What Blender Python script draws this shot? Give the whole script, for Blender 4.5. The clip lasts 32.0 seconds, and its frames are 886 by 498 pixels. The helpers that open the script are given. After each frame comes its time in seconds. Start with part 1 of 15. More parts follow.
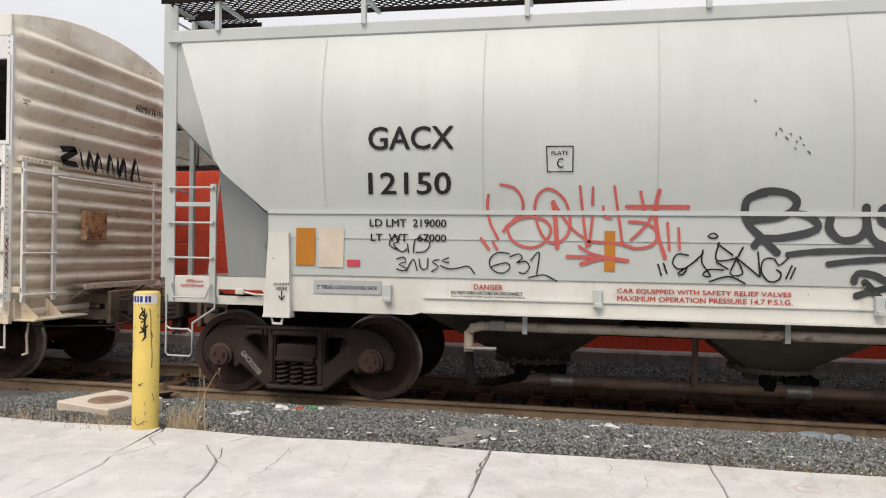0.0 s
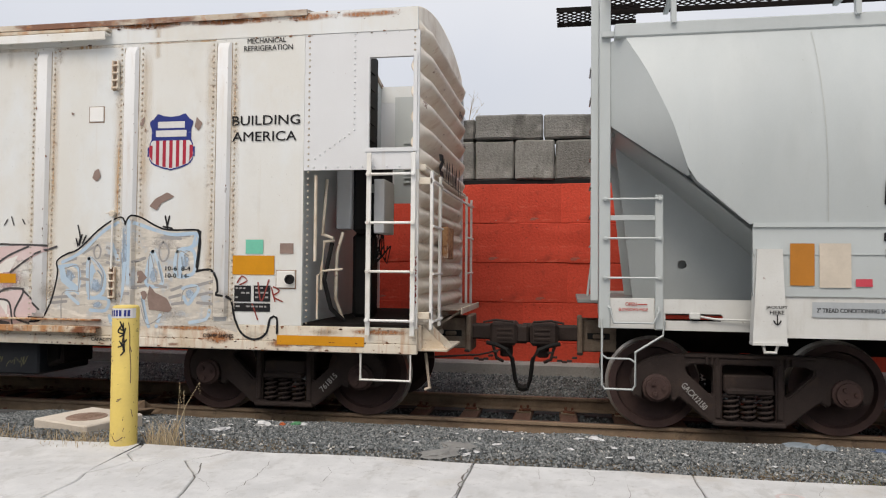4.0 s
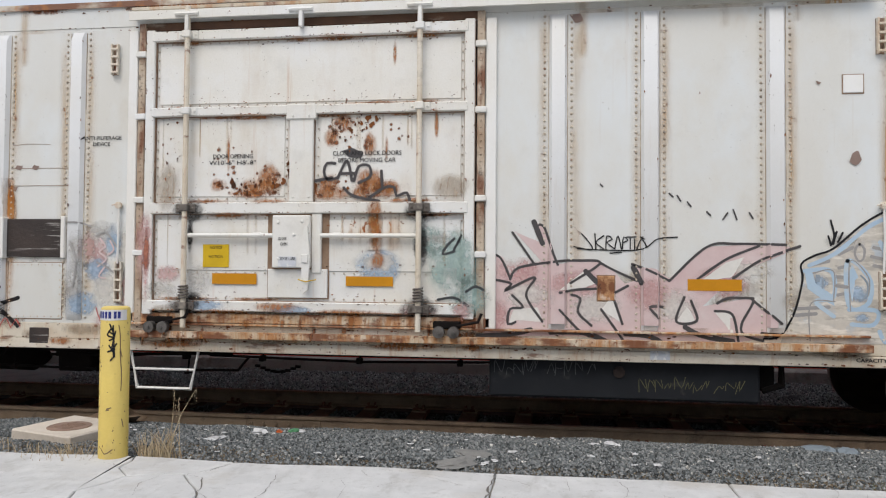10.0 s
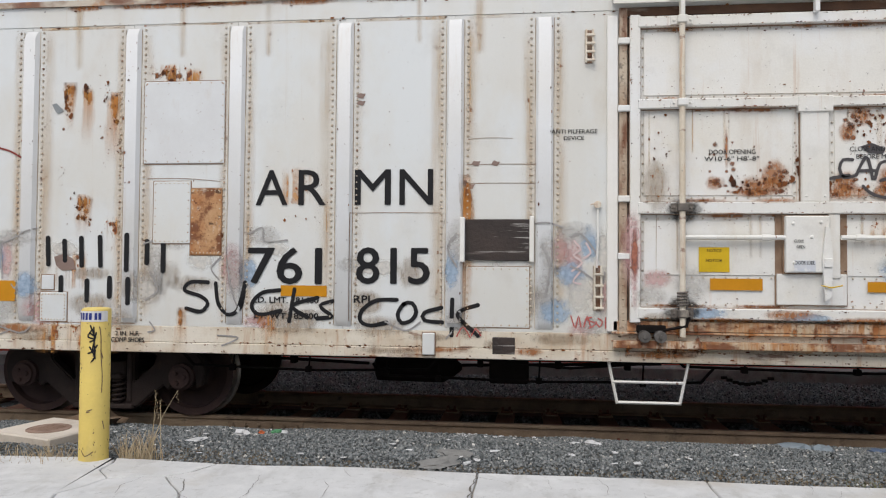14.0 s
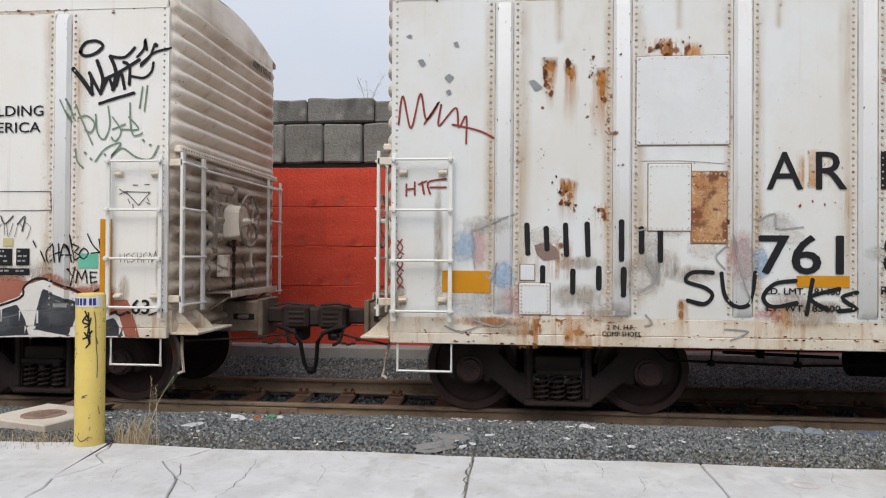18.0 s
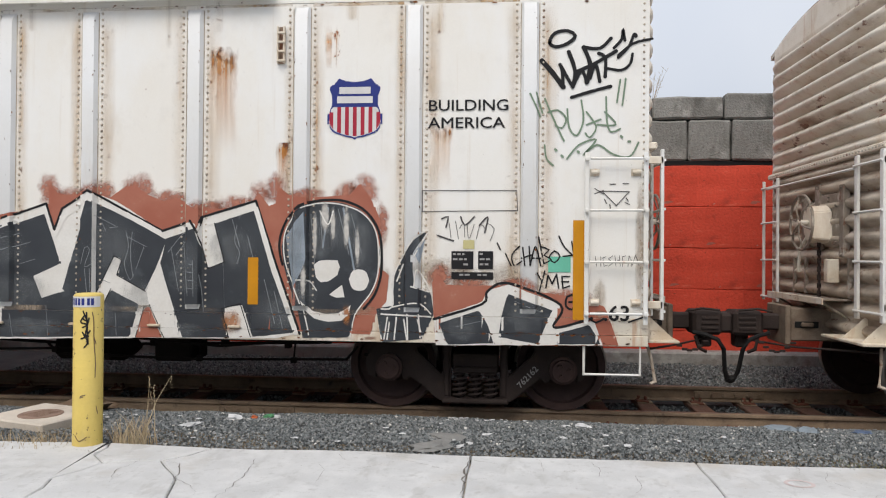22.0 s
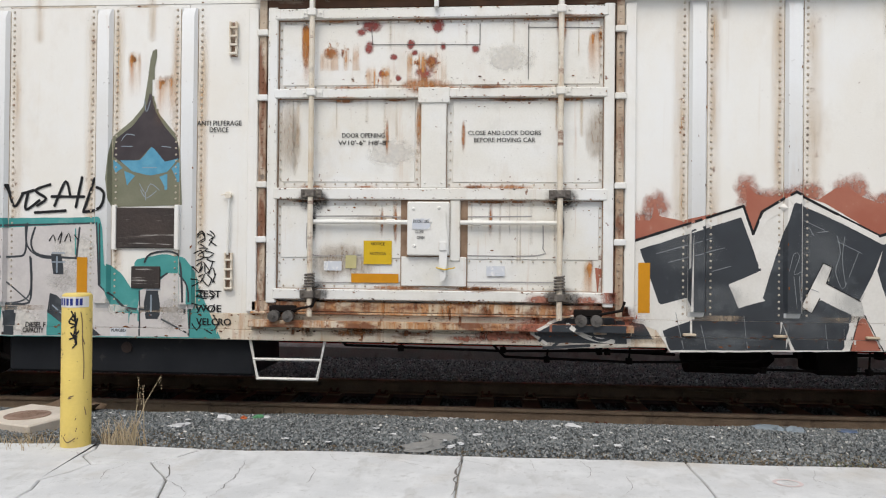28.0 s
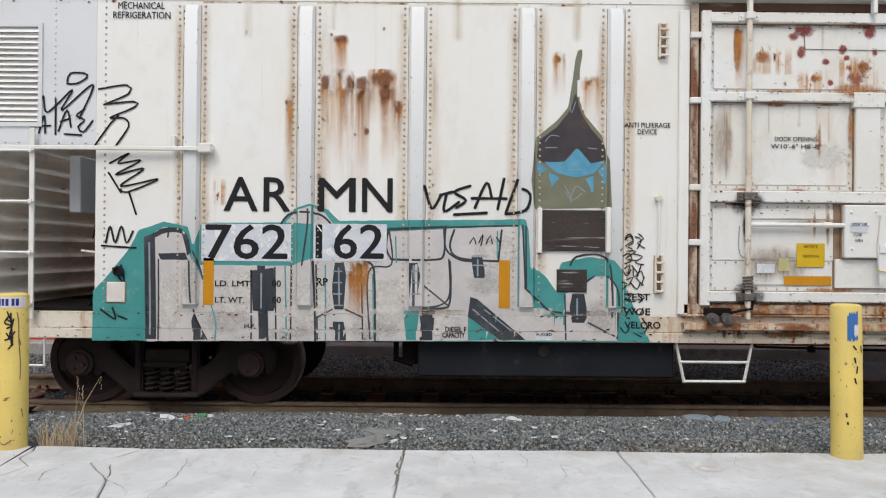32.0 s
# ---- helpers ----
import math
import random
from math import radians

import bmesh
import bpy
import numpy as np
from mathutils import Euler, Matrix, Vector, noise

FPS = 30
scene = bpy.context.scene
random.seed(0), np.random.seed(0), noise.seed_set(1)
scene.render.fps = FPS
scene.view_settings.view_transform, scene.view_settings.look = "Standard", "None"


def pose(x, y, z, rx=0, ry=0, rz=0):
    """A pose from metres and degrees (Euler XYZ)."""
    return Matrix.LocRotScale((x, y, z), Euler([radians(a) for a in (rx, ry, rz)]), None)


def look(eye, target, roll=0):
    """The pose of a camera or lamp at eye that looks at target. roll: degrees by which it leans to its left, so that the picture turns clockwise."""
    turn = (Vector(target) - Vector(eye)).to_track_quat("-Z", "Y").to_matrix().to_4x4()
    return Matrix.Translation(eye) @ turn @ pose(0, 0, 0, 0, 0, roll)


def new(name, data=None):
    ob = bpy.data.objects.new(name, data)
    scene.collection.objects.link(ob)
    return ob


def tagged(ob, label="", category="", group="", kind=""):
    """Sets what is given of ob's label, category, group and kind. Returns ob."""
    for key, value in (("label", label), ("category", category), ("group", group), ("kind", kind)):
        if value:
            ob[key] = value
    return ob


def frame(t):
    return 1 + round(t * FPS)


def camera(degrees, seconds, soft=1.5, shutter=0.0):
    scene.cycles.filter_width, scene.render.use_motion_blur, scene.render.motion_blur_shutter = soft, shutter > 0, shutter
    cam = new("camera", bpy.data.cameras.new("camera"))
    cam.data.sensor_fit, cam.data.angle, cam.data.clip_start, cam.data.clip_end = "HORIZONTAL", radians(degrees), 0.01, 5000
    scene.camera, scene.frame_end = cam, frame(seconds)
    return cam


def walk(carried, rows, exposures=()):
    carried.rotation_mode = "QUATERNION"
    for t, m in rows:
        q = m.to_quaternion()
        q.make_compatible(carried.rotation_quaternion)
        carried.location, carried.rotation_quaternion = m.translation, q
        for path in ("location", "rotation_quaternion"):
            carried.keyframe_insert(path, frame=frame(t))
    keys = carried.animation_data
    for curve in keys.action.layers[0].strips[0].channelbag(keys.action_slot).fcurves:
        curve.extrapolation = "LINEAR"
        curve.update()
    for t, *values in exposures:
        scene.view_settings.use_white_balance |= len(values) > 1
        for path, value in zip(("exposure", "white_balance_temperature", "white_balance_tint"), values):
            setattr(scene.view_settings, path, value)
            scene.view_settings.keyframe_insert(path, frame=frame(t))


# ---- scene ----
cam = camera(63.99, 32.0, soft=1.15)
EYE = 1.44
# t, x, y, z from the first eye, pitch, roll, yaw
VIEW = [
    (0.0, 0.001, 0.000, -0.000, 0.09, -0.85, 10.71),
    (0.5, 0.065, 0.025, -0.023, 1.36, -0.66, 11.21),
    (1.0, 0.088, 0.011, -0.028, 1.54, -0.61, 11.07),
    (1.5, 0.079, 0.002, -0.030, 1.58, -0.60, 10.62),
    (2.0, 0.068, -0.010, -0.025, 1.62, -0.58, 10.42),
    (2.5, 0.063, -0.004, -0.047, 1.61, -0.57, 10.29),
    (4.5, 0.057, 0.041, -0.057, 1.64, -0.54, 9.79),
    (5.0, 0.052, 0.064, -0.045, 1.47, -0.62, 9.83),
    (5.5, 0.030, 0.085, -0.046, 1.46, -0.61, 9.87),
    (6.0, 0.021, 0.100, -0.058, 1.57, -0.54, 9.92),
    (6.5, 0.007, 0.099, -0.056, 1.59, -0.54, 9.82),
    (7.0, -0.026, 0.092, -0.041, 1.56, -0.64, 9.96),
    (7.5, -0.112, 0.155, -0.049, 1.49, -0.58, 9.75),
    (8.0, -0.228, 0.197, -0.056, 1.59, -0.68, 9.45),
    (8.5, -0.316, 0.226, -0.050, 1.49, -0.59, 8.66),
    (9.0, -0.330, 0.261, -0.053, 1.46, -0.56, 8.10),
    (9.5, -0.321, 0.276, -0.066, 1.56, -0.47, 7.78),
    (10.0, -0.325, 0.294, -0.067, 1.56, -0.45, 7.49),
    (10.5, -0.338, 0.288, -0.070, 1.64, -0.47, 7.26),
    (11.0, -0.327, 0.269, -0.064, 1.65, -0.47, 7.19),
    (11.5, -0.312, 0.265, -0.060, 1.58, -0.44, 7.09),
    (12.0, -0.326, 0.268, -0.063, 1.59, -0.49, 6.73),
    (12.5, -0.319, 0.263, -0.063, 1.62, -0.47, 6.54),
    (13.0, -0.316, 0.261, -0.059, 1.52, -0.42, 6.35),
    (13.5, -0.324, 0.256, -0.058, 1.58, -0.40, 6.14),
    (14.0, -0.325, 0.263, -0.057, 1.54, -0.44, 6.05),
    (14.5, -0.333, 0.259, -0.058, 1.49, -0.44, 5.93),
    (16.5, -0.347, 0.277, -0.079, 1.08, -0.39, 5.65),
    (17.0, -0.345, 0.272, -0.080, 0.84, -0.38, 5.61),
    (17.5, -0.348, 0.266, -0.078, 0.66, -0.39, 5.52),
    (18.0, -0.348, 0.260, -0.073, 0.51, -0.38, 5.44),
    (18.5, -0.353, 0.267, -0.074, 0.48, -0.46, 5.41),
    (19.0, -0.366, 0.262, -0.062, 0.34, -0.46, 5.22),
    (19.5, -0.354, 0.261, -0.059, 0.31, -0.47, 5.27),
    (20.0, -0.371, 0.254, -0.060, 0.44, -0.46, 5.08),
    (20.5, -0.370, 0.243, -0.056, 0.46, -0.42, 5.05),
    (21.0, -0.371, 0.238, -0.059, 0.50, -0.43, 4.99),
    (21.5, -0.369, 0.226, -0.052, 0.44, -0.48, 5.01),
    (22.0, -0.371, 0.235, -0.059, 0.38, -0.44, 4.98),
    (22.5, -0.381, 0.245, -0.066, 0.43, -0.45, 4.81),
    (23.0, -0.377, 0.249, -0.067, 0.47, -0.47, 4.72),
    (23.5, -0.382, 0.251, -0.065, 0.46, -0.50, 4.64),
    (24.0, -0.381, 0.254, -0.056, 0.34, -0.50, 4.58),
    (24.5, -0.379, 0.258, -0.058, 0.34, -0.50, 4.57),
    (25.0, -0.387, 0.256, -0.063, 0.39, -0.52, 4.45),
    (25.5, -0.389, 0.241, -0.050, 0.36, -0.52, 4.40),
    (27.5, -0.403, 0.235, -0.058, 0.37, -0.56, 3.99),
    (28.0, -0.399, 0.230, -0.054, 0.37, -0.56, 3.98),
    (28.5, -0.379, 0.215, -0.057, 0.41, -0.50, 3.87),
    (29.0, -0.323, 0.196, -0.047, 0.37, -0.51, 3.89),
    (29.5, -0.318, 0.190, -0.044, 0.36, -0.52, 3.86),
    (30.0, -0.346, 0.141, -0.045, 0.41, -0.53, 3.00),
    (30.5, -0.349, 0.087, -0.043, 0.38, -0.50, 1.48),
    (31.0, -0.336, 0.045, -0.044, 0.31, -0.45, 0.48),
    (31.5, -0.334, 0.061, -0.040, 0.22, -0.47, 0.06),
    (32.0, -0.340, 0.107, -0.039, 0.16, -0.49, -0.10),
]
# t, metres that the train has rolled
ROLLED = [
    (0.0, -0.000), (0.5, 0.608), (1.0, 1.222), (1.5, 1.836), (2.0, 2.454), (2.5, 3.066),
    (4.5, 5.531), (5.0, 6.143), (5.5, 6.763), (6.0, 7.384), (6.5, 8.003), (7.0, 8.623),
    (7.5, 9.259), (8.0, 9.898), (8.5, 10.534), (9.0, 11.158), (9.5, 11.786), (10.0, 12.412),
    (10.5, 13.034), (11.0, 13.647), (11.5, 14.260), (12.0, 14.872), (12.5, 15.486), (13.0, 16.104),
    (13.5, 16.724), (14.0, 17.337), (14.5, 17.953), (16.5, 20.397), (17.0, 21.006), (17.5, 21.611),
    (18.0, 22.214), (18.5, 22.806), (19.0, 23.371), (19.5, 23.963), (20.0, 24.566), (20.5, 25.161),
    (21.0, 25.750), (21.5, 26.333), (22.0, 26.917), (22.5, 27.500), (23.0, 28.079), (23.5, 28.655),
    (24.0, 29.231), (24.5, 29.805), (25.0, 30.380), (25.5, 30.962), (27.5, 33.247), (28.0, 33.815),
    (28.5, 34.384), (29.0, 34.953), (29.5, 35.533), (30.0, 36.129), (30.5, 36.727), (31.0, 37.326),
    (31.5, 37.929), (32.0, 38.540),
]
walk(cam, [(t, pose(x, y, EYE + z, 90 + p, r, w)) for t, x, y, z, p, r, w in VIEW],
     [(0.0, 0.47, 7700, 12), (1.0, 0.37, 7600, 12), (2.5, 0.30, 7450, 12), (5.0, 0.24, 7150, 12), (9.0, 0.16, 6850, 11), (14.0, 0.15, 6850, 11), (17.0, 0.19, 6850, 11), (20.0, 0.23, 6900, 11), (25.0, 0.30, 6950, 10), (32.0, 0.22, 6800, 10)])

# ---- light: overcast sky and a very wide pale sun ----
world = bpy.data.worlds.new("overcast")
scene.world = world
world.use_nodes = True
wn, wl = world.node_tree.nodes, world.node_tree.links
sky = wn.new("ShaderNodeTexSky")
sky.sky_type, sky.sun_disc = "NISHITA", False
sky.sun_elevation, sky.sun_rotation = radians(50), radians(193)
sky.dust_density, sky.air_density = 3.0, 1.0
cloud = wn.new("ShaderNodeTexNoise")
cloud.inputs["Scale"].default_value, cloud.inputs["Detail"].default_value = 1.6, 4
ramp = wn.new("ShaderNodeValToRGB")
ramp.color_ramp.elements[0].position, ramp.color_ramp.elements[0].color = 0.3, (6.6, 7.6, 9.5, 1)
ramp.color_ramp.elements[1].position, ramp.color_ramp.elements[1].color = 0.75, (8.8, 9.5, 10.7, 1)
mixs = wn.new("ShaderNodeMix")
mixs.data_type = "RGBA"
mixs.inputs[0].default_value = 0.85
wl.new(cloud.outputs["Fac"], ramp.inputs[0])
wl.new(sky.outputs[0], mixs.inputs[6])
wl.new(ramp.outputs[0], mixs.inputs[7])
bg = wn["Background"]
wco = wn.new("ShaderNodeTexCoord")
wse = wn.new("ShaderNodeSeparateXYZ")
rise = wn.new("ShaderNodeMapRange")
rise.inputs[1].default_value, rise.inputs[2].default_value = 0.1, 1.0
rise.inputs[3].default_value, rise.inputs[4].default_value = 0.070, 0.118
wl.new(wco.outputs["Generated"], wse.inputs[0])
wl.new(wse.outputs[2], rise.inputs[0])
wl.new(rise.outputs[0], bg.inputs[1])
wl.new(mixs.outputs[2], bg.inputs[0])
sun = new("sun", bpy.data.lights.new("sun", "SUN"))
sun.data.energy, sun.data.angle, sun.data.color = 1.6, radians(35), (1.0, 0.96, 0.90)
sun.matrix_world = look((-3, -12.5, 16), (0, 0, 0))

YC, ZR, SIDE = 8.55, -0.245, -1.55      # track centre, rail top, near side of the cars from the centre
CA, CB, CH = -15.0, -34.6, 3.5          # where the cars' middles stand at the start


# ---- mesh helpers ----
def box(bm, x0, x1, y0, y1, z0, z1):
    v = [bm.verts.new(p) for p in ((x0, y0, z0), (x1, y0, z0), (x1, y1, z0), (x0, y1, z0), (x0, y0, z1), (x1, y0, z1), (x1, y1, z1), (x0, y1, z1))]
    for f in ((0, 3, 2, 1), (4, 5, 6, 7), (0, 1, 5, 4), (1, 2, 6, 5), (2, 3, 7, 6), (3, 0, 4, 7)):
        bm.faces.new([v[i] for i in f])
    return v


def bbox(bm, x0, x1, y0, y1, z0, z1, b=0.006):
    """A box with bevelled edges."""
    v = box(bm, x0, x1, y0, y1, z0, z1)
    es = list({e for w in v for e in w.link_edges})
    bmesh.ops.bevel(bm, geom=es, offset=b, segments=1, affect="EDGES")


def tube(bm, pts, r, n=8, cap=True):
    """A round bar along a line of points."""
    pts = [Vector(p) for p in pts]
    rings = []
    for i, p in enumerate(pts):
        a = (p - pts[i - 1]).normalized() if i else None
        b = (pts[i + 1] - p).normalized() if i < len(pts) - 1 else None
        d = ((a or b) + (b or a)).normalized()
        up = Vector((0, 0, 1)) if abs(d.z) < 0.9 else Vector((0, 1, 0))
        s = d.cross(up).normalized()
        u = s.cross(d)
        k = 1 / max(0.6, d.dot(a or b))
        rr = r[i] if isinstance(r, (list, tuple)) else r
        rings.append([bm.verts.new(p + (s * math.cos(q) + u * math.sin(q)) * rr * k) for q in (2 * math.pi * j / n for j in range(n))])
    for a, b in zip(rings, rings[1:]):
        for j in range(n):
            bm.faces.new((a[j], a[(j + 1) % n], b[(j + 1) % n], b[j]))
    if cap:
        bm.faces.new(rings[0][::-1])
        bm.faces.new(rings[-1])


def plate(bm, outer, holes, y0, y1):
    """A flat plate with holes: outlines in x and z, thick from y0 to y1."""
    edges = []
    for loop in [outer, *holes]:
        v = [bm.verts.new((x, y0, z)) for x, z in loop]
        edges += [bm.edges.new((v[i], v[(i + 1) % len(v)])) for i in range(len(v))]
    res = bmesh.ops.triangle_fill(bm, use_beauty=True, use_dissolve=False, edges=edges)
    faces = [g for g in res["geom"] if isinstance(g, bmesh.types.BMFace)]
    ext = bmesh.ops.extrude_face_region(bm, geom=faces, use_keep_orig=True)
    bmesh.ops.translate(bm, vec=(0, y1 - y0, 0), verts=[g for g in ext["geom"] if isinstance(g, bmesh.types.BMVert)])
    bmesh.ops.recalc_face_normals(bm, faces=bm.faces[:])


def lathe(bm, prof, n, c, axis="y"):
    """Turns a profile of (radius, height) round an axis through c."""
    rings = []
    for r, h in prof:
        ring = []
        for j in range(n):
            a = 2 * math.pi * j / n
            p = {"y": (r * math.cos(a), h, r * math.sin(a)), "z": (r * math.cos(a), r * math.sin(a), h), "x": (h, r * math.cos(a), r * math.sin(a))}[axis]
            ring.append(bm.verts.new(Vector(p) + Vector(c)))
        rings.append(ring)
    for a, b in zip(rings, rings[1:]):
        for j in range(n):
            bm.faces.new((a[j], a[(j + 1) % n], b[(j + 1) % n], b[j]))
    if prof[0][0] > 0.002:
        bm.faces.new(rings[0][::-1])
    if prof[-1][0] > 0.002:
        bm.faces.new(rings[-1])


def dome(bm, x, y, z, r=0.013, h=0.009, n=6):
    """A rivet head that points to -y."""
    a = [bm.verts.new((x + r * math.cos(2 * math.pi * j / n), y, z + r * math.sin(2 * math.pi * j / n))) for j in range(n)]
    b = [bm.verts.new((x + 0.55 * r * math.cos(2 * math.pi * j / n), y - h, z + 0.55 * r * math.sin(2 * math.pi * j / n))) for j in range(n)]
    for j in range(n):
        bm.faces.new((a[j], a[(j + 1) % n], b[(j + 1) % n], b[j]))
    bm.faces.new(b)


def bmw():
    return bmesh.new()


def part(name, bm, material, parent=None, label="", fix=True, angle=35):
    """Links a bmesh as one mesh object under a thing or a part."""
    if fix:
        bmesh.ops.recalc_face_normals(bm, faces=bm.faces[:])
    me = bpy.data.meshes.new(name)
    bm.to_mesh(me)
    bm.free()
    me.polygons.foreach_set("use_smooth", [True] * len(me.polygons))
    me.set_sharp_from_angle(angle=radians(angle))
    me.materials.append(material)
    ob = new(name, me)
    ob.parent = parent
    if label:
        tagged(ob, label)
    return ob


def made(name, verts, faces, material, parent=None, label=""):
    me = bpy.data.meshes.new(name)
    me.from_pydata(verts, [], faces)
    me.update()
    me.materials.append(material)
    ob = new(name, me)
    ob.parent = parent
    if label:
        tagged(ob, label)
    return ob


def thing(name, m, label, category, group="", kind=""):
    ob = new(name)
    ob.matrix_basis = m
    return tagged(ob, label, category, group, kind)


# ---- materials ----
def nodes(name):
    m = bpy.data.materials.new(name)
    m.use_nodes = True
    t = m.node_tree
    return m, t.nodes, t.links, t.nodes["Principled BSDF"]


def noise_fac(n, l, co, scale, lo, hi, detail=4, squash=None, rough=0.55):
    """Noise in object space, cut to 0..1 between lo and hi."""
    if squash:
        mp = n.new("ShaderNodeMapping")
        mp.inputs["Scale"].default_value = squash
        l.new(co, mp.inputs[0])
        co = mp.outputs[0]
    tx = n.new("ShaderNodeTexNoise")
    tx.inputs["Scale"].default_value, tx.inputs["Detail"].default_value, tx.inputs["Roughness"].default_value = scale, detail, rough
    l.new(co, tx.inputs["Vector"])
    mr = n.new("ShaderNodeMapRange")
    mr.inputs[1].default_value, mr.inputs[2].default_value = lo, hi
    l.new(tx.outputs["Fac"], mr.inputs[0])
    return mr.outputs[0], tx.outputs["Fac"]


def blend(n, l, fac, a, b, amount=1.0):
    mx = n.new("ShaderNodeMix")
    mx.data_type = "RGBA"
    if amount < 1:
        mu = n.new("ShaderNodeMath")
        mu.operation = "MULTIPLY"
        mu.inputs[1].default_value = amount
        l.new(fac, mu.inputs[0])
        fac = mu.outputs[0]
    l.new(fac, mx.inputs[0])
    for k, v in ((6, a), (7, b)):
        if isinstance(v, tuple):
            mx.inputs[k].default_value = (*v, 1)
        else:
            l.new(v, mx.inputs[k])
    return mx.outputs[2]


def surf(name, c1, c2, scale=2.0, rough=0.6, metal=0.0, fine=45.0, bump=0.12, grain=0.25, layers=(), vary=0.0, mid=(0.35, 0.7), spec=0.5):
    """Two tones at a large scale, a fine grain, then layers (colour, scale, lo, hi, amount, squash) on top."""
    m, n, l, p = nodes(name)
    co = n.new("ShaderNodeTexCoord").outputs["Object"]
    f1, _ = noise_fac(n, l, co, scale, *mid)
    col = blend(n, l, f1, c1, c2)
    f2, raw = noise_fac(n, l, co, fine, 0.3, 0.7, 3)
    dark = tuple(0.6 * v for v in c2)
    col = blend(n, l, f2, col, dark, grain)
    for c, s, lo, hi, amount, squash in layers:
        f, _ = noise_fac(n, l, co, s, lo, hi, 6, squash, 0.62)
        col = blend(n, l, f, col, c, amount)
    if vary:
        oi = n.new("ShaderNodeObjectInfo")
        hs = n.new("ShaderNodeHueSaturation")
        mr = n.new("ShaderNodeMapRange")
        mr.inputs[3].default_value, mr.inputs[4].default_value = 1 - vary, 1 + vary
        l.new(oi.outputs["Random"], mr.inputs[0])
        l.new(mr.outputs[0], hs.inputs["Value"])
        l.new(col, hs.inputs["Color"])
        col = hs.outputs[0]
    l.new(col, p.inputs["Base Color"])
    p.inputs["Roughness"].default_value, p.inputs["Metallic"].default_value = rough, metal
    p.inputs["Specular IOR Level"].default_value = spec
    if bump:
        b = n.new("ShaderNodeBump")
        b.inputs["Strength"].default_value, b.inputs["Distance"].default_value = bump, 0.02
        l.new(raw, b.inputs["Height"])
        l.new(b.outputs[0], p.inputs["Normal"])
    return m


def island(name, cols, rough=0.9):
    """Loose pieces, each of its own tone."""
    m, n, l, p = nodes(name)
    g = n.new("ShaderNodeNewGeometry")
    r = n.new("ShaderNodeValToRGB")
    r.color_ramp.elements[0].color, r.color_ramp.elements[1].color = (*cols[0], 1), (*cols[-1], 1)
    for i, c in enumerate(cols[1:-1]):
        r.color_ramp.elements.new((i + 1) / (len(cols) - 1)).color = (*c, 1)
    l.new(g.outputs["Random Per Island"], r.inputs[0])
    l.new(r.outputs[0], p.inputs["Base Color"])
    p.inputs["Roughness"].default_value = rough
    p.inputs["Specular IOR Level"].default_value = 0.15
    return m


RUST, TAN, GRIME = (0.16, 0.05, 0.018), (0.42, 0.27, 0.13), (0.25, 0.22, 0.18)
UP = (1, 1, 0.09)
ORANGE, SOOT = (0.42, 0.17, 0.045), (0.12, 0.10, 0.085)
RUN = (1, 1, 0.03)
M_WHITE = surf("chalky_white_paint", (0.80, 0.79, 0.755), (0.765, 0.735, 0.675), 0.8, 0.5, 0, 110, 0.04, 0.10,
               [(TAN, 2.2, 0.56, 0.82, 0.22, (1, 1, 0.5)), ((0.79, 0.80, 0.80), 1.5, 0.46, 0.64, 0.6, (1, 1, 0.6)), (TAN, 13, 0.60, 0.76, 0.22, RUN), (GRIME, 3, 0.58, 0.85, 0.16, None),
                (RUST, 13, 0.725, 0.75, 0.85, (1, 1, 0.8)), (SOOT, 34, 0.70, 0.73, 0.5, None)])
M_AGED = surf("aged_cream_paint", (0.685, 0.69, 0.665), (0.655, 0.64, 0.59), 0.8, 0.5, 0, 110, 0.04, 0.10,
              [(TAN, 2.2, 0.56, 0.82, 0.24, (1, 1, 0.5)), ((0.69, 0.725, 0.74), 1.2, 0.44, 0.62, 0.75, (1, 1, 0.6)), (TAN, 13, 0.62, 0.78, 0.20, RUN), (GRIME, 3, 0.58, 0.85, 0.18, None),
               (RUST, 13, 0.715, 0.745, 0.85, (1, 1, 0.8)), (RUST, 40, 0.72, 0.74, 0.7, None), (SOOT, 34, 0.69, 0.72, 0.5, None)])
M_RIB = surf("chipped_white_rib_paint", (0.70, 0.715, 0.725), (0.675, 0.675, 0.66), 1.5, 0.45, 0, 60, 0.04, 0.08,
             [(TAN, 9, 0.60, 0.8, 0.3, (1, 1, 0.12)), (RUST, 12, 0.71, 0.74, 0.85, (1, 1, 0.45)), (SOOT, 26, 0.68, 0.71, 0.6, (1, 1, 0.4))])
M_DOOR = surf("rust_streaked_white_paint", (0.77, 0.765, 0.735), (0.72, 0.695, 0.63), 1.3, 0.5, 0, 60, 0.06, 0.12,
              [(TAN, 3, 0.54, 0.80, 0.34, (1, 1, 0.3)), ((0.76, 0.775, 0.785), 1.1, 0.49, 0.64, 0.6, None), (ORANGE, 16, 0.63, 0.74, 0.34, RUN), (GRIME, 4, 0.56, 0.8, 0.22, None), (RUST, 9, 0.695, 0.72, 0.9, (1, 1, 0.6)),
               (RUST, 26, 0.69, 0.715, 0.85, (0.6, 1, 1)), (SOOT, 32, 0.68, 0.71, 0.6, None)])
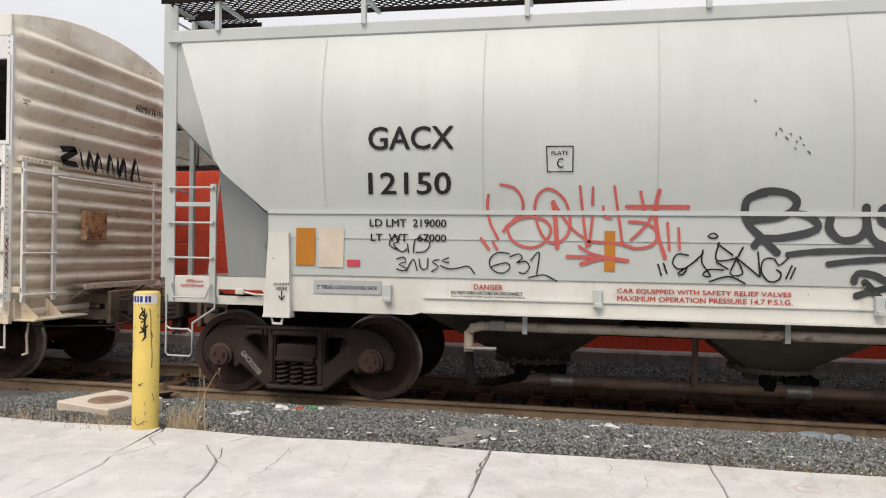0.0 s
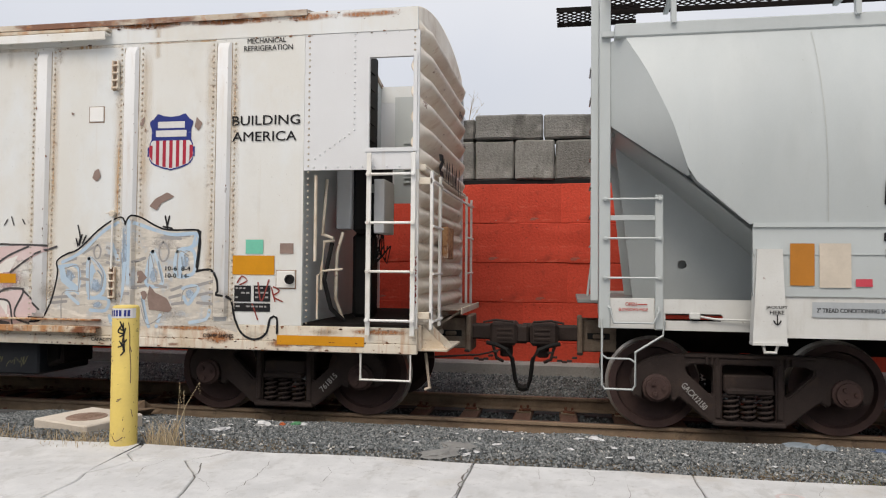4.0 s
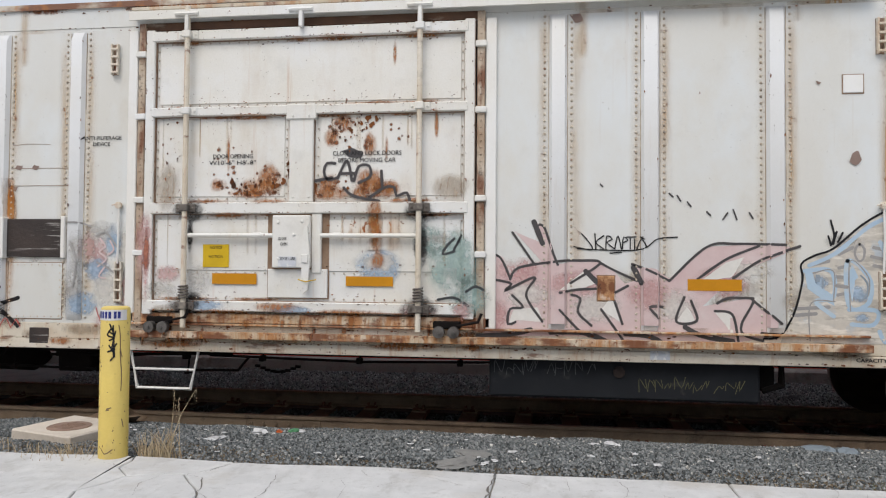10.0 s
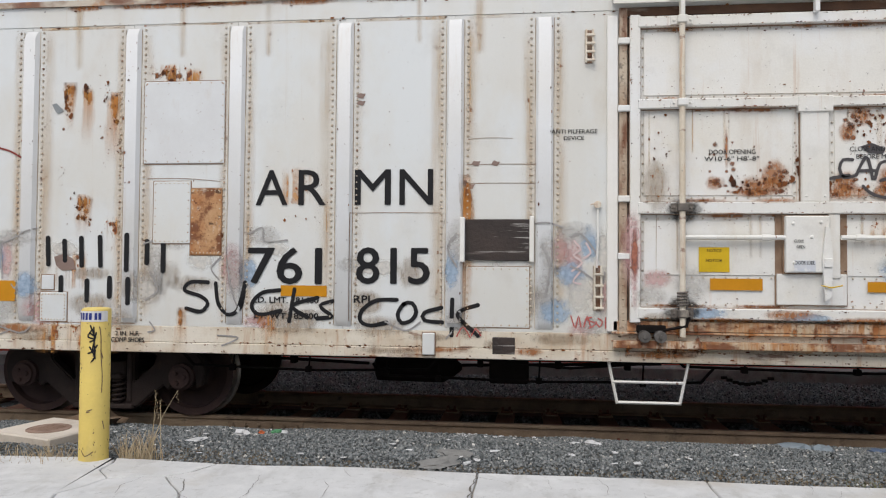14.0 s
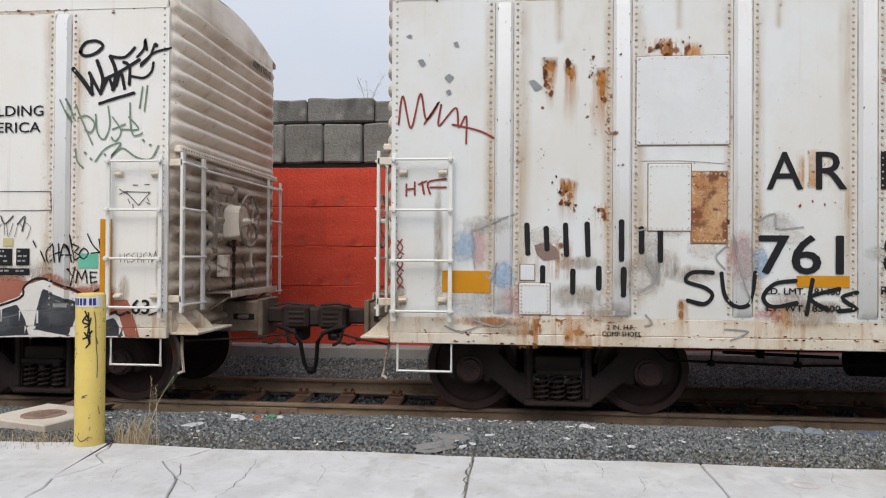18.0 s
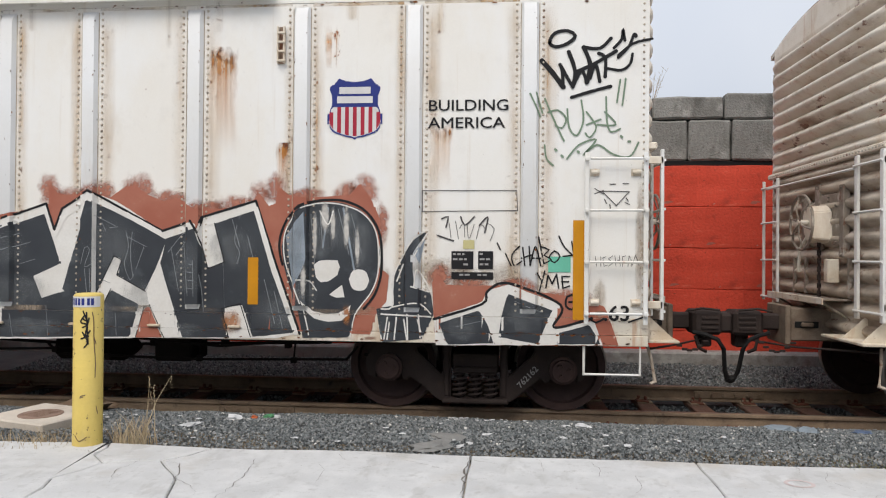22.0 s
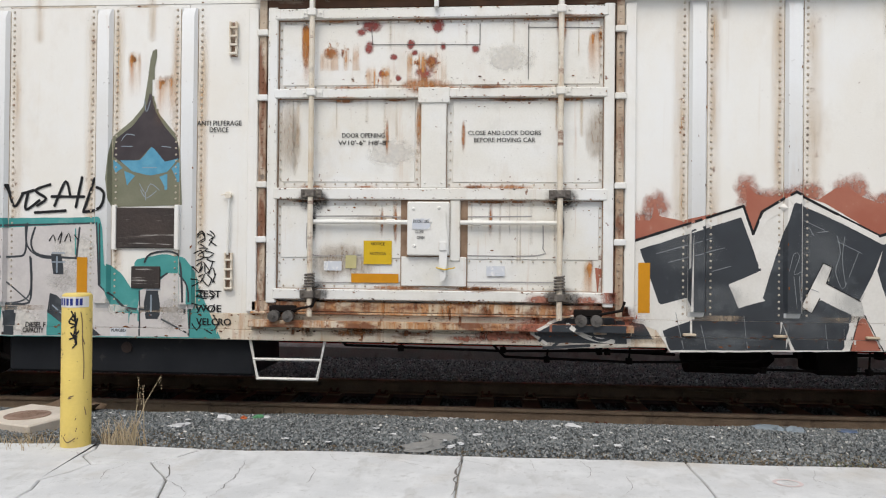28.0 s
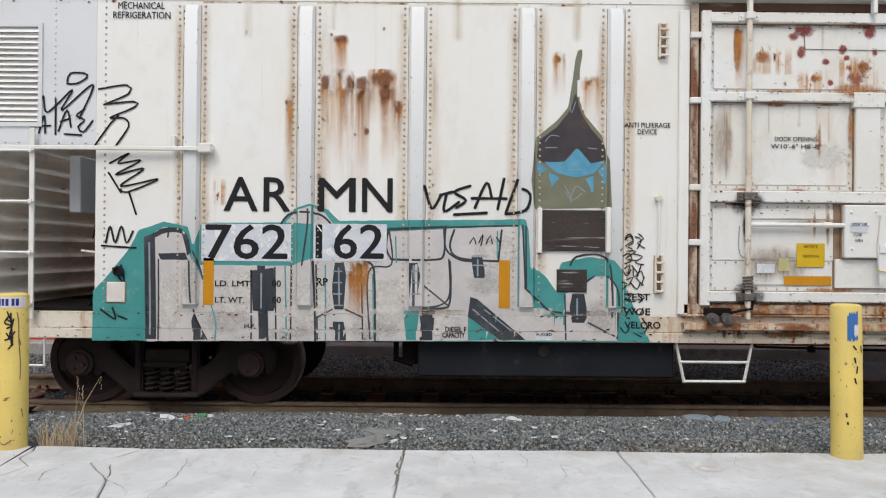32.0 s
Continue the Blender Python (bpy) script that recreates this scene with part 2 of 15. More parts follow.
M_SILL = surf("rusted_white_sill_paint", (0.62, 0.56, 0.46), (0.50, 0.40, 0.28), 2.0, 0.65, 0, 40, 0.1, 0.15,
              [(ORANGE, 6, 0.5, 0.64, 0.6, (1, 1, 0.3)), (RUST, 7, 0.55, 0.66, 0.85, (1, 1, 0.4)), (GRIME, 3, 0.5, 0.8, 0.4, None)])
M_COOLWHITE = surf("cool_white_repaint", (0.67, 0.685, 0.70), (0.635, 0.645, 0.655), 1.2, 0.45, 0, 80, 0.03, 0.08, [(TAN, 10, 0.62, 0.8, 0.25, RUN), (RUST, 14, 0.72, 0.75, 0.7, None)])
M_RIVET = surf("dirt_stained_rivet_heads", (0.56, 0.51, 0.43), (0.42, 0.35, 0.27), 5, 0.6, 0, 40, 0.1, 0.15, [(RUST, 7, 0.58, 0.66, 0.85, None), (SOOT, 3, 0.55, 0.66, 0.6, None)])
M_SIDESILL = surf("stained_cream_sill_paint", (0.76, 0.71, 0.62), (0.64, 0.56, 0.44), 1.3, 0.6, 0, 60, 0.08, 0.15,
                  [(TAN, 3, 0.48, 0.7, 0.45, None), (ORANGE, 14, 0.55, 0.68, 0.5, (1, 1, 0.12)), (RUST, 5, 0.62, 0.68, 0.8, (0.35, 1, 1.4)), (RUST, 22, 0.66, 0.70, 0.85, (0.7, 1, 1)), (SOOT, 4, 0.60, 0.72, 0.5, (0.5, 1, 1)), (SOOT, 34, 0.66, 0.70, 0.6, None)])
M_ROOF = surf("rusting_pale_roof_paint", (0.6, 0.55, 0.47), (0.5, 0.42, 0.33), 2.0, 0.7, 0, 40, 0.1, 0.15,
              [(RUST, 1.9, 0.44, 0.54, 0.9, (0.5, 1, 1)), (ORANGE, 9, 0.55, 0.65, 0.6, None)])
M_GREY = surf("pale_green_grey_paint", (0.465, 0.505, 0.51), (0.42, 0.455, 0.457), 0.7, 0.42, 0, 70, 0.02, 0.06,
              [((0.34, 0.345, 0.33), 1.8, 0.56, 0.85, 0.3, (1, 1, 0.25)), ((0.52, 0.55, 0.545), 1.6, 0.5, 0.75, 0.5, (1, 1, 0.3)), ((0.33, 0.32, 0.29), 12, 0.64, 0.80, 0.22, RUN), ((0.12, 0.11, 0.10), 30, 0.72, 0.75, 0.6, None)])
M_HWHITE = surf("grubby_white_paint", (0.66, 0.67, 0.655), (0.56, 0.56, 0.535), 1.5, 0.5, 0, 60, 0.04, 0.1,
                [((0.40, 0.37, 0.32), 5, 0.56, 0.75, 0.4, (1, 1, 0.2)), (RUST, 16, 0.70, 0.73, 0.8, None), ((0.2, 0.18, 0.16), 30, 0.68, 0.72, 0.5, None)])
M_SOOTGREY = surf("soot_blackened_grey_paint", (0.05, 0.047, 0.043), (0.10, 0.09, 0.078), 2.5, 0.7, 0, 40, 0.1, 0.25, [((0.20, 0.18, 0.15), 4, 0.6, 0.75, 0.5, None)], spec=0.15)
M_MUDGREY = surf("mud_stained_grey_paint", (0.21, 0.195, 0.165), (0.14, 0.12, 0.095), 2.2, 0.7, 0, 40, 0.1, 0.2, [((0.30, 0.29, 0.26), 3, 0.55, 0.75, 0.5, UP), ((0.07, 0.055, 0.04), 6, 0.58, 0.7, 0.5, None)], spec=0.15)
M_PIPE = surf("chipped_cream_pipe_paint", (0.56, 0.49, 0.41), (0.42, 0.34, 0.265), 4, 0.55, 0, 50, 0.08, 0.2, [(RUST, 6, 0.58, 0.66, 0.85, (0.5, 1, 1)), ((0.12, 0.10, 0.09), 3, 0.58, 0.7, 0.6, (0.4, 1, 1))])
M_GREYD = surf("weathered_grey_paint", (0.25, 0.26, 0.25), (0.19, 0.19, 0.18), 2, 0.55, 0, 40, 0.06, 0.15, [((0.2, 0.15, 0.1), 4, 0.6, 0.8, 0.5, None)])
M_TRUCK = surf("grimy_cast_steel", (0.034, 0.025, 0.023), (0.052, 0.038, 0.034), 5, 0.75, 0.0, 60, 0.25, 0.4, [((0.075, 0.048, 0.034), 6, 0.58, 0.75, 0.45, None)], spec=0.2)
M_WHEEL = surf("rust_brown_wheel_steel", (0.062, 0.040, 0.038), (0.088, 0.056, 0.050), 6, 0.6, 0.1, 50, 0.15, 0.3, spec=0.12)
M_TREAD = surf("worn_bright_steel", (0.46, 0.43, 0.40), (0.30, 0.27, 0.24), 8, 0.4, 0.55, 50, 0.05, 0.2)
M_BLACK = surf("dull_black_paint", (0.012, 0.012, 0.013), (0.02, 0.019, 0.018), 4, 0.6, 0, 40, 0.05, 0.2, spec=0.12)
M_TANK = surf("dark_slate_tank_paint", (0.015, 0.017, 0.021), (0.025, 0.027, 0.031), 2, 0.5, 0, 30, 0.03, 0.2, [((0.10, 0.10, 0.09), 4, 0.62, 0.75, 0.5, None)], spec=0.12)
# near-black steel, its colour lowered to deepen the shade under the cars
M_UNDER = surf("shade_darkened_underframe", (0.006, 0.0055, 0.005), (0.016, 0.012, 0.011), 4, 0.85, 0, 40, 0.15, 0.3, spec=0.12)
M_STRIKER = surf("rusty_brown_casting", (0.25, 0.20, 0.155), (0.14, 0.10, 0.075), 6, 0.8, 0, 50, 0.2, 0.3, [((0.2, 0.17, 0.14), 5, 0.58, 0.72, 0.5, None)], spec=0.12)
M_ENDW = surf("grimy_white_end_paint", (0.87, 0.80, 0.70), (0.78, 0.69, 0.57), 1.6, 0.6, 0, 50, 0.06, 0.12,
              [((0.40, 0.28, 0.18), 1.1, 0.54, 0.70, 0.5, (1, 0.5, 1.2)), (TAN, 5, 0.52, 0.72, 0.4, (1, 1, 0.3)), (ORANGE, 9, 0.62, 0.72, 0.4, (1, 1, 0.15)), (RUST, 8, 0.66, 0.70, 0.8, (1, 0.5, 1)), (SOOT, 24, 0.68, 0.71, 0.6, None)])
M_ENDLOW = surf("brake_dust_grimed_end_paint", (0.66, 0.58, 0.48), (0.47, 0.38, 0.29), 2.2, 0.7, 0, 50, 0.1, 0.2,
                [((0.15, 0.10, 0.07), 2.4, 0.46, 0.66, 0.80, (1, 0.45, 1.8)), ((0.28, 0.19, 0.12), 5, 0.54, 0.70, 0.6, (1, 1, 0.35)), (ORANGE, 9, 0.62, 0.72, 0.4, (1, 1, 0.15)), (RUST, 9, 0.62, 0.68, 0.8, (1, 0.6, 1)), (SOOT, 24, 0.66, 0.70, 0.6, None)])
M_ENDRUST = surf("rust_blotched_end_paint", (0.80, 0.73, 0.63), (0.68, 0.59, 0.48), 1.8, 0.65, 0, 50, 0.08, 0.15,
                 [((0.24, 0.14, 0.08), 1.7, 0.58, 0.70, 0.7, (1, 0.5, 1.6)), (TAN, 5, 0.52, 0.72, 0.4, (1, 1, 0.3)), (ORANGE, 9, 0.60, 0.70, 0.45, (1, 1, 0.15)), (RUST, 6, 0.62, 0.67, 0.85, (1, 0.5, 1)), (SOOT, 24, 0.68, 0.71, 0.6, None)])
M_BRAKEIRON = surf("brown_stained_brake_iron", (0.34, 0.29, 0.24), (0.20, 0.155, 0.12), 6, 0.65, 0.1, 50, 0.15, 0.25, [((0.58, 0.52, 0.45), 7, 0.56, 0.66, 0.7, None), (RUST, 8, 0.60, 0.68, 0.7, None)])
M_RAIL = surf("rusty_rail_steel", (0.29, 0.21, 0.145), (0.19, 0.135, 0.095), 5, 0.75, 0.0, 60, 0.2, 0.3, [((0.36, 0.28, 0.19), 3, 0.5, 0.68, 0.7, (0.2, 1, 1)), ((0.05, 0.04, 0.035), 6, 0.6, 0.7, 0.6, None)], spec=0.12)
M_RAILTOP = surf("rolled_rail_head", (0.24, 0.19, 0.14), (0.15, 0.115, 0.085), 5, 0.5, 0.5, 60, 0.05, 0.2)
M_TIE = surf("weathered_tie_wood", (0.20, 0.115, 0.085), (0.12, 0.075, 0.058), 6, 0.9, 0, 50, 0.35, 0.4, [((0.20, 0.15, 0.115), 8, 0.5, 0.7, 0.6, (6, 0.4, 1))], vary=0.25, spec=0.12)
M_CONC = surf("pale_worn_concrete", (0.565, 0.563, 0.553), (0.48, 0.478, 0.47), 1.1, 0.85, 0, 110, 0.2, 0.2,
              [((0.38, 0.38, 0.372), 1.5, 0.48, 0.70, 0.42, None), ((0.68, 0.675, 0.66), 4.2, 0.46, 0.66, 0.38, None), ((0.33, 0.32, 0.30), 14, 0.56, 0.66, 0.3, None), ((0.42, 0.36, 0.28), 1.1, 0.54, 0.68, 0.45, None), ((0.36, 0.35, 0.33), 5, 0.56, 0.64, 0.45, (1, 0.4, 1)),
               ((0.30, 0.285, 0.265), 9, 0.62, 0.70, 0.45, None), ((0.22, 0.2, 0.18), 38, 0.66, 0.70, 0.6, None), ((0.75, 0.74, 0.72), 60, 0.66, 0.70, 0.5, None)])
M_PAD = surf("buff_cast_concrete", (0.60, 0.53, 0.45), (0.5, 0.44, 0.37), 3, 0.85, 0, 80, 0.2, 0.2, [((0.36, 0.3, 0.24), 5, 0.56, 0.7, 0.5, None)])
M_GROUND = surf("grey_ballast_bed", (0.085, 0.088, 0.087), (0.14, 0.143, 0.14), 3, 0.95, 0, 38, 0.9, 0.6, [((0.2, 0.16, 0.11), 1.3, 0.58, 0.75, 0.5, None)], spec=0.12)
# bed and stones between the rails: the train's shade put into their colour
M_GROUNDD = surf("shade_darkened_bed", (0.025, 0.027, 0.028), (0.045, 0.048, 0.05), 3, 0.95, 0, 38, 0.9, 0.6, spec=0.1)
M_STONE = island("crushed_basalt", [(0.06, 0.066, 0.068), (0.135, 0.148, 0.15), (0.185, 0.196, 0.196), (0.29, 0.295, 0.288), (0.10, 0.11, 0.112)])
M_STONED = island("shade_darkened_ballast", [(0.03, 0.034, 0.036), (0.075, 0.083, 0.087), (0.13, 0.14, 0.143), (0.05, 0.054, 0.056)])
M_RED = surf("flaking_red_masonry_paint", (0.68, 0.085, 0.048), (0.60, 0.068, 0.038), 1.0, 0.7, 0, 26, 0.6, 0.35,
             [((0.16, 0.022, 0.016), 3.5, 0.56, 0.74, 0.5, None), ((0.07, 0.02, 0.016), 15, 0.66, 0.70, 0.7, (0.6, 1, 1)), ((0.10, 0.022, 0.018), 34, 0.64, 0.69, 0.5, None), ((0.44, 0.05, 0.03), 4, 0.58, 0.72, 0.45, None), ((0.70, 0.17, 0.11), 5, 0.58, 0.7, 0.5, (0.6, 1, 2)), ((0.20, 0.035, 0.025), 22, 0.64, 0.70, 0.7, (0.6, 1, 1.4)), ((0.26, 0.13, 0.10), 2.6, 0.66, 0.69, 0.75, (0.7, 1, 1.5)), ((0.34, 0.29, 0.25), 6, 0.70, 0.73, 0.85, None)], vary=0.07, spec=0.2)
M_BLOCK = surf("sooty_concrete_block", (0.29, 0.285, 0.265), (0.17, 0.165, 0.15), 1.6, 0.9, 0, 30, 1.0, 0.35,
               [((0.40, 0.39, 0.36), 3, 0.55, 0.72, 0.6, None), ((0.08, 0.078, 0.07), 2.2, 0.52, 0.68, 0.7, (1, 1, 0.35)), ((0.10, 0.09, 0.08), 26, 0.60, 0.66, 0.7, None), ((0.46, 0.45, 0.42), 34, 0.66, 0.71, 0.6, None)], vary=0.22, spec=0.12)
M_YELLOW = surf("scuffed_yellow_paint", (0.70, 0.53, 0.14), (0.60, 0.45, 0.13), 2.5, 0.55, 0, 50, 0.08, 0.1,
                [((0.78, 0.68, 0.35), 4, 0.6, 0.8, 0.4, (1, 1, 0.3)), ((0.30, 0.24, 0.13), 3, 0.58, 0.75, 0.45, (1, 1, 0.5)), ((0.06, 0.045, 0.03), 14, 0.68, 0.70, 0.85, None)])


def plain(name, c, rough=0.55, wear=0.12):
    return surf(name, c, tuple(0.85 * v for v in c), 4, rough, 0, 50, 0.02, wear, spec=0.25)


M_ORANGE = plain("amber_reflective_sheeting", (0.62, 0.27, 0.015), 0.35)
M_AMBERDULL = plain("dulled_amber_sheeting", (0.48, 0.19, 0.03), 0.45)
M_INK = plain("black_stencil_paint", (0.013, 0.013, 0.015), 0.7, 0.05)

# ---- ground, pavement, track ----
GX0, GX1 = -26.0, 26.0


def gz(y):
    """Height of the ballast across the track."""
    pts = ((-400, -0.35), (5.0, -0.05), (5.5, -0.04), (6.5, -0.14), (7.3, -0.27), (7.6, -0.41), (7.75, -0.47), (9.35, -0.47), (9.6, -0.42), (10.2, -0.37), (11.3, -0.30), (12.4, -0.28), (900, -0.3))
    for (a, za), (b, zb) in zip(pts, pts[1:]):
        if y <= b:
            return za + (zb - za) * (y - a) / (b - a)
    return -0.3


ys = [-400, -60, 4.0, 5.0, 5.25, 5.5, 5.8, 6.1, 6.4, 6.7, 7.0, 7.3, 7.6, 7.75, 8.2, 9.0, 9.35, 9.6, 10.2, 10.8, 11.3, 12.4, 60, 900]
xs = [-900, -90, -40] + [-20 + i for i in range(41)] + [40, 90, 900]
verts = []
for y in ys:
    for x in xs:
        z = gz(y) if y > 4.5 else -0.35
        if abs(x) < 25 and 5.2 < y < 12:
            z += 0.02 * noise.noise((x * 1.7, y * 1.7, 0)) - 0.012
        verts.append((x, y, z))
nx = len(xs)
faces = [(j * nx + i, j * nx + i + 1, (j + 1) * nx + i + 1, (j + 1) * nx + i) for j in range(len(ys) - 1) for i in range(nx - 1)]
ground = made("ground", verts, faces, M_GROUND)
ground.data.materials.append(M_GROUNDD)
# darker bed between the rails, standing in for shade below the train
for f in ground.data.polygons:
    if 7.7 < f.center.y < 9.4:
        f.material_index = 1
tagged(ground, "dark grey crushed ballast ground along the track", "ground", kind="structure")

RAILPROF = [(-0.07, 0), (0.07, 0), (0.07, 0.012), (0.012, 0.03), (0.009, 0.125), (0.036, 0.137), (0.037, 0.165), (0.028, 0.172), (-0.028, 0.172), (-0.037, 0.165), (-0.036, 0.137), (-0.009, 0.125), (-0.012, 0.03), (-0.07, 0.012)]
rail_yn = (YC - 0.754, YC + 0.754)
for yr in rail_yn:
    bm = bmw()
    rows = [[bm.verts.new((x, yr + a, ZR - 0.172 + h)) for a, h in RAILPROF] for x in (-120, 120)]
    k = len(RAILPROF)
    for j in range(k):
        bm.faces.new((rows[0][j], rows[0][(j + 1) % k], rows[1][(j + 1) % k], rows[1][j]))
    rail = tagged(part("rail", bm, M_RAIL), "rust-brown steel rail on wooden ties", "rail", "rails", "structure")
    rail.data.materials.append(M_RAILTOP)
    for f in rail.data.polygons:
        if f.normal.z > 0.9 and f.center.z > ZR - 0.01:
            f.material_index = 1

bm = bmw()
bbox(bm, -0.11, 0.11, -1.3, 1.3, -0.17, 0.0, 0.012)
tie_mesh = bpy.data.meshes.new("tie")
bm.to_mesh(tie_mesh)
bm.free()
tie_mesh.materials.append(M_TIE)
bm = bmw()
bbox(bm, -0.09, 0.09, -0.17, 0.17, 0, 0.018, 0.004)
for sx in (-0.055, 0.055):
    for sy in (-0.09, 0.09):
        bbox(bm, sx - 0.011, sx + 0.011, sy - 0.022, sy + 0.022, 0.015, 0.05, 0.004)
plate_mesh = bpy.data.meshes.new("tie_plate")
bm.to_mesh(plate_mesh)
bm.free()
plate_mesh.materials.append(M_RAIL)
M_REDRUST = surf("red_brown_spike_rust", (0.20, 0.085, 0.055), (0.13, 0.055, 0.038), 9, 0.85, 0, 50, 0.2, 0.3, spec=0.12)
bm = bmw()
bbox(bm, -0.075, 0.075, -0.17, -0.05, -0.010, 0.012, 0.005)
for q in (-0.045, 0.04):
    bbox(bm, q - 0.016, q + 0.016, -0.105, -0.055, 0.0, 0.055, 0.007)
spike_mesh = bpy.data.meshes.new("spike")
bm.to_mesh(spike_mesh)
bm.free()
spike_mesh.materials.append(M_REDRUST)
rnd = random.Random(4)
for i in range(-48, 49):
    x = i * 0.62 + 0.11
    tie = tagged(new("railway_tie", tie_mesh), "weathered brown wooden railway tie bedded in ballast", "railway tie", "ties under the rails", "structure")
    tie.matrix_basis = pose(x + rnd.uniform(-0.03, 0.03), YC + rnd.uniform(-0.04, 0.04), ZR - 0.19, 0, 0, rnd.uniform(-1.5, 1.5))
    for yr in rail_yn:
        p = new("tie_plate", plate_mesh)
        p.parent = tie
        p.matrix_basis = pose(0, yr - YC, 0)
        if abs(x) < 8:
            p = new("spike", spike_mesh)
            p.parent = tie
            p.matrix_basis = pose(rnd.uniform(-0.02, 0.02), yr - YC, 0.022, rnd.uniform(-6, 6), rnd.uniform(-5, 5), rnd.uniform(-8, 8))

# pavement: slabs between joints and cracks, in plan
bm = bmw()
box(bm, -60, 60, -7.0, 5.02, -0.20, -0.030)
pavement = tagged(part("pavement", bm, M_PAD), "pale worn concrete pavement with open cracks", "pavement", kind="structure")


def inset(poly, d):
    """The outline shrunk by d."""
    out = []
    n = len(poly)
    for i in range(n):
        a, b, c = (Vector(poly[(i + k) % n]) for k in (-1, 0, 1))
        e, f = (b - a).normalized(), (c - b).normalized()
        p = Vector((-e.y, e.x)) + Vector((-f.y, f.x))
        out.append(b + p.normalized() * d / max(0.5, p.length / 2))
    return out


def crack_line(pts, seed, step=0.12, amp=0.018):
    r, out = random.Random(seed), []
    for (ax, ay), (bx, by) in zip(pts, pts[1:]):
        k = max(1, int(math.hypot(bx - ax, by - ay) / step))
        for i in range(k):
            f = i / k
            j = amp if out else 0
            out.append((ax + (bx - ax) * f + r.uniform(-j, j), ay + (by - ay) * f + r.uniform(-j, j)))
    out.append(pts[-1])
    return out


def slab(poly, gap=0.004, z=0.0):
    bm = bmw()
    lo = [bm.verts.new((x, y, z - 0.14)) for x, y in inset(poly, gap)]
    mi = [bm.verts.new((x, y, z - 0.008)) for x, y in inset(poly, gap)]
    hi = [bm.verts.new((x, y, z)) for x, y in inset(poly, gap + 0.007)]
    n = len(poly)
    for a, b in ((lo, mi), (mi, hi)):
        for i in range(n):
            bm.faces.new((a[i], a[(i + 1) % n], b[(i + 1) % n], b[i]))
    bm.faces.new(hi)
    return part("slab", bm, M_CONC, pavement)


# ---- rolling stock: bogies ----
BEAR = -1.12


def bogie(car, x, name="bogie"):
    """A three-piece bogie with two wheelsets, centred at x."""
    b = new(name)
    b.parent = car
    b.matrix_basis = pose(x, 0, 0)
    half = [(0.0, 0.80), (0.55, 0.80), (0.74, 0.795), (0.90, 0.77), (1.02, 0.715), (1.11, 0.63), (1.14, 0.52), (1.11, 0.37), (1.03, 0.34), (1.01, 0.45), (0.95, 0.545), (0.83, 0.545), (0.765, 0.46), (0.755, 0.34), (0.71, 0.315), (0.665, 0.36), (0.56, 0.28), (0.45, 0.185), (0.37, 0.125), (0.28, 0.10)]
    outer = half[1:] + [(-x, z) for x, z in half[::-1][:-1]]
    win = [(0.335, 0.41), (0.335, 0.66), (0.355, 0.69), (0.40, 0.70), (0.54, 0.695), (0.60, 0.665), (0.60, 0.63), (0.575, 0.595), (0.37, 0.405), (0.35, 0.395)]
    mid = [(-0.25, 0.16), (-0.25, 0.68), (-0.23, 0.70), (0.23, 0.70), (0.25, 0.68), (0.25, 0.16)]
    holes = [win, [(-a, c) for a, c in win][::-1], mid]
    for s in (-1, 1):
        bm = bmw()
        y = s * 1.0
        plate(bm, outer, holes, y - 0.062, y + 0.062)
        es = [e for e in bm.edges if len(e.link_faces) == 2 and e.calc_face_angle() > 1.0 and abs(e.verts[0].co.y - e.verts[1].co.y) < 0.01]
        bmesh.ops.bevel(bm, geom=es, offset=0.016, segments=2, affect="EDGES")
        bbox(bm, -0.62, 0.62, y - 0.082, y + 0.082, 0.762, 0.803, 0.012)
        bbox(bm, -0.34, 0.34, y - 0.095, y + 0.095, 0.098, 0.150, 0.015)
        for sx in (-1, 1):
            bbox(bm, sx * 0.292 - 0.028, sx * 0.292 + 0.028, y - 0.082, y + 0.082, 0.17, 0.72, 0.012)
            for q in range(3):
                bbox(bm, sx * 0.30 - 0.012 + 0.05 * q * sx, sx * 0.30 + 0.012 + 0.05 * q * sx, y - 0.092, y + 0.05, 0.70, 0.775, 0.006)
        part("side_frame", bm, M_TRUCK, b)
        for k in range(3):
            bm = bmw()
            cx = -0.16 + 0.16 * k
            pts = [(cx + 0.062 * math.cos(a), y - 0.03 + 0.062 * math.sin(a), 0.155 + 0.255 * i / 44) for i, a in ((i, 2 * math.pi * i / 9) for i in range(45))]
            tube(bm, pts, 0.015, 5)
            tube(bm, [(cx, y - 0.03, 0.15), (cx, y - 0.03, 0.42)], 0.03, 6)
            part("spring", bm, M_TRUCK, b, "grimy coil spring")
        for sx in (-0.885, 0.885):
            bm = bmw()
            bbox(bm, sx - 0.115, sx + 0.115, y - 0.085, y + 0.085, 0.47, 0.55, 0.012)
            for q in (-1, 1):
                bbox(bm, sx + q * 0.105 - 0.018, sx + q * 0.105 + 0.018, y - 0.09, y + 0.09, 0.36, 0.50, 0.006)
            part("bearing_adapter", bm, M_TRUCK, b)
    bm = bmw()
    bbox(bm, -0.235, 0.235, -1.05, 1.05, 0.43, 0.60, 0.015)
    for q in (-1, 1):
        bbox(bm, -0.225, 0.225, *sorted((q * 1.0, q * 1.12)), 0.415, 0.475, 0.015)
    lathe(bm, [(0.18, 0.55), (0.18, 0.70)], 20, (0, 0, 0), "z")
    part("bolster", bm, M_TRUCK, b)
    bm = bmw()
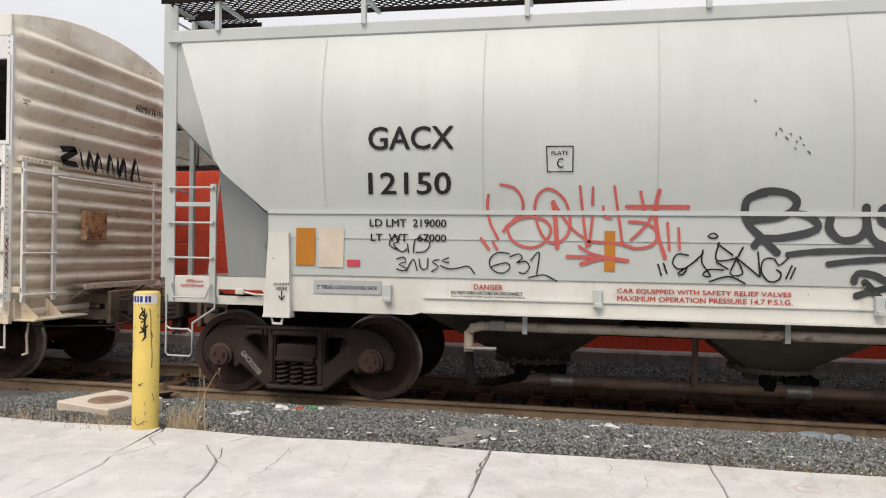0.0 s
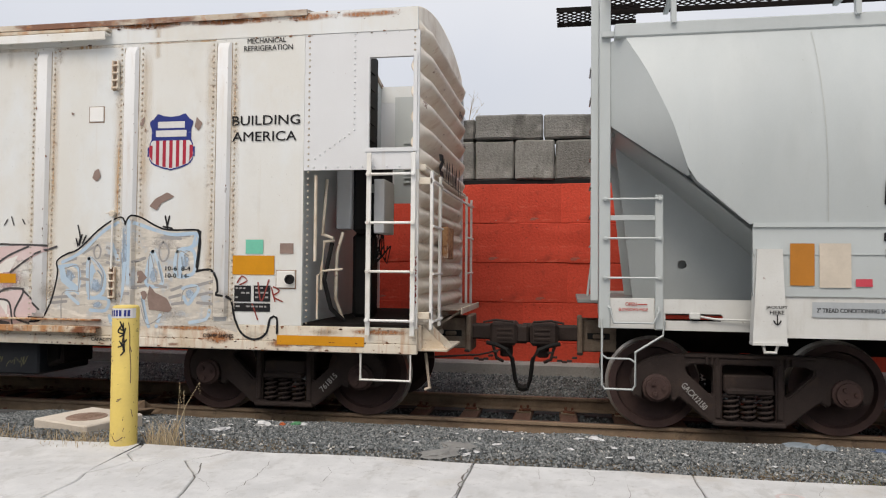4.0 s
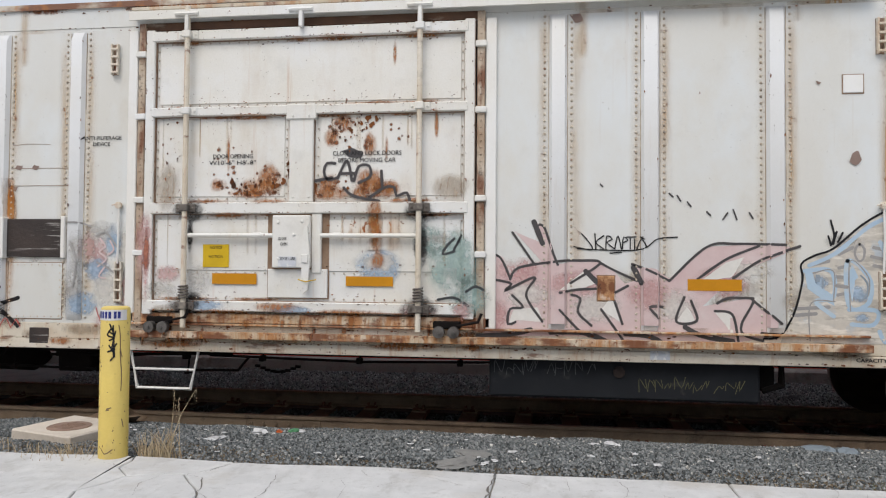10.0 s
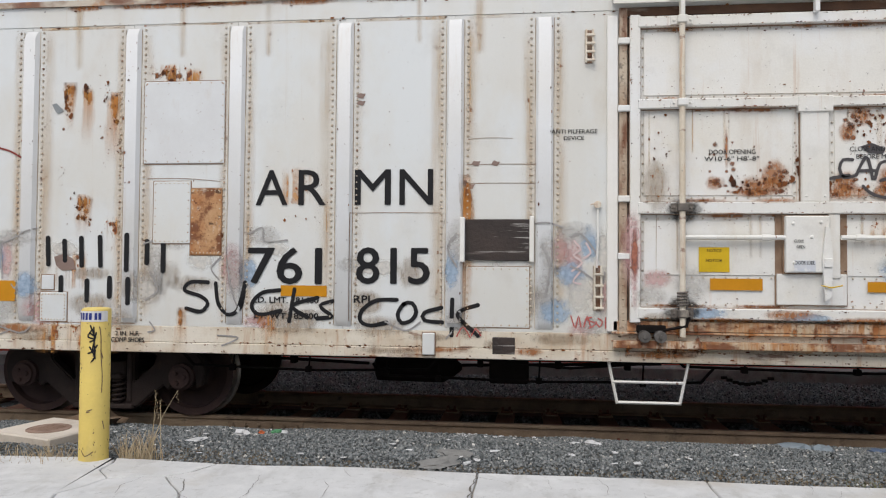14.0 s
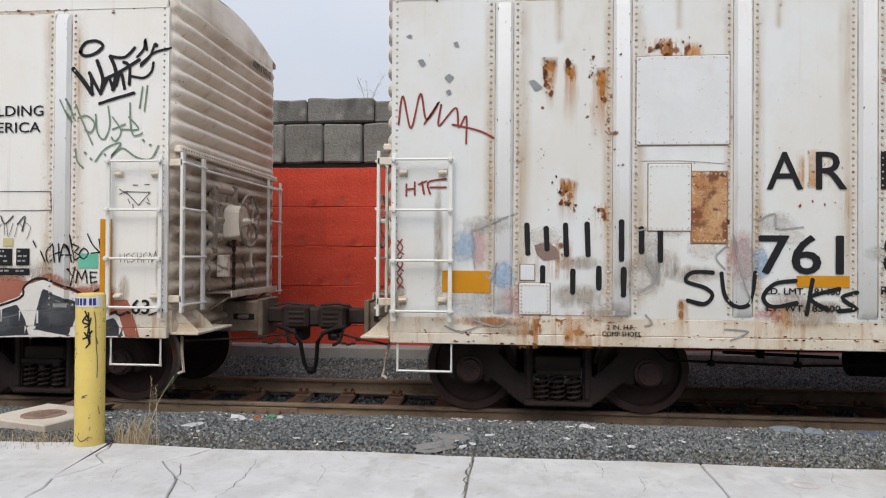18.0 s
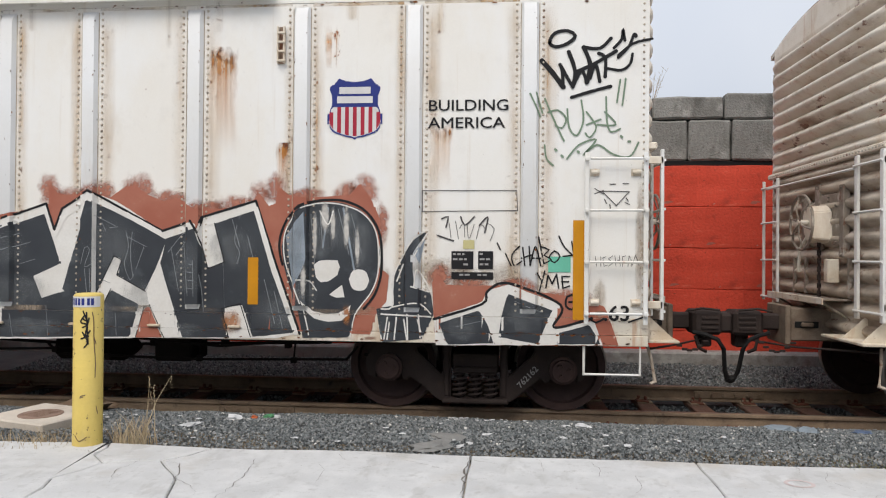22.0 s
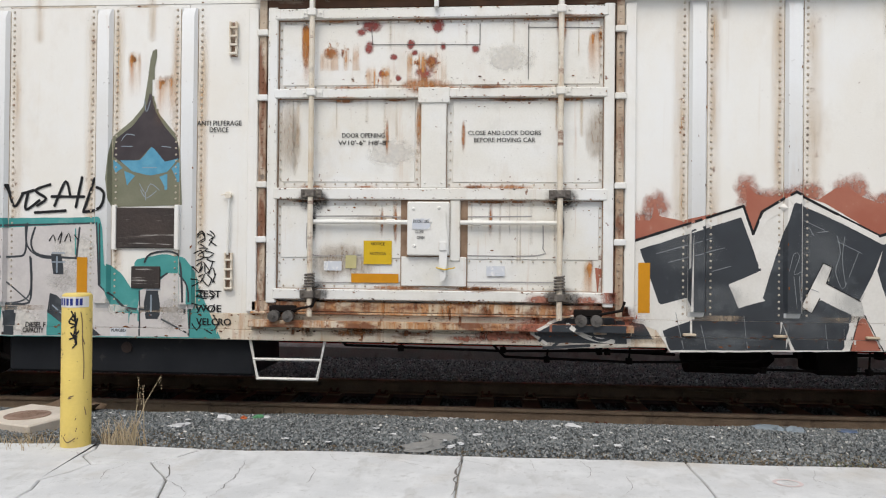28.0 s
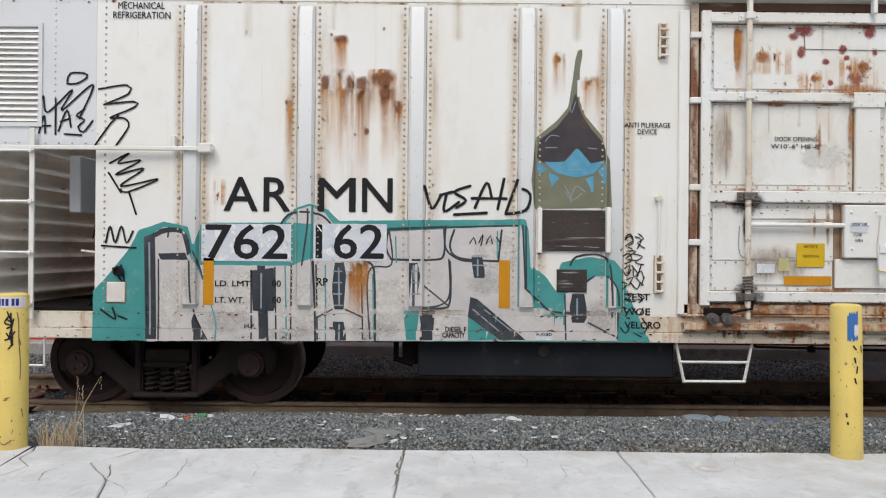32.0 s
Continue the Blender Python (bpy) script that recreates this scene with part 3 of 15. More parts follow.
    for sx in (-0.42, 0.42):
        tube(bm, [(sx, -0.8, 0.34), (sx, 0.8, 0.34)], 0.04, 6)
        for sy in (-0.72, 0.72):
            box(bm, sx - 0.05, sx + 0.05, sy - 0.05, sy + 0.05, 0.28, 0.48)
    part("brake_beam", bm, M_UNDER, b)
    for sx in (-0.885, 0.885):
        bm = bmw()
        for s in (-1, 1):
            prof = [(0.06, s * 0.86), (0.16, s * 0.80), (0.20, s * 0.735), (0.37, s * 0.755), (0.385, s * 0.825), (0.457, s * 0.825), (0.462, s * 0.715), (0.488, s * 0.695), (0.486, s * 0.672), (0.39, s * 0.672), (0.37, s * 0.70), (0.16, s * 0.71), (0.06, s * 0.67)]
            lathe(bm, prof, 40, (0, 0, 0))
            lathe(bm, [(0.075, s * 0.85), (0.075, s * 0.93), (0.135, s * 0.94), (0.14, s * 1.11), (0.115, s * 1.12), (0.11, s * 1.15), (0.02, s * 1.155)], 20, (0, 0, 0))
            for q in range(3):
                a = 2 * math.pi * q / 3 + 0.4
                lathe(bm, [(0.026, s * 1.145), (0.022, s * 1.175)], 6, (0.06 * math.cos(a), 0, 0.06 * math.sin(a)))
        tube(bm, [(0, -0.7, 0), (0, 0.7, 0)], 0.085, 16)
        ws = part("wheelset", bm, M_WHEEL, b, "rust-brown wheels on a steel axle with bright treads")
        ws.data.materials.append(M_TREAD)
        for f in ws.data.polygons:
            r = math.hypot(f.center.x, f.center.z)
            if 0.44 < r < 0.475 or (r > 0.43 and abs(f.normal.y) < 0.5):
                f.material_index = 1
        ws.matrix_basis = pose(sx, 0, 0.457)
        WHEELS.append((ws, sx))
    return b


WHEELS = []


def ladder(name, parent, mat, x0, x1, y, rungs, z0, z1, r=0.016, post=0.02, label=""):
    bm = bmw()
    for x in (x0, x1):
        bbox(bm, x - post, x + post, y - 0.012, y + 0.012, z0, z1, 0.004)
    ob = part(name, bm, mat, parent, label)
    for z in rungs:
        bm = bmw()
        tube(bm, [(x0 - 0.03, y - 0.022, z), (x1 + 0.03, y - 0.022, z)], r, 6)
        for x in (x0, x1):
            lathe(bm, [(0.024, y - 0.02), (0.024, y - 0.05), (0.01, y - 0.055)], 6, (x, 0, z))
        part("rung", bm, mat, ob)
    return ob


def coupler(car, x, s, reach=1.12, lever=True):
    """Draft gear, shank and knuckle that point along s."""
    k = reach
    bm = bmw()
    bbox(bm, *sorted((x - s * 0.5, x + s * (k - 0.62))), -0.24, 0.24, 0.70, 1.06, 0.015)
    a, b = sorted((x + s * (k - 0.66), x + s * (k - 0.60)))
    bbox(bm, a, b, -0.28, 0.28, 0.66, 1.09, 0.012)
    box_ = part("striker", bm, M_STRIKER, car, "rust-brown draft gear box")
    bm = bmw()
    bbox(bm, *sorted((x + s * (k - 0.96), x + s * (k - 0.71))), -0.247, -0.235, 0.845, 0.915, 0.003)
    part("key_slot", bm, M_BLACK, box_)
    bm = bmw()
    bbox(bm, *sorted((x + s * (k - 0.90), x + s * (k - 0.77))), -0.285, -0.240, 0.855, 0.905, 0.012)
    part("draft_key", bm, M_STRIKER, box_)
    bm = bmw()
    bbox(bm, *sorted((x + s * (k - 0.62), x + s * (k - 0.34))), -0.09, 0.09, 0.80, 0.98, 0.02)
    part("coupler_shank", bm, M_TRUCK, car)
    bm = bmw()
    bbox(bm, *sorted((x + s * (k - 0.38), x + s * (k - 0.06))), -0.27, 0.12, 0.75, 1.02, 0.035)
    bbox(bm, *sorted((x + s * (k - 0.16), x + s * (k + 0.07))), -0.20 if s > 0 else -0.06, -0.02 if s > 0 else 0.14, 0.77, 0.99, 0.03)
    for z in (0.83, 0.885, 0.94):
        bbox(bm, x + s * (k - 0.2) - 0.09, x + s * (k - 0.2) + 0.09, -0.285, -0.26, z - 0.014, z + 0.014, 0.005)
    bbox(bm, x + s * (k - 0.2) - 0.07, x + s * (k - 0.2) + 0.07, -0.1, 0.1, 0.60, 0.76, 0.02)
    part("coupler", bm, M_TRUCK, car, "blackened knuckle coupler")
    bm = bmw()
    tube(bm, [(x + s * (k - 0.45), -0.30, 1.02), (x + s * (k - 0.30), -0.31, 1.05), (x + s * (k - 0.10), -0.29, 1.03)], 0.014, 6)
    part("knuckle_pin", bm, M_TRUCK, car)
    bm = bmw()
    tube(bm, [(x + s * (k - 0.34), -0.2, 0.74), (x + s * (k - 0.30), -0.22, 0.60), (x + s * (k - 0.22), -0.2, 0.56)], 0.02, 6)
    part("lock_lifter", bm, M_TRUCK, car)
    bm = bmw()
    for q in range(7):
        xx = x + s * (k - 0.62 + 0.055 * q)
        zz = 0.70 - 0.10 * math.sin(math.pi * q / 6)
        bbox(bm, xx - 0.03, xx + 0.03, -0.44 + 0.012 * (q % 2), -0.425 + 0.012 * (q % 2), zz - 0.013, zz + 0.013, 0.004)
    part("chain", bm, M_TRUCK, car, "short rusty chain")
    bm = bmw()
    tube(bm, [(x + s * (k - 0.40), -0.34, 0.79), (x + s * (k - 0.28), -0.40, 0.77), (x + s * (k - 0.16), -0.43, 0.72), (x + s * (k - 0.10), -0.43, 0.62), (x + s * (k - 0.085), -0.40, 0.50), (x + s * (k - 0.07), -0.37, 0.38), (x + s * (k - 0.04), -0.34, 0.30), (x + s * (k + 0.01), -0.33, 0.275)], 0.024, 8)
    tube(bm, [(x + s * (k - 0.04), -0.335, 0.295), (x + s * (k + 0.02), -0.32, 0.272)], 0.04, 8)
    part("air_hose", bm, M_BLACK, car, "black rubber brake hose")
    if not lever:
        return
    bm = bmw()
    tube(bm, [(x - s * 0.02, -1.28, 0.80), (x + s * 0.06, -1.30, 0.72), (x + s * 0.5, -0.45, 0.66), (x + s * (k - 0.2), -0.1, 0.70)], 0.011, 6)
    part("uncoupling_rod", bm, M_TRUCK, car)
    bm = bmw()
    tube(bm, [(x + s * 0.04, -1.30, 0.76), (x + s * 0.07, -1.36, 0.62), (x + s * 0.10, -1.38, 0.42), (x + s * 0.05, -1.40, 0.40)], 0.016, 6)
    part("lever_handle", bm, M_PIPE, car)


# ---- refrigerator cars ----
ZS0, ZS1, ZP1, ZE = 0.77, 1.03, 4.06, 4.31


def roof_z(y):
    return ZE + 0.24 * (1 - (abs(y) / 1.55) ** 2.0)


def corrugated_end(car, x, s, mat, low, pitch, swell):
    """The pressed end sheet, its ribs lying across the car."""
    bm = bmw()
    zs = [0.80 + 0.02 * i for i in range(189)]
    yy = [-1.52 + 3.04 * j / 60 for j in range(61)]
    grid = []
    for z in zs:
        row = []
        for y in yy:
            zt = min(z, roof_z(y) - 0.01)
            up = zt > 2.65
            edge = min(1.0, max(0.0, (1.50 - abs(y)) / 0.34))
            edge = edge * edge * (3 - 2 * edge)
            rim = max(0.0, (abs(y) - 1.40) / 0.12)
            amp = (swell if up else 0.10) * (0.30 + 0.70 * edge) * min(1, max(0, (4.22 - zt) / 0.10)) * min(1, abs(zt - 2.65) / 0.06)
            ph = (zt - 2.65) / (pitch if up else 0.185)
            w = (0.5 - 0.5 * math.cos(2 * math.pi * ph)) ** 0.8
            row.append(bm.verts.new((x + s * (amp * (w - 0.4) - 0.05 * rim ** 2), y, zt)))
        grid.append(row)
    lower = bmw()
    copy = [[lower.verts.new(v.co) for v in row] for z, row in zip(zs, grid) if z < 2.67]
    for sheet, rows in ((lower, copy), (bm, grid[len(copy) - 1:])):
        for a, b in zip(rows, rows[1:]):
            for j in range(len(yy) - 1):
                sheet.faces.new((a[j], a[j + 1], b[j + 1], b[j]))
        bmesh.ops.remove_doubles(sheet, verts=sheet.verts[:], dist=0.0005)
    bmesh.ops.delete(bm, geom=[v for v in bm.verts if not v.link_faces], context="VERTS")
    e = part("end_wall", bm, mat, car, "corrugated pressed-steel end wall", True, 60)
    under = part("lower_end_wall", lower, low, car, "grimy corrugated lower end sheet", True, 60)
    bm = bmw()
    bbox(bm, *sorted((x - s * 0.02, x + s * 0.075)), -1.46, 1.46, 2.635, 2.70, 0.01)
    lap = part("lap_seam", bm, mat, car)
    bm = bmw()
    for k in range(46):
        y = -1.43 + 0.0635 * k
        lathe(bm, [(0.012, x + s * 0.07), (0.012, x + s * 0.08), (0.006, x + s * 0.086)], 6, (0, y, 2.668), "x")
    tagged(part("seam_rivets", bm, M_RIVET, lap), kind="stuff")
    for sheet in (e, under):
        md = sheet.modifiers.new("thick", "SOLIDIFY")
        md.thickness, md.offset = 0.02, 0


def rib_y(x, ribs):
    for r in ribs:
        d = abs(x - r)
        if d < 0.085:
            return SIDE - 0.045 * min(1.0, (0.085 - d) / 0.022)
    return SIDE


def reefer(ox, end0, s, ribs, door, seam, end1, paint, label):
    """A refrigerator car that reaches from its plain end at end0 to the machinery end at end1."""
    car = thing("refrigerator_car", pose(ox, YC, ZR), label, "railway car", "freight train")
    L = lambda v: v - ox
    ribs, door, seam, e0, e1 = [L(r) for r in ribs], [L(d) for d in door], L(seam), L(end0), L(end1)
    lo, hi = min(e0, e1), max(e0, e1)
    b0, b1 = min(e0, seam), max(e0, seam)
    # inner box, floor and roof
    bm = bmw()
    box(bm, b0 + 0.14, b1 - 0.14, SIDE + 0.03, -SIDE - 0.03, ZS1, ZE)
    part("insulated_body", bm, M_WHITE, car)
    bm = bmw()
    n = 16
    prof = [(-1.58 + 3.16 * i / n, 0) for i in range(n + 1)]
    for x in ((b0 - 0.02, b1 + 0.02),):
        a, b = ([bm.verts.new((xx, y, roof_z(min(1.55, abs(y))) + 0.01)) for y, _ in prof] for xx in x)
        c, d = ([bm.verts.new((xx, y, roof_z(min(1.55, abs(y))) - 0.05)) for y, _ in prof] for xx in x)
        for i in range(n):
            bm.faces.new((a[i], a[i + 1], b[i + 1], b[i]))
            bm.faces.new((c[i], d[i], d[i + 1], c[i + 1]))
        for p, q in ((a, c), (b, d)):
            for i in range(n):
                bm.faces.new((p[i], q[i], q[i + 1], p[i + 1]))
        for i in (0, n):
            bm.faces.new((a[i], b[i], d[i], c[i]))
    part("roof", bm, M_ROOF, car, "pale roof with peeling rust patches")
    bm = bmw()
    box(bm, lo + 0.02, hi - 0.02, SIDE - 0.006, SIDE + 0.03, ZP1 + 0.002, ZE - 0.012)
    box(bm, lo + 0.02, hi - 0.02, -SIDE - 0.03, -SIDE + 0.006, ZP1 + 0.002, ZE - 0.012)
    part("top_chord", bm, paint, car)
    for y0, y1 in ((SIDE - 0.012, SIDE + 0.05), (-SIDE - 0.05, -SIDE + 0.012)):
        bm = bmw()
        bbox(bm, lo, hi, y0, y1, ZS0, ZS1 - 0.16, 0.006)
        bbox(bm, lo, hi, y0 + 0.008, y1, ZS1 - 0.157, ZS1, 0.004)
        part("side_sill", bm, M_SIDESILL, car)
    # far side sheet
    bm = bmw()
    box(bm, b0, b1, -SIDE - 0.025, -SIDE, ZS1 + 0.002, ZP1)
    part("far_side_sheet", bm, M_WHITE, car)
    # side sheets between ribs
    cuts = sorted([e0, *ribs, *door, seam])
    for a, b in zip(cuts, cuts[1:]):
        if abs((a + b) / 2 - (door[0] + door[1]) / 2) < 0.3:
            continue
        bm = bmw()
        box(bm, a + 0.002, b - 0.002, SIDE, SIDE + 0.026, ZS1 + 0.002, ZP1)
        part("side_sheet", bm, paint, car)
    # ribs with their rivets
    rr = random.Random(int(abs(ox) * 10))
    for i, r in enumerate(ribs):
        bm = bmw()
        prof = ((ZS1 + 0.03, 0.0), (ZS1 + 0.10, 1.0), (ZP1 - 0.12, 1.0), (ZP1 - 0.04, 0.0))
        rings = []
        for z, k in prof:
            rings.append([bm.verts.new(p) for p in ((r - 0.083, SIDE - 0.002, z), (r - 0.060, SIDE - 0.003 - 0.042 * k, z), (r + 0.060, SIDE - 0.003 - 0.042 * k, z), (r + 0.083, SIDE - 0.002, z))])
        for p, q in zip(rings, rings[1:]):
            for j in range(3):
                bm.faces.new((p[j], p[j + 1], q[j + 1], q[j]))
        rib = part("rib", bm, M_RIB, car)
        # dark strips at the rib feet: painted contact shadow together with dirt
        for q in (-0.0875, 0.0875):
            bm = bmw()
            box(bm, r + q - 0.0035, r + q + 0.0035, SIDE - 0.004, SIDE + 0.001, ZS1 + 0.04, ZP1 - 0.05)
            part("rib_shade_line", bm, M_RIBLINE, rib)
        bm = bmw()
        for sx in (-0.125, 0.125):
            if abs(r + sx - door[0]) < 0.5 or abs(r + sx - door[1]) < 0.5:
                continue
            z = ZS1 + 0.06
            while z < ZP1 - 0.05:
                dome(bm, r + sx, SIDE, z, 0.0145, 0.011)
                z += 0.062
        if len(bm.verts):
            tagged(part("rivet_row", bm, M_RIVET, rib, "rows of small rivets"), "rows of small rivets", kind="stuff")
        else:
            bm.free()
    # plain end and machinery end
    corrugated_end(car, e0 - s * 0.02, -s, M_ENDRUST if s > 0 else M_ENDW, M_ENDLOW, 0.172, 0.11)
    corrugated_end(car, e1 - s * 0.02, s, M_ENDW, M_ENDW, 0.263, 0.15)
    # machinery bay: bulkhead, floor, upper panels with a window opening
    for sd in (-1, 1):
        yo, yi = sd * -SIDE, sd * (-SIDE - 0.026)
        y0, y1 = min(yo, yi), max(yo, yi)
        bm = bmw()
        w0, w1 = e1 - s * 0.52, e1 - s * 0.06
        out = [(seam, 2.64), (e1, 2.64), (e1, ZP1), (seam, ZP1)]
        hol = [(w0, 2.86), (w1, 2.86), (w1, 3.79), (w0, 3.79)]
        plate(bm, out, [hol], y0, y1)
        up = part("upper_panel", bm, M_COOLWHITE, car)
        if sd < 0:
            bm = bmw()
            plate(bm, [(w0 - 0.04, 2.82), (w1 + 0.04, 2.82), (w1 + 0.04, 3.83), (w0 - 0.04, 3.83)] if s > 0 else [(w1 - 0.04, 2.82), (w0 + 0.04, 2.82), (w0 + 0.04, 3.83), (w1 - 0.04, 3.83)],
                  [hol], SIDE - 0.016, SIDE - 0.002)
            part("window_frame", bm, M_COOLWHITE, up)
        bm = bmw()
        a, b = sorted((e1 - s * 0.075, e1))
        box(bm, a, b, y0, y1, ZS1, 2.638)
        part("corner_post", bm, M_WHITE, car)
    bm = bmw()
    a, b = sorted((seam, e1 - s * 0.03))
    box(bm, a, b, SIDE + 0.052, -SIDE - 0.052, 0.95, 1.06)
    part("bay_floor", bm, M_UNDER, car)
    bm = bmw()
    a, b = sorted((seam - s * 0.03, seam))
    box(bm, a, b, SIDE + 0.027, -SIDE - 0.027, 1.04, ZE)
    part("bulkhead", bm, M_GREY, car)
    bm = bmw()
    a, b = sorted((e1 - s * 0.95, e1 - s * 0.05))
    box(bm, a, b, 1.28, 1.30, 2.56, 4.08)
    vent = part("louvred_panel", bm, M_GREY, car, "grey louvred panel")
    for k in range(10):
        bm = bmw()
        z = 2.84 + 0.062 * k
        bbox(bm, a + 0.14, b - 0.14, 1.25, 1.28, z, z + 0.034, 0.006)
        part("louvre", bm, M_GREY, vent)
    if s > 0:
        bm = bmw()
        a, b = sorted((seam + s * 0.25, seam + s * 0.60))
        bbox(bm, a, b, -0.66, -0.10, 2.04, 2.98, 0.045)
        unit = part("cooling_unit", bm, M_BLACK, car, "black refrigeration control unit")
        bm = bmw()
        bbox(bm, *sorted((seam + s * 0.08, seam + s * 0.26)), -0.72, -0.50, 2.08, 2.96, 0.012)
        part("side_cover", bm, M_COOLWHITE, unit, "pale sheet-metal cover")
        bm = bmw()
        bbox(bm, seam + s * 0.46, seam + s * 0.52, -0.672, -0.655, 2.50, 2.60, 0.004)
        part("unit_label", bm, M_GREYD, unit)
        bm = bmw()
        a, b = sorted((seam + s * 0.03, seam + s * 0.45))
        bbox(bm, a, b, -1.42, -0.3, 3.0, 4.15, 0.02)
        for k in range(5):
            box(bm, *sorted((seam + s * 0.45, seam + s * 0.47)), -1.3, -0.5, 3.1 + 0.2 * k, 3.2 + 0.2 * k)
        part("condenser", bm, M_BLACK, car, "black condenser box with slots")
    # couplers, bogies, sill steps
    coupler(car, e0, -s)
    coupler(car, e1, s, 0.97 if s > 0 else 1.12)
    for c in (e0 + s * 1.63, e1 - s * 1.60):
        bogie(car, c)
    for c, w in ((e0 + s * 0.33, 0.26), (e1 - s * 0.33, 0.26)):
        bm = bmw()
        tube(bm, [(c - w, SIDE + 0.02, 0.80), (c - w, SIDE + 0.02, 0.50), (c + w, SIDE + 0.02, 0.50), (c + w, SIDE + 0.02, 0.80)], 0.012, 6)
        part("sill_step", bm, M_DOOR, car)
    bm = bmw()
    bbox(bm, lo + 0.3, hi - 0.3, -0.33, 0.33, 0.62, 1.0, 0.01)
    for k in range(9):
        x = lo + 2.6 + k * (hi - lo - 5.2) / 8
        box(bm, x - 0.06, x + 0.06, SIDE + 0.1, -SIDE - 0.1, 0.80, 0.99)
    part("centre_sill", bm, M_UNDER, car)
    return car


M_RIBLINE = surf("rib_shade_and_dirt", (0.42, 0.36, 0.28), (0.26, 0.20, 0.14), 6, 0.8, 0, 40, 0.1, 0.3, [((0.62, 0.57, 0.48), 7, 0.5, 0.62, 0.8, (1, 1, 0.3))])
A_RIBS = [-22.63, -21.53, -20.44, -19.35, -18.27, -17.42, -12.54, -11.70, -10.60, -9.53, -8.45]
B_RIBS = [-27.06, -28.17, -29.27, -30.35, -31.44, -32.31, -37.20, -38.06, -39.13, -40.21, -41.32]
carA = reefer(CA, -23.71, 1, A_RIBS, (-16.70, -13.30), -7.55, -6.33, M_AGED, "dirty white refrigerator car with pastel graffiti along its lower side")
carB = reefer(CB, -25.95, -1, B_RIBS, (-36.47, -33.06), -42.25, -43.33, M_WHITE, "rust-streaked white refrigerator car with black and teal graffiti")


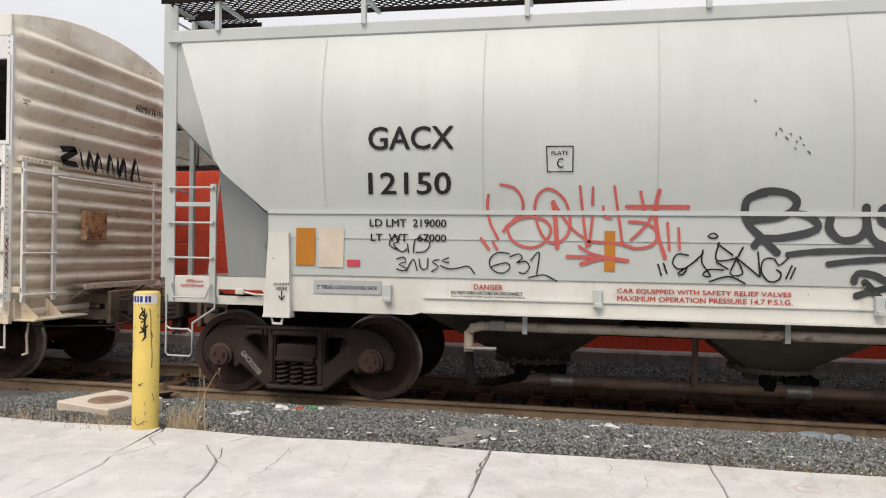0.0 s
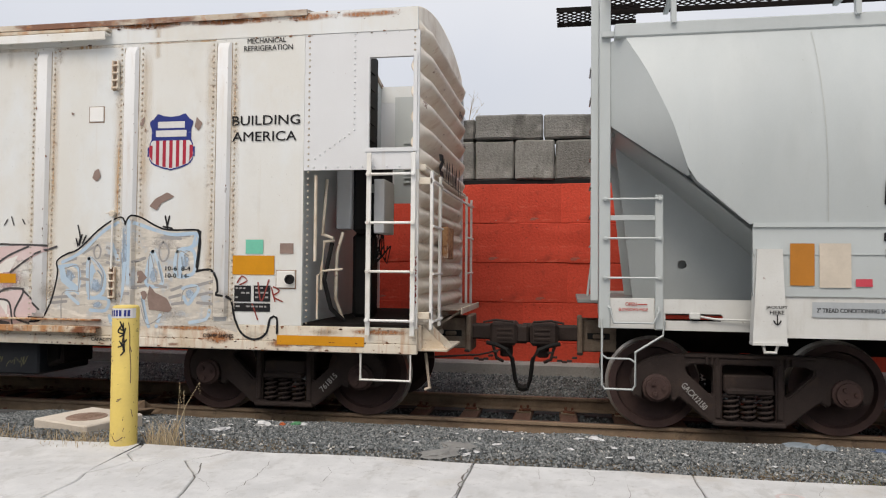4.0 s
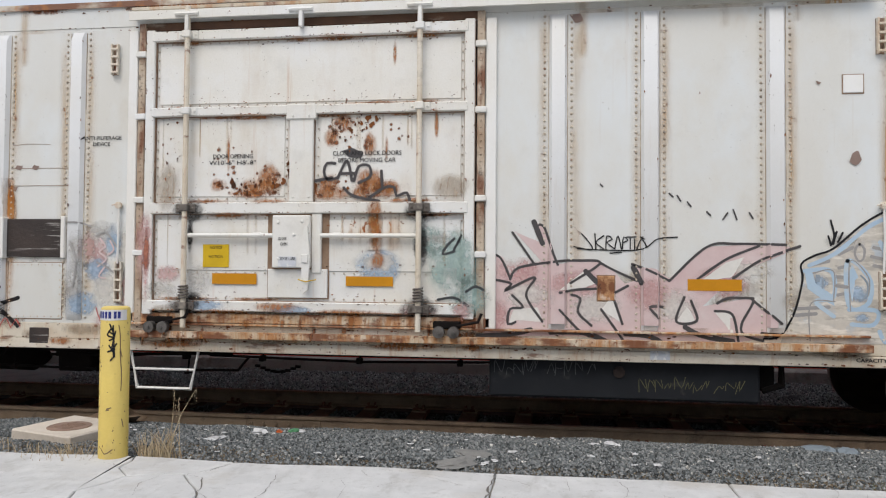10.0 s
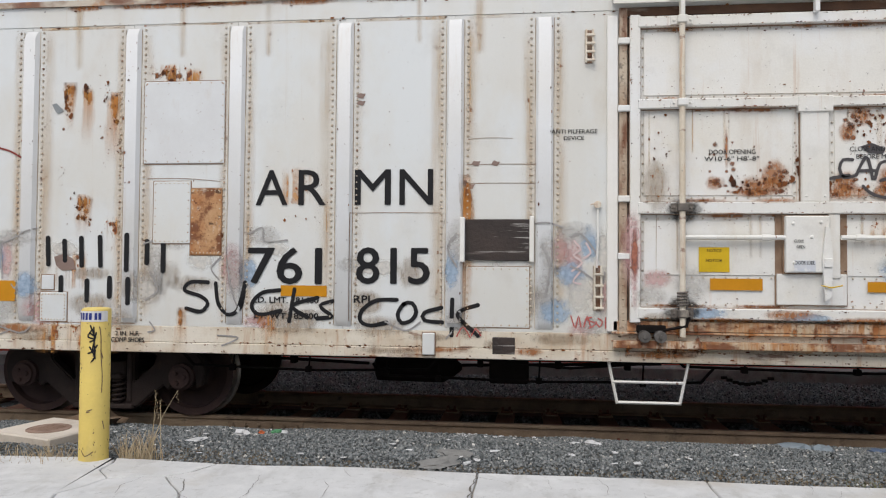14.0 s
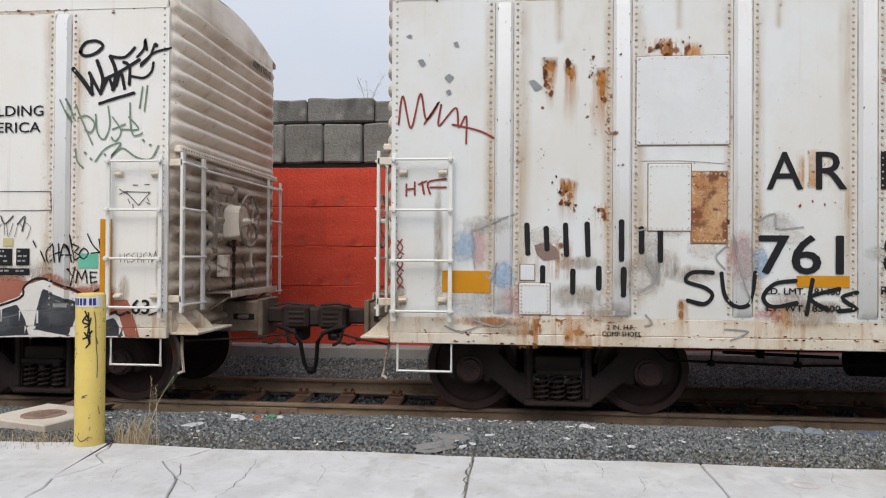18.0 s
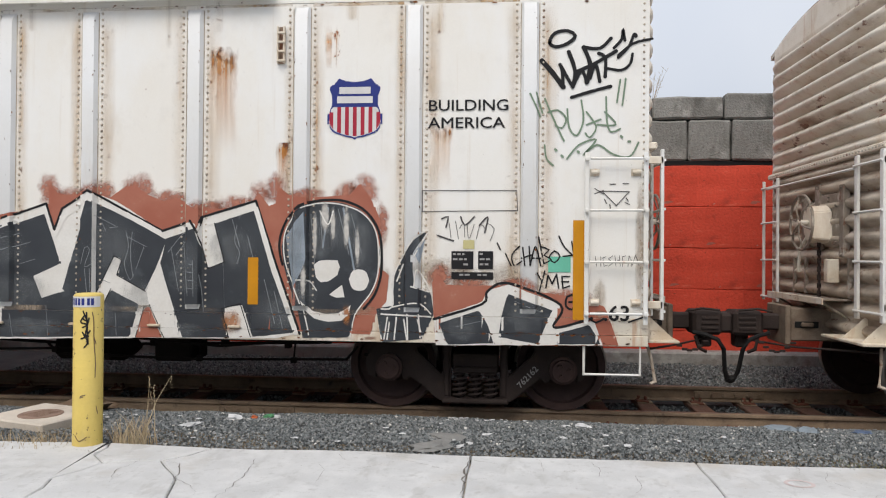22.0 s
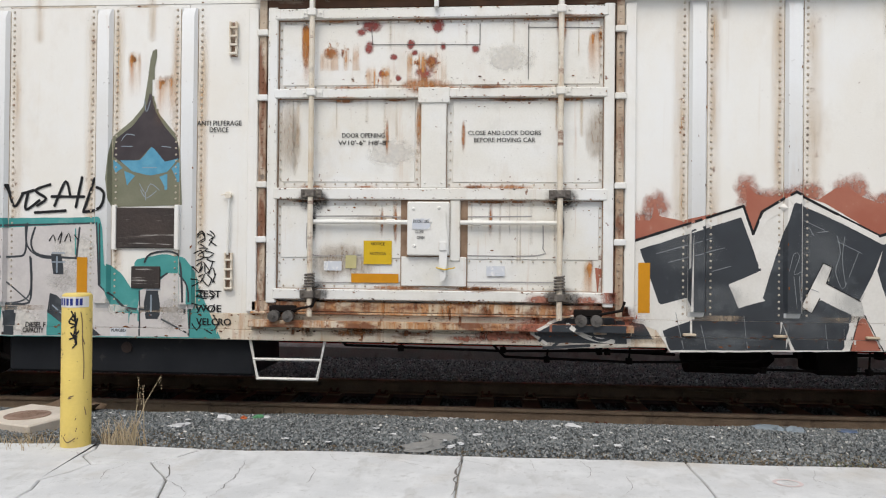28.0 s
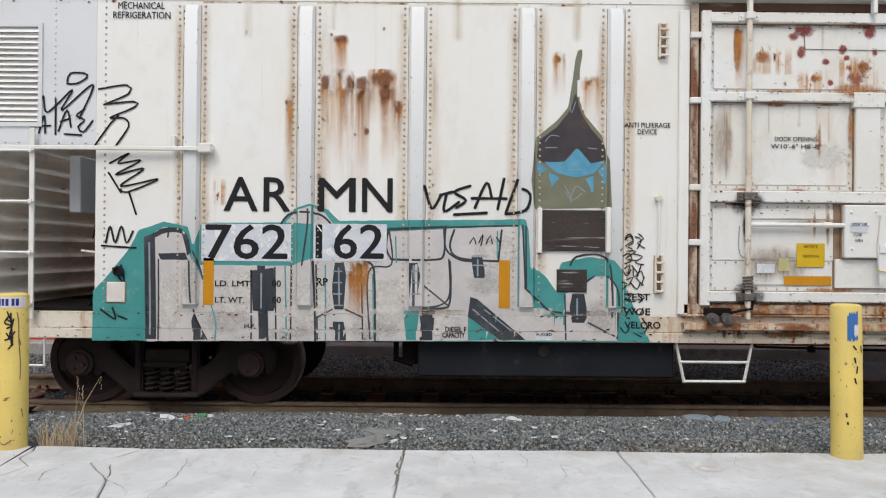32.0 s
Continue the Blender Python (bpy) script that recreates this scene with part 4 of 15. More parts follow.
# ---- covered hopper car ----
def hopper(ox):
    car = thing("hopper_car", pose(ox, YC, ZR), "pale grey covered hopper car with red and black graffiti tags", "railway car", "freight train")
    L = lambda v: v - ox
    x0, x1 = L(-4.40), L(11.4)
    mid = (x0 + x1) / 2
    mir = lambda v: 2 * mid - v
    top, knee, low = 3.92, 2.07, 1.41

    def yside(z):
        """Half width of the rounded body at a height."""
        if z >= knee:
            k = (z - knee) / (top - knee)
            return -1.62 - 0.08 * math.sin(min(1, k / 0.4) * math.pi / 2) + 0.26 * max(0, (k - 0.4) / 0.6) ** 2
        return -1.605

    bm = bmw()
    zs = [knee + (top - knee) * i / 14 for i in range(15)]

    def left(z):
        pts = ((knee, L(-3.20)), (2.52, L(-3.73)), (3.06, L(-3.90)), (3.57, L(-4.12)), (3.80, L(-4.24)), (top, L(-4.30)))
        for (a, xa), (b, xb) in zip(pts, pts[1:]):
            if z <= b:
                return xa + (xb - xa) * (z - a) / (b - a)
        return pts[-1][1]

    rows = []
    for z in zs:
        xa = left(z)
        xb = mir(xa)
        xs_ = [xa + (xb - xa) * i / 40 for i in range(41)]
        rows.append([bm.verts.new((x, yside(z), z)) for x in xs_])
    for a, b in zip(rows, rows[1:]):
        for i in range(40):
            bm.faces.new((a[i], a[i + 1], b[i + 1], b[i]))
    g = bm.faces[:]
    bmesh.ops.mirror(bm, geom=bm.verts[:] + bm.edges[:] + g, axis="Y", merge_dist=-1)
    part("body_side", bm, M_GREY, car, "rounded pale grey side sheets")
    # end slopes: sheet that follows the cut ends of the sides
    for m in (lambda v: v, mir):
        bm = bmw()
        prof = [(m(left(z)), z, abs(yside(z))) for z in zs]
        prof = [(m(L(-2.55)), low, 1.585), *prof]
        a = [bm.verts.new((x, -y, z)) for x, z, y in prof]
        b = [bm.verts.new((x, y, z)) for x, z, y in prof]
        for i in range(len(prof) - 1):
            bm.faces.new((a[i], a[i + 1], b[i + 1], b[i]))
        part("slope_sheet", bm, M_GREY, car)
        # recessed end: shear plate, sloping flange and the sheet above it
        bm = bmw()
        hole = [(m(L(-3.635 + 0.05 * math.cos(q))), 1.70 + 0.05 * math.sin(q)) for q in (0, 0.8, 1.6, 2.4, 3.14, 3.9, 4.7, 5.5)]
        plate(bm, [(m(L(-4.15)), 1.33), (m(L(-2.60)), 1.33), (m(L(-2.60)), 1.66), (m(L(-4.34)), 3.02)], [hole], -0.58, -0.56)
        part("shear_plate", bm, M_GREY, car)
        bm = bmw()
        up = [(-4.46, 1.27, 3.10), (-3.74, 1.56, 2.52), (-3.16, 1.60, 2.02), (-2.62, 1.60, 1.60)]
        for d in (0.0, 0.02):
            a, b = ([bm.verts.new((m(L(x)), q * y, z - d)) for x, y, z in up] for q in (-1, 1))
            for k in range(3):
                bm.faces.new((a[k], a[k + 1], b[k + 1], b[k]))
        part("end_slope", bm, M_GREY, car)
        bm = bmw()
        zq = [2.53 + (top - 2.53) * k / 10 for k in range(11)]
        a = [bm.verts.new((m(left(z)), yside(z) + 0.004, z)) for z in zq]
        b = []
        for z in zq:
            f = min(1, max(0, (z - 2.53) / 0.57))
            b.append(bm.verts.new((m(L(-3.74 - 0.72 * f)), -1.56 + 0.29 * f, z)))
        for k in range(10):
            bm.faces.new((a[k], a[k + 1], b[k + 1], b[k]))
        part("end_gusset", bm, M_GREY, car)
        bm = bmw()
        tube(bm, [(m(L(-4.27)), -1.36, 2.98), (m(L(-4.29)), -1.37, 3.72)], 0.012, 6)
        part("gusset_stiffener", bm, M_GREY, car)
        bm = bmw()
        plate(bm, [(m(L(-4.15)), 1.33), (m(L(-2.60)), 1.33), (m(L(-2.60)), 1.66), (m(L(-4.34)), 3.02)], [], 0.56, 0.58)
        part("shear_plate", bm, M_GREY, car)
        bm = bmw()
        bbox(bm, *sorted((m(L(-4.62)), m(L(-4.545)))), -1.27, -1.235, 1.33, 4.62, 0.004)
        part("ladder_stile", bm, M_GREY, car)
        bm = bmw()
        bbox(bm, *sorted((m(L(-4.41)), m(L(-4.385)))), -1.18, 1.18, 2.98, 3.94, 0.006)
        part("end_sheet", bm, M_GREY, car)
        bm = bmw()
        bbox(bm, *sorted((m(L(-4.42)), m(L(-3.0)))), -1.26, 1.26, 1.22, 1.325, 0.006)
        bbox(bm, *sorted((m(L(-4.74)), m(L(-4.425)))), -0.75, 0.9, 1.28, 1.325, 0.006)
        part("end_platform", bm, M_GREYD, car)
        # end sill with its slot, and the stencilled panel beside the ladder
        for s in (-1, 1):
            bm = bmw()
            plate(bm, [(m(L(-4.0)), 1.05), (m(L(-3.0)), 1.05), (m(L(-3.0)), 1.355), (m(L(-4.0)), 1.355)],
                  [[(m(L(-3.90)), 1.145), (m(L(-3.38)), 1.145), (m(L(-3.36)), 1.18), (m(L(-3.38)), 1.215), (m(L(-3.90)), 1.215)]] if s < 0 else [], min(s * 1.285, s * 1.26), max(s * 1.285, s * 1.26))
            part("end_sill", bm, M_HWHITE, car)
            bm = bmw()
            bbox(bm, *sorted((m(L(-4.44)), m(L(-4.002)))), min(s * 1.29, s * 1.265), max(s * 1.29, s * 1.265), 1.06, 1.36, 0.004)
            part("stencil_board", bm, M_HWHITE, car)
        bm = bmw()
        tube(bm, [(m(L(-3.62)), -1.31, 1.20), (m(L(-3.45)), -1.32, 1.17), (m(L(-3.10)), -1.34, 1.165), (m(L(-2.95)), -1.34, 1.16)], 0.012, 6)
        bbox(bm, *sorted((m(L(-3.68)), m(L(-3.58)))), -1.335, -1.29, 1.165, 1.23, 0.008)
        part("release_rod", bm, M_HWHITE, car)
    for s in (-1, 1):
        bm = bmw()
        box(bm, L(-3.17), mir(L(-3.17)), min(s * 1.617, s * 1.575), max(s * 1.617, s * 1.575), low, knee - 0.002)
        part("lower_side_sheet", bm, M_GREY, car)
        bm = bmw()
        box(bm, L(-3.17), mir(L(-3.17)), min(s * 1.637, s * 1.618), max(s * 1.637, s * 1.618), knee - 0.03, knee + 0.012)
        part("belt_rail", bm, M_GREY, car)
        bm = bmw()
        box(bm, L(-3.17), mir(L(-3.17)), min(s * 1.627, s * 1.618), max(s * 1.627, s * 1.618), 1.79, 1.80)
        part("belt_rail", bm, M_GREY, car)
    for s in (-1, 1):
        bm = bmw()
        out = [(L(-3.17), 1.10), (L(-3.1), 1.03), (L(-1.62), 1.03), (L(-1.45), 1.075), (mir(L(-1.45)), 1.075), (mir(L(-1.62)), 1.03), (mir(L(-3.1)), 1.03), (mir(L(-3.17)), 1.10), (mir(L(-3.17)), 1.44), (L(-3.17), 1.44)]
        plate(bm, out, [], min(s * 1.60, s * 1.56), max(s * 1.60, s * 1.56))
        box(bm, L(-1.5), mir(L(-1.5)), min(s * 1.62, s * 1.602), max(s * 1.62, s * 1.602), 1.20, 1.222)
        box(bm, L(-1.5), mir(L(-1.5)), min(s * 1.66, s * 1.602), max(s * 1.66, s * 1.602), 1.055, 1.075)
        part("side_sill", bm, M_HWHITE, car)
        bm = bmw()
        bbox(bm, x0, mir(x0), min(s * 1.46, s * 1.30), max(s * 1.46, s * 1.30), top - 0.005, top + 0.13, 0.012)
        part("top_chord", bm, M_GREY, car)
    # roof, hatches and the running board of open mesh
    bm = bmw()
    n = 10
    prof = [(-1.40 + 2.8 * i / n, top + 0.06 + 0.22 * (1 - ((i - 5) / 5) ** 2)) for i in range(n + 1)]
    a, b = ([bm.verts.new((x, y, z)) for y, z in prof] for x in (L(-4.15), mir(L(-4.15))))
    for i in range(n):
        bm.faces.new((a[i], a[i + 1], b[i + 1], b[i]))
    part("roof", bm, M_GREY, car)
    for (ya, yb, xa, xb, z) in ((-1.52, -0.92, L(-4.50), mir(L(-4.50)), 4.38), (-0.46, 0.04, L(-4.98), L(-4.06), 4.60)):
        v, f = [], []
        st = 0.05 if xb - xa > 2 else 0.05
        nxx, nyy = int((min(xb, L(4.5)) - xa) / st), int((yb - ya) / st)
        w = 0.006

        def bar(p, q):
            d = Vector((q[0] - p[0], q[1] - p[1]))
            nn = Vector((-d.y, d.x)).normalized() * w
            k = len(v)
            for zz in (z, z - 0.012):
                for (cx, cy), sg in ((p, 1), (q, 1), (q, -1), (p, -1)):
                    v.append((cx + nn.x * sg, cy + nn.y * sg, zz))
            f.extend([(k, k + 1, k + 2, k + 3), (k + 7, k + 6, k + 5, k + 4), (k, k + 4, k + 5, k + 1), (k + 2, k + 6, k + 7, k + 3)])

        for i in range(nxx):
            for j in range(nyy):
                cx, cy = xa + (i + 0.5) * st, ya + (j + 0.5) * st
                if (i + j) % 2 == 0:
                    bar((cx - st / 2, cy - st / 2), (cx + st / 2, cy + st / 2))
                else:
                    bar((cx - st / 2, cy + st / 2), (cx + st / 2, cy - st / 2))
        board = made("running_board", v, f, M_UNDER, car, "dark open-mesh running board")
        bm = bmw()
        box(bm, xa, xb, ya - 0.004, ya + 0.012, z - 0.05, z + 0.004)
        part("edge_strip", bm, M_UNDER, board)
        bm = bmw()
        box(bm, xa, xb, yb - 0.012, yb + 0.004, z - 0.05, z + 0.004)
        part("edge_strip", bm, M_UNDER, board)
    for x in (L(-3.85), L(-2.21), L(-0.52), L(1.2), L(2.9), L(4.6)):
        bm = bmw()
        bbox(bm, x - 0.025, x + 0.025, -1.50, -1.44, top + 0.10, 4.37, 0.004)
        bbox(bm, x - 0.025, x + 0.025, -1.48, -0.9, 4.31, 4.345, 0.004)
        part("board_bracket", bm, M_GREY, car)
    # corner post and ladders
    for m in (lambda v: v, mir):
        bm = bmw()
        bbox(bm, *sorted((m(L(-4.54)), m(L(-4.43)))), -1.31, -1.285, 1.06, 4.62, 0.006)
        bbox(bm, *sorted((m(L(-4.54)), m(L(-4.515)))), -1.284, -1.16, 1.06, 4.62, 0.004)
        part("corner_post", bm, M_GREY, car)
        bm = bmw()
        bbox(bm, *sorted((m(L(-4.52)), m(L(-4.05)))), -1.36, -1.30, 3.955, 4.01, 0.004)
        part("post_tie", bm, M_GREY, car)
        for yy in (1.24, 0.80):
            bm = bmw()
            bbox(bm, *sorted((m(L(-4.54)), m(L(-4.46)))), yy, yy + 0.05, 1.33, 4.42, 0.006)
            part("end_post", bm, M_GREY, car)
        bm = bmw()
        bbox(bm, *sorted((m(L(-4.54)), m(L(-4.48)))), -0.84, -0.79, 1.33, 4.42, 0.006)
        part("end_post", bm, M_GREY, car)
        for xx, zz, hh in ((-4.50, 4.34, 0.09), (-4.36, 3.90, 0.10)):
            bm = bmw()
            bbox(bm, *sorted((m(L(xx)), m(L(xx + 0.06)))), -1.27, 1.27, zz, zz + hh, 0.006)
            part("cross_beam", bm, M_GREY, car)
        for ya, yb in ((0.80, 1.28), (-1.25, -0.80)):
            for k in range(8):
                bm = bmw()
                tube(bm, [(m(L(-4.555)), ya, 1.56 + 0.385 * k), (m(L(-4.555)), yb, 1.56 + 0.385 * k)], 0.012, 6)
                part("end_rung", bm, M_GREY, car)
        bm = bmw()
        bbox(bm, *sorted((m(L(-4.0)), m(L(-3.925)))), -1.32, -1.293, 1.06, 2.38, 0.005)
        side = part("side_ladder", bm, M_GREY, car)
        for z in (1.56, 1.95, 2.34):
            bm = bmw()
            tube(bm, [(m(L(-4.50)), -1.335, z), (m(L(-3.95)), -1.335, z)], 0.012, 6)
            for x in (-4.48, -3.96):
                lathe(bm, [(0.022, -1.32), (0.022, -1.35), (0.01, -1.355)], 6, (m(L(x)), 0, z))
            part("rung", bm, M_GREY, side)
        bm = bmw()
        bbox(bm, *sorted((m(L(-4.43)), m(L(-3.99)))), -1.30, -1.285, 2.13, 2.18, 0.004)
        part("ladder_tie", bm, M_GREY, car)
        bm = bmw()
        tube(bm, [(m(L(-4.42)), -0.2, 3.02), (m(L(-4.62)), -0.2, 1.34)], 0.015, 8)
        part("brace", bm, M_GREY, car)
        bm = bmw()
        tube(bm, [(m(L(-4.51)), -1.32, 1.15), (m(L(-4.51)), -1.32, 0.50), (m(L(-4.48)), -1.32, 0.465), (m(L(-4.22)), -1.32, 0.465), (m(L(-4.19)), -1.32, 0.50), (m(L(-4.19)), -1.32, 0.83), (m(L(-3.93)), -1.32, 1.0), (m(L(-3.91)), -1.32, 1.14)], 0.011, 6)
        tube(bm, [(m(L(-4.51)), -1.322, 0.80), (m(L(-4.46)), -1.322, 0.765), (m(L(-4.24)), -1.322, 0.765), (m(L(-4.19)), -1.322, 0.73)], 0.010, 6)
        part("sill_step", bm, M_GREY, car)
        bm = bmw()
        tube(bm, [(m(L(-4.45)), -1.31, 1.28), (m(L(-4.43)), -1.36, 1.26), (m(L(-4.40)), -1.36, 1.12), (m(L(-4.02)), -1.36, 1.12), (m(L(-3.97)), -1.36, 1.24), (m(L(-3.97)), -1.31, 1.28)], 0.010, 6)
        part("grab_iron", bm, M_GREY, car)
        bm = bmw()
        lo_, hi_ = [(-3.185, -1.675), (-2.895, -1.675), (-2.895, -1.55), (-3.185, -1.55)], [(-3.145, -1.665), (-2.925, -1.665), (-2.925, -1.57), (-3.145, -1.57)]
        ring = [[bm.verts.new((m(L(x)), y, z)) for x, y in q] for q, z in ((lo_, 0.99), (lo_, 1.04), (hi_, 1.80), (hi_, 1.84))]
        for p, q in zip(ring, ring[1:]):
            for k in range(4):
                bm.faces.new((p[k], p[(k + 1) % 4], q[(k + 1) % 4], q[k]))
        bm.faces.new(ring[0][::-1])
        bm.faces.new(ring[-1])
        box(bm, *sorted((m(L(-3.19)), m(L(-2.89)))), -1.69, -1.55, 0.965, 0.99)
        tube(bm, [(m(L(-3.10)), -1.66, 0.97), (m(L(-3.08)), -1.66, 0.90), (m(L(-2.99)), -1.66, 0.90), (m(L(-2.97)), -1.66, 0.97)], 0.014, 6)
        part("jack_pad", bm, M_HWHITE, car, "white box-shaped jacking pad")
    # hopper outlets
    for k, cx in enumerate((L(-0.55), L(2.1), L(4.9), L(7.55))):
        bm = bmw()
        n = 28
        tv, bv = [], []
        for i in range(n):
            a = 2 * math.pi * (i + 0.5) / n
            q = 1 / max(abs(math.cos(a)), abs(math.sin(a)))
            tv.append(bm.verts.new((cx + 1.08 * q * math.cos(a), 1.30 * q * math.sin(a), 1.05)))
            bv.append(bm.verts.new((cx + 0.05 + 0.38 * math.cos(a), 0.38 * math.sin(a), 0.43)))
        for i in range(n):
            bm.faces.new((tv[i], tv[(i + 1) % n], bv[(i + 1) % n], bv[i]))
        lathe(bm, [(0.38, 0.45), (0.45, 0.445), (0.45, 0.40), (0.30, 0.395), (0.28, 0.30), (0.02, 0.295)], n, (cx + 0.05, 0, 0), "z")
        part("outlet_hopper", bm, M_SOOTGREY if k == 0 else M_MUDGREY, car, "soot-blackened funnel-shaped outlet" if k == 0 else "mud-stained grey funnel-shaped outlet")
        for i in range(10):
            a = -math.pi * (i + 0.5) / 10
            bm = bmw()
            lathe(bm, [(0.016, 0.385), (0.016, 0.465)], 6, (cx + 0.05 + 0.425 * math.cos(a), 0.425 * math.sin(a), 0), "z")
            part("flange_bolt", bm, M_RUSTPIPE, car)
        bm = bmw()
        tube(bm, [(cx - 0.05, -0.34, 0.40), (cx - 0.05, -0.34, 0.22)], 0.09, 12)
        bbox(bm, cx + 0.1, cx + 0.45, -0.4, 0.3, 0.30, 0.37, 0.01)
        part("outlet_valve", bm, M_UNDER, car)
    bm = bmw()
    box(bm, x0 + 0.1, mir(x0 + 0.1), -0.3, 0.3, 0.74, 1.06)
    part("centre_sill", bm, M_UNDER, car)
    # pipes along the side
    bm = bmw()
    y = -1.40
    tube(bm, [(L(-1.07), y, 0.66), (L(-1.07), y, 0.84), (L(-1.03), y, 0.90), (L(-0.93), y, 0.925), (L(5.0), y, 0.925)], 0.05, 12)
    part("air_pipe", bm, M_PIPE, car, "pale painted pipe with an elbow")
    bm = bmw()
    tube(bm, [(L(-1.07), y, 0.68), (L(-1.06), y, 0.50), (L(-1.02), y, 0.36), (L(-0.88), -0.9, 0.26), (L(-0.70), -0.45, 0.24), (L(-0.55), -0.35, 0.24)], 0.045, 10)
    part("pipe_elbow", bm, M_UNDER, car)
    bm = bmw()
    tube(bm, [(L(-0.75), -0.35, 0.215), (L(8.0), -0.35, 0.215)], 0.065, 12)
    part("discharge_pipe", bm, M_RUSTPIPE, car, "rust-brown discharge pipe with steel collars")
    for cx in (L(-0.15), L(2.35)):
        bm = bmw()
        tube(bm, [(cx - 0.1, -0.35, 0.215), (cx + 0.1, -0.35, 0.215)], 0.072, 12)
        for q in (-0.11, 0.11):
            tube(bm, [(cx + q - 0.012, -0.35, 0.215), (cx + q + 0.012, -0.35, 0.215)], 0.08, 12)
        part("pipe_collar", bm, M_TREAD, car)
    for cx in (L(-0.5), L(1.94)):
        bm = bmw()
        bbox(bm, cx - 0.025, cx + 0.025, y - 0.07, y - 0.055, 0.86, 1.06, 0.003)
        tube(bm, [(cx, y - 0.055, 0.87), (cx, y + 0.05, 0.855), (cx, y + 0.06, 1.06)], 0.012, 6)
        part("pipe_hanger", bm, M_GREY, car)
    bm = bmw()
    bbox(bm, L(-0.86), L(-0.70), y - 0.07, y + 0.07, 0.88, 0.985, 0.012)
    tube(bm, [(L(-1.10), y - 0.08, 0.70), (L(-0.78), y - 0.08, 0.705)], 0.02, 6)
    part("pipe_clamp", bm, M_GREYD, car)
    bm = bmw()
    tube(bm, [(L(1.28), -0.40, 0.22), (L(1.28), -0.45, 0.85)], 0.035, 8)
    part("pipe_support", bm, M_RUSTPIPE, car)
    for cx in (L(-1.87), L(0.20), L(2.65)):
        bm = bmw()
        bbox(bm, cx - 0.04, cx + 0.04, -1.66, -1.60, 1.16, 1.33, 0.006)
        bbox(bm, cx - 0.03, cx + 0.05, -1.69, -1.655, 1.16, 1.20, 0.004)
        part("sill_bracket", bm, M_GREY, car)
    for m in (lambda v: v, mir):
        s = -1 if m(0) == 0 else 1
        coupler(car, m(L(-4.36)), s, 0.97, False)
        bogie(car, m(L(-3.075)))
    return car


M_RUSTPIPE = surf("rust_brown_pipe", (0.30, 0.20, 0.15), (0.20, 0.13, 0.095), 4, 0.7, 0.1, 50, 0.12, 0.25, [((0.2, 0.17, 0.14), 3, 0.6, 0.7, 0.6, (0.4, 1, 1))])
carH = hopper(CH)

# ---- retaining wall of big cast blocks ----
WALL = 11.70


def block(name, mat, w, seed, parent, x, z, h, dy=0.0):
    r = random.Random(seed)
    bm = bmw()
    n = 6
    d = 0.62
    red = mat is M_RED
    e = 0.0005 if red else 0.006
    ex = -0.010 if red else e
    bbox(bm, ex, w - ex, 0, d, e, h - e, 0.010 if red else 0.028)
    bmesh.ops.subdivide_edges(bm, edges=[e for e in bm.edges if e.calc_length() > 0.3], cuts=8, use_grid_fill=True)
    for v in bm.verts:
        q = noise.noise_vector((v.co.x * 2.3 + seed * 7, v.co.y * 2.3, v.co.z * 2.3))
        v.co += q * (0.008 if red else 0.02)
        v.co.y += 0.008 * noise.noise((v.co.x * 9 + seed, v.co.z * 9, 2.0)) + (0.012 if red else 0.006) * noise.noise((v.co.x * 3 + seed * 3, v.co.z * 5, 7.0))
    ob = part(name, bm, mat, parent, fix=True, angle=30)
    ob.matrix_basis = pose(x, dy, z)
    return ob


M_FOOT = surf("stained_footing_concrete", (0.36, 0.35, 0.33), (0.26, 0.25, 0.235), 2, 0.9, 0, 40, 0.4, 0.3, [((0.5, 0.49, 0.46), 3, 0.56, 0.68, 0.6, None), ((0.16, 0.13, 0.11), 5, 0.56, 0.68, 0.6, None)])
wall = thing("wall_north", pose(0, WALL, 0), "red-painted block wall with bare grey blocks on top", "retaining wall", kind="structure")
rw = random.Random(11)
seed = 0
for c in range(5):
    z = 2.80 - 0.65 * (c + 1)
    off = (0.0, 0.66, 0.1, 0.72, 0.2)[c]
    for i in range(-7, 7):
        seed += 1
        block("red_block", M_RED, 1.33, seed, wall, -1.36 + off + 1.33 * i, z, 0.65, rw.uniform(-0.004, 0.004))
for i in range(-11, 13):
    seed += 1
    block("grey_block", M_BLOCK, 0.655, seed, wall, -1.45 + 0.66 * i, 2.87, 0.655, rw.uniform(-0.03, 0.03))
for i in range(-6, 8):
    seed += 1
    block("grey_block", M_BLOCK, 1.12, seed, wall, -1.45 + 1.13 * i, 3.53 + rw.uniform(0, 0.02), (0.42, 0.40, 0.41, 0.36)[i % 4], rw.uniform(-0.04, 0.05))
bm = bmw()
for a, b in ((-90, -10.8), (9.3, 90)):
    bbox(bm, a, b, 0, 0.62, -0.45, 2.80, 0.02)
part("far_red_wall", bm, M_RED, wall)
bm = bmw()
for a, b in ((-90, -8.9), (7.3, 90)):
    bbox(bm, a, b, 0, 0.62, 2.86, 3.93, 0.02)
part("far_grey_wall", bm, M_BLOCK, wall)
bm = bmw()
bbox(bm, -60, 60, 0.03, 0.5, 2.795, 2.872, 0.005)
part("bed_joint", bm, M_BLACK, wall)
bm = bmw()
bbox(bm, -60, 60, -0.28, 0.02, -0.40, -0.10, 0.03)
part("footing", bm, M_FOOT, wall, "stained grey concrete footing strip")

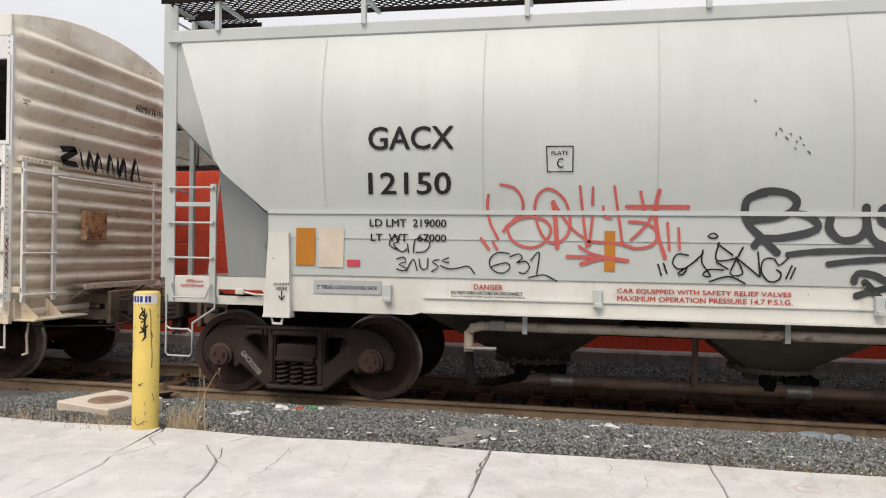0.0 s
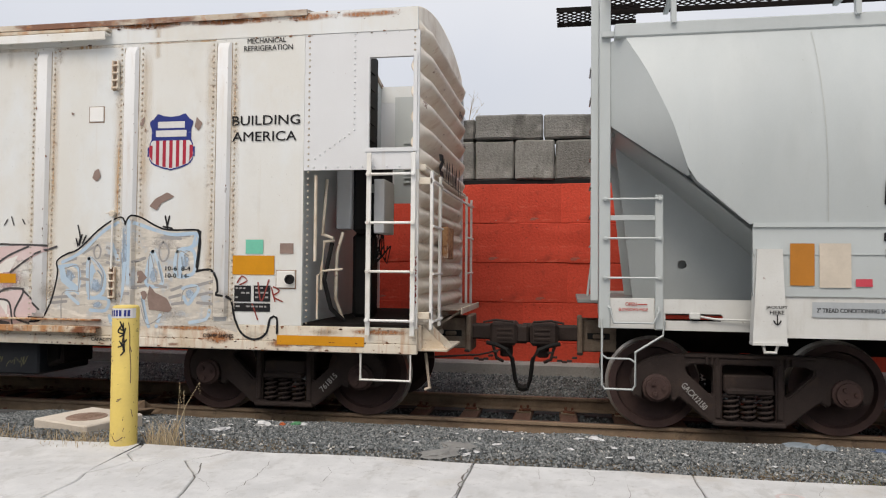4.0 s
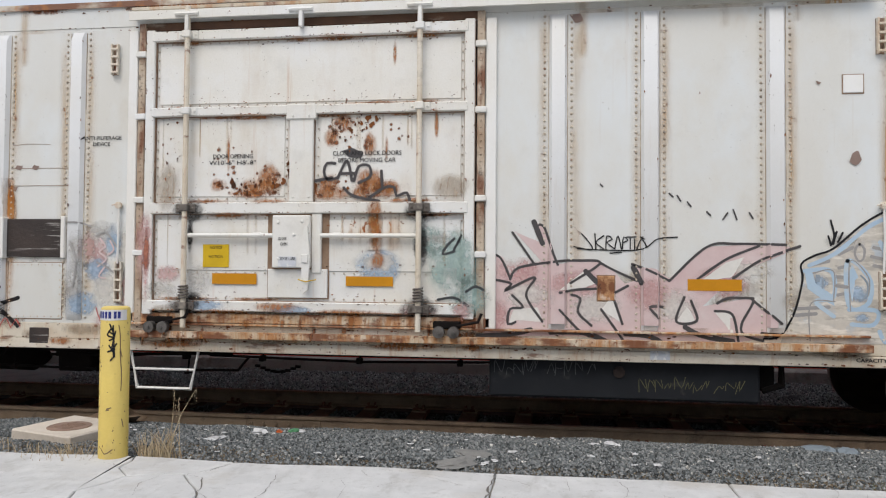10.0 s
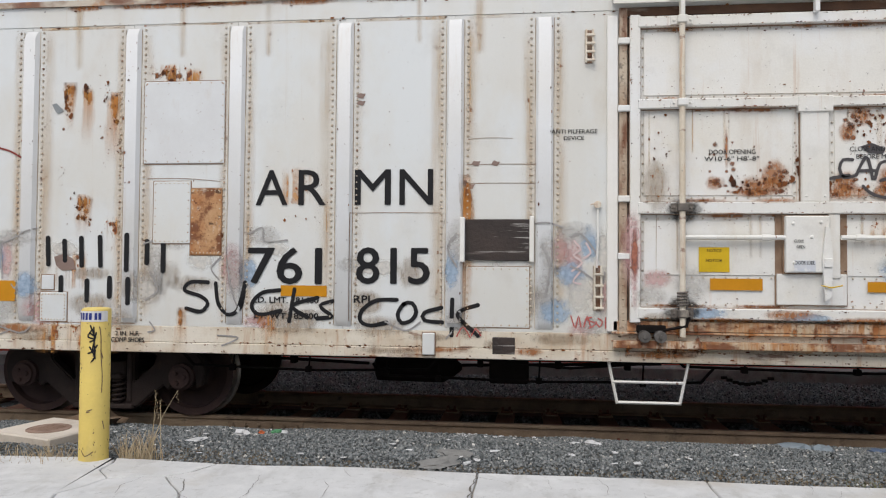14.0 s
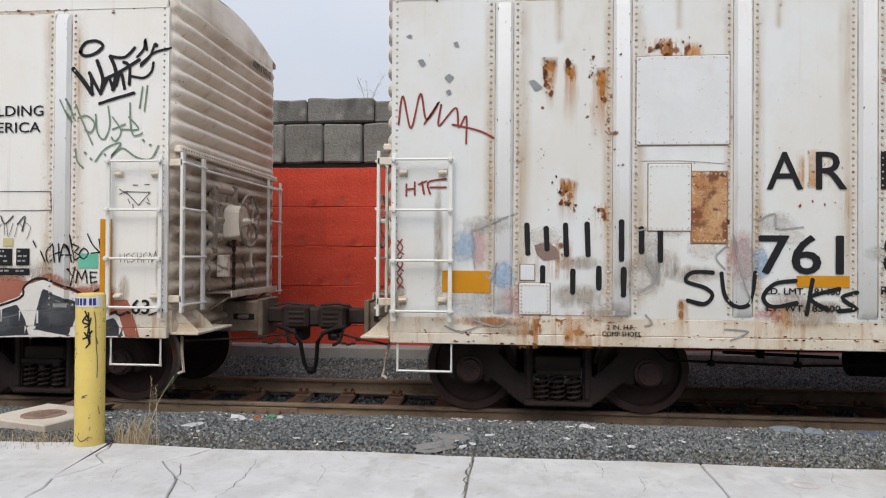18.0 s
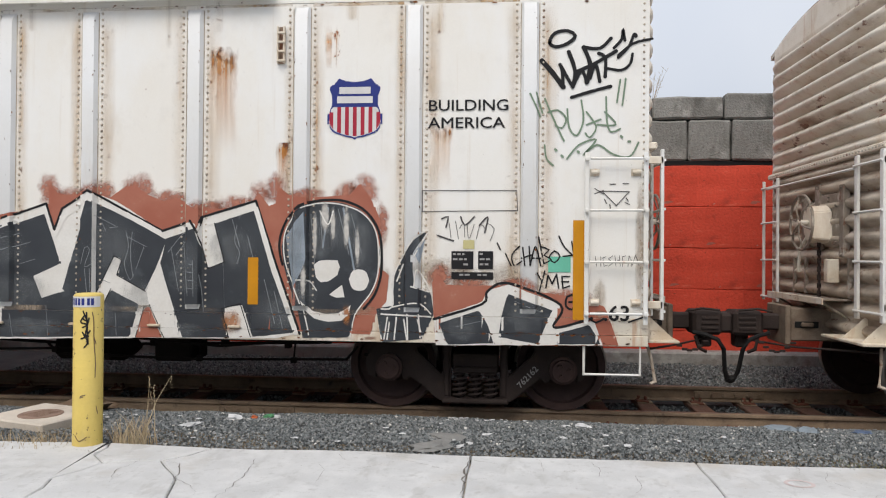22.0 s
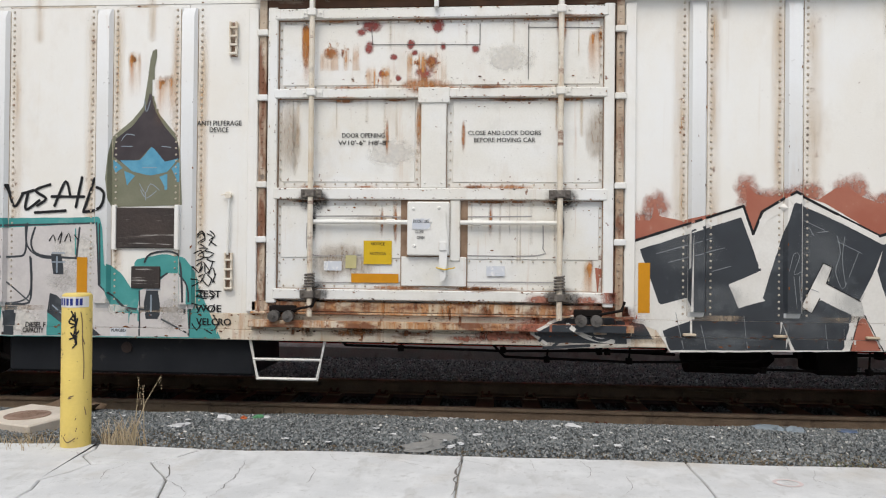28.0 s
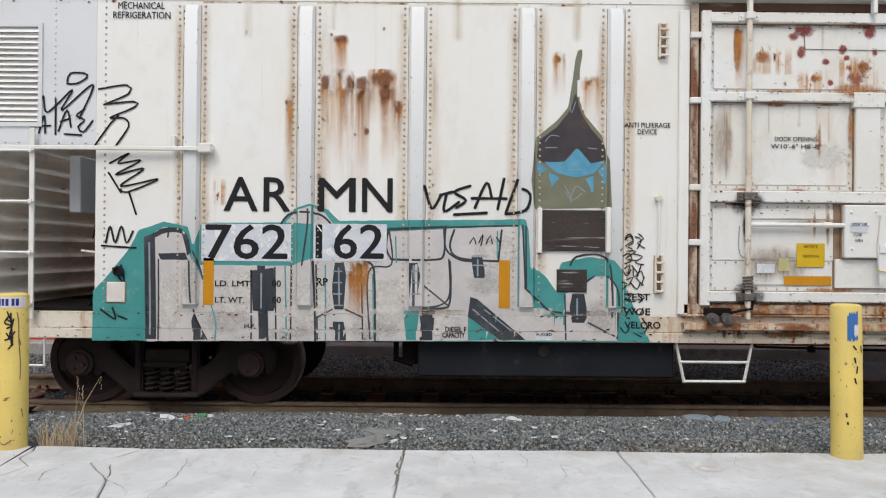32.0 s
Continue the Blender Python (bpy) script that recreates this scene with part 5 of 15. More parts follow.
# ---- pavement slabs ----
EDGE = lambda x: 5.11 + 0.05 * noise.noise((x * 1.1, 3.0, 0)) + 0.02 * noise.noise((x * 5.0, 1.0, 0))


def edge_run(xa, xb):
    k = max(2, int((xb - xa) / 0.12))
    return [(xa + (xb - xa) * i / k, EDGE(xa + (xb - xa) * i / k)) for i in range(k + 1)]


J1 = crack_line([(-3.02, 3.0), (-3.03, 4.02), (-3.09, 4.33), (-2.98, 4.67)], 1)
J1b = crack_line([(-2.98, 4.67), (-3.12, 4.85), (-3.2, EDGE(-3.2))], 2)
J2 = crack_line([(-2.1, 3.0), (-2.26, 4.07), (-2.32, 4.28), (-2.41, 4.51), (-2.53, 4.61), (-2.63, 4.76)], 3)
J2b = crack_line([(-2.63, 4.76), (-2.51, 4.9), (-2.42, EDGE(-2.42))], 4)
J12 = crack_line([(-2.98, 4.67), (-2.63, 4.76)], 5)
J3 = crack_line([(-0.60, 3.0), (-0.60, 4.26), (-0.59, EDGE(-0.59))], 6, 0.2, 0.006)
J4 = crack_line([(0.90, 3.0), (0.90, 4.43), (0.91, EDGE(0.91))], 7, 0.15, 0.006)
slab([(-8.0, 3.0), *J1, *J1b[1:], *edge_run(-8.0, -3.2)[::-1]], 0.004)
slab([*J12, *J2b[1:], *edge_run(-3.2, -2.42)[::-1][1:-1], *J1b[::-1][:-1]], 0.004)
slab([J1[0], *J2, *J12[::-1][1:], *J1[::-1][1:-1]], 0.004)
slab([J2[0], *J3, *edge_run(-2.42, -0.59)[::-1][1:], *J2b[::-1][1:], *J2[::-1][1:-1]], 0.006)
slab([J3[0], *J4, *edge_run(-0.59, 0.91)[::-1][1:], *J3[::-1][1:-1]], 0.004)
slab([J4[0], (3.6, 3.0), (3.6, EDGE(3.6)), *edge_run(0.91, 3.6)[::-1][1:], *J4[::-1][1:-1]], 0.004)
for a, b in ((-20, -8), (3.6, 6.6), (6.6, 20)):
    slab([(a, 3.0), (b, 3.0), *edge_run(a, b)[::-1]])
for i in range(-7, 7):
    for j in range(3):
        slab([(i * 3.0, 3.0 - 3 * (j + 1)), (i * 3.0 + 3, 3.0 - 3 * (j + 1)), (i * 3.0 + 3, 3.0 - 3 * j), (i * 3.0, 3.0 - 3 * j)], 0.006)


# ---- unseen wall added behind the camera to block low sky light ----
M_SKYBLOCK = surf("plain_grey_sky_block", (0.34, 0.33, 0.31), (0.27, 0.26, 0.245), 1.2, 0.9, 0, 40, 0.3, 0.2, [((0.20, 0.19, 0.175), 2, 0.55, 0.75, 0.4, UP)])
bm = bmw()
bbox(bm, -60, 60, -7.6, -7.05, -0.36, 4.4, 0.02)
tagged(part("unseen_sky_block", bm, M_SKYBLOCK), "unseen plain grey wall added behind the camera to block low sky light", "wall", kind="structure")

# ---- bollards and the drain pad ----
def bollard(x, y, h, lean, label):
    b = thing("bollard", pose(x, y, -0.02, 0, lean, 0), label, "bollard", "bollards along the pavement edge")
    bm = bmw()
    lathe(bm, [(0.101, 0), (0.100, 0.02), (0.099, h - 0.012), (0.092, h), (0.078, h + 0.006), (0.0015, h + 0.010)], 36, (0, 0, 0), "z")
    part("post", bm, M_YELLOW, b)
    return b


bolA = bollard(-3.35, 5.10, 1.093, 0, "yellow-painted steel bollard with a blue and white sticker")
bolB = bollard(2.485, 5.03, 1.07, -0.8, "chipped yellow steel bollard with a torn blue sticker")


# ---- paints for stickers, lettering and graffiti ----
M_REDINK = plain("red_stencil_paint", (0.45, 0.06, 0.05))
M_REDSPRAY = plain("salmon_red_spray", (0.52, 0.11, 0.10))
M_REDSPRAY2 = plain("dull_red_marker", (0.27, 0.05, 0.04))
M_GREYSPRAY = plain("dark_grey_spray", (0.05, 0.055, 0.06))
M_FADEDINK = plain("faded_black_spray", (0.075, 0.07, 0.072))
M_GREYLINE = plain("faint_grey_spray", (0.34, 0.33, 0.325))
M_PALELINE = plain("pale_grey_scratches", (0.26, 0.28, 0.29))
M_CREAM = plain("cream_reflective_sheeting", (0.62, 0.55, 0.46), 0.4)
M_PINK = plain("pink_label", (0.6, 0.07, 0.10))
M_MINT = plain("mint_label", (0.15, 0.52, 0.38))
M_STENCIL = surf("pale_grey_stencil_ground", (0.40, 0.43, 0.45), (0.36, 0.39, 0.41), 6, 0.55, 0, 40, 0.03, 0.15, [])
M_PALEBLUE = surf("pale_bluish_overpaint", (0.55, 0.59, 0.66), (0.66, 0.67, 0.69), 7, 0.55, 0, 40, 0.03, 0.15, [((0.8, 0.8, 0.79), 12, 0.55, 0.60, 0.8, None), ((0.30, 0.40, 0.42), 17, 0.64, 0.68, 0.7, None)])
M_PALEWHITE = surf("fresh_white_paint", (0.69, 0.71, 0.72), (0.65, 0.66, 0.665), 3, 0.5, 0, 40, 0.03, 0.06, [(TAN, 4, 0.58, 0.78, 0.25, (1, 1, 0.4)), (RUST, 14, 0.68, 0.72, 0.8, None), (RUST, 36, 0.68, 0.71, 0.8, None)])
M_YELLOWPAPER = plain("pale_yellow_label", (0.55, 0.5, 0.25))
M_NOTICE = plain("yellow_notice_label", (0.68, 0.45, 0.02))
M_PRIMER = surf("bare_brown_primer", (0.28, 0.20, 0.17), (0.22, 0.15, 0.125), 7, 0.7, 0, 40, 0.08, 0.25)
M_ROSE = surf("pale_pink_spray", (0.60, 0.445, 0.44), (0.66, 0.54, 0.53), 3, 0.6, 0, 40, 0.03, 0.12, [((0.66, 0.62, 0.58), 5, 0.6, 0.75, 0.6, None)])
M_CHALK = surf("chalk_white_spray", (0.75, 0.735, 0.70), (0.68, 0.655, 0.61), 4, 0.6, 0, 40, 0.04, 0.15, [(TAN, 5, 0.62, 0.8, 0.4, UP)])
M_HAZE = surf("hazy_tan_grey_spray", (0.64, 0.60, 0.53), (0.50, 0.46, 0.41), 5, 0.6, 0, 30, 0.04, 0.2,
              [((0.36, 0.33, 0.29), 8, 0.52, 0.62, 0.7, (0.45, 1, 1.8)), ((0.72, 0.68, 0.61), 9, 0.54, 0.62, 0.8, (0.4, 1, 1.8)), ((0.40, 0.50, 0.60), 5, 0.56, 0.66, 0.6, None), ((0.24, 0.21, 0.18), 14, 0.64, 0.70, 0.5, (0.5, 1, 1.6))])
M_SKYBLUE = surf("washed_light_blue_spray", (0.36, 0.50, 0.64), (0.47, 0.58, 0.67), 5, 0.6, 0, 40, 0.03, 0.15, [((0.58, 0.56, 0.53), 6, 0.58, 0.7, 0.6, None)])
M_BRICK = surf("brick_red_spray", (0.34, 0.10, 0.06), (0.39, 0.14, 0.09), 3, 0.6, 0, 40, 0.03, 0.12, [((0.55, 0.42, 0.36), 6, 0.62, 0.8, 0.5, None)])
M_SLATE = surf("slate_black_spray", (0.022, 0.026, 0.034), (0.035, 0.042, 0.05), 2.5, 0.5, 0, 40, 0.04, 0.2,
               [((0.13, 0.15, 0.16), 3, 0.56, 0.75, 0.55, None), ((0.3, 0.32, 0.33), 9, 0.7, 0.76, 0.6, (1, 1, 0.3))])
M_BLUEGREY = surf("grey_blue_spray", (0.22, 0.27, 0.32), (0.3, 0.35, 0.4), 5, 0.55, 0, 40, 0.03, 0.2)
M_GREENSPRAY = plain("faded_green_spray", (0.19, 0.27, 0.19))
M_TEAL = surf("teal_spray", (0.035, 0.25, 0.24), (0.06, 0.31, 0.30), 4, 0.5, 0, 40, 0.03, 0.12, [((0.3, 0.45, 0.42), 5, 0.62, 0.8, 0.5, None)])
M_LILAC = surf("lilac_grey_spray", (0.59, 0.56, 0.545), (0.51, 0.48, 0.475), 4, 0.6, 0, 40, 0.03, 0.15, [((0.62, 0.60, 0.57), 3.5, 0.52, 0.7, 0.8, None), (TAN, 5, 0.62, 0.78, 0.4, UP)])
M_OLIVE = surf("olive_brush_paint", (0.15, 0.155, 0.10), (0.19, 0.19, 0.13), 5, 0.6, 0, 50, 0.05, 0.2)
M_AUBERGINE = surf("dark_aubergine_paint", (0.03, 0.022, 0.026), (0.05, 0.038, 0.042), 6, 0.5, 0, 40, 0.03, 0.2)
M_AZURE = surf("azure_brush_paint", (0.06, 0.27, 0.42), (0.12, 0.36, 0.5), 9, 0.45, 0, 40, 0.05, 0.2)
M_BOARD = surf("flaking_black_board", (0.022, 0.018, 0.017), (0.05, 0.035, 0.03), 3, 0.75, 0, 30, 0.4, 0.3, [((0.16, 0.13, 0.12), 4, 0.6, 0.7, 0.6, (0.35, 1, 4)), ((0.42, 0.40, 0.38), 7, 0.60, 0.64, 0.75, (0.25, 1, 5))])
M_RUSTPLATE = surf("rusted_white_plate", (0.55, 0.33, 0.17), (0.42, 0.17, 0.06), 5, 0.8, 0, 40, 0.2, 0.3, [((0.66, 0.58, 0.49), 7, 0.54, 0.62, 0.8, (1, 1, 0.5)), (RUST, 4, 0.50, 0.58, 0.9, None), ((0.055, 0.022, 0.014), 9, 0.58, 0.64, 0.85, None), (RUST, 30, 0.62, 0.66, 0.8, None)])
M_EDGE = surf("rust_and_shade_edge", (0.20, 0.12, 0.075), (0.32, 0.22, 0.15), 9, 0.8, 0, 40, 0.1, 0.3)
M_GREYSEAM = plain("grey_seam_paint", (0.45, 0.47, 0.452), 0.5)
M_NAVY = plain("navy_blue_enamel", (0.025, 0.04, 0.21), 0.4)
M_CRIMSON = plain("crimson_enamel", (0.40, 0.025, 0.05), 0.4)
M_ENAMEL = plain("white_enamel", (0.68, 0.67, 0.66), 0.4)

# rust bloom with runs below it: its shape sits in the patch's own coordinates
M_STAIN, sn, sl, sp = nodes("rust_bloom")
uvn = sn.new("ShaderNodeUVMap")
uvn.uv_map = "patch"
sep = sn.new("ShaderNodeSeparateXYZ")
sl.new(uvn.outputs[0], sep.inputs[0])
objco = sn.new("ShaderNodeTexCoord").outputs["Object"]
spot, _ = noise_fac(sn, sl, objco, 17, 0.22, 0.78, 6, (1, 1, 0.62), 0.62)
runs, _ = noise_fac(sn, sl, objco, 19, 0.43, 0.58, 3, (1, 1, 0.022), 0.5)
wash, _ = noise_fac(sn, sl, objco, 4, 0.35, 0.65, 3)


def math_node(n, l, op, a, b=None):
    m = n.new("ShaderNodeMath")
    m.operation = op
    for i, v in enumerate((a, b)):
        if v is None:
            continue
        if isinstance(v, (int, float)):
            m.inputs[i].default_value = v
        else:
            l.new(v, m.inputs[i])
    return m.outputs[0]


absx = math_node(sn, sl, "ABSOLUTE", math_node(sn, sl, "SUBTRACT", math_node(sn, sl, "MULTIPLY", sep.outputs[0], 2.0), 1.0))
side_fade = math_node(sn, sl, "SUBTRACT", 1.0, math_node(sn, sl, "POWER", absx, 2.0))
yv = sep.outputs[1]
top_fade = math_node(sn, sl, "MINIMUM", math_node(sn, sl, "MULTIPLY", math_node(sn, sl, "SUBTRACT", 1.0, yv), 3.0), 1.0)
env = math_node(sn, sl, "MULTIPLY", side_fade, top_fade)
body = math_node(sn, sl, "MULTIPLY", env, math_node(sn, sl, "POWER", yv, 0.9))
mark = math_node(sn, sl, "ADD", spot, math_node(sn, sl, "MULTIPLY", math_node(sn, sl, "SUBTRACT", body, 1.0), 0.42))


def cut(n, l, v, lo, hi):
    mr = n.new("ShaderNodeMapRange")
    mr.inputs[1].default_value, mr.inputs[2].default_value = lo, hi
    l.new(v, mr.inputs[0])
    return mr.outputs[0]


hard = cut(sn, sl, mark, 0.42, 0.48)
dark_core = cut(sn, sl, mark, 0.46, 0.60)
glow = math_node(sn, sl, "MULTIPLY", cut(sn, sl, mark, 0.34, 0.50), 0.42)
trail = math_node(sn, sl, "MULTIPLY", math_node(sn, sl, "MULTIPLY", runs, wash), math_node(sn, sl, "MULTIPLY", env, math_node(sn, sl, "POWER", yv, 0.4)))
trail = math_node(sn, sl, "MINIMUM", math_node(sn, sl, "MULTIPLY", trail, 1.45), 0.65)
soft_all = math_node(sn, sl, "MAXIMUM", glow, trail)
sl.new(blend(sn, sl, dark_core, blend(sn, sl, hard, (0.58, 0.26, 0.06), (0.36, 0.11, 0.025)), (0.11, 0.038, 0.018)), sp.inputs["Base Color"])
sl.new(math_node(sn, sl, "MAXIMUM", math_node(sn, sl, "MULTIPLY", hard, 0.95), soft_all), sp.inputs["Alpha"])
sp.inputs["Roughness"].default_value = 0.85

# yellow-brown bleed that hangs beside rivets and below the eaves
M_BLEED, bn, bl_, bp = nodes("rust_bleed")
uvb = bn.new("ShaderNodeUVMap")
uvb.uv_map = "patch"
seb = bn.new("ShaderNodeSeparateXYZ")
bl_.new(uvb.outputs[0], seb.inputs[0])
obb = bn.new("ShaderNodeTexCoord").outputs["Object"]
big, _ = noise_fac(bn, bl_, obb, 1.3, 0.40, 0.66, 4, (1, 1, 0.5), 0.6)
fine, _ = noise_fac(bn, bl_, obb, 14, 0.30, 0.72, 5, (1, 1, 0.06), 0.65)
spots, _ = noise_fac(bn, bl_, obb, 15, 0.62, 0.70, 4, None, 0.6)
xb = math_node(bn, bl_, "ABSOLUTE", math_node(bn, bl_, "SUBTRACT", math_node(bn, bl_, "MULTIPLY", seb.outputs[0], 2.0), 1.0))
side = math_node(bn, bl_, "POWER", math_node(bn, bl_, "SUBTRACT", 1.0, xb), 1.5)
ends = math_node(bn, bl_, "MINIMUM", math_node(bn, bl_, "MULTIPLY", math_node(bn, bl_, "MULTIPLY", seb.outputs[1], math_node(bn, bl_, "SUBTRACT", 1.0, seb.outputs[1])), 12.0), 1.0)
fade = math_node(bn, bl_, "MULTIPLY", side, ends)
bt = math_node(bn, bl_, "MULTIPLY", math_node(bn, bl_, "MULTIPLY", fade, math_node(bn, bl_, "ADD", fine, 0.35)), math_node(bn, bl_, "ADD", math_node(bn, bl_, "MULTIPLY", big, 0.75), 0.30))
bt = math_node(bn, bl_, "ADD", math_node(bn, bl_, "MULTIPLY", bt, 0.62), math_node(bn, bl_, "MULTIPLY", math_node(bn, bl_, "MULTIPLY", spots, fade), 0.5))
bl_.new(math_node(bn, bl_, "MINIMUM", bt, 0.75), bp.inputs["Alpha"])
bl_.new(blend(bn, bl_, spots, blend(bn, bl_, fine, (0.58, 0.43, 0.25), (0.50, 0.29, 0.12)), (0.22, 0.08, 0.03)), bp.inputs["Base Color"])
bp.inputs["Roughness"].default_value = 0.8


# long rust drip: a dark head, an orange tail that thins downwards
M_DRIP, dn_, dl_, dp = nodes("rust_drip")
uvd = dn_.new("ShaderNodeUVMap")
uvd.uv_map = "patch"
sed = dn_.new("ShaderNodeSeparateXYZ")
dl_.new(uvd.outputs[0], sed.inputs[0])
obd = dn_.new("ShaderNodeTexCoord").outputs["Object"]
streak, _ = noise_fac(dn_, dl_, obd, 16, 0.30, 0.62, 4, (1, 1, 0.03), 0.55)
clot, _ = noise_fac(dn_, dl_, obd, 22, 0.42, 0.58, 5, (1, 1, 0.7), 0.6)
wob, _ = noise_fac(dn_, dl_, obd, 7, 0.25, 0.75, 4, (1, 1, 0.35), 0.6)
xd = math_node(dn_, dl_, "ABSOLUTE", math_node(dn_, dl_, "SUBTRACT", math_node(dn_, dl_, "MULTIPLY", sed.outputs[0], 2.0), 1.0))
xd = math_node(dn_, dl_, "ADD", xd, math_node(dn_, dl_, "MULTIPLY", math_node(dn_, dl_, "SUBTRACT", wob, 0.5), 0.7))
lean = cut(dn_, dl_, math_node(dn_, dl_, "SUBTRACT", 1.0, xd), 0.12, 0.55)
vd = sed.outputs[1]
head = cut(dn_, dl_, math_node(dn_, dl_, "ADD", vd, math_node(dn_, dl_, "MULTIPLY", math_node(dn_, dl_, "SUBTRACT", wob, 0.5), 0.22)), 1.0, 0.86)
tail = math_node(dn_, dl_, "POWER", cut(dn_, dl_, vd, 0.0, 0.9), 1.3)
thick = math_node(dn_, dl_, "MULTIPLY", math_node(dn_, dl_, "MULTIPLY", lean, head), math_node(dn_, dl_, "MULTIPLY", tail, math_node(dn_, dl_, "ADD", math_node(dn_, dl_, "MULTIPLY", streak, 0.88), 0.10)))
core = math_node(dn_, dl_, "MULTIPLY", cut(dn_, dl_, vd, 0.70, 0.93), clot)
dl_.new(math_node(dn_, dl_, "MINIMUM", math_node(dn_, dl_, "MULTIPLY", thick, math_node(dn_, dl_, "ADD", core, 0.85)), 0.96), dp.inputs["Alpha"])
dl_.new(blend(dn_, dl_, core, blend(dn_, dl_, streak, (0.64, 0.33, 0.085), (0.52, 0.19, 0.025)), (0.12, 0.035, 0.012)), dp.inputs["Base Color"])
dp.inputs["Roughness"].default_value = 0.85


def soft(name, c1, c2, amount, scale=6.0, squash=None):
    """Overspray, soot or grease: thick in the middle of its patch, ragged and thin at the edge."""
    m, n, l, p = nodes(name)
    uvm = n.new("ShaderNodeUVMap")
    uvm.uv_map = "patch"
    vm = n.new("ShaderNodeVectorMath")
    vm.operation = "DISTANCE"
    vm.inputs[1].default_value = (0.5, 0.5, 0)
    l.new(uvm.outputs[0], vm.inputs[0])
    r = math_node(n, l, "SUBTRACT", 1.0, math_node(n, l, "MULTIPLY", vm.outputs["Value"], 2.0))
    co = n.new("ShaderNodeTexCoord").outputs["Object"]
    f, _ = noise_fac(n, l, co, scale, 0.2, 0.8, 6, squash, 0.6)
    g, _ = noise_fac(n, l, co, scale * 4, 0.3, 0.7, 4, squash, 0.6)
    k = cut(n, l, math_node(n, l, "ADD", r, math_node(n, l, "MULTIPLY", math_node(n, l, "SUBTRACT", f, 0.5), 0.9)), 0.05, 0.65)
    k = math_node(n, l, "MULTIPLY", k, math_node(n, l, "MINIMUM", math_node(n, l, "MULTIPLY", cut(n, l, r, 0.0, 0.35), 1.0), 1.0))
    l.new(math_node(n, l, "MULTIPLY", math_node(n, l, "MULTIPLY", k, math_node(n, l, "ADD", math_node(n, l, "MULTIPLY", g, 0.5), 0.6)), amount), p.inputs["Alpha"])
    l.new(blend(n, l, g, c1, c2), p.inputs["Base Color"])
    p.inputs["Roughness"].default_value = 0.7
    return m


M_GREASE = soft("black_grease_smudge", (0.012, 0.011, 0.011), (0.04, 0.036, 0.033), 0.95, 9)
M_TEALMIST = soft("washed_teal_overspray", (0.25, 0.42, 0.40), (0.40, 0.50, 0.47), 0.8, 5)
M_ROSEMIST = soft("faded_pink_overspray", (0.60, 0.28, 0.28), (0.62, 0.42, 0.40), 0.6, 6)
M_BLUEMIST = soft("faded_blue_overspray", (0.27, 0.42, 0.60), (0.42, 0.53, 0.66), 0.8, 6)
M_GREYMIST = soft("grey_buffed_paint", (0.44, 0.42, 0.40), (0.56, 0.54, 0.51), 0.5, 6)
M_WHITEMIST = soft("chalky_white_overspray", (0.74, 0.72, 0.68), (0.66, 0.63, 0.58), 0.8, 5)
M_REDMIST = soft("brick_red_overspray", (0.34, 0.10, 0.06), (0.42, 0.17, 0.11), 0.95, 7)
M_SMOKE = soft("smoky_grey_overspray", (0.13, 0.145, 0.16), (0.26, 0.28, 0.29), 0.3, 7, (1, 1, 0.5))
M_SOOTMIST = soft("brown_grime_film", (0.30, 0.22, 0.15), (0.42, 0.33, 0.24), 0.55, 6, (1, 1, 0.35))
M_FLAKEMIST = soft("dark_red_flaking_paint", (0.30, 0.05, 0.04), (0.22, 0.04, 0.035), 1.0, 16)
M_RUSTSPOT = soft("dark_rust_blotch", (0.15, 0.045, 0.018), (0.27, 0.10, 0.035), 0.95, 16, (1, 1, 0.8))
M_RUSTMIST = soft("orange_rust_film", (0.48, 0.20, 0.055), (0.33, 0.11, 0.03), 0.75, 9, (1, 1, 0.4))

A_LOC, B_LOC = [r - CA for r in A_RIBS], [r - CB for r in B_RIBS]
DOOR_A, DOOR_B = (-16.63 - CA, -13.33 - CA), (-36.38 - CB, -33.10 - CB)


def skin(ribs, door):
    """Where the outer surface of a refrigerator car's side lies, at x and z."""
    def f(x, z):
        if z < ZS1 + 0.001:
            return SIDE - (0.012 if z < ZS1 - 0.157 else 0.004)
        if door[0] < x < door[1] and z > 1.17:
            return SIDE - 0.022
        if z > ZP1:
            return SIDE - 0.006
        return rib_y(x, ribs) if ZS1 + 0.08 < z < ZP1 - 0.1 else SIDE
    f.cuts = sorted([r + d for r in ribs for d in (-0.086, -0.062, 0.062, 0.086)])
    f.zcuts = [ZS1 - 0.157, ZS1, ZS1 + 0.08, ZP1 - 0.1]
    f.gap = 0.0022
    return f


S_A, S_B = skin(A_LOC, DOOR_A), skin(B_LOC, DOOR_B)


def S_H(x, z):
    if x < -6.69 and z < 1.41:
        return -1.291
    if -6.69 < x < -6.39 and z < 1.84:
        return -1.677 + 0.01 * max(0, z - 1.04)
    if z < 1.41:
        return -1.601
    if z < 2.07:
        return -1.619
    k = (z - 2.07) / 1.85
    return -1.62 - 0.08 * math.sin(min(1, k / 0.4) * math.pi / 2) + 0.26 * max(0, (k - 0.4) / 0.6) ** 2


S_H.cuts, S_H.zcuts, S_H.gap = [], [1.41, 2.07], 0.006


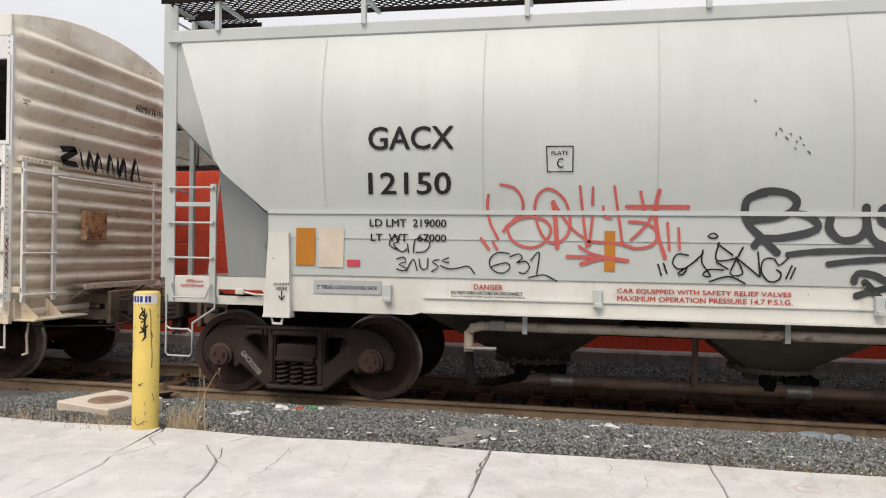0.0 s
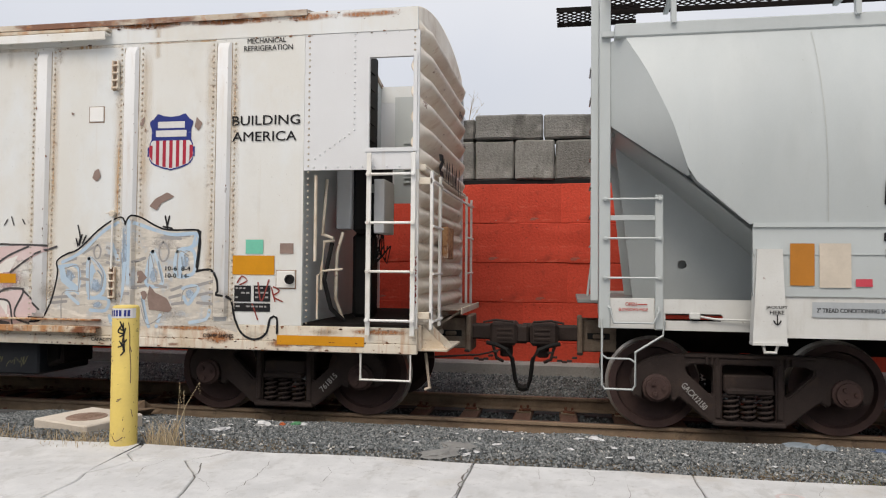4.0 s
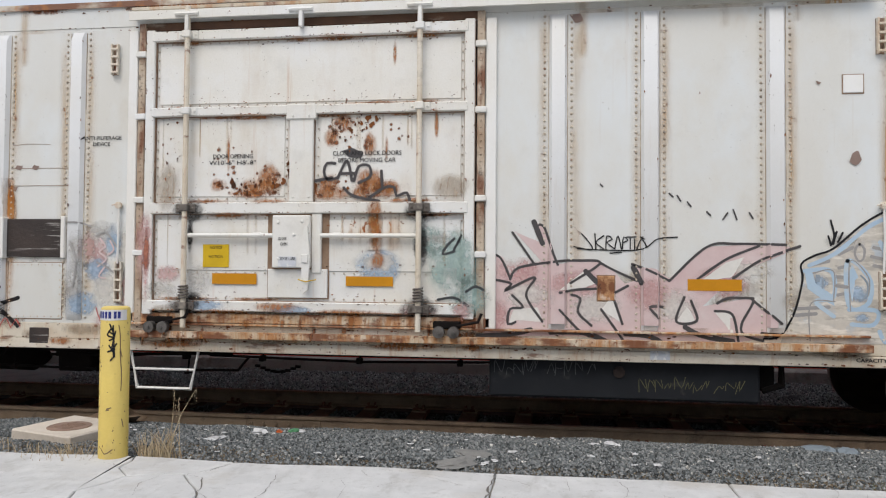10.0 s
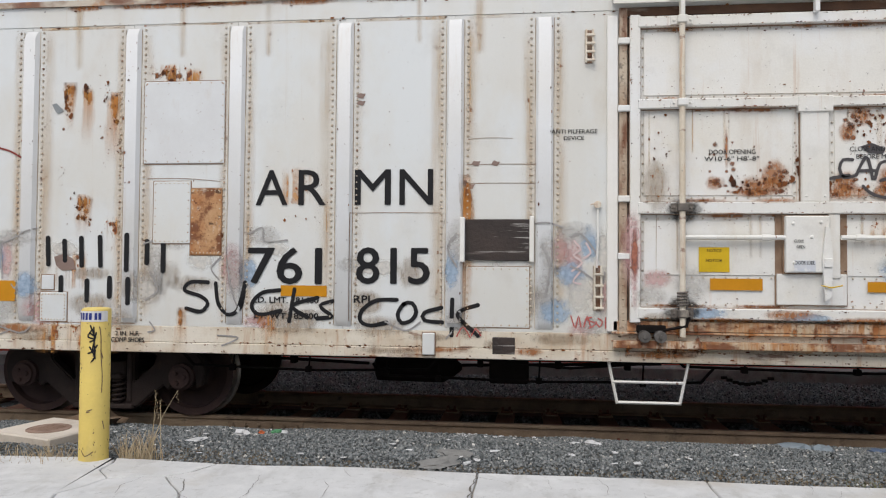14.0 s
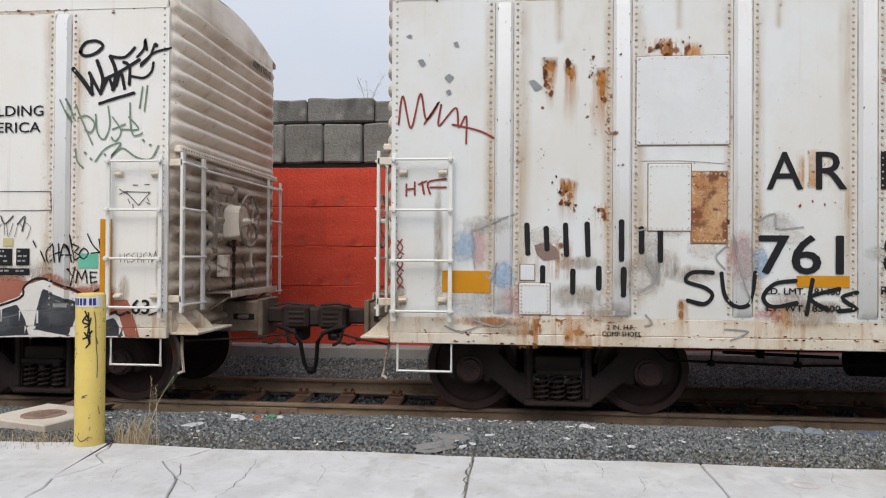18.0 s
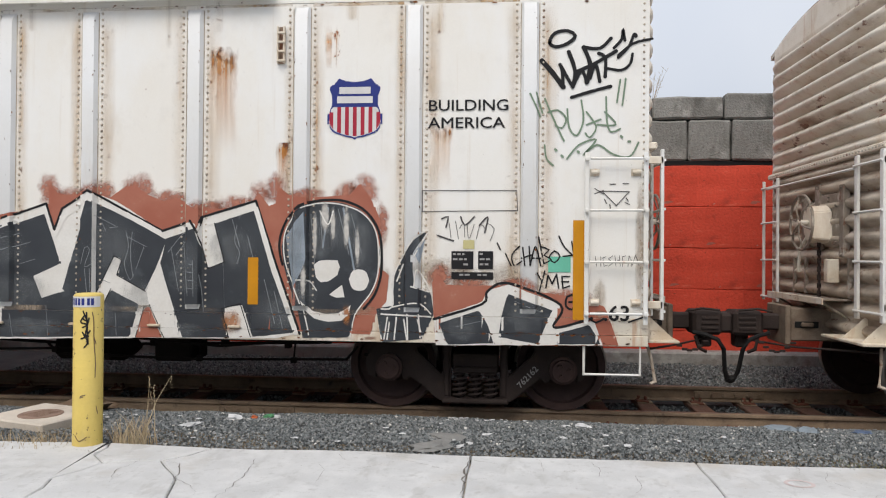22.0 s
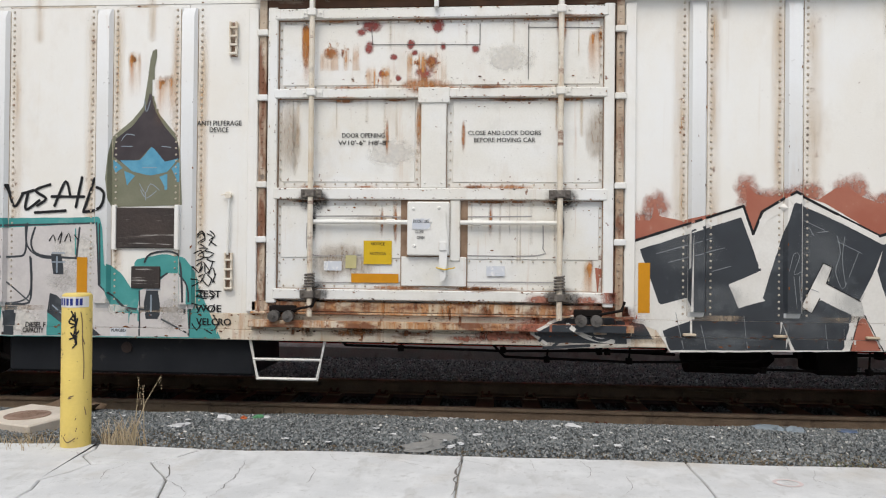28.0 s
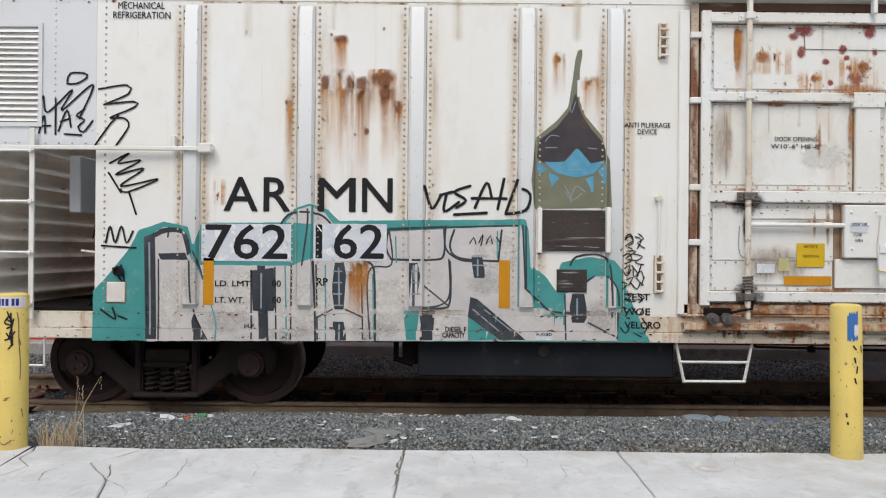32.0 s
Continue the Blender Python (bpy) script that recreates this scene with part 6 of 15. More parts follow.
def spline(pts):
    """A smooth line through the points."""
    if len(pts) < 3:
        (ax_, az), (bx, bz) = pts[0], pts[-1]
        k = max(2, int(math.hypot(bx - ax_, bz - az) / 0.05))
        return [(ax_ + (bx - ax_) * i / k, az + (bz - az) * i / k) for i in range(k + 1)]
    closed = pts[0] == pts[-1]
    p = ([pts[-2]] + pts + [pts[1]]) if closed else ([pts[0]] + pts + [pts[-1]])
    out = []
    for i in range(1, len(p) - 2):
        p0, p1, p2, p3 = p[i - 1:i + 3]
        k = max(2, int(math.hypot(p2[0] - p1[0], p2[1] - p1[1]) / 0.03))
        for j in range(k):
            t = j / k
            out.append(tuple(0.5 * (2 * b + (c - a) * t + (2 * a - 5 * b + 4 * c - d) * t * t + (3 * b - a - 3 * c + d) * t ** 3) for a, b, c, d in zip(p0, p1, p2, p3)))
    return out + [pts[-1]]


class Paint:
    """Thin coats of paint that follow the side of a car."""

    def __init__(self, car, s, coat=7):
        self.car, self.s, self.v, self.f, self.k, self.starts = car, s, [], [], 0, []
        self.base = s.gap + 0.0007 * coat

    def put(self, x, z):
        self.v.append((x, self.s(x, z) - self.base - 0.00012 * (self.k % 5), z))
        return len(self.v) - 1

    def line(self, w, pts):
        self.k += 1
        self.starts.append((len(self.v), len(self.f)))
        r = random.Random(len(self.v))
        pts = spline(pts)
        n, prev = len(pts), None
        for i, (x, z) in enumerate(pts):
            a, b = pts[max(0, i - 1)], pts[min(n - 1, i + 1)]
            dx, dz = b[0] - a[0], b[1] - a[1]
            d = math.hypot(dx, dz) or 1
            k = w / 2 * (0.92 + 0.16 * noise.noise((x * 9, z * 9, self.k)))
            nx_, nz = -dz / d * k, dx / d * k
            row = [self.put(x + nx_, z + nz), self.put(x - nx_, z - nz)]
            if prev:
                self.f.append((prev[0], prev[1], row[1], row[0]))
            prev = row
        for (x, z), q in ((pts[0], pts[1]), (pts[-1], pts[-2])):
            d0 = math.atan2(z - q[1], x - q[0])
            cap = [self.put(x + w / 2 * math.cos(d0 + a), z + w / 2 * math.sin(d0 + a)) for a in (1.57, 0.9, 0.3, -0.3, -0.9, -1.57)]
            self.f.append(tuple(cap))

    def fill(self, poly, e=0.006):
        self.k += 1
        self.starts.append((len(self.v), len(self.f)))
        n = len(poly)
        # roughen the outline a little
        rough = []
        for i in range(n):
            (ax_, az), (bx, bz) = poly[i], poly[(i + 1) % n]
            m = max(1, int(math.hypot(bx - ax_, bz - az) / 0.06))
            for j in range(m):
                t = j / m
                x, z = ax_ + (bx - ax_) * t, az + (bz - az) * t
                rough.append((x + e * noise.noise((x * 14, z * 14, 1)), z + e * noise.noise((x * 14, z * 14, 5))))
        poly = rough
        n = len(poly)
        x0, x1 = min(p[0] for p in poly), max(p[0] for p in poly)
        m = max(3, int((x1 - x0) / 0.022))
        xs_ = sorted({round(x0 + (x1 - x0) * i / m, 4) for i in range(m + 1)} | {round(c, 4) for c in self.s.cuts if x0 < c < x1})

        def spans(x):
            hit = []
            for i in range(n):
                (ax_, az), (bx, bz) = poly[i], poly[(i + 1) % n]
                if (ax_ <= x) != (bx <= x):
                    hit.append(az + (bz - az) * (x - ax_) / (bx - ax_))
            hit.sort()
            return list(zip(hit[::2], hit[1::2]))

        for a, b in zip(xs_, xs_[1:]):
            q = (b - a) * 0.02
            sa, sb = spans(a + q), spans(b - q)
            if len(sa) != len(sb):
                sa = sb = spans((a + b) / 2)
            for (l0, h0), (l1, h1) in zip(sa, sb):
                cuts = [c for c in self.s.zcuts if max(l0, l1) < c < min(h0, h1)]
                lo, hi = [l0, *[c + 0.001 for c in cuts]], [*[c - 0.001 for c in cuts], h0]
                lo1, hi1 = [l1, *[c + 0.001 for c in cuts]], [*[c - 0.001 for c in cuts], h1]
                for p, q, r, t in zip(lo, hi, lo1, hi1):
                    self.f.append((self.put(a, p), self.put(b, r), self.put(b, t), self.put(a, q)))

    def rect(self, x0, x1, z0, z1):
        xs_ = [x0 + (x1 - x0) * i / 3 for i in range(4)]
        for a, b in zip(xs_, xs_[1:]):
            self.f.append((self.put(a, z0), self.put(b, z0), self.put(b, z1), self.put(a, z1)))

    def weld(self, ob):
        b = bmw()
        b.from_mesh(ob.data)
        bmesh.ops.remove_doubles(b, verts=b.verts[:], dist=0.0022)
        b.to_mesh(ob.data)
        b.free()
        return ob

    def done(self, name, mat, label):
        tiny = name in ("dark_specks", "paint_chips", "paint_flakes", "plate_frame", "weld_seam", "primer_chips")
        if len(self.starts) < 2 or tiny:
            ob = made(name, self.v, self.f, mat, self.car, label)
            if self.starts and not tiny:
                self.weld(ob)
            return tagged(ob, label, kind="stuff") if tiny and len(self.starts) > 5 else ob
        ends = self.starts[1:] + [(len(self.v), len(self.f))]
        for (v0, f0), (v1, f1) in zip(self.starts, ends):
            ob = self.weld(made(name, self.v[v0:v1], [[i - v0 for i in f] for f in self.f[f0:f1]], mat, self.car, label))
        return ob


def patch(car, s, name, mat, label, x0, x1, z0, z1, d):
    """A label, plate or strip on the side; d: how thick it is."""
    x0, x1 = sorted((x0, x1))
    z0, z1 = sorted((z0, z1))
    if d == 0:
        g = Paint(car, s)
        nn = max(1, int((x1 - x0) / 0.03))
        xs_ = sorted({x0 + (x1 - x0) * i / nn for i in range(nn + 1)} | {c for c in s.cuts if x0 < c < x1})
        for a, b in zip(xs_, xs_[1:]):
            g.f.append(tuple(g.put(x, z) for x, z in ((a, z0), (b, z0), (b, z1), (a, z1))))
        return g.done(name, mat, label)
    y = max(s(x0, (z0 + z1) / 2), s((x0 + x1) / 2, (z0 + z1) / 2), s(x1, (z0 + z1) / 2))
    yf = min(s(x0, (z0 + z1) / 2), s((x0 + x1) / 2, (z0 + z1) / 2), s(x1, (z0 + z1) / 2))
    bm = bmw()
    bbox(bm, x0, x1, yf - d, y + 0.002, z0, z1, min(0.006, d * 0.4))
    ob = part(name, bm, mat, car, label)
    if mat in (M_PALEWHITE, M_WHITE, M_AGED, M_RUSTPLATE, M_DOOR) and name != "holder_rail" and d > 0.004:
        bm = bmw()
        box(bm, x0 - 0.009, x1 + 0.009, yf - 0.35 * d, y + 0.001, z0 - 0.010, z1 + 0.008)
        part("plate_edge", bm, M_EDGE, ob)
    if x1 - x0 > 0.25 and mat in (M_PALEWHITE, M_WHITE, M_AGED, M_RUSTPLATE):
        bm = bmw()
        for i in range(8):
            for z in (z0 + 0.02, z1 - 0.02):
                dome(bm, x0 + 0.03 + (x1 - x0 - 0.06) * i / 7, yf - d, z, 0.008, 0.005)
            for x in (x0 + 0.02, x1 - 0.02):
                dome(bm, x, yf - d, z0 + 0.03 + (z1 - z0 - 0.06) * i / 7, 0.008, 0.005)
        tagged(part("bolt_heads", bm, M_SILL, ob), kind="stuff")
    return ob


def puff(car, s, x, z, rx, rz, mat, coat=7, name="overspray", label=""):
    """A soft-edged film of paint or dirt that follows the side."""
    g = Paint(car, s, coat)
    nn = max(4, int(2 * rx / 0.05))
    xs_ = sorted({x - rx + 2 * rx * i / nn for i in range(nn + 1)} | {c + e for c in s.cuts for e in (-0.0005, 0.0005) if x - rx < c < x + rx})
    zs_ = sorted({z - rz, z + rz} | {c + e for c in s.zcuts for e in (-0.0005, 0.0005) if z - rz < c < z + rz})
    uv = []
    for a, b in zip(xs_, xs_[1:]):
        for c, d in zip(zs_, zs_[1:]):
            g.f.append(tuple(g.put(u, w) for u, w in ((a, c), (b, c), (b, d), (a, d))))
            for u, w in ((a, c), (b, c), (b, d), (a, d)):
                uv += [0.5 + 0.5 * (u - x) / rx, 0.5 + 0.5 * (w - z) / rz]
    ob = g.done(name, mat, label)
    ob.data.uv_layers.new(name="patch").data.foreach_set("uv", uv)


def bleed(car, s, x0, x1, z0, z1, coat=0.4):
    """A strip of rust bleed, strongest along its middle and at its top."""
    g = Paint(car, s, coat)
    nn = max(2, int((x1 - x0) / 0.05))
    xs_ = sorted({x0 + (x1 - x0) * i / nn for i in range(nn + 1)} | {c for c in s.cuts if x0 < c < x1})
    uv = []
    wide = x1 - x0 > 0.7
    for p, q in zip(xs_, xs_[1:]):
        g.f.append(tuple(g.put(x, z) for x, z in ((p, z0), (q, z0), (q, z1), (p, z1))))
        u0, u1 = ((0.5, 0.5) if wide else ((p - x0) / (x1 - x0), (q - x0) / (x1 - x0)))
        uv += [u0, 0, u1, 0, u1, 1, u0, 1]
    ob = g.done("rust_bleed", M_BLEED, "tan rust bleed")
    ob.data.uv_layers.new(name="patch").data.foreach_set("uv", uv)


def stain(car, s, x0, x1, z0, z1, mat):
    """A rust bloom with runs, in a patch that follows the side; a tall one is a drip."""
    if abs(z1 - z0) > 0.3:
        mat = M_DRIP
    x0, x1 = sorted((x0, x1))
    z0, z1 = sorted((z0, z1))
    w = 0.3 * (x1 - x0) + (0.008 if mat is M_DRIP else 0.03)
    g = Paint(car, s)
    a, b = x0 - w, x1 + w
    nn = max(2, int((b - a) / 0.03))
    xs_ = sorted({a + (b - a) * i / nn for i in range(nn + 1)} | {c for c in s.cuts if a < c < b})
    uv = []
    for p, q in zip(xs_, xs_[1:]):
        g.f.append(tuple(g.put(x, z) for x, z in ((p, z0 - 0.1), (q, z0 - 0.1), (q, z1 + 0.05), (p, z1 + 0.05))))
        u0, u1 = (p - a) / (b - a), (q - a) / (b - a)
        uv += [u0, 0, u1, 0, u1, 1, u0, 1]
    ob = g.done("rust_stain", mat, "rust stain with brown runs")
    ob.data.uv_layers.new(name="patch").data.foreach_set("uv", uv)
    return ob


def words(car, s, body, x0, x1, z0, z1, mat, bold):
    """Stencilled lettering that fills the given box on the side."""
    cu = bpy.data.curves.new("lettering", "FONT")
    cu.body, cu.resolution_u = body, 3
    tmp = bpy.data.objects.new("lettering", cu)
    me = bpy.data.meshes.new_from_object(tmp)
    bpy.data.objects.remove(tmp)
    me.name = "lettering"
    n = len(me.vertices)
    co = np.empty(3 * n)
    me.vertices.foreach_get("co", co)
    co = co.reshape(n, 3)
    lo, hi = co.min(0), co.max(0)
    x = x0 + (co[:, 0] - lo[0]) / (hi[0] - lo[0]) * (x1 - x0)
    z = z0 + (co[:, 1] - lo[1]) / (hi[1] - lo[1]) * (z1 - z0)
    b = 1.1 * bold * (z1 - z0)
    shifts = ((0, 0), (b, 0), (-b, 0), (0, b * 0.7), (0, -b * 0.7)) if bold else ((0, 0),)
    polys = [list(f.vertices) for f in me.polygons]
    bpy.data.meshes.remove(me)
    groups = [polys]
    if z1 - z0 > 0.13:
        # big characters are parts of their own: pieces that overlap along x belong together
        span = sorted([min(x[i] for i in f), max(x[i] for i in f), k] for k, f in enumerate(polys))
        groups, reach = [], -1e9
        for lo_, hi_, k in span:
            if lo_ > reach - 0.001:
                groups.append([])
            groups[-1].append(polys[k])
            reach = max(reach, hi_)
    done = []
    for grp in groups:
        vs, fs = [], []
        for k, (dx, dz) in enumerate(shifts):
            keep = {}
            for f in grp:
                for i in f:
                    if i not in keep:
                        keep[i] = len(vs)
                        u, w = x[i] + dx, z[i] + dz
                        vs.append((u, s(u, w) - s.gap - 0.0062 - 0.00012 * k, w))
                fs.append([keep[i] for i in f])
        done.append(made("letter" if len(groups) > 1 else "lettering", vs, fs, mat, car))
    return done


def shield(car, s, x0, x1, z0, z1):
    """A striped railway shield, without its words."""
    w, h = x1 - x0, z1 - z0
    P = lambda pts: [(x0 + a * w, z0 + b * h) for a, b in pts]
    right = [(0.0, 0.0), (0.03, 0.03), (0.16, 0.05), (0.37, 0.115), (0.45, 0.19), (0.49, 0.30), (0.495, 0.35), (0.47, 0.44), (0.415, 0.556), (0.395, 0.67), (0.436, 0.775), (0.47, 0.85), (0.366, 0.913), (0.29, 1.0), (0.16, 0.955), (0.0, 0.94)]
    ring = [(0.5 + a, b) for a, b in right] + [(0.5 - a, b) for a, b in right[-2:0:-1]]
    grown = lambda k: P([(0.5 + (a - 0.5) * k, 0.48 + (b - 0.48) * k) for a, b in ring])
    low = right[:7]

    def foot(u):
        """Height of the lower edge at a distance u from the middle."""
        for (a, za), (b, zb) in zip(low, low[1:]):
            if a <= u <= b:
                return za + (zb - za) * (u - a) / max(1e-6, b - a)
        return 0.35

    g = Paint(car, s, 4)
    g.fill(grown(1.03), 0)
    em = g.done("shield_emblem", M_NAVY, "red, white and blue striped shield emblem")
    g = Paint(em, s, 5)
    n = 24
    us = [-0.48 + 0.96 * k / n for k in range(n + 1)]
    g.fill(P([(0.5 + u, foot(abs(u)) + 0.012) for u in us] + [(0.5 + 0.455, 0.46), (0.5 + 0.42, 0.535), (0.5 - 0.42, 0.535), (0.5 - 0.455, 0.46)]), 0)
    g.done("shield_field", M_ENAMEL, "white shield field")
    for k in range(7):
        a = -0.435 + 0.87 * k / 6
        a0, a1 = a - 0.036, a + 0.036
        g = Paint(em, s, 6)
        g.fill(P([(0.5 + a0, foot(abs(a0)) + 0.018), (0.5 + a1, foot(abs(a1)) + 0.018), (0.5 + a1, 0.535 if abs(a) < 0.4 else 0.45), (0.5 + a0, 0.535 if abs(a) < 0.4 else 0.45)]), 0)
        g.done("stripe", M_CRIMSON, "red stripe")
    for b, a0, a1 in ((0.755, 0.21, 0.79), (0.60, 0.17, 0.83)):
        g = Paint(em, s, 8)
        g.rect(x0 + a0 * w, x0 + a1 * w, z0 + b * h, z0 + (b + 0.115) * h)
        g.done("white_bar", M_ENAMEL, "plain white bar")


rb = random.Random(8)
for car, s, rl in ((carA, S_A, A_LOC), (carB, S_B, B_LOC)):
    for r in rl:
        for q in (-1, 1):
            a, b = sorted((r + q * 0.05, r + q * (0.19 + 0.10 * rb.random())))
            bleed(car, s, a, b, ZS1 + 0.02, ZP1)
    for a, b in zip(sorted(rl), sorted(rl)[1:]):
        if b - a < 2:
            bleed(car, s, a + 0.1, b - 0.1, 4.02 + 0.02 * rb.random(), ZP1 - 0.002, 0.6)
            for k in range(3):
                puff(car, s, rb.uniform(a + 0.1, b - 0.1), rb.uniform(1.05, 1.6), rb.uniform(0.12, 0.4), rb.uniform(0.06, 0.25), M_SOOTMIST, 0.9, "grime_film", "brown grime film")
            puff(car, s, rb.uniform(a + 0.2, b - 0.2), rb.uniform(4.22, 4.29), rb.uniform(0.2, 0.5), rb.uniform(0.03, 0.07), M_RUSTSPOT, 0.8, "rust_film", "orange rust film")
    # streaks of dirt over the sill and along the top chord
    for k in range(26):
        x = rb.uniform(-8.4, 8.4)
        puff(car, s, x, rb.uniform(0.82, 1.0), rb.uniform(0.05, 0.5), rb.uniform(0.03, 0.09), (M_SOOTMIST, M_RUSTMIST)[k % 2], 0.9, "grime_film", "brown grime film")
    for k in range(16):
        puff(car, s, rb.uniform(-8.4, 8.4), 4.245, rb.uniform(0.15, 0.7), rb.uniform(0.03, 0.06), M_RUSTMIST, 0.9, "rust_film", "orange rust film")
shield(carA, S_A, -9.32 - CA, -8.78 - CA, 2.66, 3.27)
shield(carB, S_B, -29.01 - CB, -28.48 - CB, 2.73, 3.31)
# hopper car: lettering and tags
words(carH, S_H, 'GACX', -5.568, -4.704, 2.679, 2.906, M_INK, 0.020)
words(carH, S_H, '12150', -5.571, -4.732, 2.237, 2.452, M_INK, 0.020)
words(carH, S_H, 'LD LMT  219000', -5.567, -4.780, 1.914, 1.989, M_INK, 0.030)
words(carH, S_H, 'LT  WT   67000', -5.553, -4.778, 1.767, 1.841, M_INK, 0.030)
words(carH, S_H, 'PLATE', -3.753, -3.594, 2.611, 2.647, M_INK, 0.030)
words(carH, S_H, 'C', -3.699, -3.640, 2.487, 2.578, M_INK, 0.012)
g = Paint(carH, S_H, 8)
g.line(0.012, [(-3.80, 2.69), (-3.55, 2.69)])
g.line(0.012, [(-3.55, 2.69), (-3.55, 2.45)])
g.line(0.012, [(-3.55, 2.45), (-3.79, 2.45)])
g.line(0.012, [(-3.79, 2.45), (-3.80, 2.69)])
g.done("plate_frame", M_INK, "black stencilled square frame")
words(carH, S_H, 'CAR EQUIPPED WITH SAFETY RELIEF VALVES', -3.120, -1.576, 1.295, 1.345, M_REDINK, 0.030)
words(carH, S_H, 'MAXIMUM OPERATION PRESSURE 14.7 P.S.I.G.', -3.119, -1.565, 1.227, 1.276, M_REDINK, 0.030)
words(carH, S_H, 'DANGER', -4.495, -4.210, 1.301, 1.352, M_REDINK, 0.030)
words(carH, S_H, 'DO NOT OPEN HATCHES OR DISCONNECT', -4.721, -4.015, 1.252, 1.283, M_INK, 0.030)
words(carH, S_H, 'UNLOADING LINE UNTIL PRESSURE IS ZERO', -4.720, -3.987, 1.202, 1.234, M_INK, 0.030)
patch(carH, S_H, "stencil_panel", M_STENCIL, "", -6.163, -5.442, 1.223, 1.361, 0.000)
words(carH, S_H, '2" TREAD CONDITIONING SHOE', -6.125, -5.484, 1.268, 1.308, M_INK, 0.030)
g = Paint(carH, S_H, 0.5)
g.line(0.006, [(-6.11, 3.88), (-6.03, 2.09)])
g.line(0.006, [(-4.43, 3.87), (-4.41, 2.08)])
g.line(0.006, [(-2.76, 3.88), (-2.77, 2.09)])
g.line(0.006, [(-1.09, 3.92), (-1.10, 2.96), (-1.07, 2.10)])
g.done("weld_seam", M_GREYSEAM, "faint vertical weld seam")
g = Paint(carH, S_H, 8)
g.line(0.012, [(-1.75, 2.79), (-1.75, 2.77)])
g.line(0.012, [(-1.72, 2.83), (-1.70, 2.81)])
g.line(0.012, [(-1.67, 2.75), (-1.65, 2.73)])
g.line(0.012, [(-1.63, 2.78), (-1.62, 2.77)])
g.line(0.012, [(-1.58, 2.71), (-1.57, 2.70)])
g.line(0.012, [(-1.59, 2.65), (-1.58, 2.64)])
g.line(0.012, [(-1.55, 2.75), (-1.54, 2.73)])
g.line(0.012, [(-1.52, 2.68), (-1.51, 2.67)])
g.line(0.012, [(-1.93, 3.09), (-1.92, 3.08)])
g.line(0.012, [(-1.48, 2.62), (-1.46, 2.60)])
g.done("dark_specks", M_FADEDINK, "scattered black specks")
words(carH, S_H, 'JACK/LIFT', -6.575, -6.395, 1.292, 1.324, M_INK, 0.030)
words(carH, S_H, 'HERE', -6.543, -6.422, 1.249, 1.281, M_INK, 0.030)
g = Paint(carH, S_H, 8)
g.line(0.012, [(-6.48, 1.24), (-6.48, 1.16)])
g.line(0.012, [(-6.51, 1.19), (-6.48, 1.15), (-6.45, 1.19)])
g.done("arrow", M_INK, "black arrow")
words(carH, S_H, 'OPEN', -7.782, -7.675, 1.284, 1.319, M_REDINK, 0.030)
words(carH, S_H, 'BLOWDOWN VALVE', -7.847, -7.569, 1.235, 1.264, M_REDINK, 0.030)
g = Paint(carH, S_H, 8)
g.line(0.012, [(-7.66, 1.30), (-7.58, 1.30)])
g.done("arrow", M_REDINK, "red arrow")
patch(carH, S_H, "reflector", M_AMBERDULL, "amber reflective strip", -6.354, -6.147, 1.510, 1.892, 0.000)
patch(carH, S_H, "reflector", M_CREAM, "white reflective strip", -6.106, -5.840, 1.493, 1.893, 0.000)
patch(carH, S_H, "sticker", M_PINK, "small pink sticker", -5.804, -5.666, 1.506, 1.574, 0.000)
patch(carH, S_H, "reflector", M_AMBERDULL, "amber reflective strip", -3.244, -3.145, 1.510, 1.890, 0.000)
g = Paint(carH, S_H, 8)
g.line(0.028, [(-4.36, 2.23), (-4.37, 2.11), (-4.34, 1.96), (-4.26, 1.80)])
g.line(0.028, [(-4.24, 2.33), (-4.11, 2.30), (-4.03, 2.19), (-4.03, 2.06), (-4.11, 1.99), (-4.18, 1.92), (-4.21, 1.88)])
g.line(0.028, [(-4.18, 1.93), (-4.13, 1.80), (-4.01, 1.73), (-3.89, 1.73), (-3.79, 1.80), (-3.75, 1.90), (-3.80, 1.98), (-3.92, 2.02), (-4.06, 2.00), (-4.16, 1.93)])
g.line(0.028, [(-3.78, 2.29), (-3.87, 2.24), (-3.91, 2.11), (-3.88, 1.95), (-3.81, 1.81), (-3.71, 1.77), (-3.60, 1.84), (-3.57, 1.99), (-3.61, 2.16), (-3.69, 2.25), (-3.78, 2.29)])
g.line(0.048, [(-3.73, 2.16), (-3.71, 1.99), (-3.69, 1.73)])
g.line(0.028, [(-3.72, 2.15), (-3.56, 1.92), (-3.38, 1.78), (-3.40, 1.75)])
g.line(0.028, [(-3.48, 2.31), (-3.45, 2.04), (-3.41, 1.74)])
g.line(0.028, [(-3.36, 2.30), (-3.36, 2.14)])
g.line(0.028, [(-3.36, 2.04), (-3.38, 1.81)])
g.line(0.028, [(-3.16, 2.31), (-3.11, 1.99), (-3.08, 1.78)])
g.line(0.028, [(-3.39, 1.79), (-3.10, 1.77), (-2.96, 1.73), (-2.83, 1.75), (-2.77, 1.81), (-2.78, 1.91), (-2.88, 1.97), (-3.02, 1.98)])
g.line(0.042, [(-3.04, 2.12), (-2.49, 2.12)])
g.line(0.042, [(-2.75, 2.27), (-2.78, 2.11), (-2.76, 1.88), (-2.69, 1.65)])
g.line(0.028, [(-2.78, 2.09), (-2.88, 1.93), (-3.00, 1.81)])
g.line(0.028, [(-2.67, 1.97), (-2.65, 1.72)])
g.line(0.028, [(-2.57, 1.92), (-2.56, 1.73)])
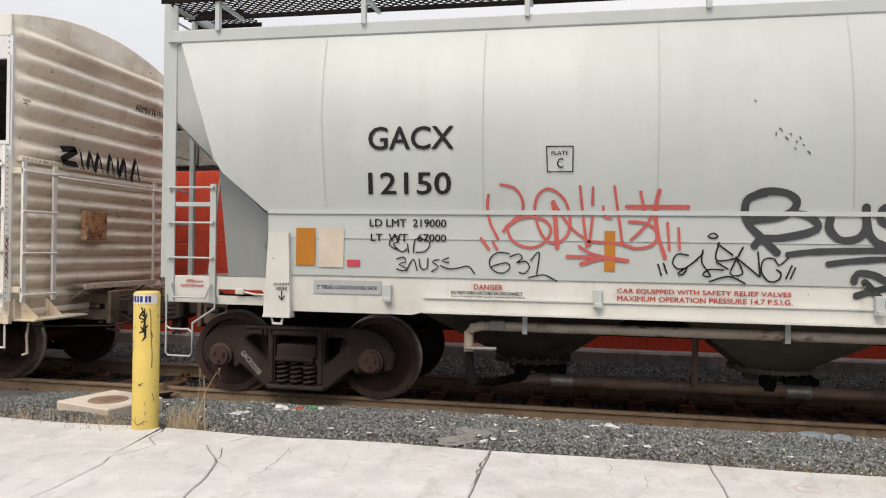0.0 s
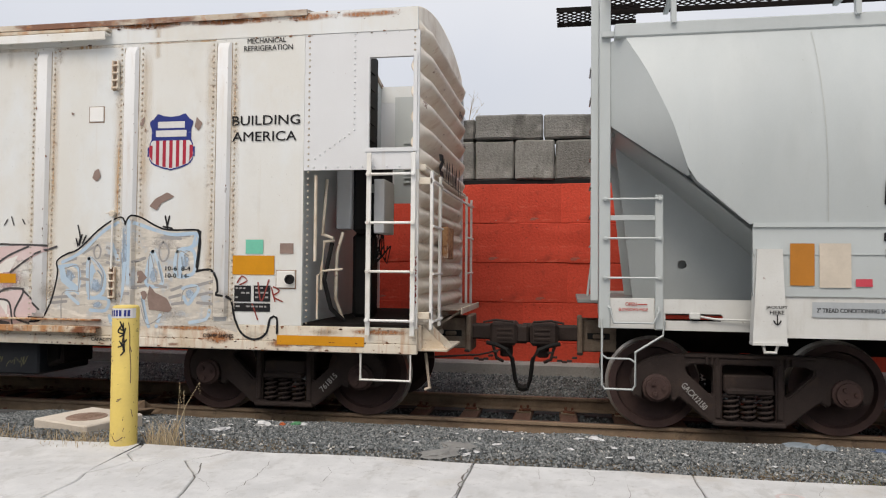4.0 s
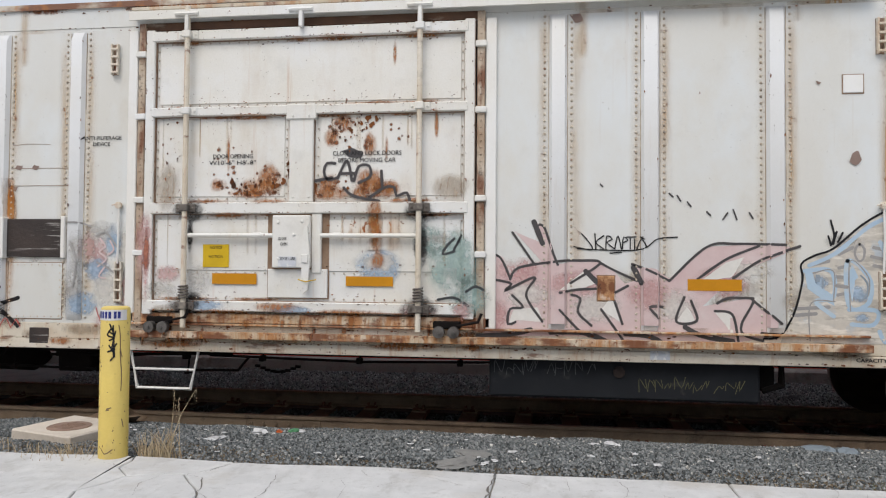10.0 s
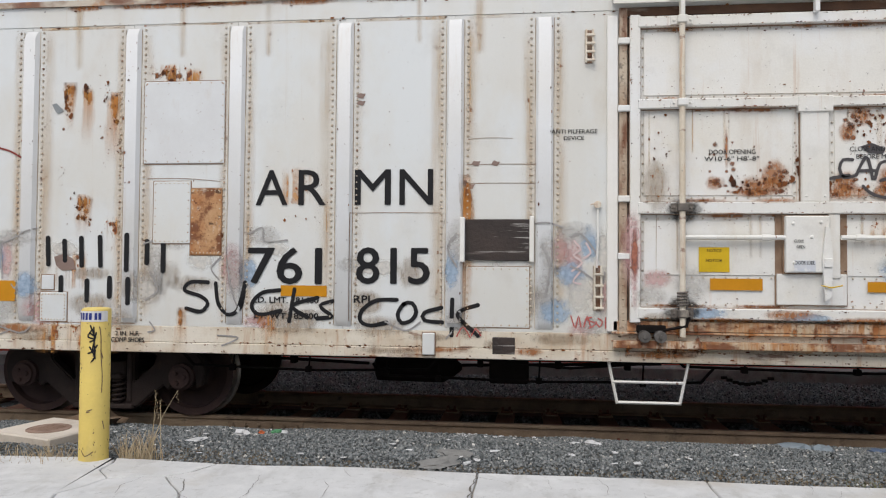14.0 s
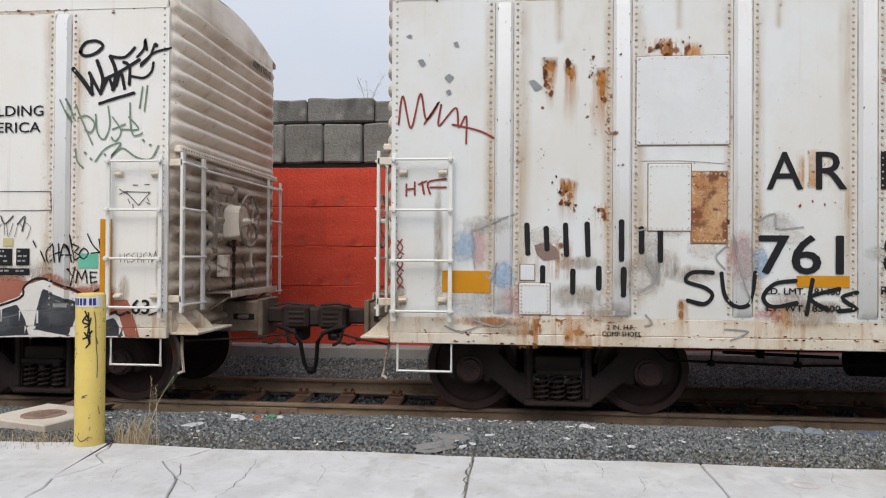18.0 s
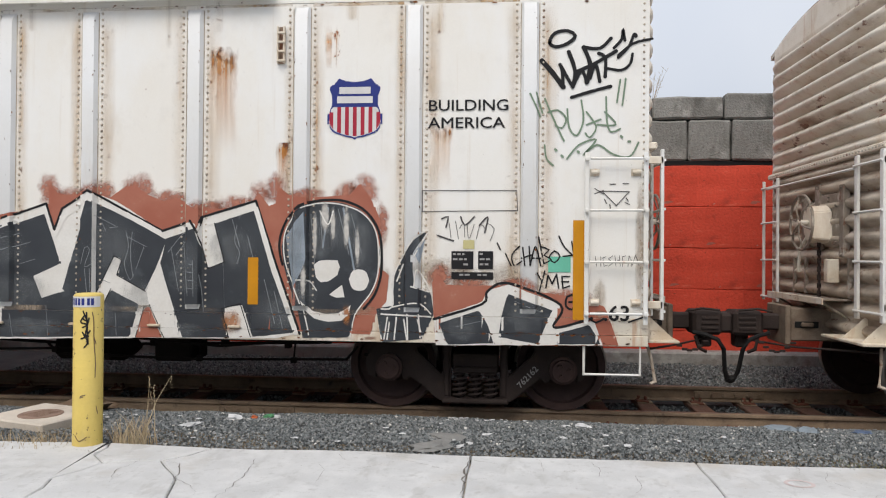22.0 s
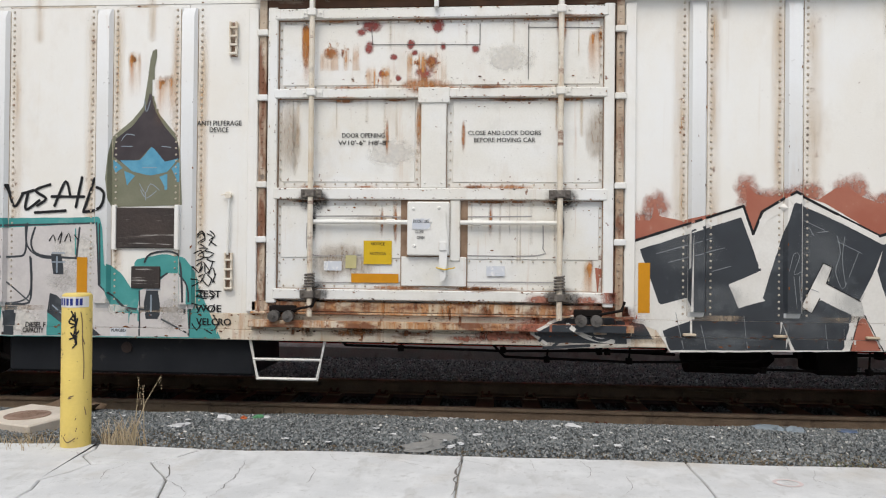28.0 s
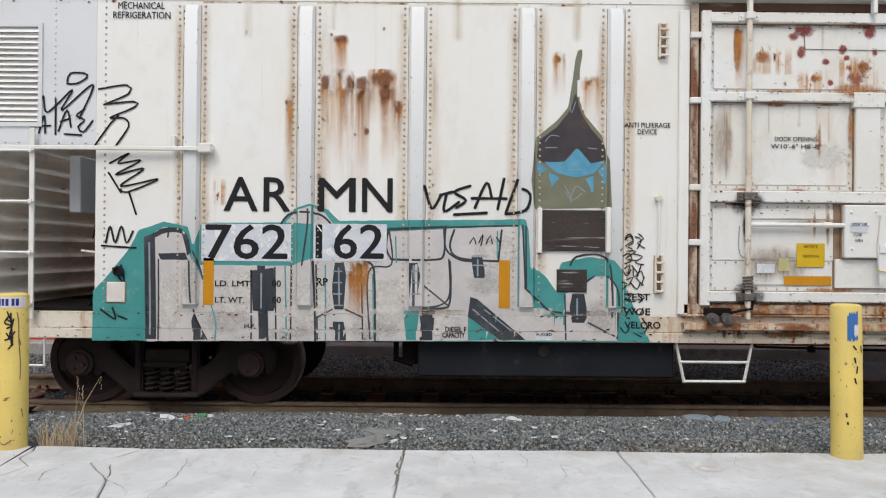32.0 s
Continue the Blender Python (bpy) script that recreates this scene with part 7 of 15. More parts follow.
g.line(0.028, [(-3.48, 1.74), (-3.38, 1.68), (-3.24, 1.64)])
g.line(0.028, [(-4.43, 1.81), (-4.35, 1.70)])
g.line(0.028, [(-4.31, 1.77), (-4.27, 1.70)])
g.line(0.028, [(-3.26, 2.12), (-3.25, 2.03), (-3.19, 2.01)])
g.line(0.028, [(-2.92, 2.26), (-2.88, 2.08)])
g.line(0.039, [(-3.59, 1.64), (-3.36, 1.64)])
g.line(0.039, [(-3.46, 1.57), (-3.26, 1.63), (-3.03, 1.61)])
g.done("graffiti_tag", M_REDSPRAY, "red sprayed scrawl")
g = Paint(carH, S_H, 8)
g.line(0.014, [(-4.15, 1.66), (-4.25, 1.67), (-4.33, 1.62), (-4.34, 1.54), (-4.28, 1.48), (-4.20, 1.47), (-4.14, 1.52), (-4.17, 1.57), (-4.27, 1.55), (-4.32, 1.53)])
g.line(0.014, [(-4.14, 1.63), (-4.06, 1.66), (-4.02, 1.62), (-4.08, 1.57), (-3.99, 1.59), (-3.95, 1.53), (-4.00, 1.47), (-4.05, 1.48)])
g.line(0.014, [(-3.94, 1.60), (-3.86, 1.68), (-3.88, 1.47)])
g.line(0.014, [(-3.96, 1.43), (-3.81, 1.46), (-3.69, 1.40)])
g.line(0.014, [(-5.34, 1.80), (-5.36, 1.73), (-5.29, 1.69)])
g.line(0.014, [(-5.33, 1.80), (-5.26, 1.82), (-5.27, 1.76), (-5.32, 1.74), (-5.23, 1.66), (-5.18, 1.69)])
g.line(0.014, [(-5.17, 1.74), (-5.16, 1.66)])
g.line(0.014, [(-5.11, 1.66), (-5.09, 1.79), (-5.00, 1.79), (-4.94, 1.75), (-4.99, 1.67), (-5.08, 1.66)])
g.line(0.014, [(-5.28, 1.59), (-5.21, 1.61), (-5.19, 1.56), (-5.26, 1.54), (-5.18, 1.50), (-5.21, 1.47), (-5.28, 1.49)])
g.line(0.014, [(-5.18, 1.47), (-5.11, 1.59), (-5.07, 1.48)])
g.line(0.014, [(-5.05, 1.59), (-5.03, 1.50), (-4.97, 1.50), (-4.96, 1.60)])
g.line(0.014, [(-4.85, 1.59), (-4.92, 1.57), (-4.85, 1.52), (-4.92, 1.47)])
g.line(0.014, [(-4.75, 1.61), (-4.82, 1.58), (-4.75, 1.56)])
g.line(0.014, [(-4.83, 1.53), (-4.74, 1.50), (-4.65, 1.51), (-4.55, 1.53), (-4.49, 1.46)])
g.done("graffiti_tag", M_INK, "thin black marker tags")
g = Paint(carH, S_H, 8)
g.line(0.016, [(-2.48, 1.67), (-2.58, 1.68), (-2.62, 1.60), (-2.57, 1.54), (-2.49, 1.55), (-2.53, 1.49), (-2.57, 1.50), (-2.44, 1.60), (-2.35, 1.69)])
g.line(0.016, [(-2.35, 1.72), (-2.36, 1.61), (-2.28, 1.48), (-2.35, 1.49), (-2.30, 1.54), (-2.17, 1.54)])
g.line(0.016, [(-2.21, 1.79), (-2.23, 1.63), (-2.05, 1.65)])
g.line(0.016, [(-2.22, 1.78), (-2.09, 1.68)])
g.line(0.016, [(-2.23, 1.61), (-2.13, 1.55)])
g.line(0.016, [(-2.00, 1.75), (-2.11, 1.51), (-2.00, 1.51), (-2.06, 1.66)])
g.line(0.016, [(-2.05, 1.65), (-1.86, 1.49)])
g.line(0.016, [(-1.87, 1.71), (-1.85, 1.49)])
g.line(0.016, [(-1.61, 1.66), (-1.69, 1.59), (-1.73, 1.65), (-1.82, 1.64), (-1.84, 1.53), (-1.77, 1.44), (-1.69, 1.46), (-1.67, 1.52), (-1.71, 1.55)])
g.line(0.016, [(-2.26, 1.88), (-2.22, 1.85), (-2.26, 1.83), (-2.31, 1.85), (-2.26, 1.88)])
g.line(0.016, [(-2.29, 1.43), (-2.12, 1.48), (-1.98, 1.42)])
g.line(0.016, [(-2.75, 1.58), (-2.72, 1.48)])
g.line(0.016, [(-2.70, 1.59), (-2.67, 1.50)])
g.line(0.016, [(-1.58, 1.59), (-1.63, 1.47)])
g.line(0.016, [(-1.55, 1.57), (-1.59, 1.47)])
g.done("graffiti_tag", M_INK, "thin black marker scrawl")
g = Paint(carH, S_H, 8)
g.line(0.075, [(-1.82, 2.25), (-1.96, 2.20), (-1.99, 2.10), (-1.96, 1.97), (-1.84, 1.84), (-1.71, 1.71)])
g.line(0.075, [(-1.96, 2.20), (-1.83, 2.26), (-1.65, 2.25), (-1.55, 2.18), (-1.59, 2.08), (-1.74, 2.02), (-1.93, 2.00)])
g.line(0.075, [(-1.59, 2.07), (-1.44, 2.04), (-1.36, 1.95), (-1.45, 1.89), (-1.68, 1.84), (-1.84, 1.83), (-1.90, 1.77)])
g.line(0.075, [(-1.26, 2.02), (-1.27, 1.93), (-1.18, 1.83), (-1.04, 1.84), (-0.97, 1.93), (-0.97, 2.12)])
g.line(0.075, [(-0.97, 2.10), (-0.94, 1.89), (-0.88, 1.81)])
g.line(0.075, [(-0.73, 2.15), (-0.84, 2.10), (-0.84, 2.00), (-0.74, 1.95), (-0.69, 1.86), (-0.77, 1.77), (-0.86, 1.80)])
g.line(0.060, [(-1.61, 1.69), (-1.37, 1.72), (-0.80, 1.74), (-0.47, 1.73)])
g.line(0.060, [(-1.27, 1.61), (-1.07, 1.64), (-0.79, 1.66), (-0.52, 1.65)])
g.line(0.068, [(-1.06, 1.46), (-1.03, 1.53), (-0.90, 1.52), (-0.80, 1.47), (-0.65, 1.46)])
g.line(0.068, [(-1.03, 1.33), (-0.89, 1.36), (-0.78, 1.22)])
g.line(0.068, [(-0.97, 1.45), (-0.89, 1.38), (-0.79, 1.40), (-0.64, 1.36)])
g.done("graffiti_tag", M_GREYSPRAY, "broad dark grey sprayed letters")
# refrigerator car nearer the hopper: lettering, patches and graffiti
words(carA, S_A, 'MECHANICAL', 6.809, 7.237, 3.993, 4.049, M_INK, 0.014)
words(carA, S_A, 'REFRIGERATION', 6.771, 7.314, 3.913, 3.970, M_INK, 0.014)
words(carA, S_A, 'BUILDING', 6.653, 7.405, 3.127, 3.228, M_INK, 0.014)
words(carA, S_A, 'AMERICA', 6.655, 7.368, 2.956, 3.057, M_INK, 0.014)
patch(carA, S_A, "reflector", M_ORANGE, "amber reflective sheet", 6.682, 7.148, 1.554, 1.754, 0.000)
patch(carA, S_A, "sticker", M_MINT, "mint green inspection sticker", 6.826, 7.021, 1.773, 1.921, 0.000)
patch(carA, S_A, "data_panel", M_INK, "black stencil panel", 6.707, 6.892, 1.271, 1.439, 0.000)
patch(carA, S_A, "data_panel", M_INK, "black stencil panel", 6.924, 7.107, 1.275, 1.442, 0.000)
patch(carA, S_A, "data_panel", M_INK, "black stencil panel", 6.709, 7.107, 1.171, 1.256, 0.000)
patch(carA, S_A, "reflector", M_ORANGE, "long amber reflective strip", 7.191, 8.126, 0.836, 0.933, 0.000)
patch(carA, S_A, "bare_patch", M_PRIMER, "flaked bare patch", 7.206, 7.354, 1.775, 1.883, 0.000)
words(carA, S_A, 'COMP SHOES', 6.364, 6.706, 0.891, 0.929, M_INK, 0.030)
words(carA, S_A, 'CAPACITY 500', 5.060, 5.407, 0.820, 0.854, M_INK, 0.030)
patch(carA, S_A, "plug_plate", M_DOOR, "", 7.175, 7.377, 1.421, 1.598, 0.020)
g = Paint(carA, S_A, 8)
g.line(0.016, [(6.74, 1.47), (6.79, 1.54), (6.85, 1.49), (6.77, 1.45)])
g.line(0.016, [(6.97, 1.47), (7.01, 1.28), (7.09, 1.50)])
g.line(0.016, [(7.14, 1.43), (7.21, 1.39), (7.14, 1.33), (7.24, 1.28)])
g.line(0.016, [(7.16, 1.28), (7.12, 1.42)])
g.line(0.016, [(6.91, 1.25), (6.97, 1.09)])
g.done("graffiti_tag", M_REDSPRAY2, "thin red marker scrawl")
g = Paint(carA, S_A, 6)
g.line(0.026, [(6.28, 2.02), (6.31, 1.91), (6.28, 1.59)])
g.line(0.026, [(6.29, 1.59), (6.44, 1.60), (6.52, 1.52), (6.54, 1.38), (6.52, 1.34), (6.66, 1.30), (6.72, 1.08), (6.81, 0.93), (6.95, 0.88), (7.07, 0.95), (7.11, 1.10), (7.18, 1.11), (7.19, 0.95)])
g.done("graffiti_outline", M_INK, "black outline of a pastel piece")
patch(carA, S_A, "reflector", M_ORANGE, "amber reflective strip", 3.630, 4.102, 1.433, 1.537, 0.000)
g = Paint(carA, S_A, 2)
g.fill([(1.73, 1.64), (1.83, 1.77), (1.95, 1.73), (2.02, 1.53), (2.13, 1.65), (2.31, 1.69), (2.06, 1.97), (2.31, 1.86), (2.24, 2.06), (2.33, 2.02), (2.40, 1.86), (2.45, 1.66), (2.64, 1.70), (2.85, 1.69), (2.97, 1.61), (3.07, 1.49), (3.21, 1.53), (3.15, 1.65), (3.34, 1.63), (3.47, 1.54), (3.79, 1.83), (4.22, 1.86), (4.58, 1.83), (4.28, 1.69), (4.02, 1.55), (3.76, 1.29), (4.20, 1.38), (4.28, 1.27), (4.43, 1.15), (4.37, 1.04), (4.12, 0.98), (3.71, 0.96), (3.19, 0.96), (2.65, 1.00), (2.10, 0.99), (1.76, 0.98)])
g.done("graffiti_fill", M_ROSE, "pale pink sprayed lettering")
g = Paint(carA, S_A, 3)
g.fill([(2.10, 1.24), (2.28, 1.26), (2.31, 1.18), (2.34, 1.12), (2.09, 1.14), (2.01, 1.10), (2.04, 1.23)])
g.fill([(2.48, 1.43), (2.71, 1.61), (2.81, 1.49), (2.64, 1.42)])
g.fill([(2.86, 1.25), (2.98, 1.41), (2.98, 1.25), (3.05, 1.12)])
g.fill([(3.87, 1.24), (4.02, 1.23), (4.00, 1.11), (4.07, 0.98)])
g.fill([(3.53, 1.15), (3.63, 1.29), (3.71, 1.13)])
g.fill([(3.71, 1.50), (3.97, 1.69), (4.12, 1.74), (4.02, 1.56)])
g.done("graffiti_gap", M_CHALK, "chalky gaps between sprayed letters")
g = Paint(carA, S_A, 6)
g.line(0.025, [(2.04, 1.96), (2.24, 1.67)])
g.line(0.025, [(2.27, 2.02), (2.33, 2.02), (2.42, 1.76), (2.46, 1.66)])
g.line(0.025, [(2.02, 1.52), (2.10, 1.63), (2.45, 1.69), (2.64, 1.70), (2.85, 1.68), (2.58, 1.49)])
g.line(0.025, [(1.78, 1.76), (1.92, 1.73), (2.02, 1.53)])
g.line(0.025, [(1.84, 1.52), (2.03, 1.48), (1.97, 1.41), (2.25, 1.54), (2.17, 1.37), (2.32, 1.13)])
g.line(0.025, [(2.04, 1.37), (2.14, 1.26), (2.02, 1.24), (2.00, 1.10), (2.07, 1.12)])
g.line(0.025, [(2.48, 1.40), (2.64, 1.43), (2.81, 1.44)])
g.line(0.025, [(2.59, 1.38), (2.67, 1.35), (2.65, 1.22), (2.77, 1.10)])
g.line(0.025, [(2.48, 1.24), (2.65, 1.06), (2.75, 1.00)])
g.line(0.025, [(2.85, 1.68), (2.98, 1.61), (3.18, 1.52)])
g.line(0.025, [(3.14, 1.67), (3.29, 1.61), (3.47, 1.52)])
g.line(0.025, [(3.47, 1.52), (3.80, 1.83), (4.07, 1.86), (4.48, 1.85)])
g.line(0.025, [(3.72, 1.54), (3.97, 1.72), (4.25, 1.84)])
g.line(0.025, [(4.03, 1.55), (4.28, 1.72), (4.60, 1.84)])
g.line(0.025, [(2.99, 1.41), (3.10, 1.47)])
g.line(0.025, [(2.98, 1.33), (3.05, 1.12)])
g.line(0.025, [(2.86, 1.25), (3.05, 0.98)])
g.line(0.025, [(3.37, 1.18), (3.29, 1.28), (3.42, 1.28)])
g.line(0.025, [(3.60, 1.37), (3.53, 1.15), (3.71, 1.16), (3.66, 1.34)])
g.line(0.025, [(3.87, 1.25), (4.02, 1.22), (4.07, 0.98)])
g.line(0.025, [(4.07, 1.37), (4.20, 1.35), (4.10, 1.14), (4.12, 1.04), (4.28, 0.99)])
g.line(0.025, [(4.20, 1.35), (4.43, 1.15)])
g.line(0.025, [(3.89, 1.32), (3.99, 1.37), (4.20, 1.37)])
g.line(0.05, [(2.24, 2.06), (2.32, 1.86)])
g.line(0.05, [(2.72, 1.60), (2.83, 1.49)])
g.line(0.05, [(3.15, 1.64), (3.22, 1.50)])
g.line(0.05, [(1.72, 0.98), (2.04, 1.01), (2.21, 1.05)])
g.line(0.05, [(2.40, 1.03), (2.70, 1.03), (2.92, 0.95)])
g.line(0.05, [(3.08, 1.03), (3.29, 1.01), (3.42, 0.94)])
g.line(0.05, [(3.61, 1.10), (3.74, 1.03), (4.02, 0.98)])
g.done("graffiti_outline", M_FADEDINK, "faded black outlines of pink letters")
g = Paint(carA, S_A, 2)
g.fill([(4.43, 0.98), (4.55, 1.25), (4.62, 1.54), (4.61, 1.68), (4.73, 1.76), (4.88, 1.82), (5.12, 2.03), (5.32, 2.15), (5.45, 2.09), (5.51, 2.17), (5.61, 2.16), (5.90, 2.03), (6.28, 2.02), (6.30, 1.93), (6.27, 1.61), (6.39, 1.60), (6.52, 1.52), (6.54, 1.34), (6.66, 1.27), (6.71, 1.08), (6.75, 0.95), (6.49, 1.01), (5.22, 0.98)])
g.done("graffiti_fill", M_HAZE, "hazy grey and tan sprayed fill")
g = Paint(carA, S_A, 6)
g.line(0.021, [(4.29, 1.01), (4.43, 1.04), (4.55, 1.25), (4.62, 1.54), (4.61, 1.68), (4.73, 1.76), (4.88, 1.82), (5.12, 2.03), (5.32, 2.15), (5.43, 2.15), (5.46, 2.08)])
g.line(0.021, [(5.46, 2.09), (5.51, 2.17), (5.61, 2.16), (5.90, 2.03), (6.28, 2.02), (6.30, 1.93), (6.27, 1.63)])
g.line(0.021, [(6.27, 1.58), (6.39, 1.60), (6.50, 1.57)])
g.line(0.019, [(4.86, 2.07), (4.89, 1.93), (4.86, 1.85)])
g.line(0.019, [(4.91, 1.97), (4.88, 1.86)])
g.line(0.019, [(4.96, 1.96), (4.92, 1.88)])
g.line(0.019, [(4.84, 1.93), (4.86, 1.86)])
g.line(0.019, [(5.90, 2.17), (5.93, 2.04)])
g.line(0.019, [(5.95, 2.17), (5.92, 2.05)])
g.line(0.019, [(5.88, 2.06), (5.98, 2.04)])
g.line(0.019, [(4.27, 1.06), (4.42, 1.05)])
g.line(0.019, [(4.30, 1.03), (4.43, 1.04)])
g.done("graffiti_outline", M_INK, "bold black outline of the blue piece")
g = Paint(carA, S_A, 8)
g.fill([(5.72, 1.44), (5.80, 1.35), (5.94, 1.29), (6.00, 1.19), (5.97, 1.14), (5.73, 1.17), (5.71, 1.30)])
g.fill([(5.58, 1.57), (5.63, 1.59), (5.70, 1.51), (5.63, 1.45), (5.58, 1.47)])
g.fill([(5.63, 1.35), (5.67, 1.38), (5.71, 1.33), (5.69, 1.27), (5.64, 1.28)])
g.fill([(5.58, 3.21), (5.64, 3.25), (5.63, 3.15), (5.58, 3.16)])
g.fill([(6.23, 3.25), (6.31, 3.16), (6.27, 3.08), (6.22, 3.13)])
g.fill([(5.05, 2.68), (5.10, 2.69), (5.12, 2.61), (5.08, 2.55), (5.02, 2.59)])
g.fill([(5.71, 2.28), (5.78, 2.36), (5.92, 2.43), (6.00, 2.38), (5.85, 2.31), (5.80, 2.23)])
g.fill([(2.56, 4.01), (2.68, 4.02), (2.69, 3.95), (2.62, 3.92)])
g.fill([(4.74, 3.33), (4.79, 3.31), (4.76, 3.28)])
g.done("bare_patch", M_PRIMER, "flaked brown bare patches")
g = Paint(carA, S_A, 8)
g.line(0.012, [(2.68, 1.95), (2.74, 1.88), (2.78, 1.80), (2.61, 1.83)])
g.line(0.012, [(2.80, 1.95), (2.81, 1.81)])
g.line(0.012, [(2.88, 1.93), (2.81, 1.87), (2.88, 1.81)])
g.line(0.012, [(2.90, 1.81), (2.91, 1.93), (2.96, 1.90), (2.91, 1.87), (2.98, 1.81)])
g.line(0.012, [(2.98, 1.81), (3.01, 1.93), (3.04, 1.81)])
g.line(0.012, [(3.05, 1.81), (3.06, 1.92), (3.10, 1.89), (3.06, 1.87)])
g.line(0.012, [(3.09, 1.92), (3.17, 1.92)])
g.line(0.012, [(3.12, 1.92), (3.12, 1.81)])
g.line(0.012, [(3.16, 1.90), (3.16, 1.81)])
g.line(0.012, [(3.18, 1.81), (3.22, 1.90), (3.26, 1.83)])
g.line(0.012, [(3.24, 1.90), (3.21, 1.92)])
g.line(0.012, [(2.64, 1.81), (3.18, 1.80), (3.36, 1.90), (3.54, 1.92)])
g.line(0.012, [(2.94, 1.77), (3.04, 1.78)])
g.done("graffiti_tag", M_INK, "thin black handstyle tag")
g = Paint(carA, S_A, 8)
g.line(0.016, [(3.47, 2.32), (3.50, 2.29)])
g.line(0.016, [(3.54, 2.30), (3.57, 2.25)])
g.line(0.016, [(3.63, 2.24), (3.66, 2.20)])
g.line(0.016, [(3.80, 2.15), (3.83, 2.12)])
g.line(0.016, [(3.94, 2.08), (3.98, 2.14)])
g.line(0.016, [(4.03, 2.17), (4.06, 2.08)])
g.line(0.016, [(4.17, 2.14), (4.20, 2.09)])
g.line(0.016, [(2.85, 2.41), (2.87, 2.39)])
g.done("paint_chips", M_FADEDINK, "small dark paint chips")
patch(carA, S_A, "hatch_cover", M_WHITE, "small bolted square cover", 4.972, 5.140, 3.211, 3.372, 0.012)
patch(carA, S_A, "repair_plate", M_RUSTPLATE, "small rust-streaked bolted plate", 2.826, 2.979, 1.331, 1.560, 0.012)
words(carA, S_A, '10-6  8-4', 5.916, 6.203, 1.589, 1.634, M_INK, 0.030)
words(carA, S_A, '10-0  14-', 5.916, 6.189, 1.512, 1.558, M_INK, 0.030)
patch(carA, S_A, "sticker", M_PALEBLUE, "", 3.297, 3.472, 0.799, 0.879, 0.000)
for body, a, b in (('A', -5.232, -4.915), ('R', -4.800, -4.531), ('M', -4.239, -3.890), ('N', -3.800, -3.479)):
    words(carA, S_A, body, a, b, 2.235, 2.575, M_INK, 0.008)
words(carA, S_A, '761', -5.295, -4.565, 1.463, 1.814, M_INK, 0.020)
words(carA, S_A, '815', -4.215, -3.509, 1.473, 1.819, M_INK, 0.020)
words(carA, S_A, 'ANTI PILFERAGE', -2.355, -1.930, 2.902, 2.941, M_INK, 0.014)
words(carA, S_A, 'DEVICE', -2.240, -2.054, 2.840, 2.878, M_INK, 0.014)
patch(carA, S_A, "hatch_cover", M_PALEWHITE, "large square riveted cover plate", -6.402, -5.564, 2.650, 3.474, 0.014)
patch(carA, S_A, "repair_plate", M_AGED, "", -6.290, -5.906, 1.853, 2.471, 0.010)
patch(carA, S_A, "repair_plate", M_RUSTPLATE, "rust-orange repair plate", -5.900, -5.581, 1.740, 2.399, 0.012)
patch(carA, S_A, "placard_board", M_BOARD, "black weathered placard board", -3.181, -2.543, 1.701, 2.093, 0.030)
patch(carA, S_A, "placard_board", M_BOARD, "black weathered placard board", -2.901, -2.689, 0.820, 0.979, 0.012)
patch(carA, S_A, "repair_plate", M_AGED, "", -3.159, -2.559, 1.072, 1.642, 0.006)
patch(carA, S_A, "holder_rail", M_WHITE, "", -3.210, -3.165, 1.686, 2.110, 0.045)
patch(carA, S_A, "holder_rail", M_WHITE, "", -2.558, -2.515, 1.690, 2.120, 0.045)
patch(carA, S_A, "vent_cap", M_AGED, "", -3.563, -3.448, 0.805, 1.011, 0.050)
words(carA, S_A, '2 IN. H.F.', -6.664, -6.413, 0.931, 0.974, M_INK, 0.030)
words(carA, S_A, 'COMP SHOES', -6.706, -6.360, 0.870, 0.913, M_INK, 0.030)
words(carA, S_A, 'LD. LMT. 181400', -5.240, -4.589, 1.276, 1.334, M_INK, 0.030)
words(carA, S_A, 'LT. WT.  85900', -5.229, -4.588, 1.123, 1.180, M_INK, 0.030)
words(carA, S_A, 'RPL', -4.238, -4.044, 1.285, 1.357, M_INK, 0.030)
patch(carA, S_A, "reflector", M_ORANGE, "amber reflective sheet", -8.211, -7.753, 1.259, 1.467, 0.000)
patch(carA, S_A, "reflector", M_ORANGE, "amber reflective strip", -4.969, -4.508, 1.343, 1.448, 0.000)
patch(carA, S_A, "repair_plate", M_PALEWHITE, "small bolted white plate", -7.469, -7.337, 1.383, 1.528, 0.010)
patch(carA, S_A, "repair_plate", M_AGED, "", -7.479, -7.193, 1.061, 1.354, 0.012)
g = Paint(carA, S_A, 8)
g.line(0.020, [(-8.64, 2.87), (-8.60, 3.14), (-8.52, 2.83), (-8.43, 3.16), (-8.37, 2.91), (-8.25, 3.08), (-8.39, 2.87)])
g.line(0.020, [(-8.23, 3.05), (-8.25, 2.85), (-8.09, 3.02), (-8.06, 2.83), (-7.99, 2.94), (-7.99, 2.68)])
g.line(0.020, [(-8.12, 2.86), (-7.87, 2.80), (-7.73, 2.73)])
g.line(0.020, [(-8.56, 2.29), (-8.56, 2.18)])
g.line(0.020, [(-8.48, 2.31), (-8.48, 2.19)])
g.line(0.020, [(-8.56, 2.24), (-8.48, 2.25)])
g.line(0.020, [(-8.44, 2.29), (-8.37, 2.32)])
g.line(0.020, [(-8.41, 2.31), (-8.39, 2.20)])
g.line(0.020, [(-8.33, 2.20), (-8.35, 2.31), (-8.18, 2.34)])
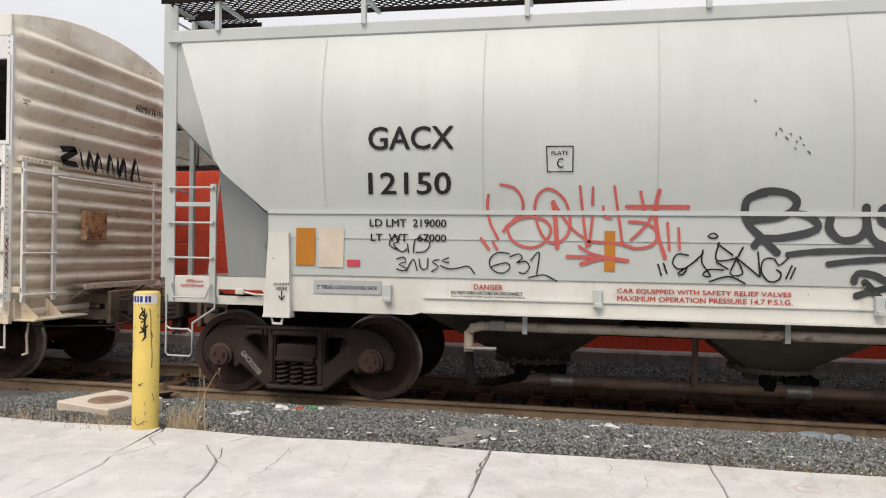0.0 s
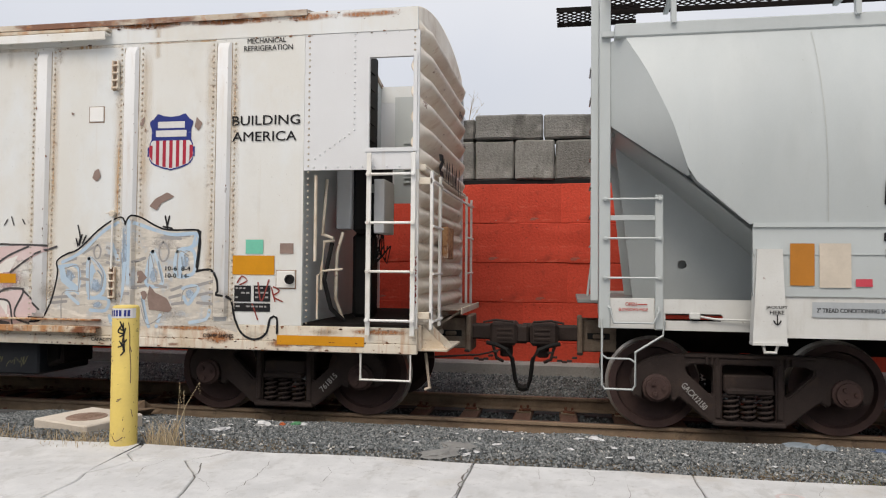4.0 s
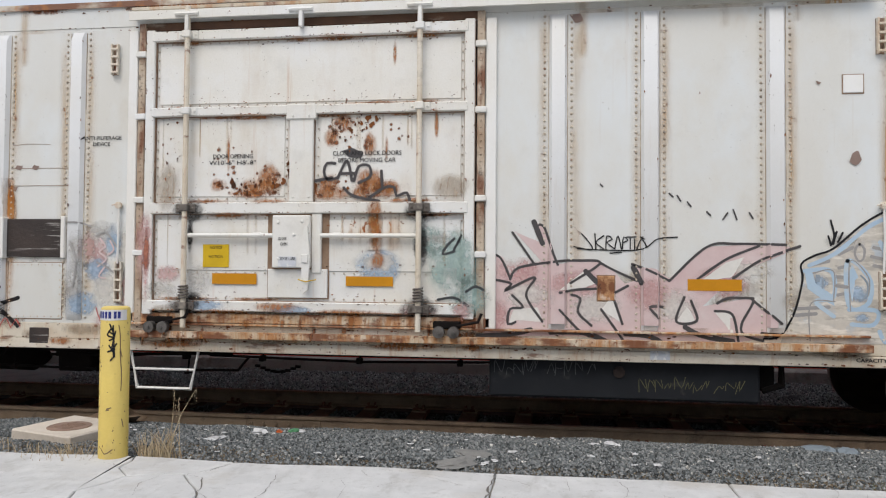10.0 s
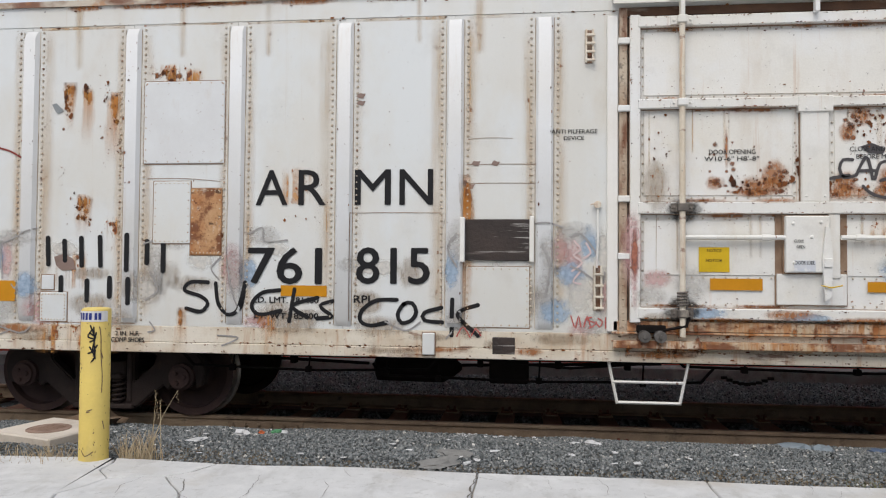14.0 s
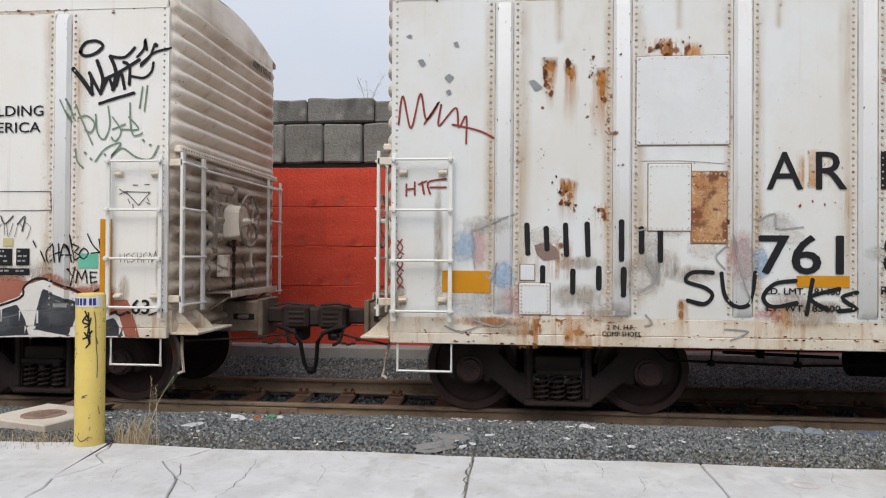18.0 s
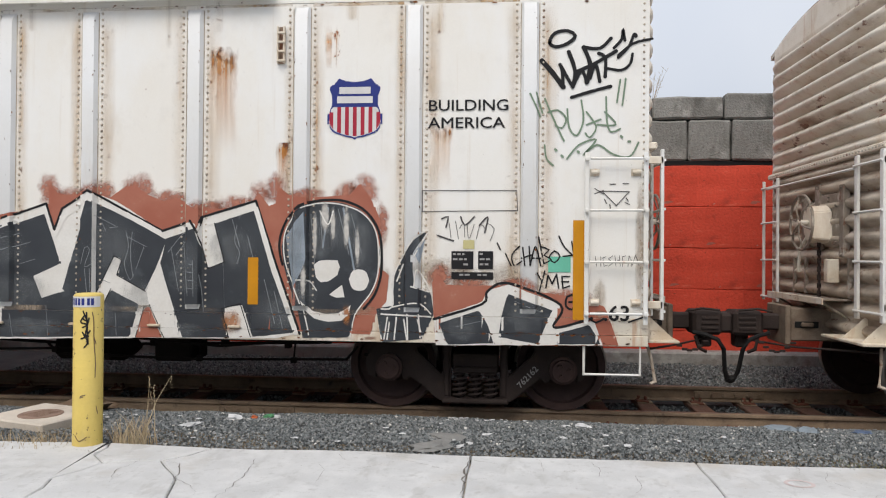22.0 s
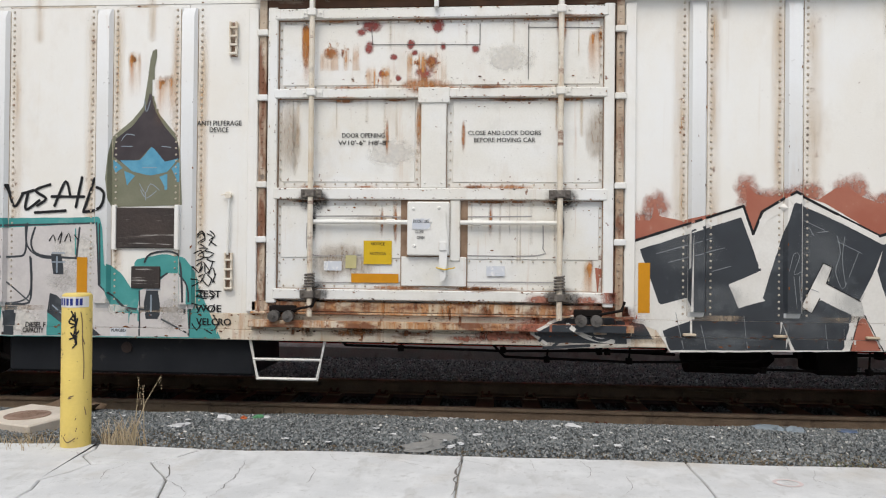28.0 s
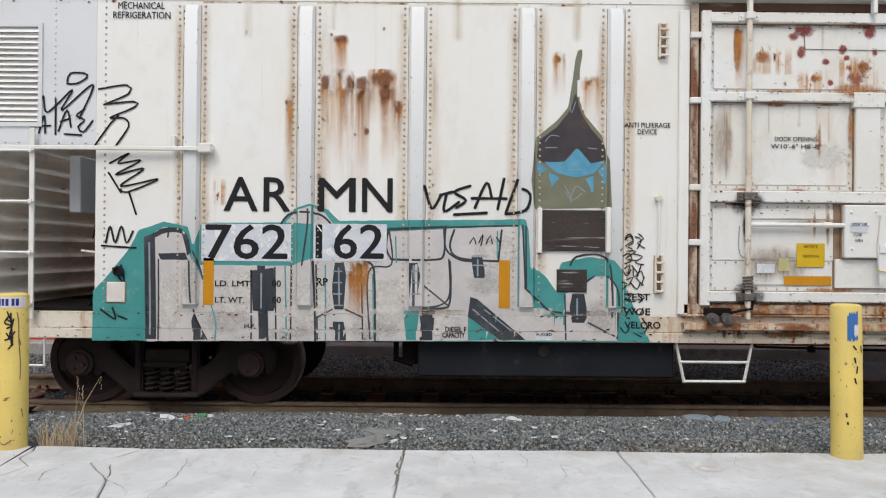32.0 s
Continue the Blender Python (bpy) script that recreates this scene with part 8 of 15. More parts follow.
g.line(0.020, [(-8.33, 2.26), (-8.18, 2.26)])
g.done("graffiti_tag", M_REDSPRAY2, "dull red marker scrawl")
g = Paint(carA, S_A, 8)
g.line(0.055, [(-7.41, 1.90), (-7.40, 1.64)])
g.line(0.055, [(-7.23, 1.87), (-7.22, 1.68)])
g.line(0.055, [(-7.05, 1.90), (-7.04, 1.63)])
g.line(0.055, [(-6.85, 1.91), (-6.84, 1.63)])
g.line(0.055, [(-6.54, 1.93), (-6.54, 1.59)])
g.line(0.055, [(-6.35, 1.87), (-6.35, 1.66)])
g.line(0.055, [(-6.18, 1.85), (-6.18, 1.58)])
g.line(0.055, [(-7.26, 1.50), (-7.26, 1.29)])
g.line(0.055, [(-6.98, 1.47), (-6.98, 1.28)])
g.line(0.055, [(-6.74, 1.50), (-6.74, 1.32)])
g.line(0.055, [(-6.52, 1.49), (-6.52, 1.26)])
g.done("graffiti_bar", M_INK, "plain black sprayed bars")
g = Paint(carA, S_A, 8)
g.line(0.042, [(-5.71, 1.47), (-5.89, 1.47), (-5.95, 1.39), (-5.78, 1.33), (-5.71, 1.26), (-5.78, 1.18), (-5.93, 1.21)])
g.line(0.042, [(-5.63, 1.46), (-5.60, 1.26), (-5.50, 1.16), (-5.38, 1.21), (-5.33, 1.47)])
g.line(0.042, [(-4.98, 1.40), (-5.16, 1.37), (-5.26, 1.25), (-5.18, 1.16), (-4.97, 1.20)])
g.line(0.042, [(-4.83, 1.41), (-4.88, 1.10)])
g.line(0.042, [(-4.60, 1.33), (-4.85, 1.25), (-4.70, 1.14)])
g.line(0.042, [(-4.45, 1.30), (-4.57, 1.26), (-4.52, 1.20), (-4.45, 1.15), (-4.60, 1.13)])
g.line(0.042, [(-3.82, 1.32), (-4.02, 1.31), (-4.16, 1.21), (-4.17, 1.11), (-4.07, 1.07), (-3.92, 1.10)])
g.line(0.042, [(-3.75, 1.28), (-3.81, 1.18), (-3.77, 1.10), (-3.67, 1.13), (-3.63, 1.21), (-3.67, 1.29), (-3.75, 1.28)])
g.line(0.042, [(-3.39, 1.25), (-3.55, 1.20), (-3.55, 1.13), (-3.38, 1.11)])
g.line(0.042, [(-3.28, 1.33), (-3.29, 0.99)])
g.line(0.042, [(-3.04, 1.28), (-3.23, 1.19), (-3.04, 0.99)])
g.done("graffiti_tag", M_INK, "bold black sprayed scrawl")
g = Paint(carA, S_A, 8)
g.line(0.016, [(-7.93, 1.87), (-7.90, 1.49)])
g.line(0.016, [(-7.93, 1.84), (-7.67, 1.95), (-7.53, 2.00)])
g.line(0.016, [(-6.39, 1.85), (-6.07, 1.93), (-5.94, 1.95)])
g.line(0.016, [(-5.53, 1.82), (-5.45, 1.40), (-5.39, 1.24)])
g.line(0.016, [(-5.30, 1.95), (-5.16, 2.01), (-5.14, 1.88), (-4.91, 1.89)])
g.line(0.016, [(-7.80, 1.43), (-7.74, 1.38), (-7.69, 1.54)])
g.line(0.016, [(-6.31, 1.55), (-6.23, 1.39), (-6.36, 1.29)])
g.line(0.016, [(-5.58, 1.72), (-5.68, 1.61), (-5.60, 1.50)])
g.line(0.016, [(-3.93, 1.11), (-3.73, 1.03), (-3.59, 1.11)])
g.line(0.016, [(-3.34, 0.96), (-3.20, 1.12)])
g.line(0.016, [(-5.60, 0.95), (-5.39, 0.93), (-5.55, 0.85)])
g.line(0.016, [(-6.31, 1.07), (-6.25, 0.99), (-6.32, 0.97)])
g.line(0.016, [(-7.91, 1.00), (-7.68, 0.94), (-7.58, 1.00)])
g.line(0.016, [(-8.18, 0.94), (-8.02, 0.89), (-7.79, 0.97)])
g.done("graffiti_tag", M_GREYLINE, "faint buffed graffiti lines")
puff(carA, S_A, -5.45, 1.61, 0.16, 0.29, M_ROSEMIST, 1)
puff(carA, S_A, -7.86, 1.68, 0.10, 0.27, M_ROSEMIST, 1)
puff(carA, S_A, -5.19, 1.09, 0.21, 0.10, M_ROSEMIST, 1)
puff(carA, S_A, -7.47, 1.17, 0.22, 0.22, M_ROSEMIST, 1)
puff(carA, S_A, -7.80, 1.90, 0.33, 0.12, M_GREYMIST, 1.2)
puff(carA, S_A, -5.14, 1.93, 0.21, 0.13, M_GREYMIST, 1.2)
puff(carA, S_A, -5.42, 1.56, 0.13, 0.32, M_GREYMIST, 1.2)
puff(carA, S_A, -7.91, 1.16, 0.28, 0.22, M_GREYMIST, 1.2)
puff(carA, S_A, -6.28, 1.66, 0.16, 0.32, M_GREYMIST, 1.2)
puff(carA, S_A, -6.07, 1.87, 0.21, 0.10, M_GREYMIST, 1.2)
puff(carA, S_A, -4.23, 1.65, 0.20, 0.10, M_GREYMIST, 1.2)
puff(carA, S_A, -8.02, 1.70, 0.17, 0.22, M_BLUEMIST, 1.1)
puff(carA, S_A, -7.63, 1.43, 0.16, 0.16, M_BLUEMIST, 1.1)
puff(carA, S_A, -5.29, 1.56, 0.11, 0.21, M_BLUEMIST, 1.1)
puff(carA, S_A, -8.07, 1.27, 0.28, 0.16, M_WHITEMIST, 1.4)
puff(carA, S_A, -7.25, 1.79, 0.22, 0.11, M_WHITEMIST, 1.4)
puff(carA, S_A, -5.76, 1.69, 0.21, 0.13, M_WHITEMIST, 1.4)
puff(carA, S_A, -3.98, 1.62, 0.25, 0.10, M_WHITEMIST, 1.4)
puff(carA, S_A, -5.01, 1.80, 0.15, 0.09, M_WHITEMIST, 1.4)
puff(carA, S_A, -6.39, 1.39, 0.21, 0.19, M_WHITEMIST, 1.4)
puff(carA, S_A, -2.15, 1.68, 0.12, 0.32, M_ROSEMIST, 1)
puff(carA, S_A, -1.64, 1.76, 0.08, 0.37, M_ROSEMIST, 1)
puff(carA, S_A, -2.08, 1.07, 0.16, 0.09, M_ROSEMIST, 1)
puff(carA, S_A, -2.27, 1.81, 0.12, 0.22, M_ROSEMIST, 1)
puff(carA, S_A, -1.89, 1.38, 0.11, 0.27, M_ROSEMIST, 1)
puff(carA, S_A, -3.29, 1.61, 0.09, 0.25, M_BLUEMIST, 1.1)
puff(carA, S_A, -2.90, 1.43, 0.15, 0.27, M_BLUEMIST, 1.1)
puff(carA, S_A, -2.74, 1.46, 0.13, 0.16, M_BLUEMIST, 1.1)
puff(carA, S_A, -2.31, 1.24, 0.22, 0.16, M_BLUEMIST, 1.1)
puff(carA, S_A, -2.17, 1.57, 0.18, 0.16, M_BLUEMIST, 1.1)
puff(carA, S_A, -2.00, 1.87, 0.12, 0.22, M_BLUEMIST, 1.1)
puff(carA, S_A, -3.25, 1.86, 0.12, 0.27, M_GREYMIST, 1.2)
puff(carA, S_A, -2.38, 1.76, 0.12, 0.30, M_GREYMIST, 1.2)
puff(carA, S_A, -2.14, 1.97, 0.24, 0.14, M_GREYMIST, 1.2)
puff(carA, S_A, -1.97, 1.11, 0.22, 0.13, M_GREYMIST, 1.2)
puff(carA, S_A, -3.18, 1.15, 0.22, 0.16, M_GREYMIST, 1.2)
puff(carA, S_A, -2.41, 1.43, 0.14, 0.22, M_GREYMIST, 1.2)
puff(carA, S_A, -2.85, 1.48, 0.17, 0.27, M_WHITEMIST, 1.4)
puff(carA, S_A, -2.08, 1.38, 0.16, 0.22, M_WHITEMIST, 1.4)
puff(carA, S_A, -1.87, 1.76, 0.08, 0.32, M_WHITEMIST, 1.4)
g = Paint(carA, S_A, 8)
g.line(0.012, [(-2.17, 1.19), (-2.13, 1.08), (-2.10, 1.19), (-2.08, 1.09)])
g.line(0.012, [(-2.05, 1.09), (-2.02, 1.19), (-1.99, 1.09)])
g.line(0.012, [(-1.98, 1.18), (-2.03, 1.16), (-1.94, 1.12), (-2.00, 1.08)])
g.line(0.012, [(-1.92, 1.17), (-1.88, 1.14), (-1.91, 1.09), (-1.94, 1.14)])
g.line(0.012, [(-1.85, 1.08), (-1.85, 1.18), (-1.81, 1.16), (-1.85, 1.13), (-1.80, 1.08)])
g.line(0.012, [(-1.72, 1.19), (-1.68, 1.12)])
g.line(0.012, [(-3.24, 0.98), (-3.18, 1.07), (-3.11, 0.97)])
g.line(0.012, [(-3.10, 0.99), (-3.06, 1.06), (-3.01, 0.99)])
g.done("graffiti_tag", M_REDSPRAY, "thin red marker scrawl")
g = Paint(carA, S_A, 8)
g.line(0.020, [(-2.14, 1.89), (-2.08, 1.81), (-2.15, 1.76), (-2.07, 1.69), (-2.16, 1.61)])
g.line(0.020, [(-2.09, 1.60), (-2.15, 1.51), (-2.08, 1.49)])
g.line(0.020, [(-2.03, 1.87), (-1.99, 1.78), (-2.05, 1.73)])
g.done("graffiti_tag", M_ROSE, "pink sprayed scribble")
g = Paint(carA, S_A, 8)
g.line(0.018, [(-2.17, 1.93), (-2.09, 1.96), (-2.00, 1.87), (-1.92, 1.75)])
g.line(0.018, [(-2.17, 1.65), (-2.06, 1.60), (-1.93, 1.49), (-1.88, 1.33)])
g.line(0.018, [(-2.63, 2.03), (-2.41, 2.06), (-2.25, 2.02)])
g.line(0.018, [(-2.44, 1.86), (-2.37, 1.65), (-2.41, 1.38)])
g.line(0.018, [(-3.25, 1.94), (-3.33, 1.81), (-3.24, 1.64)])
g.line(0.018, [(-1.97, 1.38), (-1.88, 1.49), (-1.86, 1.60)])
g.done("graffiti_tag", M_GREYLINE, "grey faded loops")
g = Paint(carA, S_A, 8)
g.fill([(-7.34, 1.71), (-7.22, 1.75), (-7.12, 1.68), (-7.10, 1.59), (-7.25, 1.57), (-7.32, 1.63)])
g.done("primer_chips", M_PRIMER, "flaked brown bare patches")
g = Paint(carA, S_A, 8)
g.fill([(-8.46, 3.48), (-8.41, 3.50), (-8.38, 3.44), (-8.42, 3.41)])
g.fill([(-8.20, 3.31), (-8.16, 3.35), (-8.11, 3.31), (-8.15, 3.26)])
g.fill([(-8.19, 3.18), (-8.15, 3.20), (-8.13, 3.16), (-8.16, 3.13)])
g.fill([(-8.12, 3.64), (-8.07, 3.66), (-8.06, 3.60), (-8.11, 3.60)])
g.fill([(-8.57, 3.71), (-8.54, 3.74), (-8.51, 3.71), (-8.54, 3.69)])
g.fill([(-7.40, 3.26), (-7.35, 3.28), (-7.27, 3.20), (-7.34, 3.16)])
g.done("primer_chips", M_PALELINE, "small grey flaked chips")
stain(carA, S_A, -7.25, -7.16, 3.04, 3.44, M_STAIN)
stain(carA, S_A, -7.05, -6.96, 2.90, 3.41, M_STAIN)
stain(carA, S_A, -6.80, -6.67, 2.71, 3.33, M_STAIN)
stain(carA, S_A, -7.10, -6.96, 1.97, 2.30, M_STAIN)
stain(carA, S_A, -6.76, -6.67, 1.87, 2.09, M_STAIN)
stain(carA, S_A, -6.27, -6.05, 3.45, 3.61, M_STAIN)
stain(carA, S_A, -6.08, -5.87, 3.46, 3.56, M_STAIN)
stain(carA, S_A, -7.25, -7.06, 1.49, 1.76, M_STAIN)
stain(carA, S_A, -6.02, -5.94, 0.87, 1.18, M_STAIN)
stain(carA, S_A, -7.14, -6.76, 0.85, 1.09, M_STAIN)
stain(carA, S_A, -7.44, -7.27, 0.84, 1.06, M_STAIN)
puff(carA, S_A, -7.22, 3.39, 0.03, 0.04, M_RUSTSPOT, 1.8)
puff(carA, S_A, -7.24, 3.32, 0.03, 0.05, M_RUSTSPOT, 1.8)
puff(carA, S_A, -7.20, 3.27, 0.03, 0.03, M_RUSTSPOT, 1.8)
puff(carA, S_A, -7.21, 3.20, 0.02, 0.03, M_RUSTSPOT, 1.8)
puff(carA, S_A, -7.01, 3.36, 0.04, 0.04, M_RUSTSPOT, 1.8)
puff(carA, S_A, -7.00, 3.29, 0.02, 0.04, M_RUSTSPOT, 1.8)
puff(carA, S_A, -6.74, 3.24, 0.04, 0.04, M_RUSTSPOT, 1.8)
puff(carA, S_A, -6.72, 3.15, 0.03, 0.05, M_RUSTSPOT, 1.8)
puff(carA, S_A, -6.60, 2.76, 0.04, 0.03, M_RUSTSPOT, 1.8)
puff(carA, S_A, -7.04, 2.25, 0.04, 0.05, M_RUSTSPOT, 1.8)
puff(carA, S_A, -7.01, 2.18, 0.04, 0.05, M_RUSTSPOT, 1.8)
puff(carA, S_A, -7.08, 2.20, 0.03, 0.03, M_RUSTSPOT, 1.8)
puff(carA, S_A, -7.03, 2.11, 0.03, 0.04, M_RUSTSPOT, 1.8)
puff(carA, S_A, -6.71, 2.05, 0.04, 0.03, M_RUSTSPOT, 1.8)
puff(carA, S_A, -6.97, 2.04, 0.02, 0.03, M_RUSTSPOT, 1.8)
puff(carA, S_A, -6.63, 3.11, 0.02, 0.03, M_RUSTSPOT, 1.8)
puff(carA, S_A, -7.27, 3.01, 0.02, 0.02, M_RUSTSPOT, 1.8)
puff(carA, S_A, -6.85, 2.92, 0.02, 0.02, M_RUSTSPOT, 1.8)
puff(carA, S_A, -6.53, 2.46, 0.02, 0.02, M_RUSTSPOT, 1.8)
puff(carA, S_A, -6.27, 3.54, 0.04, 0.04, M_RUSTSPOT, 1.8)
puff(carA, S_A, -6.16, 3.51, 0.04, 0.03, M_RUSTSPOT, 1.8)
puff(carA, S_A, -6.05, 3.53, 0.05, 0.04, M_RUSTSPOT, 1.8)
puff(carA, S_A, -5.95, 3.50, 0.03, 0.03, M_RUSTSPOT, 1.8)
puff(carA, S_A, -6.21, 3.58, 0.02, 0.02, M_RUSTSPOT, 1.8)
puff(carA, S_A, -7.09, 1.71, 0.03, 0.04, M_RUSTSPOT, 1.8)
puff(carA, S_A, -5.99, 1.08, 0.03, 0.06, M_RUSTSPOT, 1.8)
puff(carA, S_A, -6.92, 0.90, 0.08, 0.03, M_RUSTSPOT, 1.8)
puff(carA, S_A, -7.36, 0.89, 0.04, 0.03, M_RUSTSPOT, 1.8)
stain(carA, S_A, -4.94, -4.75, 2.34, 2.56, M_STAIN)
stain(carA, S_A, -3.20, -3.11, 1.04, 2.47, M_STAIN)
stain(carA, S_A, -5.18, -5.06, 1.01, 1.18, M_STAIN)
g = Paint(carA, S_A, 3.8)
g.line(0.040, [(4.64, 1.62), (4.86, 1.62), (4.88, 1.39), (4.73, 1.35), (4.88, 1.22)])
g.line(0.040, [(5.00, 1.71), (5.18, 1.56), (5.17, 1.34), (5.01, 1.31), (5.00, 1.71)])
g.line(0.040, [(5.01, 1.28), (5.24, 1.27), (5.21, 1.15), (5.03, 1.15)])
g.line(0.040, [(5.41, 2.12), (5.42, 1.67), (5.41, 1.45)])
g.line(0.040, [(5.50, 2.12), (5.50, 1.45)])
g.line(0.040, [(5.76, 1.79), (5.88, 1.46), (5.69, 1.45), (5.76, 1.79)])
g.line(0.040, [(6.05, 1.79), (6.23, 1.80), (6.24, 1.57), (6.04, 1.54), (6.05, 1.79)])
g.line(0.040, [(5.54, 2.10), (5.95, 1.98), (6.27, 1.98), (6.26, 1.87), (6.11, 1.81)])
g.line(0.040, [(6.12, 1.40), (6.23, 1.43), (6.30, 1.40), (6.23, 1.29), (6.18, 1.23), (6.13, 1.31)])
g.line(0.040, [(5.65, 1.30), (5.70, 1.07), (5.73, 0.99)])
g.line(0.040, [(5.86, 1.11), (5.82, 0.99)])
g.line(0.040, [(5.26, 1.09), (5.30, 1.00), (5.37, 1.00), (5.39, 1.12)])
g.line(0.040, [(6.21, 1.04), (6.39, 1.08), (6.43, 1.17)])
g.line(0.040, [(4.68, 1.67), (4.90, 1.78), (5.17, 2.01), (5.34, 2.10)])
g.done("graffiti_letters", M_SKYBLUE, "light blue sprayed letter outlines")
puff(carA, S_A, 4.76, 1.51, 0.11, 0.10, M_BLUEMIST, 3.4)
puff(carA, S_A, 5.10, 1.42, 0.10, 0.10, M_BLUEMIST, 3.4)
puff(carA, S_A, 5.46, 1.78, 0.06, 0.36, M_BLUEMIST, 3.4)
puff(carA, S_A, 5.77, 1.55, 0.08, 0.12, M_BLUEMIST, 3.4)
puff(carA, S_A, 6.13, 1.68, 0.08, 0.11, M_BLUEMIST, 3.4)
puff(carA, S_A, 6.20, 1.34, 0.07, 0.07, M_BLUEMIST, 3.4)
puff(carA, S_A, 5.12, 1.21, 0.09, 0.05, M_BLUEMIST, 3.4)
puff(carA, S_A, 4.98, 1.88, 0.20, 0.09, M_GREYMIST, 3.6)
puff(carA, S_A, 5.90, 1.88, 0.19, 0.09, M_GREYMIST, 3.6)
puff(carA, S_A, 5.37, 1.29, 0.15, 0.10, M_GREYMIST, 3.6)
puff(carA, S_A, 5.99, 1.13, 0.19, 0.09, M_GREYMIST, 3.6)
g = Paint(carB, S_B, 2)
g.fill([(0.85, 0.83), (0.97, 0.95), (1.30, 0.98), (1.50, 1.08), (1.71, 1.04), (1.69, 0.77), (0.88, 0.74)])
g.done("graffiti_fill", M_HAZE, "grey sprayed arrow tip")
g = Paint(carB, S_B, 6)
g.line(0.030, [(0.84, 0.82), (0.97, 0.95), (1.16, 0.94), (1.36, 1.00), (1.50, 1.08)])
g.line(0.030, [(0.97, 0.77), (1.19, 0.91), (1.42, 0.83), (1.64, 0.95)])
g.line(0.030, [(0.88, 0.75), (1.30, 0.78)])
g.done("graffiti_outline", M_SLATE, "dark outline of the arrow tip")
g = Paint(carA, S_A, 3.7)
g.fill([(4.64, 1.61), (4.70, 1.62), (4.73, 1.51), (4.87, 1.41), (4.89, 1.31), (4.79, 1.37), (4.66, 1.46)])
g.fill([(5.01, 1.73), (5.09, 1.57), (5.04, 1.52), (5.05, 1.36), (5.01, 1.31)])
g.fill([(5.75, 1.79), (5.78, 1.68), (5.71, 1.45), (5.68, 1.47)])
g.fill([(6.05, 1.78), (6.18, 1.80), (6.12, 1.76), (6.11, 1.53), (6.05, 1.54)])
g.fill([(6.24, 1.99), (6.27, 1.97), (6.26, 1.85), (6.15, 1.80), (6.22, 1.87)])
g.fill([(5.43, 1.68), (5.48, 1.68), (5.47, 1.42), (5.42, 1.22)])
g.fill([(5.25, 1.88), (5.28, 1.91), (5.38, 1.68), (5.33, 1.69)])
g.done("graffiti_fill", M_SKYBLUE, "light blue sprayed letter faces")
g = Paint(carA, S_A, 3.5)
g.line(0.034, [(4.53, 1.22), (4.73, 1.24)])
g.line(0.034, [(4.55, 1.28), (4.84, 1.30)])
g.line(0.034, [(4.92, 1.41), (5.01, 1.43)])
g.line(0.034, [(4.91, 1.49), (4.99, 1.48)])
g.line(0.034, [(4.91, 1.57), (5.00, 1.56)])
g.line(0.034, [(4.93, 1.65), (5.01, 1.67)])
g.line(0.034, [(5.22, 1.83), (5.35, 1.80)])
g.line(0.034, [(5.20, 1.75), (5.33, 1.72)])
g.line(0.034, [(5.22, 1.67), (5.37, 1.64)])
g.line(0.034, [(5.37, 1.33), (5.51, 1.34)])
g.line(0.034, [(5.54, 1.40), (5.70, 1.43)])
g.line(0.034, [(5.55, 1.68), (5.67, 1.72)])
g.line(0.034, [(5.86, 1.94), (6.08, 1.93)])
g.line(0.034, [(5.90, 1.97), (6.18, 1.96)])
g.line(0.034, [(6.05, 1.83), (6.18, 1.80)])
g.line(0.034, [(5.99, 1.38), (6.10, 1.42)])
g.line(0.034, [(5.97, 1.30), (6.09, 1.33)])
g.line(0.034, [(6.00, 1.23), (6.13, 1.25)])
g.line(0.034, [(5.80, 1.43), (5.92, 1.41)])
g.line(0.034, [(6.27, 1.43), (6.46, 1.48)])
g.line(0.034, [(6.29, 1.33), (6.47, 1.37)])
g.line(0.034, [(4.68, 1.67), (4.84, 1.71)])
g.line(0.034, [(4.93, 1.77), (5.04, 1.83)])
g.line(0.034, [(6.29, 1.25), (6.46, 1.24)])
g.done("graffiti_buff", M_GREYLINE, "wiped grey and tan smears")
g = Paint(carA, S_A, 4)
g.line(0.022, [(5.88, 1.89), (5.93, 1.85), (5.95, 1.78), (5.92, 1.70), (5.87, 1.69), (5.84, 1.75), (5.84, 1.84), (5.88, 1.89)])
g.line(0.022, [(5.10, 1.86), (5.14, 1.82), (5.13, 1.73), (5.09, 1.71), (5.06, 1.77), (5.07, 1.83), (5.10, 1.86)])
g.done("graffiti_detail", M_GREYLINE, "grey sprayed rings")
g = Paint(carA, S_A, 4.2)
g.line(0.018, [(4.74, 1.58), (4.74, 1.53)])
g.line(0.018, [(4.76, 1.58), (4.76, 1.53)])
g.line(0.018, [(4.79, 1.54), (4.79, 1.47)])
g.line(0.018, [(5.11, 1.58), (5.16, 1.52), (5.16, 1.42), (5.11, 1.36)])
g.line(0.018, [(5.67, 1.53), (5.64, 1.47)])
g.line(0.018, [(5.83, 1.68), (5.88, 1.47)])
g.line(0.018, [(5.44, 2.03), (5.45, 1.68)])
g.line(0.018, [(6.10, 1.73), (6.11, 1.65)])
g.line(0.018, [(6.14, 1.74), (6.15, 1.65)])
g.line(0.018, [(5.64, 1.28), (5.69, 1.07)])
g.done("graffiti_detail", M_BLUEGREY, "slate-blue sprayed shadows")
g = Paint(carA, S_A, 5)
g.line(0.012, [(4.71, 1.60), (4.88, 1.62), (4.88, 1.36)])
g.line(0.012, [(5.02, 1.27), (5.02, 1.71), (5.17, 1.57), (5.17, 1.41)])
g.line(0.012, [(5.40, 2.03), (5.41, 1.42)])
